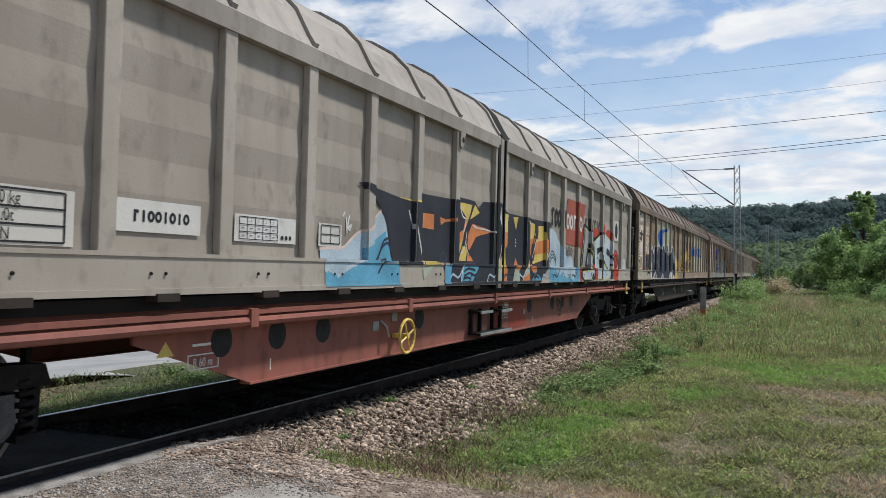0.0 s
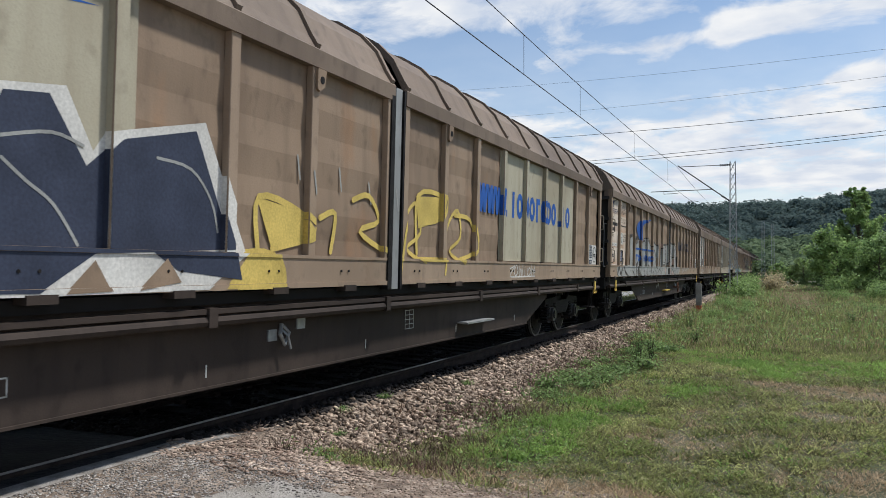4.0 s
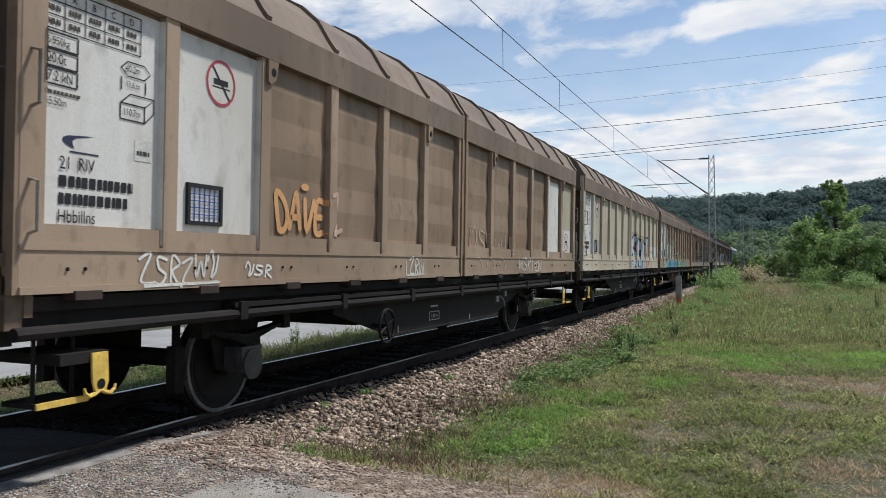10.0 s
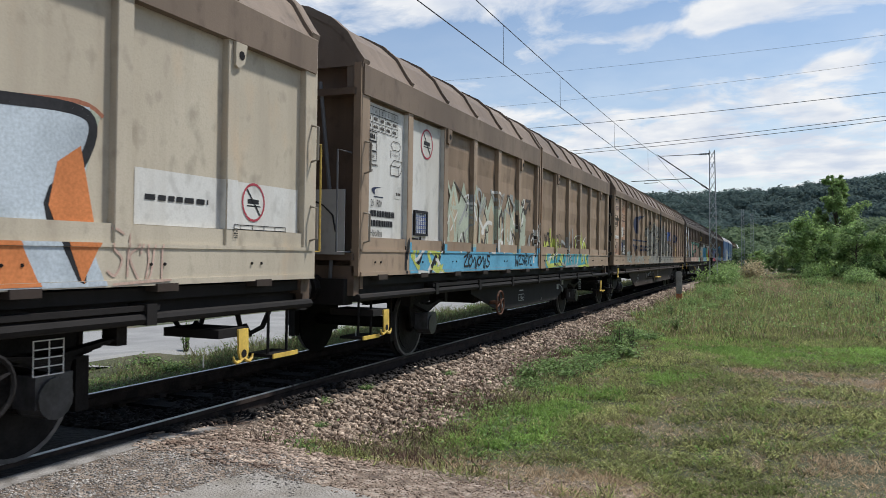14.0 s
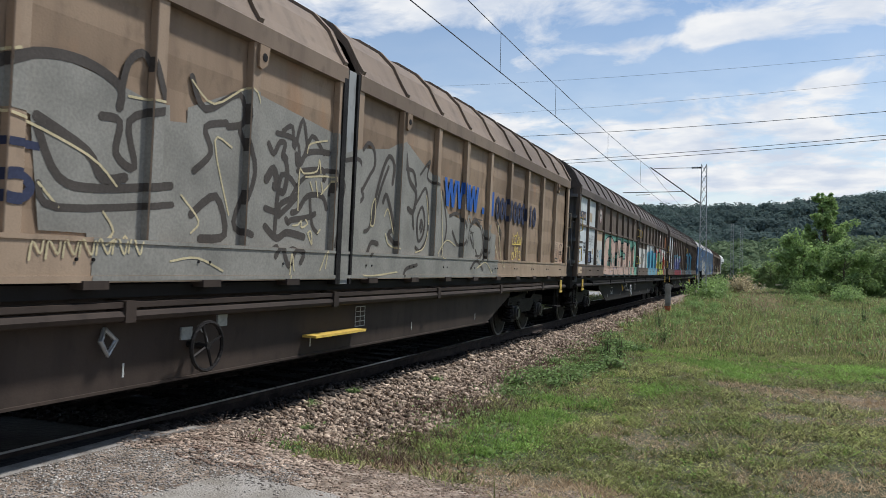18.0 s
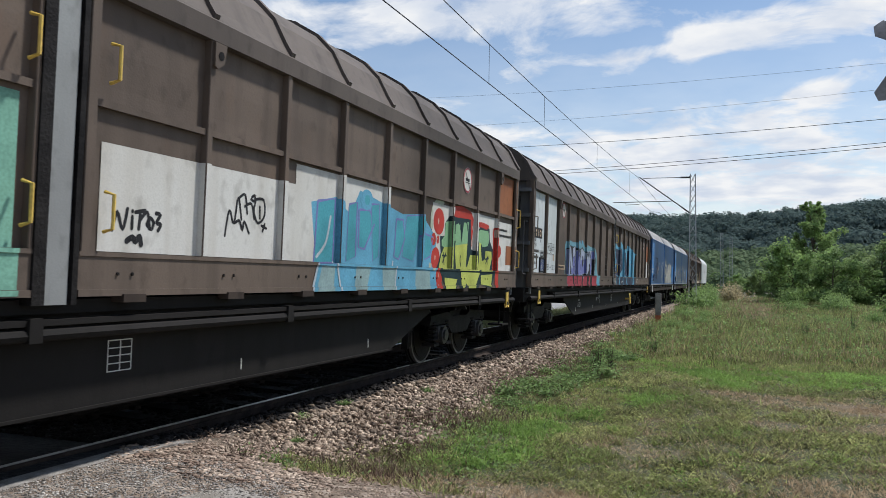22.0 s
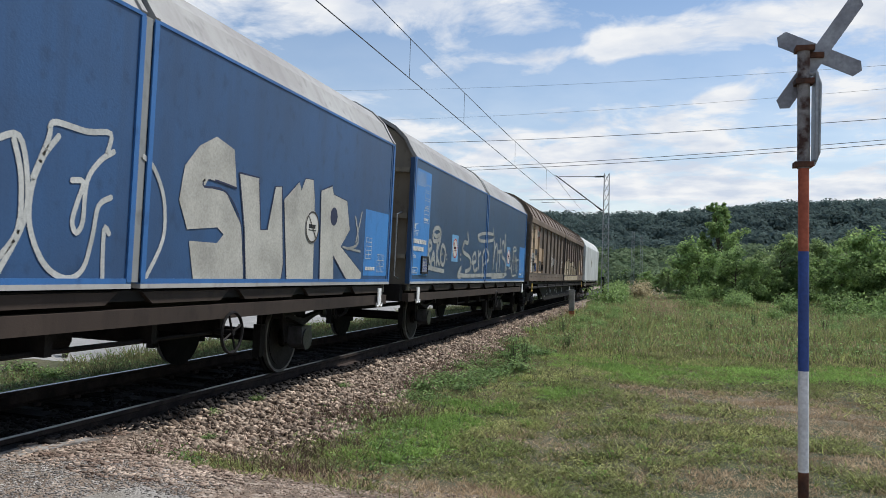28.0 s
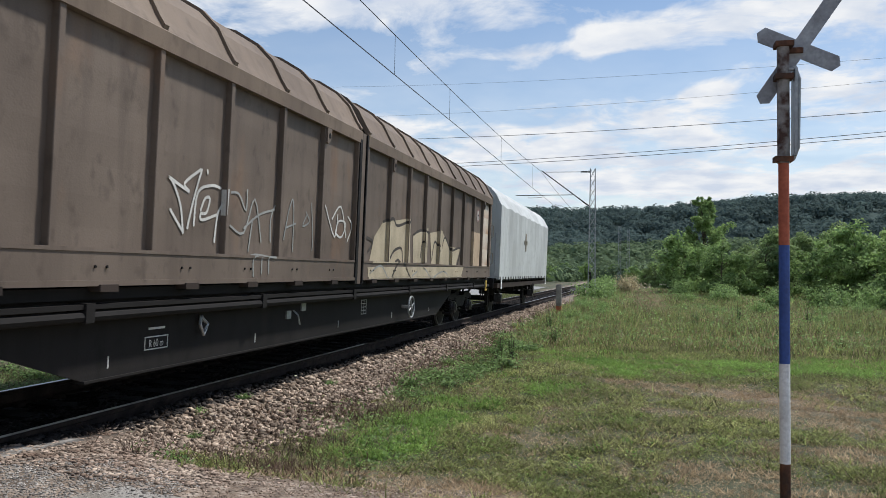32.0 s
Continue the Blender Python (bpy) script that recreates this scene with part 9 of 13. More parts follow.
    p.stroke([(15.21, 1.33), (15.48, 1.45), (15.8, 1.31)], 0.05, SMOKE, 1.2)
    p.stroke([(11.07, 2.43), (11.34, 2.48), (11.45, 2.43)], 0.05, SMOKE, 1.2)
    p.stroke([(10.92, 2.23), (11.07, 2.2), (11.05, 2.06), (10.94, 2.15)], 0.04, SMOKE, 1.2)
    p.stroke([(10.92, 1.53), (10.98, 1.67), (11.03, 1.37)], 0.05, SMOKE, 1.2)
    p.stroke([(13.08, 1.82), (13.04, 2.04), (13.21, 2.22), (13.43, 2.37), (13.55, 2.09), (13.54, 1.75), (13.32, 1.55), (13.16, 1.59)], 0.045, SMOKE, 1.5)
    p.stroke([(13.2, 1.78), (13.19, 1.97), (13.33, 2.12), (13.44, 1.94), (13.39, 1.75), (13.26, 1.67), (13.2, 1.78)], 0.045, SMOKE, 1.5)
    p.stroke([(13.29, 1.83), (13.31, 1.95), (13.37, 1.86), (13.32, 1.79)], 0.045, SMOKE, 1.5)
    p.stroke([(10.27, 1.85), (10.27, 2.23), (10.35, 2.21), (10.59, 2.26), (10.63, 2.38), (10.67, 2.25)], 0.018, SUNNY_PALE, 2)
    p.stroke([(10.19, 1.7), (10.28, 1.71), (10.34, 1.75), (10.35, 1.69), (10.46, 1.73), (10.42, 1.77)], 0.018, SUNNY_PALE, 2)
    p.stroke([(10.47, 1.64), (10.53, 1.66), (10.56, 1.53), (10.47, 1.64)], 0.018, SUNNY_PALE, 2)
    p.stroke([(10.66, 1.65), (10.71, 1.69)], 0.018, SUNNY_PALE, 2)
    p.stroke([(11.84, 1.79), (11.93, 1.82), (11.94, 2.1), (11.85, 2.01), (11.84, 1.79)], 0.018, SUNNY_PALE, 2)
    p.stroke([(12.19, 1.92), (12.29, 2.01), (12.46, 1.73)], 0.018, SUNNY_PALE, 2)
    p.stroke([(12.24, 1.72), (12.33, 1.6), (12.56, 1.55)], 0.018, SUNNY_PALE, 2)
    p.stroke([(13.16, 1.52), (13.45, 1.6), (13.57, 1.9), (13.46, 2.28)], 0.018, SUNNY_PALE, 2)
    p.stroke([(13.99, 2.39), (14.13, 1.53), (13.97, 1.52), (14.28, 1.72), (14.65, 1.65)], 0.018, SUNNY_PALE, 2)
    p.stroke([(10.39, 2.41), (10.45, 2.51), (10.77, 2.59)], 0.018, SUNNY_PALE, 2)
    p.stroke([(10.47, 2.14), (10.53, 2.06)], 0.018, SUNNY_PALE, 2)
    p.stroke([(10.58, 2.16), (10.63, 2.01)], 0.018, SUNNY_PALE, 2)
    p.stroke([(10.69, 2.16), (10.72, 2.05)], 0.018, SUNNY_PALE, 2)
    p.stroke([(10.09, 1.2), (10.11, 1.44), (10.16, 1.28)], 0.018, SUNNY_PALE, 2)
    p.stroke([(10.64, 1.28), (10.78, 1.48), (10.75, 1.3)], 0.018, SUNNY_PALE, 2)
    p.stroke([(11.58, 1.23), (11.91, 1.23), (12.5, 1.27)], 0.018, SUNNY_PALE, 2)
    p.stroke([(15.49, 1.33), (15.94, 1.43), (16.29, 1.25)], 0.018, SUNNY_PALE, 2)
    p.stroke([(16.71, 2.07), (16.99, 1.35), (16.57, 1.73)], 0.018, SUNNY_PALE, 2)
    p.thicket(15.0, 17.2, 1.3, 2.1, 12, 0.035, (SMOKE, SILVER_DULL), 1)
    p.word("OUS", 1.82, 2.28, 1.55, 1.80, 0.025, None, CHALK, 0.006, 2, 0.05)
    p.scrawl(2.5, 3.5, 1.28, 1.6, 0.05, AQUA_PALE, 6, 1)
    p.scrawl(4.2, 6.3, 1.24, 1.5, 0.035, AQUA_PALE, 9, 1)
    p.scrawl(17.55, 18.2, 1.80, 1.96, 0.022, SUNNY, 6, 2)
    p.scrawl(17.6, 18.2, 1.52, 1.70, 0.022, SUNNY, 6, 2)
    p.end()
    rusty_label(p, 20.74, 1.49)
    girder_marks(w, 5.9, PALE, step=11.2, loop=8.0)


RUST_TAG = spray("rust-red spray paint", (0.36, 0.15, 0.09))
SILVER_DULL = spray("dull grey spray paint", (0.255, 0.25, 0.222))
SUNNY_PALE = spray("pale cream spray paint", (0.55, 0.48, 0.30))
AQUA_PALE = spray("pale turquoise spray paint", (0.28, 0.40, 0.40))
RUST_PLATE = painted("rust-stained pale plate", (0.47, 0.355, 0.265), (0.34, 0.20, 0.125), rust=(0.30, 0.125, 0.058), folds=(1.52, 0.43))


def german_front(p, w, plate, name_mat, name_plate, y_plate, z_plate, type_name, mid):
    p.begin("marking_panel", "white panel with data lettering")
    p.rect(0.18, 1.22, 1.49, 3.19, plate, 0)
    p.rect(1.30, 2.42, 1.49, 3.19, plate, 0)
    p.rect(y_plate, y_plate + 0.66, z_plate, z_plate + 0.22, name_plate, 1)
    p.blocks("rlo", y_plate + 0.08, y_plate + 0.58, z_plate + 0.04, z_plate + 0.18, name_mat, 0.035, 2)
    for e in (0.1, 0.56):
        p.blob(y_plate + e, z_plate - 0.045, 0.035, 0.04, name_plate, 1)
    p.bars(0.26, 0.80, 2.02 + mid, 0.055, SMOKE, 8)
    p.bars(0.26, 0.74, 1.89 + mid, 0.055, SMOKE, 8)
    p.frame_box(0.90, 1.17, 1.80 + mid, 2.06 + mid, None, 0.010, 2)
    for k in range(3):
        p.bars(0.93, 1.15, 1.825 + mid + 0.088 * k, 0.045, None, 4)
    zt = 2.02 + mid
    p.frame_box(1.62, 2.22, zt + 0.16, zt + 0.24, None, 0.008, 0, 3)
    p.frame_box(1.44, 2.22, zt, zt + 0.16, None, 0.008, 1)
    p.rect(1.62, 1.628, zt, zt + 0.16, INK, 2)
    for k in (1.77, 1.92, 2.07):
        p.rect(k - 0.004, k + 0.004, zt + 0.08, zt + 0.16, INK, 2)
    p.rect(1.46, 1.52, 1.93, 1.938, INK, 2)
    p.rect(1.74, 1.80, 1.93, 1.938, INK, 2)
    p.frame_box(1.46, 1.72, 1.57, 1.68, None, 0.01)
    p.frame_box(2.05, 2.30, 1.57, 1.66, None, 0.01)
    p.rect(2.12, 2.28, 1.78, 1.92, PEACH_PALE, 1)
    p.end()
    for k, (a, b) in enumerate((("A", "37.5"), ("B", "45.5"), ("C", "55.5"), ("D", "63.5"))):
        lettering(w, a, 1.675 + 0.15 * k, zt + 0.175, 0.05, INK)
        lettering(w, b, 1.632 + 0.15 * k, zt + 0.095, 0.05, INK)
    lettering(w, "S", 1.50, zt + 0.095, 0.05, INK)
    lettering(w, "120", 1.48, zt + 0.015, 0.05, INK)
    lettering(w, "00.0", 1.86, zt + 0.015, 0.05, INK)
    lettering(w, "23.20m", 1.535, 1.915, 0.042, INK)
    lettering(w, "22.0m", 1.80, 1.60, 0.05, INK)
    lettering(w, "62.4m", 2.09, 1.595, 0.042, INK)
    lettering(w, "37 RIV", 0.28, 2.13 + mid, 0.085, INK)
    lettering(w, type_name, 0.26, 1.77 + mid, 0.075, INK)
    lettering(w, "R 60 m", 1.49, 1.60, 0.06, INK)


def paint_eighth(w):
    p = Paint(w, rib=0.035)
    german_front(p, w, PLATE_COOL, PLATE_ORANGE, NAVY, 0.45, 2.62, "Habbins", 0.0)
    window_grid(w, 1.52, 1.56)
    p.begin("wall_sign", "round no-loading sign on the wall")
    p.banned(3.25, 2.90, 0.20, 1)
    p.banned(19.15, 2.88, 0.20, 1)
    p.rect(2.49, 3.64, 2.18, 2.45, PLATE_ORANGE, 0)
    p.rect(2.49, 3.64, 1.49, 2.18, PLATE, 0)
    p.rect(0.12, 0.55, 1.26, 1.42, PLATE_ORANGE, 0)
    p.rect(1.62, 1.95, 2.62, 2.86, PEACH_PALE, 1)
    p.rect(20.85, 21.9, 2.52, 3.19, RUST_WALL, 0)
    p.rect(20.85, 21.9, 1.49, 2.36, PLATE, 0)
    p.rect(21.45, 21.9, 1.60, 1.95, RUST_WALL, 1)
    p.bars(20.95, 21.5, 2.2, 0.04)
    p.bars(20.95, 21.8, 2.1, 0.04, None, 10)
    p.rect(11.52, 14.03, 1.49, 2.23, PLATE, 0)
    p.rect(14.03, 16.2, 1.49, 2.43, PLATE, 0)
    p.end()
    p.begin("graffiti", "peach pink letters on mint green graffiti")
    p.rect(3.70, 10.85, 1.20, 2.42, MINT, 0)
    for pts in ([(3.72, 1.22), (3.72, 1.75), (3.98, 1.66), (3.9, 1.82), (4.03, 2.05), (4.17, 2.2), (4.53, 2.33), (4.98, 2.36), (5.28, 2.13), (5.38, 1.97), (5.31, 1.8), (4.88, 1.72), (4.89, 1.64), (5.32, 1.63), (5.5, 1.51), (5.44, 1.21)],
                [(5.52, 1.21), (5.57, 1.51), (5.43, 1.83), (5.25, 2.24), (5.29, 2.33), (5.44, 2.34), (5.82, 2.24), (6.26, 2.28), (6.36, 2.14), (6.08, 1.85), (6.05, 1.53), (6.28, 1.21)],
                [(6.36, 1.21), (6.13, 1.5), (6.16, 1.79), (6.37, 1.94), (6.43, 2.31), (6.76, 2.35), (7.1, 2.35), (7.21, 2.21), (7.0, 1.87), (6.94, 1.78), (7.51, 1.82), (7.6, 1.63), (7.53, 1.21)],
                [(7.64, 1.21), (7.68, 1.67), (7.83, 1.74), (8.22, 1.76), (8.2, 1.92), (7.42, 1.96), (7.26, 2.1), (7.36, 2.27), (8.21, 2.33), (8.54, 2.28), (8.59, 1.8), (8.75, 1.22)],
                [(8.82, 1.22), (8.81, 2.04), (9.15, 2.34), (9.64, 2.01), (9.85, 2.32), (10.1, 2.3), (10.05, 1.7), (10.15, 1.22), (9.61, 1.22), (9.45, 1.66), (9.33, 1.66), (9.21, 1.22)],
                [(10.2, 1.66), (10.22, 2.1), (10.45, 2.3), (10.5, 2.1), (10.36, 1.62)]):
        p.shape(pts, PEACH, TEAL_DARK, 0.05, 1)
    for y, z in ((4.8, 1.89), (4.69, 1.55), (5.76, 1.66), (6.8, 1.95), (6.79, 1.56), (8.13, 1.48), (10.34, 1.46)):
        p.blob(y, z, 0.075, 0.10, TEAL_DARK, 2.2)
        p.blob(y + 0.01, z, 0.045, 0.07, MINT, 2.6)
    for k in range(46):
        y, z = p.rng.uniform(4.0, 9.9), p.rng.uniform(1.25, 2.15)
        p.rect(y, y + p.rng.uniform(0.12, 0.34), z, z + 0.016, PEACH_DARK if k % 5 else VIOLET_PALE, 2)
    for y in (4.2, 6.5, 7.6):
        p.stroke([(y, 2.22), (y + 0.3, 2.3), (y + 0.6, 2.28)], 0.02, PEACH_LIGHT, 2)
    p.thicket(2.7, 3.6, 1.5, 1.9, 10, 0.03, (INK, SKYBLUE), 1)
    p.end()
    p.begin("graffiti", "blue and turquoise graffiti letters")
    p.stroke([(11.65, 1.64), (11.69, 1.77), (11.75, 1.65), (11.79, 1.8)], 0.03, INK, 1)
    p.stroke([(11.84, 1.75), (11.84, 1.66)], 0.03, INK, 1)
    p.stroke([(11.84, 1.79), (11.84, 1.78)], 0.03, INK, 1)
    p.stroke([(11.87, 1.78), (11.97, 1.8)], 0.03, INK, 1)
    p.stroke([(11.92, 1.79), (11.91, 1.66)], 0.03, INK, 1)
    p.stroke([(11.92, 1.73), (11.99, 1.79), (12.02, 1.67)], 0.03, INK, 1)
    p.stroke([(11.99, 1.7), (12.02, 1.75), (12.06, 1.72), (12.04, 1.67), (11.99, 1.7)], 0.03, INK, 1)
    p.stroke([(12.08, 1.79), (12.13, 1.78), (12.09, 1.72), (12.14, 1.71), (12.11, 1.66)], 0.03, INK, 1)
    p.stroke([(11.79, 1.57), (11.85, 1.6), (11.88, 1.57), (11.92, 1.61), (11.94, 1.55)], 0.045, INK, 1)
    p.stroke([(12.93, 1.67), (12.98, 1.89), (13.05, 1.78), (13.1, 2.01), (13.16, 1.82)], 0.026, INK, 1)
    p.stroke([(13.12, 2.01), (13.2, 2.04), (13.24, 1.88)], 0.026, INK, 1)
    p.stroke([(13.2, 1.94), (13.3, 1.97), (13.35, 1.84)], 0.026, INK, 1)
    p.stroke([(13.37, 2.02), (13.49, 2.02), (13.51, 1.88), (13.41, 1.81), (13.34, 1.91), (13.37, 2.02)], 0.026, INK, 1)
    p.stroke([(13.43, 1.96), (13.44, 1.85)], 0.026, INK, 1)
    p.stroke([(13.07, 1.79), (13.13, 1.81), (13.18, 1.73), (13.2, 1.81), (13.28, 1.71)], 0.026, INK, 1)
    p.stroke([(13.52, 1.81), (13.49, 1.74)], 0.026, INK, 1)
    p.stroke([(13.47, 1.79), (13.55, 1.77)], 0.026, INK, 1)
    p.stroke([(13.3, 2.03), (13.35, 2.05), (13.34, 2.0), (13.29, 2.01)], 0.026, INK, 1)
    p.add([(14.34, 2.09), (14.86, 2.19), (15.21, 2.03), (15.42, 2.32), (15.93, 2.25), (16.66, 2.15), (17.31, 2.2), (17.88, 1.91), (17.83, 1.14), (14.32, 1.18), (14.46, 1.54)], SKYBLUE, 0.5)
    p.add([(14.47, 2.11), (14.84, 2.17), (14.83, 1.49), (14.43, 1.48)], AQUA, 1.1)
    p.stroke([(14.47, 2.11), (14.84, 2.17), (14.83, 1.49), (14.43, 1.48), (14.47, 2.11)], 0.03, VIOLET, 1.4000000000000001, False)
    p.add([(15.17, 2.14), (15.36, 2.18), (15.36, 1.57), (15.14, 1.51)], AQUA, 1.1)
    p.stroke([(15.17, 2.14), (15.36, 2.18), (15.36, 1.57), (15.14, 1.51), (15.17, 2.14)], 0.03, VIOLET, 1.4000000000000001, False)
    p.add([(15.41, 2.1), (15.68, 2.12), (15.83, 1.97), (15.58, 1.66), (15.43, 1.68)], AQUA, 1.1)
    p.stroke([(15.41, 2.1), (15.68, 2.12), (15.83, 1.97), (15.58, 1.66), (15.43, 1.68), (15.41, 2.1)], 0.03, VIOLET, 1.4000000000000001, False)
    p.add([(15.73, 2.19), (15.94, 2.21), (15.97, 1.59), (15.82, 1.53)], AQUA, 1.1)
    p.stroke([(15.73, 2.19), (15.94, 2.21), (15.97, 1.59), (15.82, 1.53), (15.73, 2.19)], 0.03, VIOLET, 1.4000000000000001, False)
    p.add([(16.46, 2.07), (16.67, 2.08), (16.75, 1.85), (16.57, 1.57), (16.42, 1.6)], AQUA, 1.1)
    p.stroke([(16.46, 2.07), (16.67, 2.08), (16.75, 1.85), (16.57, 1.57), (16.42, 1.6), (16.46, 2.07)], 0.03, VIOLET, 1.4000000000000001, False)
    p.add([(16.79, 2.13), (17.28, 2.18), (17.32, 2.08), (17.04, 1.56), (16.68, 1.61)], AQUA, 1.1)
    p.stroke([(16.79, 2.13), (17.28, 2.18), (17.32, 2.08), (17.04, 1.56), (16.68, 1.61), (16.79, 2.13)], 0.03, VIOLET, 1.4000000000000001, False)
    p.add([(17.4, 1.95), (17.75, 1.91), (17.65, 1.64), (17.41, 1.58)], AQUA, 1.1)
    p.stroke([(17.4, 1.95), (17.75, 1.91), (17.65, 1.64), (17.41, 1.58), (17.4, 1.95)], 0.03, VIOLET, 1.4000000000000001, False)
    p.add([(14.51, 1.45), (14.79, 1.45), (14.78, 1.17), (14.42, 1.18)], AQUA_PALE, 1.1)
    p.add([(15.29, 1.46), (15.66, 1.46), (15.56, 1.17), (15.26, 1.17)], AQUA_PALE, 1.1)
    p.add([(15.98, 1.46), (16.4, 1.46), (16.36, 1.16), (16.01, 1.16)], AQUA_PALE, 1.1)
    p.add([(17.02, 1.45), (17.53, 1.44), (17.56, 1.14), (17.02, 1.15)], AQUA_PALE, 1.1)
    p.blob(15.6, 2.23, 0.16, 0.12, SKYBLUE, 1.6)
    p.blob(15.61, 2.23, 0.07, 0.06, AQUA, 1.9)
    p.stroke([(14.43, 1.47), (14.32, 1.18)], 0.035, ICE_PALE, 1.8)
    p.stroke([(14.83, 1.49), (14.95, 1.17)], 0.035, ICE_PALE, 1.8)
    p.stroke([(16.39, 1.54), (16.36, 1.16)], 0.035, ICE_PALE, 1.8)
    p.stroke([(14.75, 1.97), (14.67, 1.7), (14.48, 1.54)], 0.035, ICE_PALE, 1.8)
    p.end()
    p.begin("graffiti", "lime letters with red bubbles and black outlines")
    p.rect(17.7, 20.75, 1.49, 2.4, PLATE, 0)
    p.stroke([(17.68, 2.06), (17.71, 2.29), (17.9, 2.43), (18.11, 2.44)], 0.1, MINT_PALE, 0.3)
    p.stroke([(17.68, 1.55), (17.67, 1.32), (17.76, 1.19)], 0.1, MINT_PALE, 0.3)
    p.blob(17.96, 2.15, 0.22, 0.19, SCARLET, 1)
    p.blob(17.94, 2.15, 0.023, 0.042, PEACH, 1.3)
    p.blob(17.77, 1.89, 0.09, 0.09, SCARLET, 1)
    p.blob(17.75, 1.9, 0.009, 0.018, PEACH, 1.3)
    p.blob(17.94, 1.89, 0.05, 0.06, SCARLET, 1)
    p.blob(17.92, 1.9, 0.005, 0.012, PEACH, 1.3)
    p.blob(17.87, 1.62, 0.17, 0.16, SCARLET, 1)
    p.blob(17.85, 1.63, 0.018, 0.036, PEACH, 1.3)
    p.blob(17.89, 1.37, 0.13, 0.14, SCARLET, 1)
    p.blob(17.86, 1.38, 0.013, 0.03, PEACH, 1.3)
    p.blob(17.91, 1.23, 0.12, 0.07, SCARLET, 1)
    p.blob(17.89, 1.24, 0.009, 0.018, PEACH, 1.3)
    p.add([(18.52, 2.42), (18.94, 2.46), (19.39, 2.4), (19.52, 2.3), (19.51, 2.12), (19.44, 1.76), (19.31, 2.22), (18.6, 2.25), (18.39, 2.24)], SCARLET, 0.9)
    p.stroke([(19.81, 2.23), (20.03, 2.23), (20.34, 2.21)], 0.09, SCARLET, 0.9)
    p.stroke([(20.7, 2.16), (20.74, 1.84), (20.73, 1.24)], 0.2, SCARLET, 0.7)
    p.blob(21.02, 1.83, 0.12, 0.11, SCARLET, 0.9)
    p.blob(18.73, 2.35, 0.03, 0.05, PEACH, 1.2)
    p.blob(19.5, 2.16, 0.03, 0.04, PEACH, 1.2)
    p.blob(19.48, 1.92, 0.04, 0.06, PEACH, 1.2)
    p.blob(20.73, 2.13, 0.06, 0.07, PEACH, 1.2)
    p.add([(18.38, 2.26), (19.38, 2.28), (19.44, 1.81), (19.69, 1.77), (19.71, 2.08), (19.88, 2.19), (20.4, 2.2), (20.44, 1.99), (20.65, 1.84), (20.62, 1.42), (20.41, 1.17), (19.78, 1.25), (19.49, 1.11), (19.22, 1.11), (19.12, 1.22), (18.92, 1.12), (18.68, 1.25), (18.54, 1.13), (18.08, 1.14), (18.12, 1.26), (18.01, 1.35), (17.89, 1.46), (17.99, 1.56), (18.07, 1.71), (18.02, 1.94), (18.21, 1.96), (18.21, 2.14)], TEAL_DARK, 1.2)
    p.add([(18.23, 2.16), (18.5, 2.2), (18.53, 1.82), (18.2, 1.79), (18.1, 1.81), (18.09, 1.89), (18.21, 1.96)], SEAGREEN, 1.8)
    p.add([(18.67, 2.15), (18.88, 2.2), (18.95, 1.89), (19.05, 2.21), (19.28, 2.23), (19.25, 1.89), (18.68, 1.84), (18.69, 1.91), (18.55, 1.9), (18.56, 1.98), (18.67, 2.01)], SEAGREEN, 1.8)
    p.add([(19.71, 2.05), (19.87, 2.15), (20.33, 2.15), (20.4, 2.03), (20.35, 1.89), (20.04, 1.87), (19.97, 1.92), (19.83, 1.94)], SEAGREEN, 1.8)
    p.add([(18.2, 1.79), (18.53, 1.82), (18.55, 1.48), (18.0, 1.47), (18.09, 1.68)], LIME, 1.8)
    p.add([(18.68, 1.84), (19.25, 1.89), (19.21, 1.53), (19.27, 1.52), (19.4, 1.72), (19.73, 1.71), (19.73, 1.47), (18.76, 1.46), (18.68, 1.73)], LIME, 1.8)
    p.add([(19.83, 1.94), (19.97, 1.92), (19.94, 1.87), (20.03, 1.63), (20.19, 1.67), (20.21, 1.81), (20.55, 1.81), (20.58, 1.69), (20.46, 1.47), (19.82, 1.46), (19.87, 1.66)], LIME, 1.8)
    p.add([(18.11, 1.35), (18.67, 1.33), (18.54, 1.16), (18.16, 1.17)], LIME, 1.8)
    p.add([(18.82, 1.44), (19.77, 1.44), (19.61, 1.27), (19.49, 1.15), (19.22, 1.16), (19.12, 1.27), (18.9, 1.17)], LIME, 1.8)
    p.add([(19.83, 1.4), (20.45, 1.42), (20.41, 1.21), (19.84, 1.25)], LIME, 1.8)
    p.stroke([(18.18, 1.71), (18.22, 1.54)], 0.028, TEAL_DARK, 2.4)
    p.stroke([(18.13, 1.67), (18.31, 1.67)], 0.028, TEAL_DARK, 2.4)
    p.stroke([(18.28, 1.71), (18.16, 1.57)], 0.028, TEAL_DARK, 2.4)
    p.stroke([(20.31, 1.72), (20.33, 1.59)], 0.028, TEAL_DARK, 2.4)
    p.stroke([(20.21, 1.67), (20.4, 1.69)], 0.028, TEAL_DARK, 2.4)
    p.stroke([(20.37, 1.72), (20.24, 1.6)], 0.028, TEAL_DARK, 2.4)
    p.stroke([(18.94, 1.69), (18.92, 1.61), (18.97, 1.53)], 0.028, TEAL_DARK, 2.4)
    p.stroke([(18.82, 2.17), (18.88, 2.19), (18.89, 2.09)], 0.028, TEAL_DARK, 2.4)
    p.stroke([(19.11, 2.23), (19.2, 2.2), (19.24, 2.09)], 0.028, TEAL_DARK, 2.4)
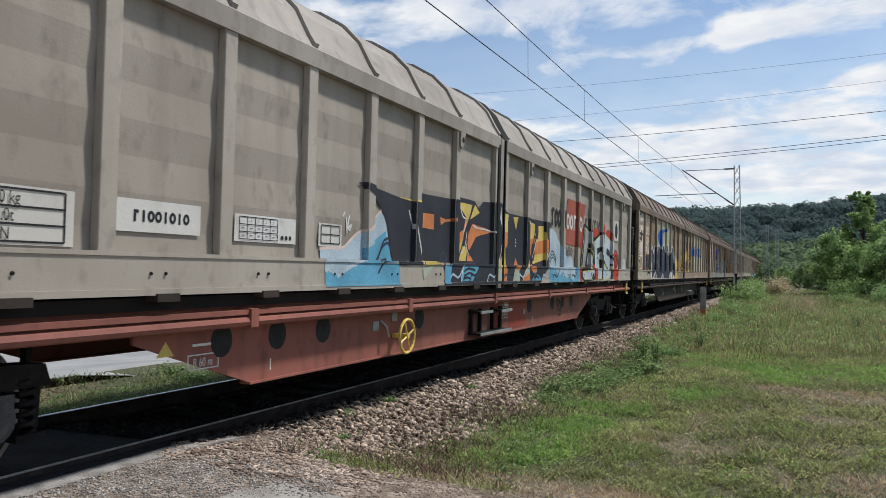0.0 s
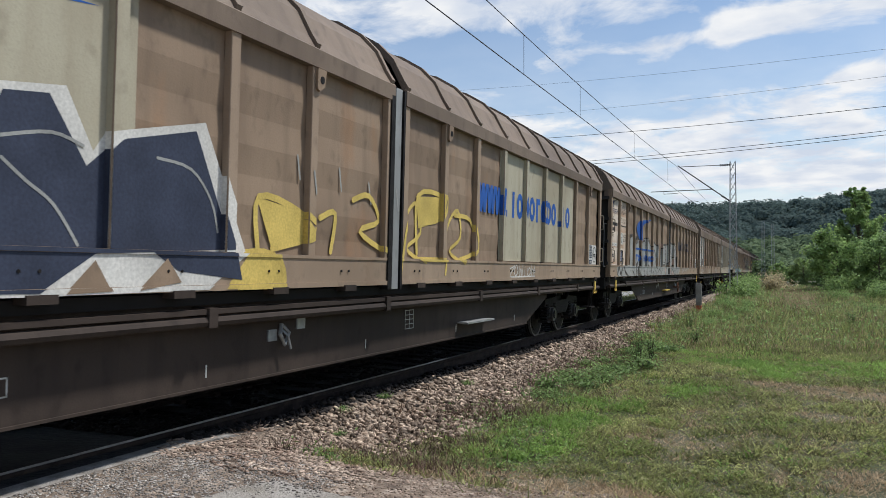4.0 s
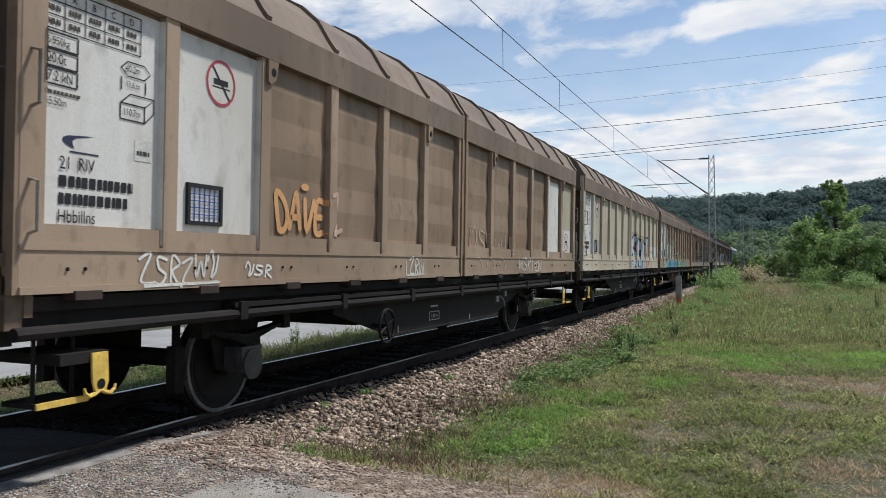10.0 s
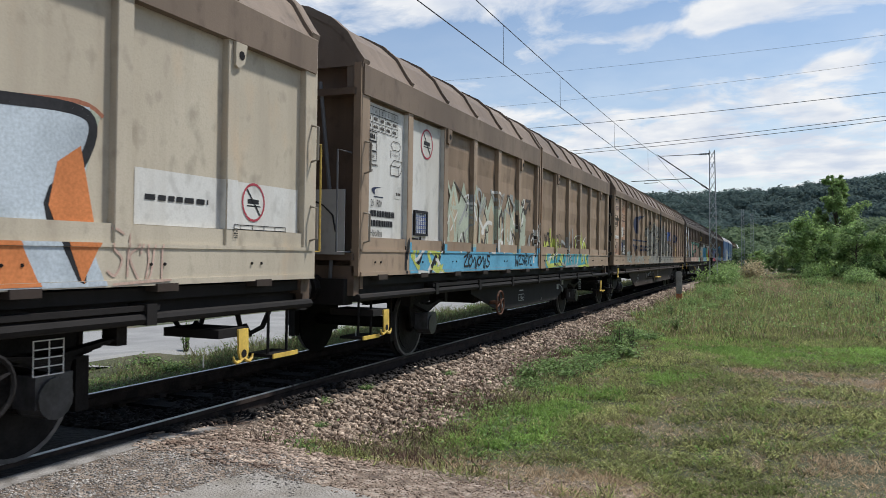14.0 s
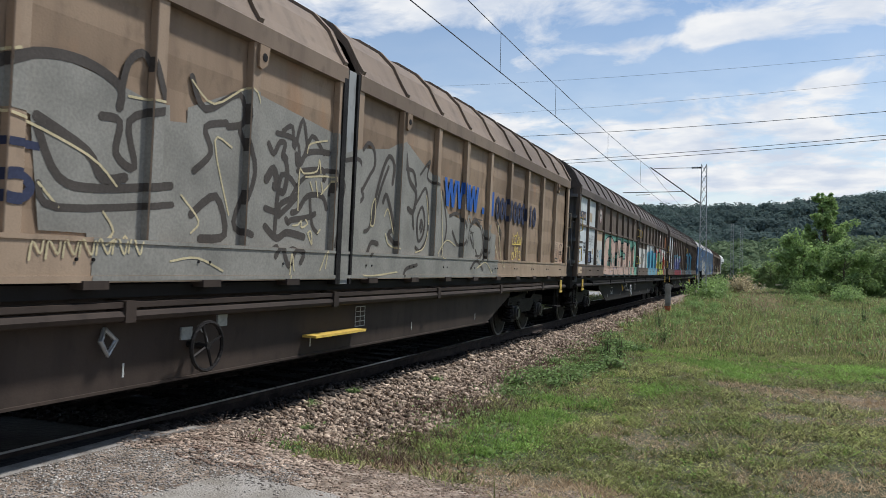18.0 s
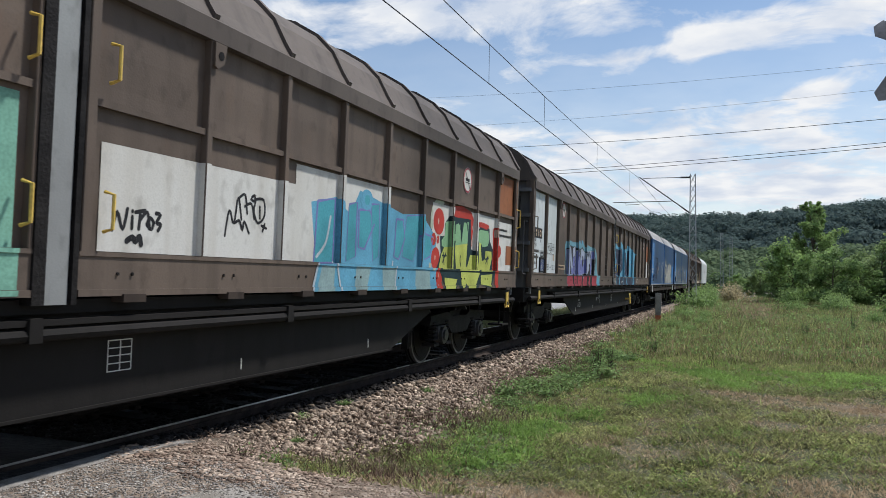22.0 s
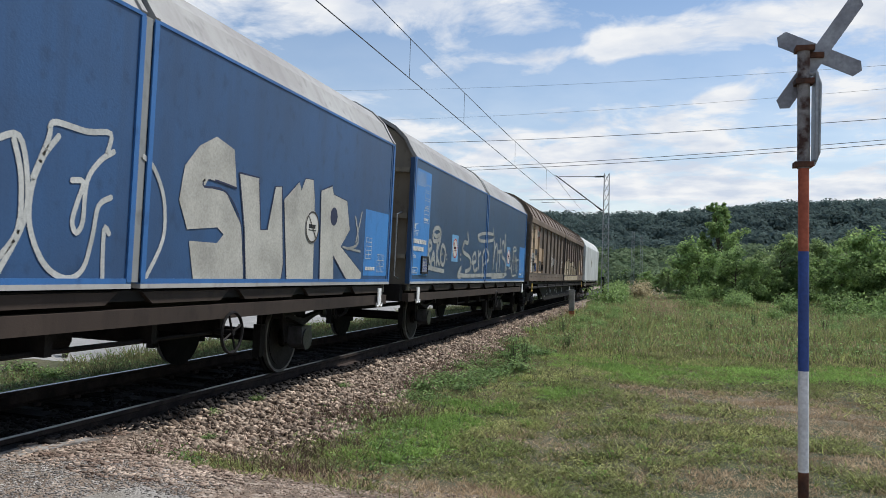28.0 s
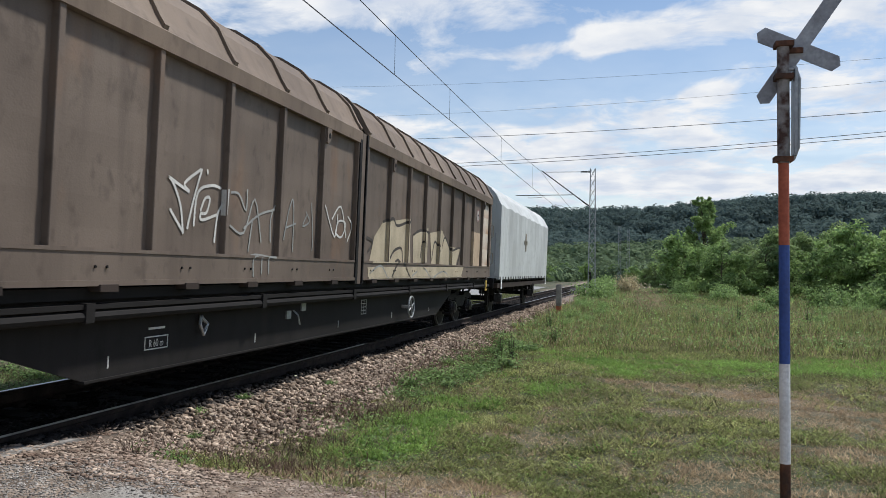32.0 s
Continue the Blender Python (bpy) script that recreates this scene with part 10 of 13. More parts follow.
    p.stroke([(20.26, 1.88), (20.35, 1.89), (20.35, 1.93)], 0.028, TEAL_DARK, 2.4)
    p.add([(18.91, 2.2), (19.01, 2.2), (18.98, 1.88)], TEAL_DARK, 2.4)
    p.end()
    for y in (10.86, 11.52):
        for z in (1.62, 2.62):
            grab(w, y, z, z + 0.27, YELLOW, label="bent yellow grab handle")
    girder_marks(w, 6.2, CHALK, loop=8.4)


def paint_ninth(w):
    p = Paint(w, rib=0.035)
    german_front(p, w, PLATE_COOL, PLATE_ORANGE, INK, 0.36, 2.22, "Habbins", -0.1)
    window_grid(w, 0.86, 1.53)
    p.begin("wall_sign", "round no-loading sign on the wall")
    p.banned(3.2, 3.02, 0.19, 1)
    p.rect(2.72, 3.55, 1.59, 1.70, PLATE_ORANGE, 0)
    p.bars(2.78, 3.4, 1.62, 0.05)
    p.banned(20.2, 2.85, 0.17, 1)
    p.rect(20.85, 21.9, 1.49, 2.2, PLATE, 0)
    p.rect(20.85, 21.9, 2.2, 2.9, RUST_WALL, 0)
    p.end()
    p.begin("graffiti", "violet and grey graffiti with a turquoise edge")
    p.add([(3.46, 2.19), (3.56, 2.3), (3.84, 2.29), (3.96, 2.34), (4.19, 2.33), (4.44, 2.31), (5.01, 2.33), (5.27, 2.38), (5.56, 2.31), (5.71, 2.41), (6.0, 2.3), (6.16, 2.24), (6.55, 2.33), (7.02, 2.29), (7.75, 2.29), (8.04, 2.14), (8.15, 1.67), (8.39, 1.48), (8.31, 1.15), (7.73, 1.16), (3.55, 1.14), (3.5, 1.77)], CYAN_PALE, 0.3)
    p.add([(3.54, 2.09), (3.84, 2.19), (4.16, 2.22), (4.45, 2.2), (4.85, 2.22), (4.91, 2.17), (5.15, 2.2), (5.39, 2.16), (5.72, 2.24), (6.15, 2.12), (7.15, 2.2), (7.76, 2.15), (7.92, 1.91), (7.73, 1.53), (7.72, 1.22), (3.56, 1.19)], INK, 0.9)
    p.add([(3.58, 2.08), (3.83, 2.15), (3.91, 1.2), (3.66, 1.2)], SLATE, 1.4)
    p.add([(3.85, 2.16), (4.16, 2.18), (4.46, 1.66), (4.45, 2.15), (4.75, 2.21), (4.77, 1.98), (4.47, 1.95), (4.47, 1.64), (4.37, 1.48), (4.16, 1.89), (4.16, 1.47), (3.89, 1.46)], SLATE_PALE, 1.4)
    p.stroke([(3.85, 2.16), (4.16, 2.18), (4.46, 1.66), (4.45, 2.15), (4.75, 2.21), (4.77, 1.98), (4.47, 1.95), (4.47, 1.64), (4.37, 1.48), (4.16, 1.89), (4.16, 1.47), (3.89, 1.46), (3.85, 2.16)], 0.014, ICE_PALE, 1.7, False)
    p.add([(4.46, 1.94), (4.77, 1.98), (4.8, 1.48), (4.61, 1.47), (4.37, 1.48), (4.28, 1.66), (4.46, 1.63)], VIOLET, 1.4)
    p.stroke([(4.46, 1.94), (4.77, 1.98), (4.8, 1.48), (4.61, 1.47), (4.37, 1.48), (4.28, 1.66), (4.46, 1.63), (4.46, 1.94)], 0.014, ICE_PALE, 1.7, False)
    p.add([(4.86, 2.07), (4.93, 2.15), (5.15, 2.18), (5.37, 2.05), (5.55, 1.82), (5.6, 1.48), (4.86, 1.47), (4.84, 1.85)], VIOLET, 1.4)
    p.stroke([(4.86, 2.07), (4.93, 2.15), (5.15, 2.18), (5.37, 2.05), (5.55, 1.82), (5.6, 1.48), (4.86, 1.47), (4.84, 1.85), (4.86, 2.07)], 0.014, ICE_PALE, 1.7, False)
    p.add([(5.5, 2.12), (5.65, 2.21), (6.11, 2.09), (6.21, 1.97), (6.19, 1.93), (5.54, 1.89)], SLATE_PALE, 1.4)
    p.stroke([(5.5, 2.12), (5.65, 2.21), (6.11, 2.09), (6.21, 1.97), (6.19, 1.93), (5.54, 1.89), (5.5, 2.12)], 0.014, ICE_PALE, 1.7, False)
    p.add([(5.54, 1.89), (6.19, 1.93), (6.15, 1.59), (6.2, 1.54), (5.64, 1.49), (5.59, 1.8)], VIOLET, 1.4)
    p.stroke([(5.54, 1.89), (6.19, 1.93), (6.15, 1.59), (6.2, 1.54), (5.64, 1.49), (5.59, 1.8), (5.54, 1.89)], 0.014, ICE_PALE, 1.7, False)
    p.add([(6.2, 2.15), (7.09, 2.18), (6.95, 1.79), (6.81, 1.83), (6.8, 1.64), (6.55, 1.5), (6.15, 1.54), (6.26, 1.59), (6.32, 1.91), (6.22, 1.92)], SLATE_PALE, 1.4)
    p.stroke([(6.2, 2.15), (7.09, 2.18), (6.95, 1.79), (6.81, 1.83), (6.8, 1.64), (6.55, 1.5), (6.15, 1.54), (6.26, 1.59), (6.32, 1.91), (6.22, 1.92), (6.2, 2.15)], 0.014, ICE_PALE, 1.7, False)
    p.add([(7.15, 2.18), (7.76, 2.15), (7.76, 1.53), (7.42, 1.49), (7.4, 1.95), (7.2, 1.95), (7.18, 1.5), (7.0, 1.51), (7.01, 1.79)], VIOLET, 1.4)
    p.stroke([(7.15, 2.18), (7.76, 2.15), (7.76, 1.53), (7.42, 1.49), (7.4, 1.95), (7.2, 1.95), (7.18, 1.5), (7.0, 1.51), (7.01, 1.79), (7.15, 2.18)], 0.014, ICE_PALE, 1.7, False)
    p.add([(3.83, 2.33), (4.0, 2.36), (3.91, 2.4)], CYAN_PALE, 0.3)
    p.add([(5.76, 2.0), (5.91, 1.95), (6.0, 1.81), (5.83, 1.69), (5.75, 1.76)], INK, 2.2)
    p.blob(5.19, 1.81, 0.08, 0.09, INK, 2.2)
    p.add([(5.91, 1.91), (5.96, 1.8), (5.9, 1.75)], ICE, 2.5)
    p.add([(7.17, 1.96), (7.38, 1.93), (7.38, 1.52), (7.21, 1.49)], INK, 2.2)
    p.add([(3.55, 1.44), (7.83, 1.47), (7.76, 1.16), (3.56, 1.14)], BERRY, 1.9)
    p.add([(4.18, 1.45), (4.37, 1.46), (4.5, 1.18), (4.36, 1.17)], INK, 2.6)
    p.add([(4.81, 1.45), (4.88, 1.45), (4.93, 1.18), (4.86, 1.18)], INK, 2.6)
    p.add([(5.5, 1.47), (5.69, 1.46), (5.54, 1.17), (5.42, 1.17)], INK, 2.6)
    p.add([(6.27, 1.45), (6.53, 1.44), (6.43, 1.18), (6.14, 1.16)], INK, 2.6)
    p.add([(6.78, 1.45), (7.05, 1.44), (6.96, 1.17), (6.7, 1.17)], INK, 2.6)
    p.add([(5.81, 1.36), (5.97, 1.16), (5.93, 1.16)], INK, 2.6)
    p.add([(5.63, 1.45), (5.79, 1.43), (5.53, 1.33)], SLATE_PALE, 2.9)
    p.add([(6.36, 1.44), (6.51, 1.43), (6.43, 1.18), (6.33, 1.18)], SLATE_PALE, 2.9)
    p.stroke([(4.92, 2.05), (5.0, 2.07), (4.93, 1.98), (4.95, 1.91), (5.04, 1.93)], 0.028, INK, 3.2)
    p.stroke([(5.12, 2.0), (5.16, 2.05), (5.17, 1.94)], 0.028, INK, 3.2)
    p.stroke([(5.23, 2.08), (5.29, 2.08), (5.25, 2.03), (5.32, 2.0), (5.27, 1.95)], 0.028, INK, 3.2)
    p.stroke([(4.95, 1.5), (4.99, 1.58), (5.04, 1.5), (5.07, 1.59)], 0.028, INK, 3.2)
    p.stroke([(5.1, 1.57), (5.24, 1.46)], 0.028, INK, 3.2)
    p.stroke([(5.23, 1.57), (5.13, 1.46)], 0.028, INK, 3.2)
    p.stroke([(4.52, 1.92), (4.65, 1.95), (4.58, 1.86), (4.69, 1.79)], 0.028, INK, 3.2)
    p.stroke([(4.55, 1.68), (4.69, 1.7), (4.58, 1.62), (4.68, 1.56)], 0.028, INK, 3.2)
    p.stroke([(4.56, 1.5), (4.61, 1.49), (4.66, 1.53)], 0.028, INK, 3.2)
    p.stroke([(4.52, 1.35), (4.67, 1.36), (4.69, 1.27), (4.56, 1.27)], 0.028, INK, 3.2)
    p.stroke([(6.31, 2.1), (6.32, 1.98)], 0.028, INK, 3.2)
    p.stroke([(6.4, 2.15), (6.52, 2.14), (6.43, 2.07), (6.55, 2.06), (6.48, 2.0), (6.41, 1.99), (6.4, 2.15)], 0.028, INK, 3.2)
    p.stroke([(6.57, 2.14), (6.63, 2.01), (6.69, 2.14)], 0.028, INK, 3.2)
    p.stroke([(6.73, 2.02), (6.79, 2.15), (6.89, 2.01)], 0.028, INK, 3.2)
    p.stroke([(6.9, 2.12), (6.94, 1.98), (6.99, 2.07)], 0.028, INK, 3.2)
    p.stroke([(7.55, 2.04), (7.62, 1.95), (7.53, 1.91)], 0.028, INK, 3.2)
    p.stroke([(7.51, 1.85), (7.61, 1.77), (7.52, 1.67)], 0.028, INK, 3.2)
    p.stroke([(7.56, 1.61), (7.63, 1.49)], 0.028, INK, 3.2)
    p.blob(5.37, 2.35, 0.08, 0.05, SKYBLUE, 0.7, 0.15)
    p.blob(5.71, 2.36, 0.12, 0.06, SKYBLUE, 0.7, 0.15)
    p.blob(8.05, 1.28, 0.18, 0.11, SKYBLUE, 0.7, 0.15)
    p.end()
    p.begin("graffiti", "dark slate graffiti with bright blue edges")
    p.add([(11.64, 2.65), (12.56, 2.51), (12.66, 2.63), (13.16, 2.73), (13.71, 2.62), (13.73, 2.48), (14.61, 2.52), (14.77, 2.66), (15.44, 2.64), (17.27, 2.43), (17.06, 2.16), (17.07, 1.46), (15.1, 1.49), (13.92, 1.48), (12.54, 1.49), (11.71, 1.55), (11.53, 1.68), (11.38, 1.73), (11.79, 1.85)], SKYBLUE, 0.5)
    p.add([(11.83, 2.45), (12.63, 2.42), (12.73, 1.99), (12.81, 1.95), (12.82, 2.51), (13.35, 2.48), (13.52, 2.43), (13.7, 1.76), (13.12, 1.61), (13.09, 1.49), (11.73, 1.56), (11.6, 1.69), (11.95, 1.81), (12.08, 2.07), (11.93, 1.91)], NAVY, 1)
    p.add([(13.86, 2.38), (14.42, 2.38), (14.62, 1.86), (14.82, 2.47), (15.15, 2.46), (15.4, 1.72), (15.12, 1.51), (13.94, 1.5), (13.85, 1.92)], NAVY, 1)
    p.add([(15.46, 2.46), (16.09, 2.42), (16.32, 2.17), (16.46, 2.39), (17.13, 2.39), (16.86, 2.09), (17.03, 1.47), (15.18, 1.49), (15.62, 1.77)], NAVY, 1)
    p.add([(11.72, 1.48), (17.04, 1.43), (17.17, 1.18), (11.9, 1.21)], NAVY, 1)
    p.add([(12.39, 1.63), (12.52, 1.5), (12.7, 1.5), (12.72, 1.2), (12.49, 1.2), (12.51, 1.45), (12.43, 1.5)], SKYBLUE, 1.5)
    p.add([(13.4, 1.47), (13.5, 1.48), (13.63, 1.19), (13.51, 1.19)], SKYBLUE, 1.5)
    p.add([(14.4, 1.58), (14.53, 1.54), (14.64, 1.18), (14.4, 1.18)], SKYBLUE, 1.5)
    p.add([(15.9, 1.63), (16.05, 1.53), (16.17, 1.18), (16.04, 1.17)], SKYBLUE, 1.5)
    p.add([(16.41, 1.62), (16.59, 1.49), (16.59, 1.17), (16.32, 1.17)], SKYBLUE, 1.5)
    p.add([(11.72, 1.49), (11.78, 1.48), (11.93, 1.21), (11.85, 1.2)], SKYBLUE, 1.5)
    p.add([(12.69, 2.09), (12.69, 2.42), (12.82, 2.47), (12.84, 1.96)], SKYBLUE, 1.5)
    p.add([(13.64, 2.45), (13.84, 2.44), (13.85, 1.92), (13.9, 1.92), (13.82, 1.76), (13.67, 1.75)], SKYBLUE, 1.5)
    p.stroke([(11.53, 1.7), (11.73, 1.76), (11.95, 1.85), (12.08, 2.07)], 0.1, SKYBLUE, 1.5)
    p.stroke([(13.13, 1.56), (13.39, 1.6), (13.82, 1.76)], 0.12, SKYBLUE, 1.5)
    p.stroke([(15.15, 1.56), (15.46, 1.71), (15.61, 1.91)], 0.06, SKYBLUE, 1.5)
    p.stroke([(11.89, 2.32), (12.07, 2.08), (12.29, 1.92), (12.5, 1.88), (12.66, 2.0)], 0.018, VIOLET_PALE, 2)
    p.stroke([(11.73, 1.56), (11.97, 1.54), (12.21, 1.59), (12.42, 1.85)], 0.018, VIOLET_PALE, 2)
    p.stroke([(12.74, 1.8), (12.95, 1.8), (13.23, 1.95), (13.38, 2.11), (13.39, 2.45)], 0.018, VIOLET_PALE, 2)
    p.stroke([(12.95, 1.8), (13.05, 1.68), (13.13, 1.54)], 0.018, VIOLET_PALE, 2)
    p.stroke([(13.9, 2.2), (14.12, 2.06), (14.2, 1.86), (14.59, 1.67), (14.94, 1.54)], 0.018, VIOLET_PALE, 2)
    p.stroke([(14.2, 1.86), (14.08, 1.57), (13.98, 1.28)], 0.018, VIOLET_PALE, 2)
    p.stroke([(15.1, 1.51), (15.51, 1.71), (15.72, 1.96), (16.08, 1.98)], 0.018, VIOLET_PALE, 2)
    p.stroke([(16.29, 1.84), (16.63, 1.86), (16.81, 2.14)], 0.018, VIOLET_PALE, 2)
    p.blob(12.4, 2.3, 0.03, 0.02, ICE_PALE, 2)
    p.blob(12.45, 2.29, 0.01, 0.02, ICE_PALE, 2)
    p.blob(13.17, 2.4, 0.02, 0.02, ICE_PALE, 2)
    p.blob(11.95, 1.71, 0.03, 0.03, ICE_PALE, 2)
    p.blob(13.24, 1.8, 0.02, 0.02, ICE_PALE, 2)
    p.blob(13.26, 1.72, 0.02, 0.02, ICE_PALE, 2)
    p.blob(12.25, 1.36, 0.02, 0.02, ICE_PALE, 2)
    p.blob(12.32, 1.42, 0.02, 0.02, ICE_PALE, 2)
    p.stroke([(11.31, 1.23), (11.37, 1.43), (11.44, 1.26)], 0.02, CHALK, 2.4)
    p.stroke([(11.34, 1.32), (11.42, 1.32)], 0.02, CHALK, 2.4)
    p.stroke([(11.46, 1.26), (11.46, 1.4), (11.53, 1.39), (11.48, 1.34), (11.56, 1.25)], 0.02, CHALK, 2.4)
    p.stroke([(11.56, 1.43), (11.6, 1.26)], 0.02, CHALK, 2.4)
    p.stroke([(11.65, 1.42), (11.57, 1.22)], 0.02, CHALK, 2.4)
    p.stroke([(11.62, 1.35), (11.69, 1.26)], 0.02, CHALK, 2.4)
    p.stroke([(13.07, 1.28), (13.08, 1.33), (13.15, 1.32), (13.08, 1.3), (13.16, 1.27)], 0.02, CHALK, 2.4)
    p.stroke([(13.2, 1.32), (13.2, 1.27)], 0.02, CHALK, 2.4)
    p.stroke([(13.24, 1.27), (13.27, 1.33), (13.31, 1.27)], 0.02, CHALK, 2.4)
    p.stroke([(13.35, 1.29), (13.32, 1.32), (13.36, 1.32), (13.4, 1.32), (13.35, 1.29)], 0.02, CHALK, 2.4)
    p.stroke([(17.29, 1.22), (17.35, 1.42), (17.48, 1.25)], 0.02, CHALK, 2.4)
    p.stroke([(17.51, 1.39), (17.61, 1.25), (17.76, 1.44), (17.81, 1.25)], 0.02, CHALK, 2.4)
    p.stroke([(18.84, 1.63), (18.77, 1.88), (19.0, 1.99)], 0.012, SILVER, 1)
    p.stroke([(18.99, 1.73), (19.16, 2.09), (19.25, 1.74), (19.45, 1.88)], 0.012, SILVER, 1)
    p.stroke([(18.95, 1.6), (19.22, 1.62), (19.08, 1.68)], 0.012, SILVER, 1)
    p.scrawl(9.6, 10.3, 1.7, 2.2, 0.012, SILVER_DULL, 5, 1)
    p.end()
    for z in (1.62, 2.62):
        grab(w, 11.52, z, z + 0.27, YELLOW, label="bent yellow grab handle")
    girder_marks(w, 5.9, CHALK, loop=16.4)


PANEL_BLUE = painted("bright sky-blue panel", (0.055, 0.225, 0.53), (0.05, 0.18, 0.43), rough=0.4)


def blue_front(p, w):
    p.begin("marking_panel", "bright blue panel with white data lettering")
    p.rect(0.08, 1.13, 1.32, 3.20, PANEL_BLUE, 0)
    p.load_table(0.2, 0.72, 2.92, 3.14, PALE)
    p.crescent(0.12, 2.18, 0.44, 2.24, 2.12, CHALK)
    p.rect(0.14, 0.46, 2.10, 2.11, CHALK, 1)
    p.bars(0.14, 0.96, 1.88, 0.08, CHALK, 9)
    p.bars(0.14, 0.82, 1.75, 0.08, CHALK, 9)
    for z in (2.86, 2.72, 2.58):
        p.frame_box(0.74, 1.05, z, z + 0.10, PALE, 0.008)
    p.frame_box(0.72, 1.05, 2.28, 2.50, PALE, 0.01, 2)
    p.bars(0.76, 1.0, 2.31, 0.04, CHALK, 4)
    p.bars(0.74, 1.04, 2.53, 0.03, PALE, 5)
    p.frame_box(0.12, 0.46, 1.36, 1.45, PALE, 0.012)
    p.rect(11.72, 12.78, 1.30, 2.26, PANEL_BLUE, 0)
    p.frame_box(11.78, 12.02, 1.55, 1.85, PALE, 0.008, 4, 1)
    p.load_table(12.3, 12.6, 1.36, 1.62, PALE)
    p.bars(11.8, 12.2, 1.38, 0.05, CHALK)
    p.end()
    lettering(w, "21 RIV", 0.14, 2.01, 0.08, CHALK, True)
    lettering(w, "Hbis", 0.14, 1.62, 0.08, CHALK, True)
    lettering(w, "R 75 m", 0.15, 1.38, 0.055, CHALK, True)
    window_grid(w, 0.70, 1.38, True)


def paint_tenth(w):
    p = Paint(w, True)
    blue_front(p, w)
    p.begin("graffiti", "dark scribbled lines on the blue wall")
    p.thicket(1.3, 3.0, 1.5, 2.5, 22, 0.035, (LOGO_DULL, INK), 0.5)
    p.end()
    p.begin("graffiti", "thin pale outlined letters")
    p.stroke([(4.98, 2.13), (5.16, 2.18), (5.25, 1.94), (5.25, 1.63), (5.05, 1.28)], 0.045, PALE, 1)
    p.stroke([(5.12, 2.15), (5.2, 1.91), (5.2, 1.57), (5.04, 1.37)], 0.045, PALE, 1)
    p.stroke([(5.43, 2.29), (5.49, 2.33), (5.8, 2.32), (6.06, 2.35), (6.03, 2.19)], 0.045, PALE, 1)
    p.stroke([(5.52, 2.24), (5.39, 2.08), (5.3, 1.86), (5.3, 1.6), (5.45, 1.35), (5.67, 1.25), (5.84, 1.32), (5.92, 1.55), (5.97, 1.79), (6.11, 1.87)], 0.045, PALE, 1)
    p.stroke([(5.67, 1.95), (5.79, 1.95), (5.75, 1.82), (5.7, 1.66), (5.75, 1.58), (5.81, 1.67), (5.83, 1.96), (5.96, 2.13), (6.11, 2.22)], 0.045, PALE, 1)
    p.stroke([(6.06, 1.24), (6.05, 1.62), (6.11, 1.59)], 0.045, PALE, 1)
    p.stroke([(5.43, 2.29), (5.42, 2.2), (5.3, 1.92)], 0.045, PALE, 1)
    p.stroke([(6.48, 2.24), (6.63, 2.16), (6.79, 1.92), (6.81, 1.59), (6.6, 1.26)], 0.045, PALE, 1)
    p.stroke([(3.35, 1.26), (3.30, 1.7), (3.55, 2.12), (3.95, 2.28), (4.25, 2.1)], 0.045, PALE, 1)
    p.end()
    p.begin("graffiti", "large pale filled letters with dark edges")
    p.add([(7.16, 1.69), (7.01, 1.94), (7.07, 2.25), (7.29, 2.46), (7.57, 2.59), (7.91, 2.52), (7.99, 2.15), (7.47, 2.18), (7.4, 2.1), (7.79, 2.09), (8.12, 1.79), (8.23, 1.21), (7.31, 1.21), (7.2, 1.59), (7.68, 1.59), (7.79, 1.68), (7.67, 1.74)], PALE_WARM, 1)
    p.add([(8.03, 2.31), (8.45, 2.31), (8.54, 1.77), (8.69, 1.78), (8.83, 2.26), (8.99, 2.28), (9.12, 1.41), (9.07, 1.21), (8.28, 1.21), (8.19, 1.75)], PALE_WARM, 1.2)
    p.stroke([(8.03, 2.31), (8.45, 2.31), (8.54, 1.77), (8.69, 1.78), (8.83, 2.26), (8.99, 2.28), (9.12, 1.41), (9.07, 1.21), (8.28, 1.21), (8.19, 1.75), (8.03, 2.31)], 0.02, LOGO_DULL, 1.5, False)
    p.add([(9.23, 1.22), (9.06, 2.14), (9.43, 2.38), (9.5, 2.29), (9.6, 2.44), (9.82, 2.45), (9.89, 2.22), (9.96, 1.21)], PALE_WARM, 1.2)
    p.stroke([(9.23, 1.22), (9.06, 2.14), (9.43, 2.38), (9.5, 2.29), (9.6, 2.44), (9.82, 2.45), (9.89, 2.22), (9.96, 1.21), (9.23, 1.22)], 0.02, LOGO_DULL, 1.5, False)
    p.add([(10.16, 1.2), (10.07, 2.35), (10.42, 2.45), (10.49, 2.34), (10.96, 2.3), (11.11, 1.92), (10.81, 1.68), (11.64, 1.34), (11.62, 1.21), (11.12, 1.21), (10.57, 1.55), (10.62, 1.21)], PALE_WARM, 1.2)
    p.stroke([(10.16, 1.2), (10.07, 2.35), (10.42, 2.45), (10.49, 2.34), (10.96, 2.3), (11.11, 1.92), (10.81, 1.68), (11.64, 1.34), (11.62, 1.21), (11.12, 1.21), (10.57, 1.55), (10.62, 1.21), (10.16, 1.2)], 0.02, LOGO_DULL, 1.5, False)
    p.stroke([(7.99, 2.15), (7.47, 2.18), (7.4, 2.1), (7.79, 2.09), (8.12, 1.79), (8.23, 1.22)], 0.02, LOGO_DULL, 1.6)
    p.blob(9.62, 1.86, 0.27, 0.28, LOGO_DULL, 1.6)
    p.blob(10.53, 2.06, 0.12, 0.12, LOGO_DULL, 1.6)
    p.stroke([(11.31, 2.12), (11.45, 1.76), (11.05, 1.66)], 0.04, SILVER, 1)
    p.stroke([(11.56, 2.2), (11.37, 1.76)], 0.035, SILVER, 1)
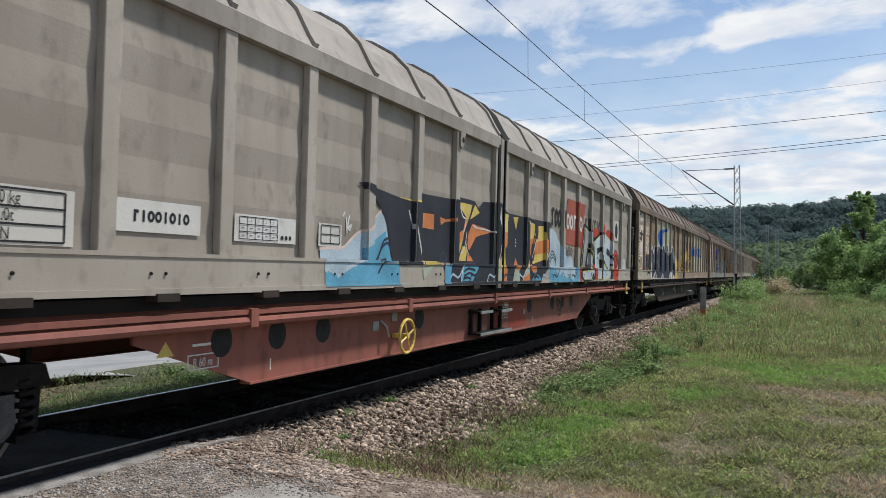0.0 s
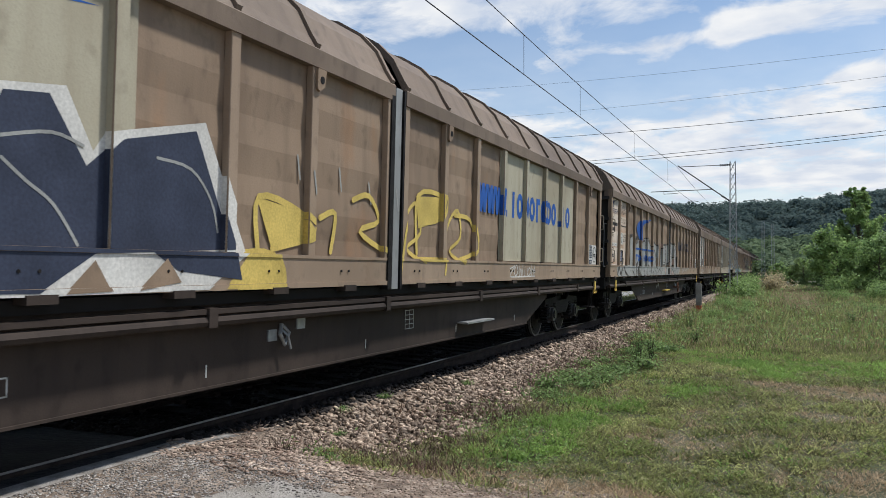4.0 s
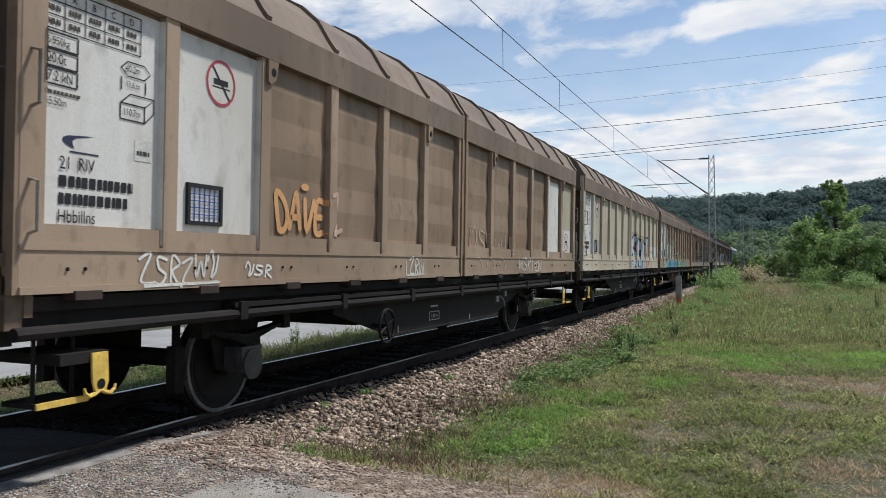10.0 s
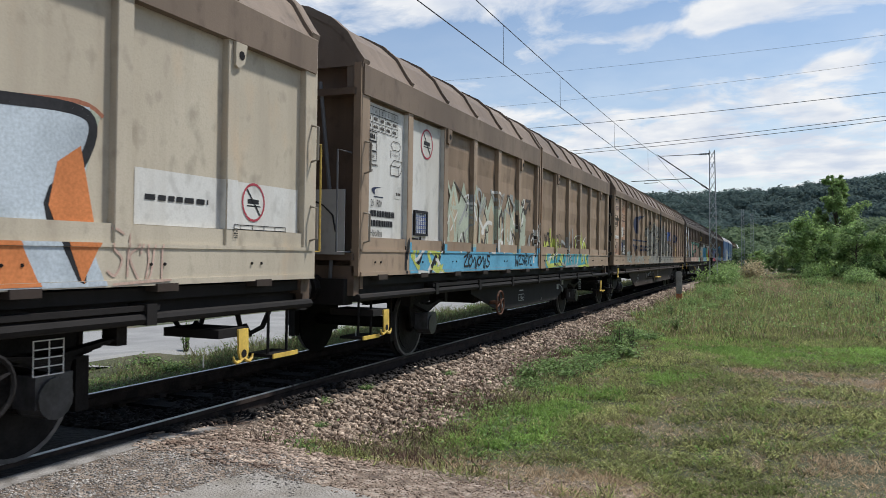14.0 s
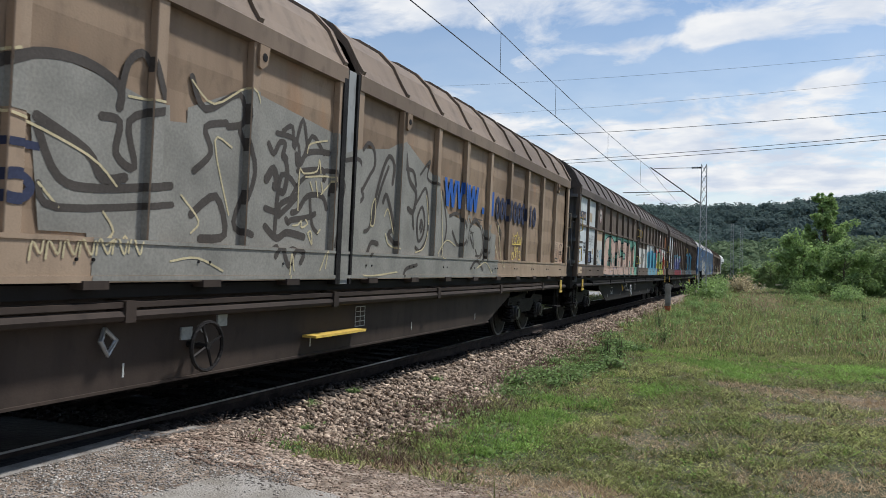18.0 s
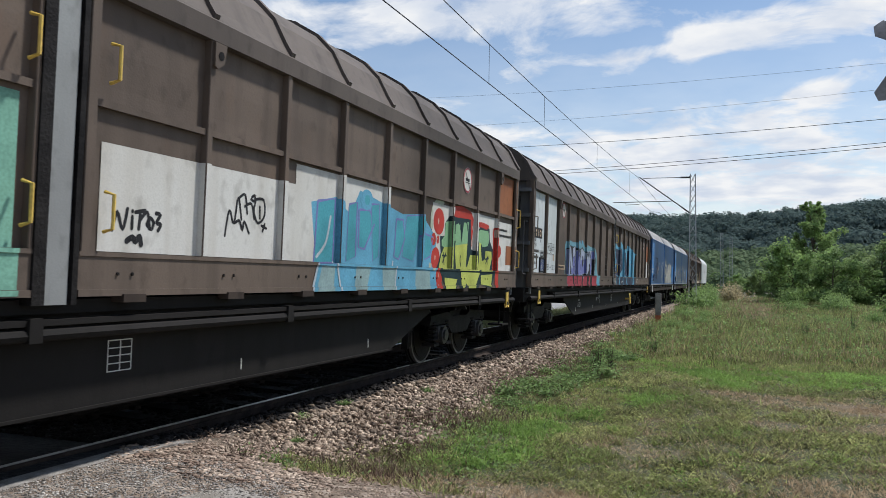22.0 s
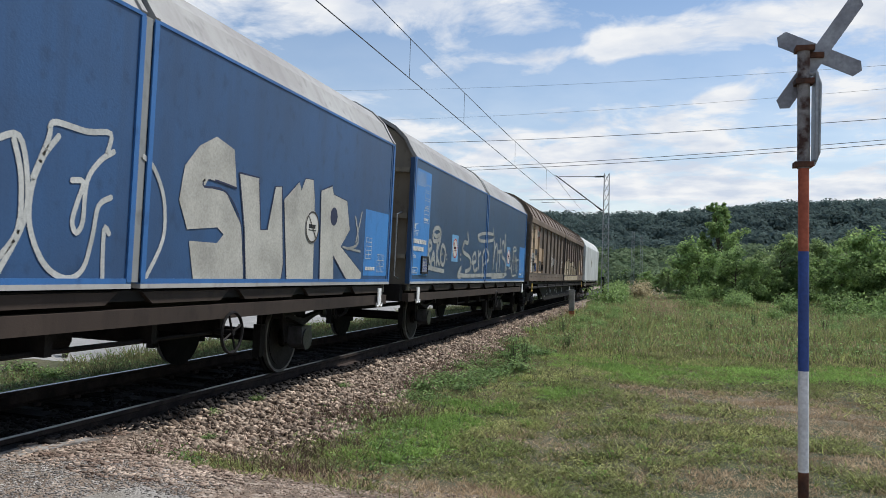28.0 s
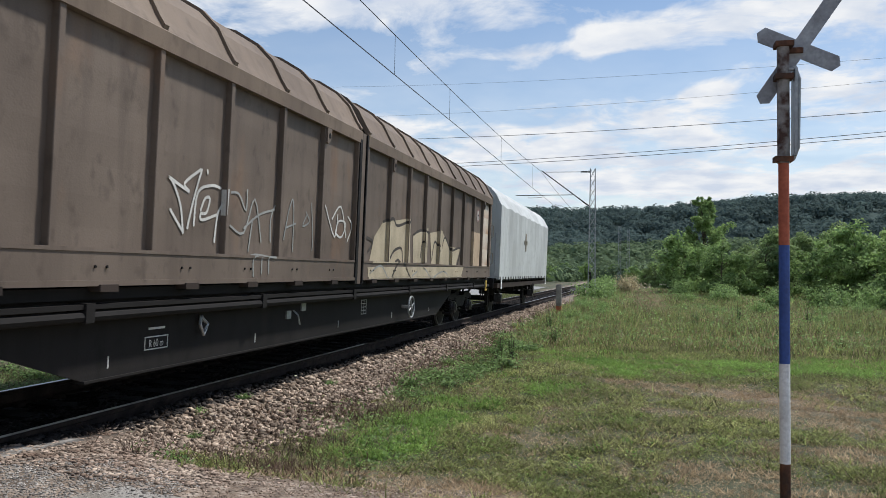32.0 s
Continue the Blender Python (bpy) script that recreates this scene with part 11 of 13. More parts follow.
    p.stroke([(10.89, 1.68), (11.56, 1.64)], 0.03, SILVER, 1)
    p.end()
    p.begin("wall_sign", "round no-loading sign on the wall")
    p.banned(3.1, 1.90, 0.21, 4)
    p.banned(9.85, 1.88, 0.20, 4, PLATE, SMOKE)
    p.end()


PALE_WARM = spray("pale warm grey spray paint", (0.46, 0.45, 0.40))


def paint_eleventh(w):
    p = Paint(w, True)
    blue_front(p, w)
    p.begin("wall_sign", "round no-loading sign on the wall")
    for y in (3.2, 9.75):
        p.rect(y - 0.28, y + 0.28, 1.62, 2.18, SIGN_SKY, 0)
        p.banned(y, 1.90, 0.21, 1, PLATE, BERRY)
    p.end()
    p.begin("graffiti", "thin silver spray-can tags across the blue wall")
    p.stroke([(1.13, 1.62), (1.14, 1.94), (1.29, 1.93), (1.32, 1.83), (1.13, 1.74), (1.37, 1.49)], 0.085, SILVER, 1)
    p.stroke([(1.33, 1.51), (1.49, 1.76), (1.63, 1.52)], 0.085, SILVER, 1)
    p.stroke([(1.43, 1.62), (1.58, 1.64)], 0.085, SILVER, 1)
    p.stroke([(1.73, 1.99), (1.75, 1.53)], 0.085, SILVER, 1)
    p.stroke([(1.95, 1.99), (1.75, 1.74), (1.96, 1.53)], 0.085, SILVER, 1)
    p.stroke([(2.02, 1.76), (2.14, 1.92), (2.38, 1.82), (2.31, 1.55), (2.08, 1.58), (2.02, 1.76)], 0.085, SILVER, 1)
    p.stroke([(1.16, 1.47), (1.64, 1.44), (2.33, 1.41)], 0.085, SILVER, 1)
    p.stroke([(1.39, 2.06), (1.49, 2.2), (1.8, 2.24), (1.98, 2.15), (1.91, 2.03), (1.51, 1.97), (1.39, 2.06)], 0.08, SILVER, 1)
    p.stroke([(1.5, 2.1), (1.66, 2.07), (1.9, 2.12)], 0.08, SILVER, 1)
    p.stroke([(2.09, 1.76), (2.11, 1.72)], 0.03, SILVER, 1)
    p.stroke([(2.19, 1.77), (2.2, 1.72)], 0.03, SILVER, 1)
    p.blob(2.52, 1.74, 0.03, 0.03, SILVER, 1)
    p.blob(2.53, 1.65, 0.03, 0.02, SILVER, 1)
    p.blob(3.74, 1.78, 0.04, 0.03, SILVER, 1)
    p.blob(3.75, 1.68, 0.04, 0.03, SILVER, 1)
    p.stroke([(4.33, 2.3), (4.4, 2.07), (4.05, 2.07), (3.94, 1.87), (4.66, 1.74), (4.77, 1.51), (4.27, 1.42)], 0.09, SILVER, 1)
    p.stroke([(4.91, 1.63), (5.32, 1.68), (5.21, 1.86), (4.97, 1.76), (5.18, 1.46), (5.52, 1.5)], 0.09, SILVER, 1)
    p.stroke([(5.55, 1.91), (5.64, 1.5)], 0.09, SILVER, 1)
    p.stroke([(5.56, 1.78), (5.82, 1.89)], 0.09, SILVER, 1)
    p.stroke([(6.14, 1.28), (6.11, 1.88), (6.61, 1.97), (6.86, 1.77), (6.25, 1.61)], 0.09, SILVER, 1)
    p.stroke([(3.55, 1.35), (3.85, 1.52), (3.74, 1.38), (4.14, 1.33), (6.49, 1.35), (9.52, 1.39)], 0.09, SILVER, 1)
    p.stroke([(3.56, 1.33), (3.81, 1.27)], 0.09, SILVER, 1)
    p.stroke([(5.41, 2.28), (6.14, 2.38), (7.33, 2.41), (7.24, 2.26), (5.78, 2.18), (5.41, 2.28)], 0.08, SILVER, 1)
    p.stroke([(7.24, 2.59), (7.42, 2.31)], 0.06, SILVER, 1)
    p.stroke([(7.52, 2.24), (7.52, 1.91), (7.47, 1.51)], 0.1, SILVER, 1)
    p.stroke([(7.51, 1.71), (7.66, 2.07), (7.84, 2.17), (7.95, 2.05), (8.0, 1.72), (7.98, 1.46)], 0.1, SILVER, 1)
    p.stroke([(8.35, 2.35), (8.36, 1.94), (8.34, 1.48)], 0.1, SILVER, 1)
    p.stroke([(8.11, 1.99), (8.62, 2.02)], 0.1, SILVER, 1)
    p.stroke([(9.13, 2.51), (9.16, 2.25), (9.08, 2.04), (8.94, 2.27), (8.71, 2.27), (8.64, 2.11), (8.74, 1.88), (9.17, 1.79), (9.32, 1.56), (9.18, 1.35), (8.22, 1.32), (7.36, 1.3)], 0.1, SILVER, 1)
    p.stroke([(7.36, 1.39), (7.43, 1.35)], 0.1, SILVER, 1)
    p.blob(8.55, 1.46, 0.04, 0.03, SILVER, 1)
    p.blob(9.52, 1.55, 0.05, 0.05, SILVER, 1)
    p.blob(11.42, 1.67, 0.03, 0.02, SILVER, 1)
    p.blob(11.44, 1.52, 0.03, 0.03, SILVER, 1)
    p.stroke([(9.91, 1.56), (10.21, 1.57), (10.53, 1.37)], 0.06, SILVER, 1)
    p.stroke([(10.1, 2.01), (10.19, 1.76), (10.46, 1.47)], 0.06, SILVER, 1)
    p.stroke([(10.34, 1.56), (10.6, 2.01), (10.72, 1.75), (10.76, 1.53)], 0.06, SILVER, 1)
    p.stroke([(10.89, 1.99), (10.91, 1.76), (11.09, 1.96), (11.06, 1.49)], 0.06, SILVER, 1)
    p.stroke([(11.2, 1.92), (11.32, 1.45)], 0.06, SILVER, 1)
    p.stroke([(11.11, 1.82), (11.59, 1.87)], 0.06, SILVER, 1)
    p.stroke([(10.53, 1.35), (11.05, 1.37), (11.21, 1.37)], 0.06, SILVER, 1)
    p.stroke([(10.46, 2.08), (10.58, 2.19), (10.86, 2.22), (11.07, 2.14), (10.46, 2.07)], 0.06, SILVER, 1)
    p.end()


SIGN_SKY = spray("light blue sign paint", (0.16, 0.35, 0.55))


def paint_twelfth(w):
    p = Paint(w, rib=0.035)
    german_front(p, w, PLATE_ORANGE, LOGO_DULL, SMOKE, 1.46, 2.12, "Habbins", -0.06)
    window_grid(w, 1.42, 1.56)
    p.begin("wall_sign", "round no-loading sign on the wall")
    p.load_table(0.22, 0.98, 2.88, 3.12)
    p.frame_box(0.24, 0.56, 2.40, 2.72, None, 0.01, 2)
    p.frame_box(0.80, 1.05, 2.58, 2.68, None, 0.01)
    p.banned(2.05, 2.92, 0.19, 1)
    p.rect(2.50, 3.62, 1.49, 2.42, PLATE_ORANGE, 0)
    p.rect(0.72, 1.2, 1.52, 2.18, PLATE, 0.6)
    p.thicket(2.6, 3.5, 1.58, 1.9, 18, 0.05, (SMOKE, INK), 1)
    p.rect(19.55, 20.7, 1.49, 2.35, PLATE_ORANGE, 0)
    p.rect(20.8, 21.9, 1.49, 3.15, PLATE_RUST, 0)
    p.banned(20.3, 2.8, 0.16, 1)
    p.end()
    p.begin("graffiti", "thin white spray tags")
    p.stroke([(6.18, 2.15), (6.26, 2.1), (6.39, 1.91), (6.45, 1.66)], 0.03, CHALK, 1)
    p.stroke([(6.18, 2.15), (6.53, 2.05), (6.44, 2.12), (6.71, 2.28)], 0.03, CHALK, 1)
    p.stroke([(6.23, 1.86), (6.45, 1.67)], 0.03, CHALK, 1)
    p.stroke([(6.52, 1.71), (6.61, 1.99), (6.73, 2.28)], 0.03, CHALK, 1)
    p.stroke([(6.63, 1.74), (6.68, 2.06), (6.93, 2.15), (7.1, 2.14)], 0.03, CHALK, 1)
    p.stroke([(6.74, 1.89), (6.81, 2.01), (6.9, 2.02), (6.85, 1.88), (6.75, 1.86), (6.77, 1.8), (7.04, 1.87)], 0.03, CHALK, 1)
    p.stroke([(7.15, 2.13), (7.13, 1.88)], 0.03, CHALK, 1)
    p.stroke([(7.02, 1.6), (7.06, 1.87), (7.14, 1.97)], 0.03, CHALK, 1)
    p.stroke([(6.83, 2.29), (6.84, 2.26)], 0.03, CHALK, 1)
    p.stroke([(7.31, 2.12), (7.48, 2.12), (7.65, 1.96), (7.66, 2.18)], 0.026, PALE_DULL, 1)
    p.stroke([(7.32, 1.78), (7.62, 1.72), (7.84, 2.1), (8.03, 1.64)], 0.026, PALE_DULL, 1)
    p.stroke([(7.74, 1.53), (7.81, 1.88)], 0.026, PALE_DULL, 1)
    p.stroke([(7.62, 1.77), (7.97, 1.94), (8.34, 2.02)], 0.026, PALE_DULL, 1)
    p.stroke([(8.26, 1.65), (8.25, 1.91), (8.35, 2.07)], 0.026, PALE_DULL, 1)
    p.stroke([(7.77, 1.26), (7.8, 1.48), (8.3, 1.47)], 0.026, PALE_DULL, 1)
    p.stroke([(7.96, 1.29), (7.96, 1.46)], 0.026, PALE_DULL, 1)
    p.stroke([(8.14, 1.29), (8.12, 1.47)], 0.026, PALE_DULL, 1)
    p.stroke([(8.61, 1.69), (8.73, 2.05), (8.85, 2.16), (8.88, 1.56)], 0.022, SILVER, 1)
    p.stroke([(8.65, 1.83), (8.94, 1.9)], 0.022, SILVER, 1)
    p.stroke([(9.27, 2.03), (9.15, 1.88), (9.35, 1.95), (9.24, 2.06)], 0.022, SILVER, 1)
    p.stroke([(9.4, 2.19), (9.48, 1.76), (9.47, 1.58)], 0.022, SILVER, 1)
    p.stroke([(9.86, 2.2), (10.24, 1.79), (10.33, 2.11)], 0.028, CHALK, 1)
    p.stroke([(10.12, 2.03), (10.44, 2.23), (10.68, 1.81)], 0.028, CHALK, 1)
    p.stroke([(10.26, 1.85), (10.38, 2.02), (10.65, 2.0), (10.5, 1.8), (10.26, 1.85)], 0.028, CHALK, 1)
    p.stroke([(10.73, 2.11), (10.9, 1.98), (10.74, 1.75)], 0.028, CHALK, 1)
    p.stroke([(11.63, 1.29), (12.17, 1.42), (12.56, 1.22)], 0.03, SILVER, 1)
    p.stroke([(14.05, 1.25), (14.81, 1.4), (15.36, 1.22)], 0.03, SILVER, 1)
    p.stroke([(15.54, 1.2), (16.48, 1.34), (17.14, 1.17)], 0.03, SILVER, 1)
    p.scrawl(0.85, 1.2, 1.9, 2.1, 0.015, SILVER, 5, 1)
    p.end()
    p.begin("graffiti", "cream block letters with dark edges")
    p.add([(11.74, 1.45), (11.95, 1.87), (12.38, 2.14), (13.29, 2.23), (13.91, 2.3), (14.1, 1.49)], PEACH_PALE2, 0.4)
    p.add([(14.2, 2.0), (15.3, 2.2), (15.28, 1.51), (14.28, 1.49)], PEACH_PALE2, 0.4)
    p.add([(15.46, 2.11), (16.45, 2.21), (17.1, 1.89), (18.31, 1.88), (17.9, 1.48), (15.64, 1.49)], PEACH_PALE2, 0.4)
    p.add([(11.53, 1.39), (18.49, 1.45), (18.24, 1.21), (11.56, 1.21)], PEACH_PALE2, 0.4)
    p.stroke([(12.38, 2.14), (12.92, 2.23), (13.2, 2.12), (14.04, 2.28)], 0.05, SMOKE, 1)
    p.stroke([(12.81, 1.52), (13.05, 1.68), (13.48, 1.73), (13.58, 1.45)], 0.05, SMOKE, 1)
    p.stroke([(14.2, 2.0), (14.7, 2.12), (15.39, 2.11)], 0.05, SMOKE, 1)
    p.stroke([(14.78, 1.6), (14.9, 1.91), (15.13, 1.56)], 0.05, SMOKE, 1)
    p.stroke([(15.66, 1.57), (15.86, 1.95), (16.4, 1.77), (16.76, 2.08), (17.5, 1.65)], 0.05, SMOKE, 1)
    p.stroke([(12.8, 1.23), (13.29, 1.53), (13.9, 1.23)], 0.05, SMOKE, 1)
    p.stroke([(11.56, 1.85), (11.89, 1.79), (11.69, 1.64)], 0.05, SMOKE, 1)
    p.stroke([(17.47, 1.8), (18.31, 1.88), (18.09, 1.51)], 0.05, SMOKE, 1)
    p.end()
    girder_marks(w, 6.1, CHALK, loop=7.0)


PEACH_PALE2 = spray("cream spray paint", (0.52, 0.44, 0.31))

for job, (wagon, _) in zip((paint_first, paint_second, paint_third, paint_fourth, paint_fifth, paint_sixth, paint_seventh, paint_eighth, paint_ninth, paint_tenth, paint_eleventh, paint_twelfth), TRAIN):
    job(wagon)


# ---- overhead line ----
def lattice(bm, x, y, z0, z1, w0, w1, r=0.018):
    """A square lattice mast."""
    def corner(k, f):
        w = (w0 + (w1 - w0) * f) / 2
        sx, sy = ((-1, -1), (1, -1), (1, 1), (-1, 1))[k % 4]
        return (x + sx * w, y + sy * w, z0 + (z1 - z0) * f)
    for k in range(4):
        tube(bm, [corner(k, 0), corner(k, 1)], r * 1.5, 4)
    n = 14
    for i in range(n):
        for k in range(4):
            tube(bm, [corner(k, i / n), corner(k + 1, (i + 1) / n)], r * 0.75, 4)
            tube(bm, [corner(k + 1, i / n), corner(k, (i + 1) / n)], r * 0.75, 4)


MY = 48.0


def build_mast():
    root = new("catenary_mast")
    tagged(root, "grey lattice catenary mast with a bracket arm over the track", "catenary mast")
    bm = bmesh.new()
    lattice(bm, -2.6, MY, -0.5, 7.5, 0.42, 0.28)
    part("lattice_post", bm, GALV, root)
    bm = bmesh.new()
    tube(bm, [(-2.75, MY, 5.25), (-5.6, MY, 7.40)], 0.035, 6)
    part("cantilever", bm, WIRE, root)
    bm = bmesh.new()
    tube(bm, [(-2.7, MY, 7.32), (-5.4, MY, 7.33)], 0.018, 6)
    part("tie_rod", bm, WIRE, root)
    bm = bmesh.new()
    tube(bm, [(-3.65, MY, 5.96), (-7.15, MY, 5.93)], 0.022, 6)
    tube(bm, [(-6.4, MY, 5.93), (-6.4, MY, 5.78), (-5.6, MY, 5.80)], 0.015, 6)
    part("steady_arm", bm, WIRE, root)
    for a, b in (((-2.78, 7.32), (-3.25, 7.32)), ((-2.85, 5.32), (-3.2, 5.58))):
        bm = bmesh.new()
        tube(bm, [(a[0], MY, a[1]), (b[0], MY, b[1])], 0.03, 8)
        for k in range(6):
            f = k / 5
            p = (a[0] + (b[0] - a[0]) * f, MY, a[1] + (b[1] - a[1]) * f)
            tube(bm, [(p[0] - 0.02, p[1], p[2]), (p[0] + 0.02, p[1], p[2])], 0.065, 8)
        part("insulator", bm, GRIME, root, "ribbed dark insulator")
    # a second mast, far along the track
    root = new("catenary_mast")
    tagged(root, "distant grey lattice catenary mast by the track", "catenary mast")
    bm = bmesh.new()
    lattice(bm, -2.3, 108, -0.5, 7.6, 0.42, 0.28)
    lattice(bm, -1.2, 109, -0.5, 7.2, 0.42, 0.28)
    part("lattice_post", bm, GALV, root)


build_mast()


def wire(name, points, r, label):
    bm = bmesh.new()
    tube(bm, points, r, 5)
    return thing(name, bm, WIRE, label, "wire")


def build_wires():
    xc = CENTRE - 0.22
    contact = [(xc, y, 6.0) for y in (-20, 20, 48, 150, 300)]
    wire("contact_wire", contact, 0.012, "straight overhead contact wire above the track")

    def carrier(y):
        f = (y + 6) / 54.0
        f -= math.floor(f)
        return 7.40 - 4 * 0.45 * f * (1 - f)
    wire("messenger_wire", [(xc, y, carrier(y)) for y in np.arange(-6, 264.1, 3)], 0.011, "sagging carrier wire above the contact wire")
    for y in (18.28, 24.07, 33.73, 44.3):
        wire("dropper", [(xc, y, 6.0), (xc, y, carrier(y))], 0.006, "thin vertical dropper wire between overhead wires")
    # a power line that crosses the valley behind the train
    for i, (z0, dz) in enumerate(((20.0, -3.35), (16.85, -1.95), (14.42, -1.62), (11.65, -0.42), (11.35, -0.42))):
        pts = []
        for k in range(41):
            f = -1.0 + 3.0 * k / 40
            pts.append((-28 + 40 * f, 78 - 16 * f, z0 + dz * f + 1.1 * (f - 0.2) * (f - 0.95)))
        wire("power_line_wire", pts, 0.021 if i > 1 else 0.009, "overhead power line wire crossing the valley")


build_wires()


# ---- crossing sign and marker post ----
SIGN_BACK = material("weathered bare sign metal", (0.40, 0.41, 0.42), (0.27, 0.27, 0.28), 7.0, 0.65, 0.1)
FLAKING = material("flaking grey paint over rust", (0.30, 0.28, 0.26), (0.085, 0.05, 0.04), 9.0, 0.85, 0.05, 0.5, 40.0, (0.42, 0.56))


def build_sign():
    root = new("crossing_sign")
    root.matrix_world = pose(1.01, 6.0, 0)
    tagged(root, "weathered level crossing sign on a white, blue and red post", "road sign")
    r = 0.036
    def length(z0, z1, mat, name, label, rad=r):
        bm = bmesh.new()
        tube(bm, [(0.03 * (1 - z0 / 3), 0, z0), (0.03 * (1 - z1 / 3), 0, z1)], rad, 16)
        part(name, bm, mat, root, label, smooth=False)
    length(-0.45, 0.02, RUST, "post_foot", "rusted foot of the post")
    length(0.02, 0.71, WHITE, "white_band", "chipped white band")
    length(0.71, 1.535, SIGN_BLUE, "blue_band", "dark blue band")
    length(1.535, 2.11, SIGN_RED, "red_band", "faded red band")
    length(2.11, 2.96, FLAKING, "post_top", "flaking grey and rust upper post", 0.042)
    def arm(dx, dz, y, wid):
        """A pointed board whose half reaches (dx, dz) from the cross's middle."""
        c = Vector((0.115, y, 2.935))
        d = Vector((dx, 0, dz))
        u = d.normalized()
        n = Vector((-u.z, 0, u.x)) * wid / 2
        o = [-d + n, -d - u * 0.035, -d - n, d - n, d + u * 0.035, d + n]
        bm = bmesh.new()
        a = [bm.verts.new(c + q) for q in o]
        b = [bm.verts.new(c + q + Vector((0, 0.01, 0))) for q in o]
        bm.faces.new(a)
        bm.faces.new(b[::-1])
        for i in range(len(o)):
            j = (i + 1) % len(o)
            bm.faces.new((a[i], b[i], b[j], a[j]))
        part("cross_arm", bm, SIGN_BACK, root, "weathered grey back of a cross arm")
    arm(0.235, 0.355, 0.065, 0.105)
    arm(0.245, -0.115, 0.080, 0.115)
    part("arm_bracket", boxes((0.0, 0.14, 0.03, 0.064, 2.90, 2.935)), RUST, root)
    bm = bmesh.new()
    pts = [(0.07, -0.01, 2.14), (0.10, -0.01, 2.22), (0.105, -0.01, 2.70), (0.075, -0.01, 2.79)]
    tube(bm, pts, 0.014, 6)
    tube(bm, [(0.03, -0.01, 2.14), (0.08, -0.01, 2.14)], 0.012, 6)
    tube(bm, [(0.03, -0.01, 2.77), (0.08, -0.01, 2.77)], 0.012, 6)
    part("sign_rim", bm, GALV, root, "edge of a plate seen from the side")
    bm = boxes((0.072, 0.088, -0.06, 0.10, 2.16, 2.77))
    part("plate", bm, GALV, root, "narrow metal plate")
    for z in (2.12, 2.70, 2.93):
        part("clamp", boxes((-0.056, 0.065, -0.058, 0.058, z, z + 0.035)), RUST, root, "rusted pipe clamp")


build_sign()


def build_marker():
    root = new("marker_post")
    root.matrix_world = pose(-3.0, 32.0, float(height(-3.0, 32)))
    tagged(root, "short concrete marker post with a faded red foot beside the track", "marker post")
    bm = boxes((-0.11, 0.11, -0.09, 0.09, 0.42, 1.28))
    bmesh.ops.bevel(bm, geom=bm.edges[:], offset=0.03, segments=2, affect="EDGES")
    part("post_top", bm, CONCRETE, root)
    part("post_foot", boxes((-0.105, 0.105, -0.085, 0.085, -0.3, 0.42)), SIGN_RED, root, "faded red foot")
    root = new("signal_post")
    root.matrix_world = pose(-2.65, 47.0, -0.42)
    tagged(root, "thin dark signal post beside the track", "post")
    bm = bmesh.new()
    tube(bm, [(0, 0, 0), (0, 0, 1.75)], 0.06, 8)
    part("post", bm, GRIME, root)
    part("post_cap", boxes((-0.09, 0.09, -0.09, 0.09, 1.75, 1.80)), GRIME, root)


build_marker()


# ---- plants ----
def quads(centres, size, rng, aspect=1.7, out=None, wild=0.55):
    """Leaf-like quads at many points; out: the way that their faces tend to."""
    n = len(centres)
    nrm = rng.normal(size=(n, 3))
    if out is not None:
        nrm = nrm * wild + out
    nrm /= np.linalg.norm(nrm, axis=1)[:, None]
    a = np.cross(nrm, rng.normal(size=(n, 3)))
    a /= np.linalg.norm(a, axis=1)[:, None]
    b = np.cross(nrm, a)
    s = np.asarray(size)[:, None] if np.ndim(size) else size
    a, b = a * s / aspect, b * s
    co = np.stack([centres - b, centres + a * 0.9, centres + b, centres - a * 0.9], 1).reshape(-1, 3)
    return co, np.arange(4 * n).reshape(-1, 4)


def lattice_noise(x, y, size, seed):
    """Smooth random values from 0 to 1 over the plan, in cells of a given size."""
    g = np.random.default_rng(seed).random((257, 257))
    u, v = (x / size) % 256, (y / size) % 256
    i, j = u.astype(int), v.astype(int)
    fu, fv = u - i, v - j
    fu, fv = fu * fu * (3 - 2 * fu), fv * fv * (3 - 2 * fv)
    return (g[i, j] * (1 - fu) + g[i + 1, j] * fu) * (1 - fv) + (g[i, j + 1] * (1 - fu) + g[i + 1, j + 1] * fu) * fv


def raw(name, co, faces, mat):
    me = bpy.data.meshes.new(name)
    co, faces = np.asarray(co, np.float32), np.asarray(faces, np.int32)
    k = faces.shape[1]
    me.vertices.add(len(co))
    me.vertices.foreach_set("co", co.ravel())
    me.loops.add(faces.size)
    me.loops.foreach_set("vertex_index", faces.ravel())
    me.polygons.add(len(faces))
    me.polygons.foreach_set("loop_start", np.arange(0, faces.size, k, dtype=np.int32))
    me.update(calc_edges=True)
    me.materials.append(mat)
    return me


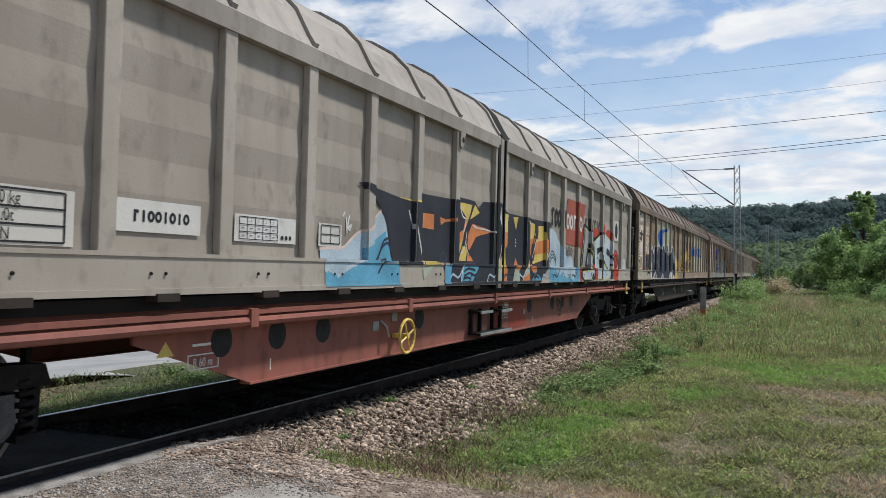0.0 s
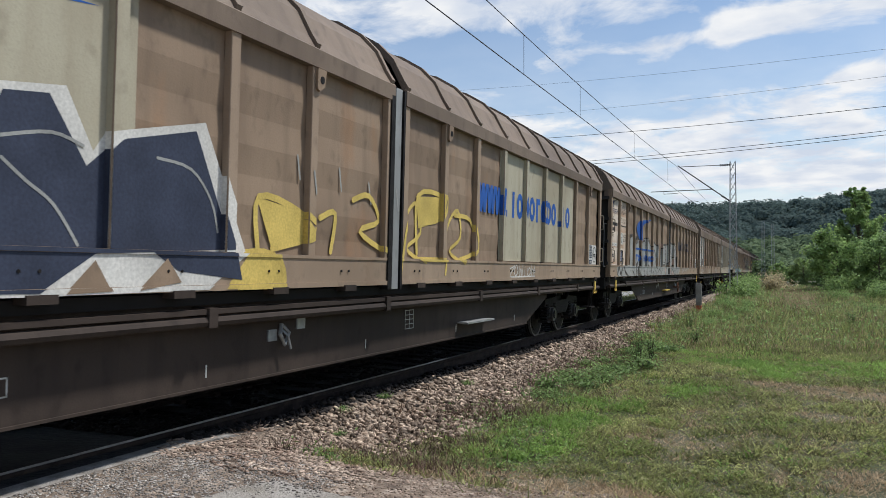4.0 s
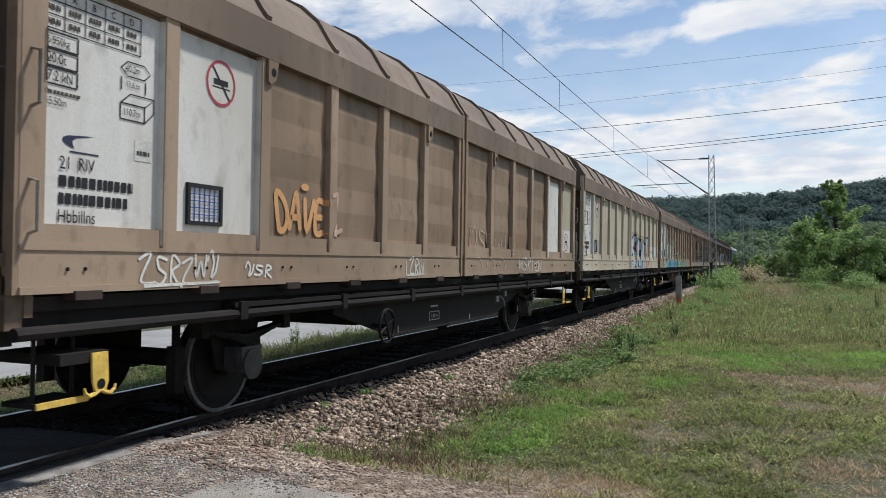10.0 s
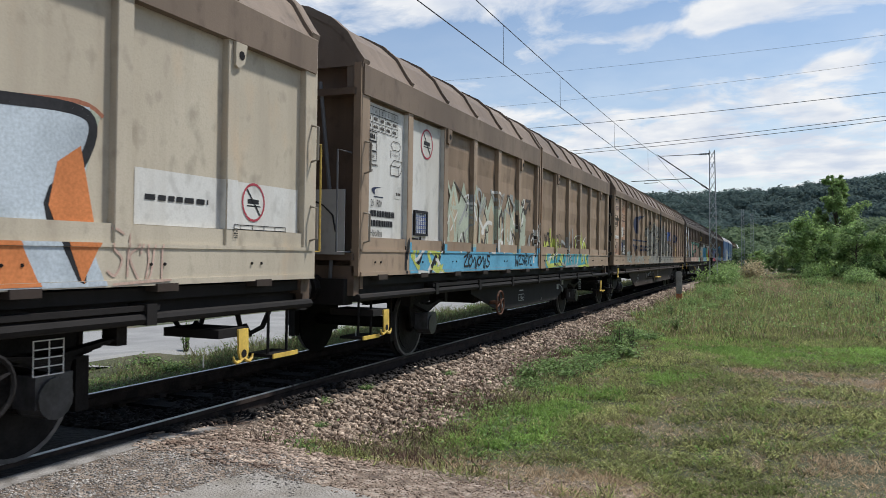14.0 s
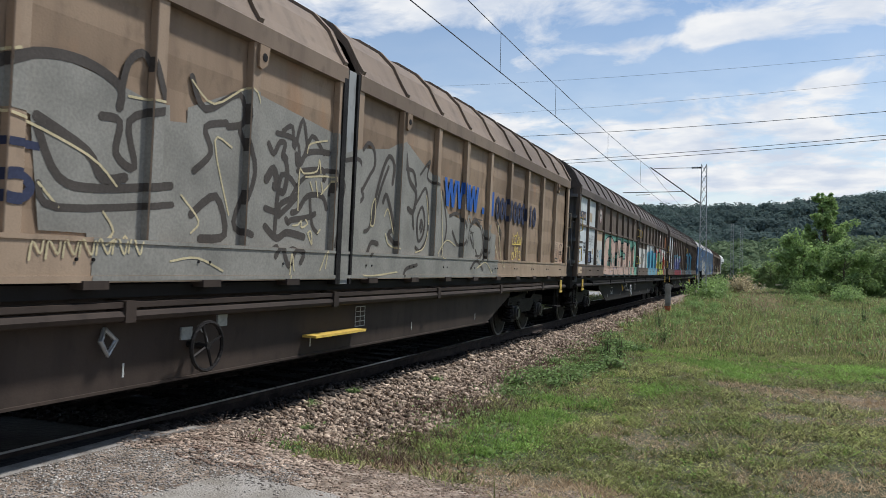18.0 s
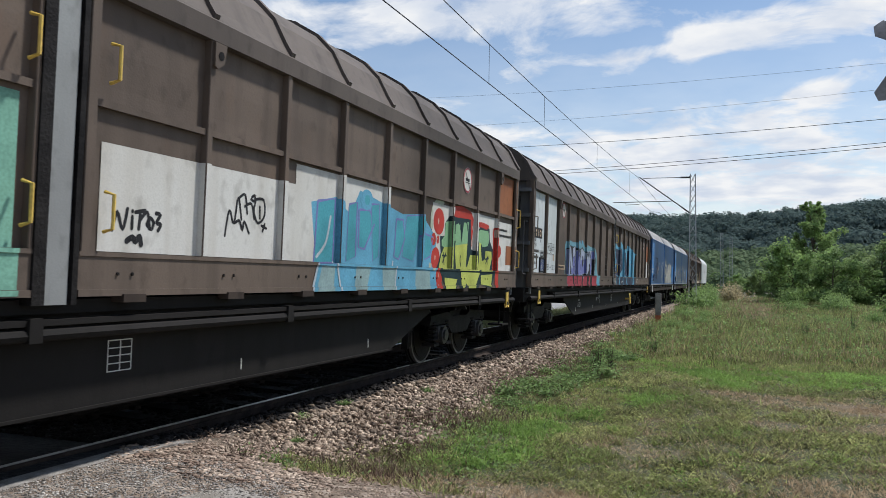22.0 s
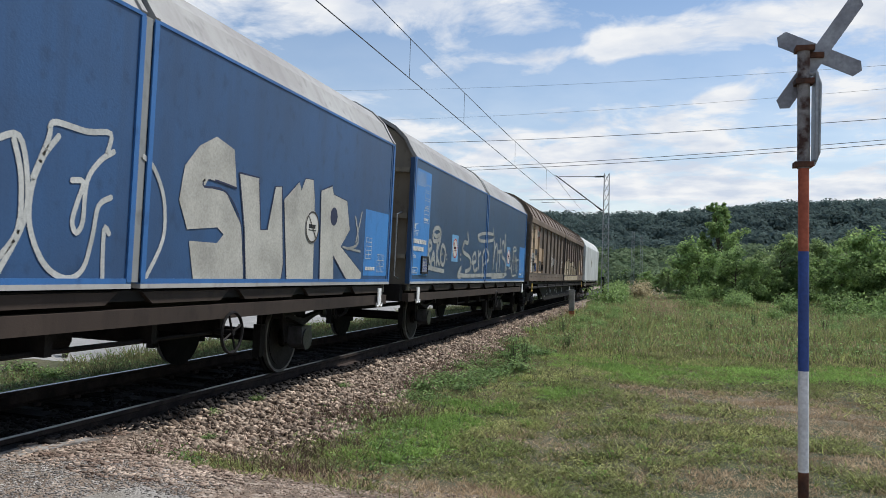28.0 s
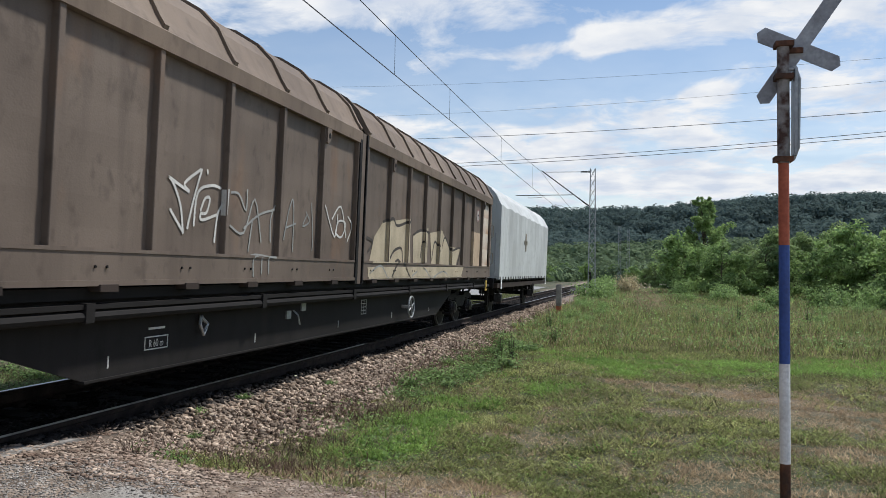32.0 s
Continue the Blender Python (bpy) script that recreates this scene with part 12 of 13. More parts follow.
def make_tree(kind, tall, spread, leafmat, leaves, leaf, seed, bare=0.2, cone=False):
    """A trunk with limbs and a crown of many small leaves in uneven clumps."""
    rng = np.random.default_rng(seed)
    root = new(kind)
    bm = bmesh.new()
    tube(bm, [(0, 0, -0.3), (0.05 * tall * 0.2, 0, tall * 0.3), (0, 0.03 * tall, tall * 0.6), (0.02 * tall, 0, tall * 0.88)], [0.022 * tall, 0.017 * tall, 0.011 * tall, 0.004 * tall], 7)
    cl = []
    nl = 34 if cone else 17
    for i in range(nl):
        f = bare + (0.96 - bare) * (i + rng.random()) / nl
        ang = rng.random() * math.tau
        prof = math.sin(math.pi * min(1, (f - bare * 0.6) / (1.04 - bare * 0.6))) ** 0.7
        if cone:
            prof = min(1.0, (1.03 - f) ** 0.9 * 1.75)
        reach = spread * prof * (0.55 + 0.45 * rng.random())
        tip = np.array((reach * math.cos(ang), reach * math.sin(ang), tall * min(0.98, f + 0.10)))
        base = np.array((0, 0, tall * f * 0.85))
        midp = (base + tip) / 2 + np.array((0, 0, 0.03 * tall))
        tube(bm, [tuple(base), tuple(midp), tuple(tip)], [0.007 * tall, 0.005 * tall, 0.002 * tall], 5)
        for k in range(9 if cone else 5):
            q = base + (tip - base) * (0.45 + 0.6 * rng.random()) + rng.normal(size=3) * spread * 0.13 * (0.6 if cone else 1)
            cl.append((q, spread * ((0.10 + 0.12 * rng.random()) * (0.35 + prof * 0.65) if cone else 0.16 + 0.14 * rng.random())))
    part("trunk", bm, BARK, root)
    per = leaves // len(cl)
    pts, outs = [], []
    for q, r in cl:
        d = rng.normal(size=(per, 3))
        d /= np.linalg.norm(d, axis=1)[:, None]
        outs.append(d * 0.8 + (0, 0, 0.45))
        d = d * (rng.random(per) ** 0.4)[:, None] * r
        d[:, 2] *= 0.75
        pts.append(q + d)
    pts, outs = np.concatenate(pts), np.concatenate(outs)
    pts[:, 2] = np.maximum(pts[:, 2], 0.02)
    part("crown", raw("crown", *quads(pts, leaf * (0.6 + 0.8 * rng.random(len(pts))), rng, 1.7, outs), leafmat), None, root)
    return root


def spot(az, dist):
    a = radians(az)
    return -math.sin(a) * dist, math.cos(a) * dist


def plant(master, az, dist, scale, turn, first=False):
    x, y = spot(az, dist)
    m = pose(x, y, float(height(x, y)), 0, 0, turn) @ Matrix.Diagonal((scale, scale, scale, 1))
    if first:
        master.matrix_world = m
        return master
    return copy_thing(master, m)


def build_trees():
    tall = tagged(make_tree("tree", 9.0, 3.0, LEAF, 20000, 0.12, 3, 0.06, True), "tall slender green tree at the field's edge", "tree", "trees by the field")
    dome = tagged(make_tree("tree", 5.0, 3.1, LEAF, 9000, 0.13, 5, 0.02), "rounded bright green tree at the field's edge", "tree", "trees by the field")
    dark = tagged(make_tree("tree", 5.5, 3.0, LEAF_DARK, 9000, 0.13, 9, 0.02), "dense dark green tree at the field's edge", "tree", "trees by the field")
    pale = tagged(make_tree("tree", 5.2, 2.4, LEAF_PALE, 8000, 0.12, 11, 0.02), "pale feathery green tree at the field's edge", "tree", "trees by the field")
    plant(tall, -4.4, 78, 0.97, 0, True)
    plant(dome, -3.2, 64, 0.84, 20, True)
    plant(dark, -5.6, 58, 0.62, 60, True)
    plant(pale, -8.3, 62, 0.92, 0, True)
    for m, az, d, s, r in ((dome, -4.6, 66, 0.88, 140), (dark, -2.2, 76, 0.6, 10), (dome, -6.6, 60, 0.66, 250), (pale, -7.0, 66, 0.8, 80), (dark, -9.5, 62, 0.88, 200),
                           (dome, -10.8, 66, 0.82, 300), (dark, -12.0, 60, 0.95, 90), (pale, -10.0, 70, 1.0, 30), (dome, -13.6, 58, 1.08, 45), (dark, -14.9, 56, 1.15, 130),
                           (dome, -16.4, 52, 1.15, 210), (dark, -18.2, 50, 1.2, 10), (pale, -12.9, 66, 1.1, 120), (dark, -7.6, 72, 0.9, 170), (pale, -1.2, 88, 0.55, 200),
                           (dome, 0.2, 104, 0.5, 70), (dark, -0.5, 96, 0.55, 33), (dark, 1.6, 120, 0.7, 15), (dome, 3.6, 135, 0.6, 222), (dark, 5.0, 130, 0.75, 99), (dome, 6.2, 120, 0.6, 12),
                           (tall, -20.5, 60, 1.0, 70), (dome, -22.5, 55, 1.1, 100)):
        plant(m, az, d, s, r)


build_trees()


def make_shrub(kind, tall, spread, leafmat, leaves, leaf, seed, stems=9):
    rng = np.random.default_rng(seed)
    root = new(kind)
    bm = bmesh.new()
    pts = []
    for i in range(stems):
        ang, lean = rng.random() * math.tau, rng.random() ** 0.6
        tip = np.array((spread * lean * math.cos(ang), spread * lean * math.sin(ang), tall * (1 - 0.45 * lean * lean) * (0.75 + 0.25 * rng.random())))
        base = tip * np.array((0.25, 0.25, 0))
        tube(bm, [tuple(base - np.array((0, 0, 0.1))), tuple((base + tip) / 2 + np.array((0, 0, 0.08 * tall))), tuple(tip)], [0.012 * tall + 0.003, 0.008 * tall + 0.002, 0.002], 4)
        k = leaves // stems
        f = rng.random(k)[:, None] ** 0.7
        pts.append(base + (tip - base) * f + rng.normal(size=(k, 3)) * spread * 0.17 * (0.35 + f * 0.8))
    pts = np.concatenate(pts)
    pts[:, 2] = np.abs(pts[:, 2])
    stuff_part("stem_tangle", bm, BARK, root)
    outs = pts / np.array((spread, spread, tall)) * 0.7 + (0, 0, 0.4)
    part("leaves", raw("leaves", *quads(pts, leaf * (0.6 + 0.8 * rng.random(len(pts))), rng, 1.7, outs), leafmat), None, root)
    return root


def build_shrubs():
    bush = tagged(make_shrub("bush", 1.6, 1.5, LEAF, 2600, 0.085, 21, 16), "leafy green bush beside the track", "bush", "bushes by the track")
    bush.matrix_world = pose(-2.2, 43, -0.45) @ Matrix.Diagonal((0.7, 0.7, 0.85, 1))
    for x, y, s, r in ((-2.3, 52, 1.0, 120), (2.6, 46, 0.6, 200), (-2.0, 24, 0.28, 40), (-1.6, 27, 0.32, 90), (-2.3, 29, 0.35, 150), (-1.3, 31, 0.36, 10), (-2.2, 34, 0.42, 60), (-1.5, 37, 0.4, 70), (-2.4, 38, 0.5, 20), (3.0, 33, 0.4, 10), (5.0, 36, 0.5, 99), (7.0, 33, 0.5, 140), (9.0, 36, 0.6, 33), (6.0, 29, 0.35, 210), (4.4, 44, 0.85, 10), (6.5, 42, 0.9, 80), (8.6, 40, 1.0, 300), (5.2, 52, 0.9, 60), (10.8, 42, 1.1, 150), (3.2, 58, 1.0, 220), (-2.6, 60, 1.0, 9), (-2.5, 70, 1.1, 77), (12.5, 37, 1.0, 20)):
        copy_thing(bush, pose(x, y, float(height(x, y)), 0, 0, r) @ Matrix.Diagonal((s, s, s, 1)))
    reeds = tagged(make_shrub("dry_bush", 1.7, 1.3, STRAW, 3200, 0.07, 27, 22), "tan withered bush by the line", "bush")
    reeds.matrix_world = pose(-0.5, 60, float(height(-0.5, 60)))
    weed = tagged(make_shrub("weed", 0.26, 0.30, LEAF_DARK, 460, 0.026, 22, 14), "low leafy weed at the foot of the ballast", "weed", "weeds by the ballast")
    weed.matrix_world = pose(-3.15, 11.3, float(height(-3.15, 11.3)))
    rng = random.Random(5)
    spots = [(-3.05, 10.7, 0.7), (-3.0, 12.3, 1.0), (-2.75, 11.8, 0.9), (-3.3, 12.8, 0.8), (-2.6, 12.6, 0.9), (-2.4, 13.3, 0.9), (-2.9, 13.4, 0.8), (-4.3, 8.3, 0.35), (-3.9, 6.6, 0.3), (-4.25, 7.3, 0.3), (-4.0, 10.2, 0.4)]
    spots += [(-3.1 + rng.uniform(-0.25, 0.9), 13.5 + 24 * rng.random() ** 1.1, rng.uniform(0.5, 1.3)) for _ in range(64)]
    spots += [(-8.9 + rng.uniform(-0.6, 0.6), 9.5 + 20 * rng.random(), rng.uniform(0.7, 1.3)) for _ in range(16)]
    for x, y, s in spots:
        copy_thing(weed, pose(x, y, float(height(x, y)), 0, 0, rng.uniform(0, 360)) @ Matrix.Diagonal((s * 1.3, s * 1.3, s * 0.7, 1)))
    stalk = tagged(make_shrub("weed", 0.70, 0.16, LEAF_DARK, 170, 0.028, 23, 7), "tall thin dark weed stalks in the grass", "weed", "tall weeds")
    stalk.matrix_world = pose(-2.45, 14.8, -0.46)
    for x, y, s, r in ((-2.3, 15.3, 0.8, 40), (-2.7, 16.2, 0.7, 80), (-1.9, 19.5, 0.8, 10), (-2.4, 23, 0.9, 20), (1.8, 26, 1.0, 0), (3.5, 30, 1.1, 50), (5.4, 28, 1.1, 150), (-8.8, 14, 0.9, 20), (-9.5, 11.5, 0.9, 70)):
        copy_thing(stalk, pose(x, y, float(height(x, y)), 0, 0, r) @ Matrix.Diagonal((s, s, s, 1)))


build_shrubs()


def blades(x, y, tall, wide, rng, lean=0.45):
    """Grass blades as thin bent triangles, rooted on the ground."""
    n = len(x)
    z = height(x, y)
    a = rng.random(n) * math.tau
    dx, dy = np.cos(a) * wide, np.sin(a) * wide
    l = rng.normal(size=(2, n)) * lean * tall
    base = np.stack([x, y, z - 0.01], -1)
    s = np.stack([dx, dy, np.zeros(n)], -1)
    top = base + np.stack([l[0], l[1], tall], -1)
    co = np.stack([base - s, base + s, top], 1).reshape(-1, 3)
    return co, np.arange(3 * n).reshape(-1, 3)


LUSH_SPOTS = ((-2.3, 8.7, 0.5, 1.0), (-2.05, 10.1, 0.4, 0.8), (-1.25, 11.7, 0.6, 0.7), (0.5, 16.3, 1.6, 1.3), (1.9, 15.8, 1.5, 1.2), (-1.3, 18.0, 1.2, 1.5), (4.3, 17.3, 1.8, 2.0), (-2.1, 7.4, 0.55, 0.5), (-0.2, 14.2, 0.5, 0.6))
DRY_SPOTS = ((0.8, 12.9, 1.0, 0.7), (2.2, 12.6, 1.4, 0.9), (2.9, 10.2, 1.3, 1.0), (0.56, 7.3, 0.6, 0.4), (1.0, 6.8, 0.8, 0.4), (-1.7, 6.0, 0.9, 0.3), (0.2, 5.6, 1.4, 0.3), (-0.9, 8.4, 0.35, 0.35), (0.3, 10.2, 0.4, 0.3), (2.0, 8.4, 0.9, 0.6))


def patch(x, y):
    """Where the turf is lush (towards 1) or worn (towards 0)."""
    g = 0.46 + 0.36 * (lattice_noise(x, y, 1.3, 1) - 0.5) + 0.38 * (lattice_noise(x, y, 0.45, 2) - 0.5) + 0.3 * (lattice_noise(x, y, 0.17, 3) - 0.5)
    for spots, k in ((LUSH_SPOTS, 0.42), (DRY_SPOTS, -0.52)):
        for px, py, rx, ry in spots:
            g = g + k * np.exp(-((x - px) / rx) ** 2 - ((y - py) / ry) ** 2) * (0.45 + 0.95 * lattice_noise(x, y, 0.7, 20))
    return g


def mounds(x, y):
    """Small tufts and hollows in the turf, from 0 to 1."""
    return smooth(0.36, 0.66, 0.5 * lattice_noise(x, y, 0.26, 6) + 0.5 * lattice_noise(x, y, 0.10, 7))


def build_grass():
    rng = np.random.default_rng(31)
    def scatter(n, y0, y1, power, west=False):
        y = y0 + (y1 - y0) * rng.random(n) ** power
        lo, hi = (-9.3, -6.95) if west else (-3.6, 0)
        x = lo + rng.random(n) * ((hi - lo) if west else (4.0 + y * 0.42))
        edge = -2.95 - 0.9 * np.exp(-((y - 6.1) / 0.7) ** 2) + 0.9 * (lattice_noise(x, y, 0.8, 4) - 0.5)
        keep = (x > edge + 0.22 * rng.normal(size=n)) | west
        keep &= y > (5.35 + 0.7 * (lattice_noise(x, y, 0.6, 5) - 0.3) + 0.15 * rng.normal(size=n) + (0.4 if west else 0))
        return x[keep], y[keep]
    x, y = scatter(230000, 4.6, 25, 1.4)
    g = patch(x, y) + rng.normal(size=len(x)) * 0.09
    clump = 0.35 + 1.35 * mounds(x, y)
    u = rng.random(len(x))
    kinds = np.where(g > 0.72, 0, np.where(g < 0.30, 3, np.where(u < 0.42, 2, 1)))
    kinds = np.where((kinds == 1) & (u > 0.9), 3, kinds)
    for k, name, tall, mat, label in ((0, "lush_grass", 0.05, LUSH, "bright green short grass in patches"), (1, "grass", 0.048, GRASS, "short green summer grass"),
                                      (2, "olive_grass", 0.045, OLIVE, "dull olive grass in the turf"), (3, "dry_grass", 0.026, DRY, "dry straw-coloured turf")):
        sel = kinds == k
        t = tall * clump[sel] * (0.4 + 1.2 * rng.random(sel.sum()))
        tagged(new(name, raw(name, *blades(x[sel], y[sel], t, 0.0045 + 0.0006 * y[sel], rng, 0.95), mat)), label, "grass", kind="stuff")
    # thatch of short flat blades that fills the hollows
    x, y = scatter(260000, 4.7, 20, 1.3)
    g = patch(x, y) + rng.normal(size=len(x)) * 0.12
    u = lattice_noise(x, y, 0.22, 16) + 0.3 * rng.normal(size=len(x))
    for name, sel, mat, label in (("thatch_green", (g > 0.42) & (u > 0.40), GRASS, "short mown blades close to the soil"), ("thatch_olive", (g > 0.42) & (u <= 0.40), OLIVE, "dull trodden blades close to the soil"),
                                  ("thatch_straw", g <= 0.42, DRY, "dead straw lying in the worn turf")):
        t = 0.018 * (0.4 + 1.2 * rng.random(sel.sum()))
        tagged(new(name, raw(name, *blades(x[sel], y[sel], t, 0.0042 + 0.0005 * y[sel], rng, 1.6), mat)), label, "grass", kind="stuff")
    # low broad leaves, clover and plantain between the blades
    x, y = scatter(250000, 4.8, 25, 1.35)
    g = patch(x, y) + rng.normal(size=len(x)) * 0.10
    tuft = mounds(x, y)
    keep = (g > 0.36) & (tuft + 0.25 > 0.6 * rng.random(len(x)))
    x, y, g, tuft = x[keep], y[keep], g[keep], tuft[keep]
    c = np.stack([x, y, height(x, y) + 0.008 + 0.065 * tuft * (0.35 + 0.65 * rng.random(len(x)))], -1)
    s = (0.006 + 0.009 * rng.random(len(x))) * (1 + 0.025 * y)
    u = lattice_noise(x, y, 0.5, 14) + 0.2 * rng.normal(size=len(x))
    for name, sel, mat, label in (("clover", g > 0.68, LUSH, "bright clover leaves in the turf"), ("low_weeds", (g <= 0.68) & (u > 0.45), GRASS, "low broad-leaved weeds in the turf"),
                                  ("dark_weeds", (g <= 0.68) & (u <= 0.45), OLIVE, "low dark green leaves in the turf")):
        tagged(new(name, raw(name, *quads(c[sel], s[sel], rng, 1.3, np.array((0, 0, 0.9))), mat)), label, "weeds", kind="stuff")
    # rank growth beyond the mown strip
    x, y = scatter(210000, 17, 80, 1.35)
    rank = lattice_noise(x, y, 2.2, 8)
    t = (0.07 + 0.42 * smooth(19, 27, y + 2.5 * rank) * (0.25 + rank)) * (0.5 + 0.8 * rng.random(len(x)))
    lane = np.exp(-((x - 0.6) / 0.8) ** 2) * smooth(28, 42, y)
    u = rng.random(len(x)) - 1.0 * lane - 0.3 * (lattice_noise(x, y, 1.1, 9) - 0.5)
    for name, sel, mat, label in (("tall_grass", u > 0.45, GRASS, "tall rank grass towards the trees"), ("tall_olive_grass", (u <= 0.45) & (u > 0.16), OLIVE, "tall dull grass and weeds"),
                                  ("tall_dry_grass", u <= 0.16, DRY, "tall dry grass and seed heads")):
        tagged(new(name, raw(name, *blades(x[sel], y[sel], t[sel], 0.008 + 0.0005 * y[sel], rng, 0.35), mat)), label, "grass", kind="stuff")
    sel = (t > 0.16) & (rng.random(len(x)) < 0.35)
    c = np.stack([x[sel], y[sel], height(x[sel], y[sel]) + t[sel] * (0.4 + 0.6 * rng.random(sel.sum()))], -1)
    tagged(new("herb_leaves", raw("herb_leaves", *quads(c, (0.018 + 0.0008 * y[sel]) * (0.6 + 0.8 * rng.random(sel.sum())), rng, 1.6, np.array((0, 0, 0.8))), LEAF)), "pale herbs and seed heads in the tall grass", "weeds", kind="stuff")
    x, y = scatter(42000, 5.6, 60, 1.7, True)
    t = (0.05 + 0.25 * lattice_noise(x, y, 0.6, 10) ** 1.5) * (0.4 + 1.3 * rng.random(len(x))) * (0.45 + 0.55 * smooth(8, 13, y))
    tagged(new("verge_grass", raw("verge_grass", *blades(x, y, t, 0.006 + 0.0004 * y, rng, 0.6), OLIVE)), "weedy green verge beyond the track", "grass", kind="stuff")
    c = np.stack([x, y, height(x, y) + t * rng.random(len(x))], -1)
    tagged(new("verge_weeds", raw("verge_weeds", *quads(c, 0.012 + 0.014 * rng.random(len(c)), rng, 1.5, np.array((0, 0, 0.7))), LEAF_DARK)), "leafy weeds on the verge beyond the track", "weeds", kind="stuff")
    # withered weeds along the ballast's foot, sparse on its slope
    n = 26000
    y = 5.6 + 34 * rng.random(n) ** 1.7
    x = -3.15 + 0.42 * rng.normal(size=n)
    keep = lattice_noise(x, y, 0.5, 11) + 0.25 * rng.normal(size=n) > 0.5
    x, y = x[keep], y[keep]
    t = 0.11 * (0.3 + 1.3 * rng.random(len(x)))
    tagged(new("withered_weeds", raw("withered_weeds", *blades(x, y, t, 0.003 + 0.0003 * y, rng, 0.6), WITHERED)), "withered reddish-brown weeds at the ballast's foot", "weeds", kind="stuff")
    n = 30000
    y = 5.6 + 34 * rng.random(n) ** 1.7
    x = -2.9 + 0.35 * rng.normal(size=n)
    keep = lattice_noise(x, y, 0.7, 12) + 0.2 * rng.normal(size=n) > 0.55
    x, y = x[keep], y[keep]
    c = np.stack([x, y, height(x, y) + 0.16 * rng.random(len(x)) * lattice_noise(x, y, 0.3, 13)], -1)
    tagged(new("edge_weeds", raw("edge_weeds", *quads(c, (0.010 + 0.012 * rng.random(len(c))) * (1 + 0.02 * y), rng, 1.6, np.array((0, 0, 0.7))), LEAF_DARK)), "low dark weeds where turf meets ballast", "weeds", kind="stuff")


LUSH = material("bright green grass", (0.29, 0.44, 0.115), (0.195, 0.31, 0.08), 0.7, 0.7, island=0.4, translucent=0.45)
build_grass()


# ---- hill and far woods ----
RIDGE = ((-70, 3.0), (-40, 4.2), (-25, 4.9), (-15, 5.45), (-12, 5.4), (-9.5, 5.1), (-5, 4.75), (-0.7, 4.55), (3, 4.62), (7, 4.4), (12, 4.0), (25, 3.4), (45, 2.6), (70, 2.0))


def hill_z(x, y):
    az = np.degrees(np.arctan2(-x, y))
    r = np.hypot(x, y)
    az_k = np.array([a for a, _ in RIDGE])
    el = np.interp(az, az_k, np.array([e for _, e in RIDGE]))
    top = EYE[2] + 640 * np.tan(np.radians(el)) - 7
    f = smooth(170, 640, r)
    bumps = 5 * np.sin(x * 0.021 + y * 0.013) * np.sin(y * 0.017 - x * 0.01) * smooth(200, 400, r)
    return -0.5 + (top + 0.5) * (0.55 * f + 0.45 * smooth(330, 640, r)) + bumps - 30 * smooth(700, 1200, r)


def build_hill():
    az = np.radians(np.linspace(-75, 75, 150))
    rr = np.linspace(150, 1300, 60)
    A, R = np.meshgrid(az, rr)
    x, y = -np.sin(A) * R, np.cos(A) * R
    co = np.stack([x, y, hill_z(x, y)], -1).reshape(-1, 3)
    n = len(az)
    i = (np.arange(len(rr) - 1)[:, None] * n + np.arange(n - 1)).ravel()
    tagged(new("hill", raw("hill", co, np.stack([i, i + 1, i + n + 1, i + n], -1), FOREST_HAZED)), "long wooded hill on the horizon", "hill", kind="structure")
    # crowns of the wood, each a clump of many leaf sprays
    rng = np.random.default_rng(41)
    def wood(name, count, r0, r1, size, per, spray, mat, label, a0=-32, a1=30):
        a = np.radians(a0 + (a1 - a0) * rng.random(count))
        r = np.sqrt(r0 ** 2 + (r1 ** 2 - r0 ** 2) * rng.random(count))
        px, py = -np.sin(a) * r, np.cos(a) * r
        s = size * (0.5 + 0.8 * rng.random(count))
        mid = np.stack([px, py, hill_z(px, py) + 0.45 * s], -1)
        d = rng.normal(size=(count, per, 3))
        d /= np.linalg.norm(d, axis=2)[..., None]
        d[..., 2] = np.abs(d[..., 2]) * 1.0 - 0.25
        lump = 0.75 + 0.45 * rng.random((count, per, 1))
        pts = mid[:, None] + d * lump * s[:, None, None] * np.array((1, 1, 0.95))
        out = (d + np.array((0, 0, 0.35))).reshape(-1, 3)
        pts = pts.reshape(-1, 3)
        tagged(new(name, raw(name, *quads(pts, spray * (0.6 + 0.8 * rng.random(len(pts))), rng, 1.2, out, 0.28), mat)), label, "woods", kind="stuff")
    wood("far_woods", 3400, 380, 700, 5.4, 110, 0.85, FOREST_HAZED, "dense dark woods over the distant hill")
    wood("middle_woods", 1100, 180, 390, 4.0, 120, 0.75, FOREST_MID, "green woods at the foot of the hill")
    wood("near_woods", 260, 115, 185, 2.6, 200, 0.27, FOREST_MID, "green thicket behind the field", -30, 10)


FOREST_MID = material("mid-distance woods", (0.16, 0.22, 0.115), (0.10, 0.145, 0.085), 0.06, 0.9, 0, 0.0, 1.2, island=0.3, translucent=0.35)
build_hill()


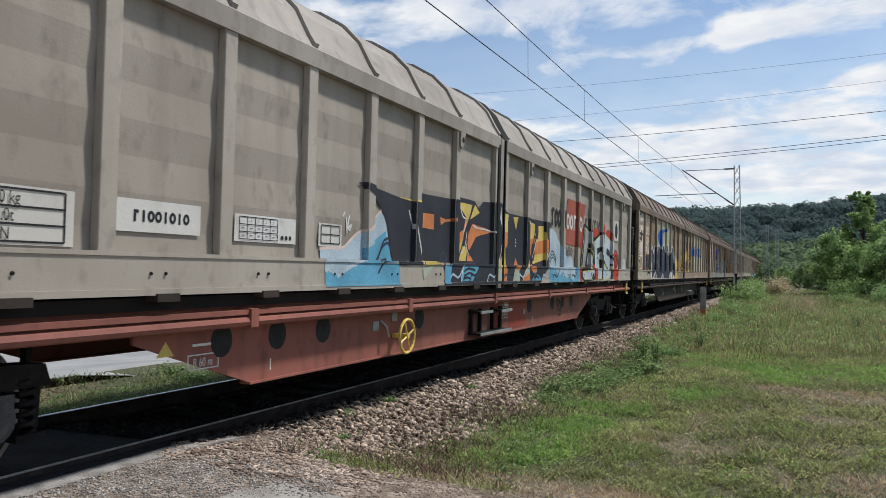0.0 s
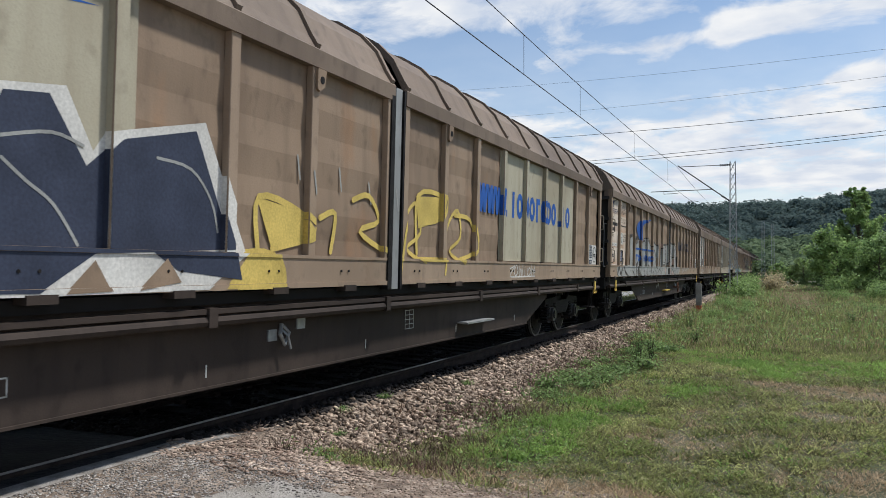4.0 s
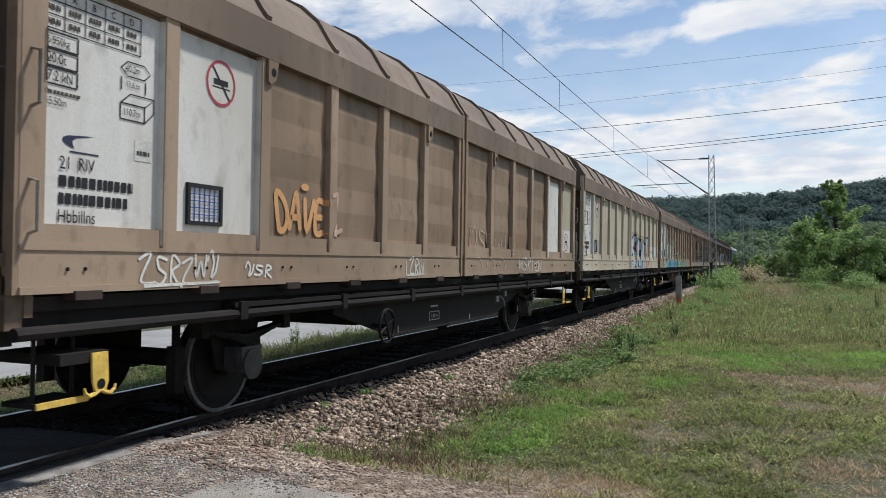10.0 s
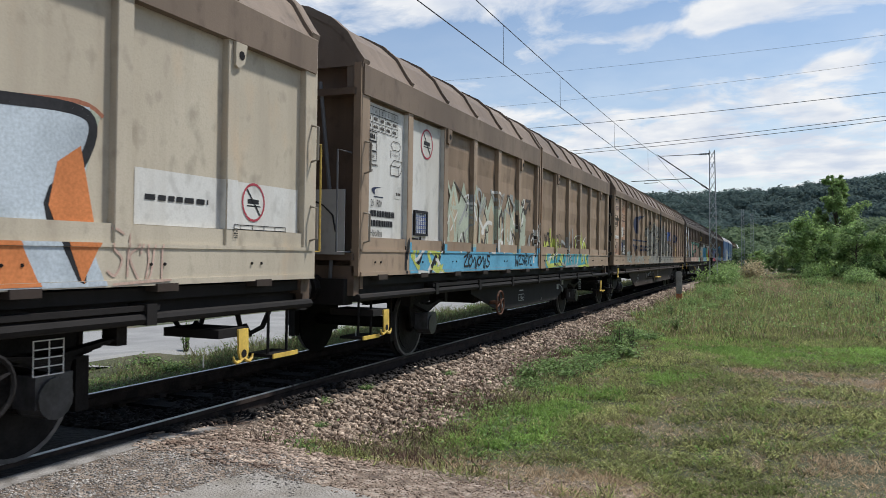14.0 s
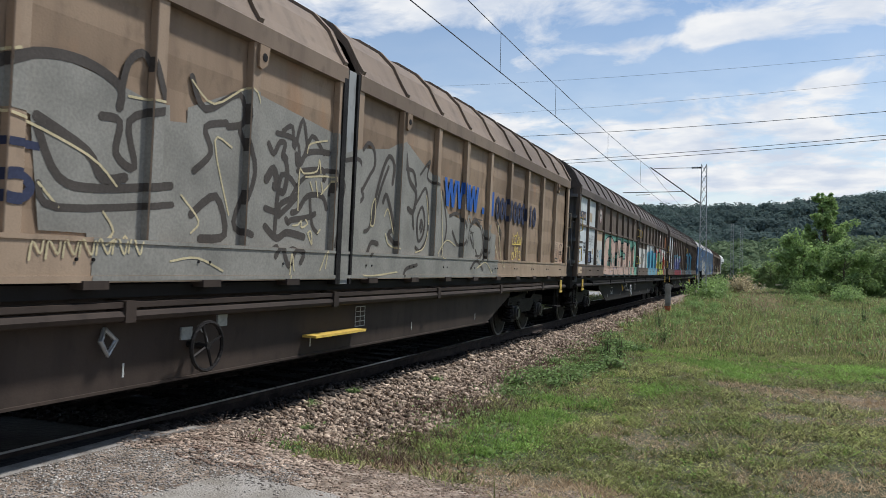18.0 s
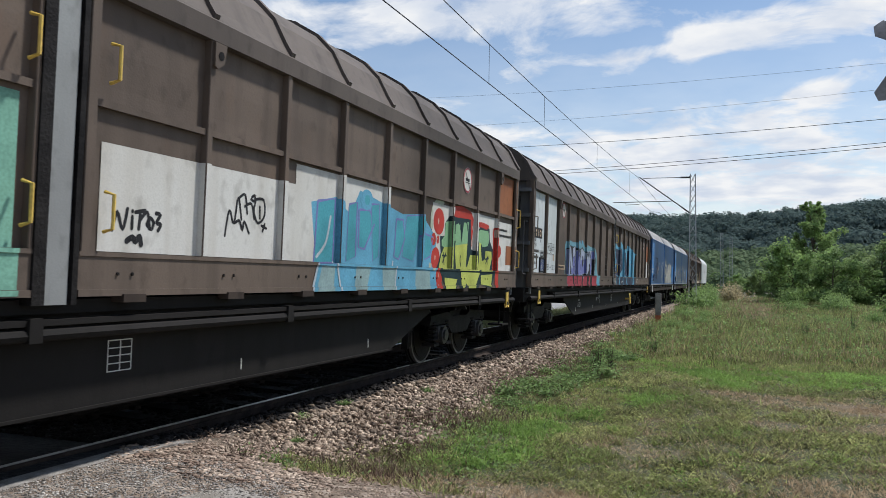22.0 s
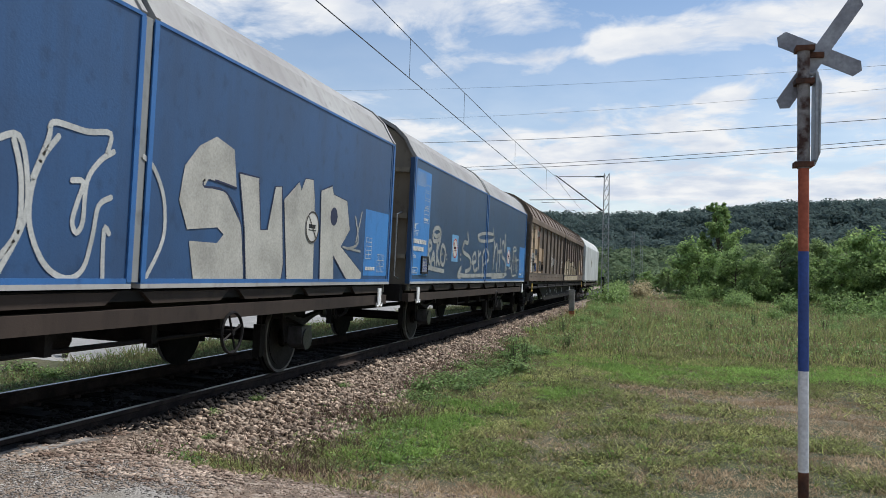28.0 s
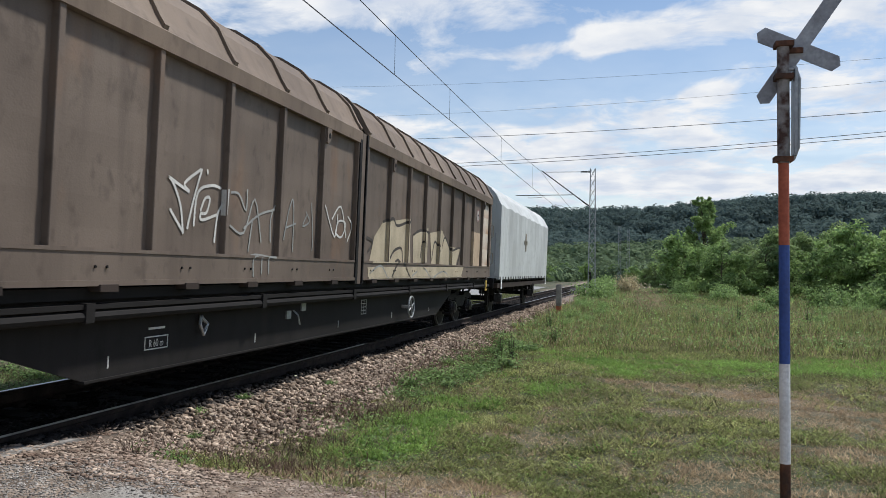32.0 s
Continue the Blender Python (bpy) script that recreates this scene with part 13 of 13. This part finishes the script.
# ---- ballast ----
def build_ballast():
    rng = np.random.default_rng(51)
    bm = bmesh.new()
    bmesh.ops.create_icosphere(bm, subdivisions=1, radius=1.0)
    base = np.array([v.co[:] for v in bm.verts])
    tri = np.array([[v.index for v in f.verts] for f in bm.faces])
    bm.free()
    n = 30000
    y = 5.2 + 40 * rng.random(n) ** 2.0
    u = rng.random(n)
    x = np.where(u < 0.72, -4.85 + 1.75 * rng.random(n) ** 0.9, -6.6 + 1.75 * rng.random(n))
    x = np.where(u > 0.93, -8.1 + 1.4 * rng.random(n), x)
    keep = ~((np.abs(x + 4.72) < 0.11) | (np.abs(x + 6.22) < 0.11)) & ((x < -4.4) | (y > 6.1 + 0.5 * rng.random(n)))
    x, y = x[keep], y[keep]
    s = (0.012 + 0.018 * rng.random(len(x)) ** 1.4) * (1 + y * 0.014)
    z = height(x, y) + s * 0.35
    inside = (x < -4.3) & (x > -6.9)
    z = np.where(inside, np.maximum(z, -0.20 + s * 0.4), z)
    # Stones between the rails take the colour darkened for oil and train shade.
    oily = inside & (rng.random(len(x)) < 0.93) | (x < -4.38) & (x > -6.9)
    for name, pick, mat, label in (("ballast", ~oily, STONE, "crushed pinkish-grey ballast stones along the rails"), ("oily_ballast", oily, OILY_SHADED, "ballast stones between the rails, coloured dark for oil and train shade")):
        cos, fs = [], []
        for k in np.flatnonzero(pick):
            q = base * (1 + 0.36 * rng.normal(size=(len(base), 1))) * s[k] * np.array((1.25, 1.0, 0.75))
            a = rng.random() * math.tau
            c, d = math.cos(a), math.sin(a)
            q = np.stack([q[:, 0] * c - q[:, 1] * d, q[:, 0] * d + q[:, 1] * c, q[:, 2]], -1)
            fs.append(tri + len(cos) * len(base))
            cos.append(q + (x[k], y[k], z[k]))
        tagged(new(name, raw(name, np.concatenate(cos), np.concatenate(fs), mat)), label, "ballast", kind="stuff")


build_ballast()


def build_pebbles():
    """Loose stones in the dirt at the road's edge, and the nearest ballast stones one by one."""
    rng = np.random.default_rng(61)
    bm = bmesh.new()
    bmesh.ops.create_icosphere(bm, subdivisions=1, radius=1.0)
    base = np.array([v.co[:] for v in bm.verts])
    tri = np.array([[v.index for v in f.verts] for f in bm.faces])
    bm.free()
    def strew(name, n, x0, x1, y0, y1, s0, s1, mat, label):
        x, y = x0 + (x1 - x0) * rng.random(n), y0 + (y1 - y0) * rng.random(n)
        ex, ey = (x - (x0 + x1) / 2) / (x1 - x0) * 2, (y - (y0 + y1) / 2) / (y1 - y0) * 2
        keep = np.abs(ex) ** 3 + np.abs(ey) ** 3 + 0.7 * (lattice_noise(x, y, 0.35, n) - 0.5) < 1.0
        far = 4.5 - 2.6 * smooth(-3.1, -3.6, x)
        keep &= y > far - 0.45 * rng.random(n) ** 2.5
        x, y = x[keep], y[keep]
        s = s0 + (s1 - s0) * rng.random(len(x)) ** 2.6
        z = height(x, y) + s * 0.25 + 0.022 * (y < 4.5 - 2.6 * smooth(-3.1, -3.6, x))
        a = rng.random(len(x)) * math.tau
        q = base[None] * (1 + 0.34 * rng.normal(size=(len(x), len(base), 1))) * s[:, None, None] * np.array((1.4, 1.0, 0.5))
        c, d = np.cos(a)[:, None], np.sin(a)[:, None]
        q = np.stack([q[..., 0] * c - q[..., 1] * d, q[..., 0] * d + q[..., 1] * c, q[..., 2]], -1) + np.stack([x, y, z], -1)[:, None]
        f = tri[None] + (np.arange(len(x)) * len(base))[:, None, None]
        return tagged(new(name, raw(name, q.reshape(-1, 3), f.reshape(-1, 3), mat)), label, "gravel", kind="stuff")
    strew("grey_grit", 24000, -4.3, -2.6, 2.0, 5.2, 0.003, 0.010, GRIT, "fine grey grit beside the road")
    strew("dirt_gravel", 9000, -3.6, -0.3, 4.4, 5.9, 0.003, 0.011, RUBBLE, "fine gravel in the dirt by the road")
    root = strew("loose_gravel", 9000, -4.6, -2.7, 4.5, 6.9, 0.004, 0.021, RUBBLE, "loose reddish rubble in the dirt beside the road")
    meshes = []
    for k in range(8):
        v = base * (1 + 0.34 * rng.normal(size=(len(base), 1))) * np.array((1.25, 1.0, 0.7)) * (0.019 + 0.003 * k)
        meshes.append(raw("stone", v, tri, STONE_SINGLE))
    for k in range(300):
        px = -4.3 + 1.25 * rng.random()
        py = 6.4 + 3.2 * rng.random()
        ob = part("stone", meshes[k % 8], None, root, at=(px, py, float(height(px, py)) + 0.016))
        ob.rotation_euler = (rng.random() * 0.6, rng.random() * 0.6, rng.random() * 6.28)


def stone_single():
    m = STONE.copy()
    nt = m.node_tree
    info = nt.nodes.new("ShaderNodeObjectInfo")
    for n in nt.nodes:
        if n.bl_idname == "ShaderNodeMapRange":
            nt.links.new(info.outputs["Random"], n.inputs["Value"])
    return m


STONE_SINGLE = stone_single()
build_pebbles()

motions()
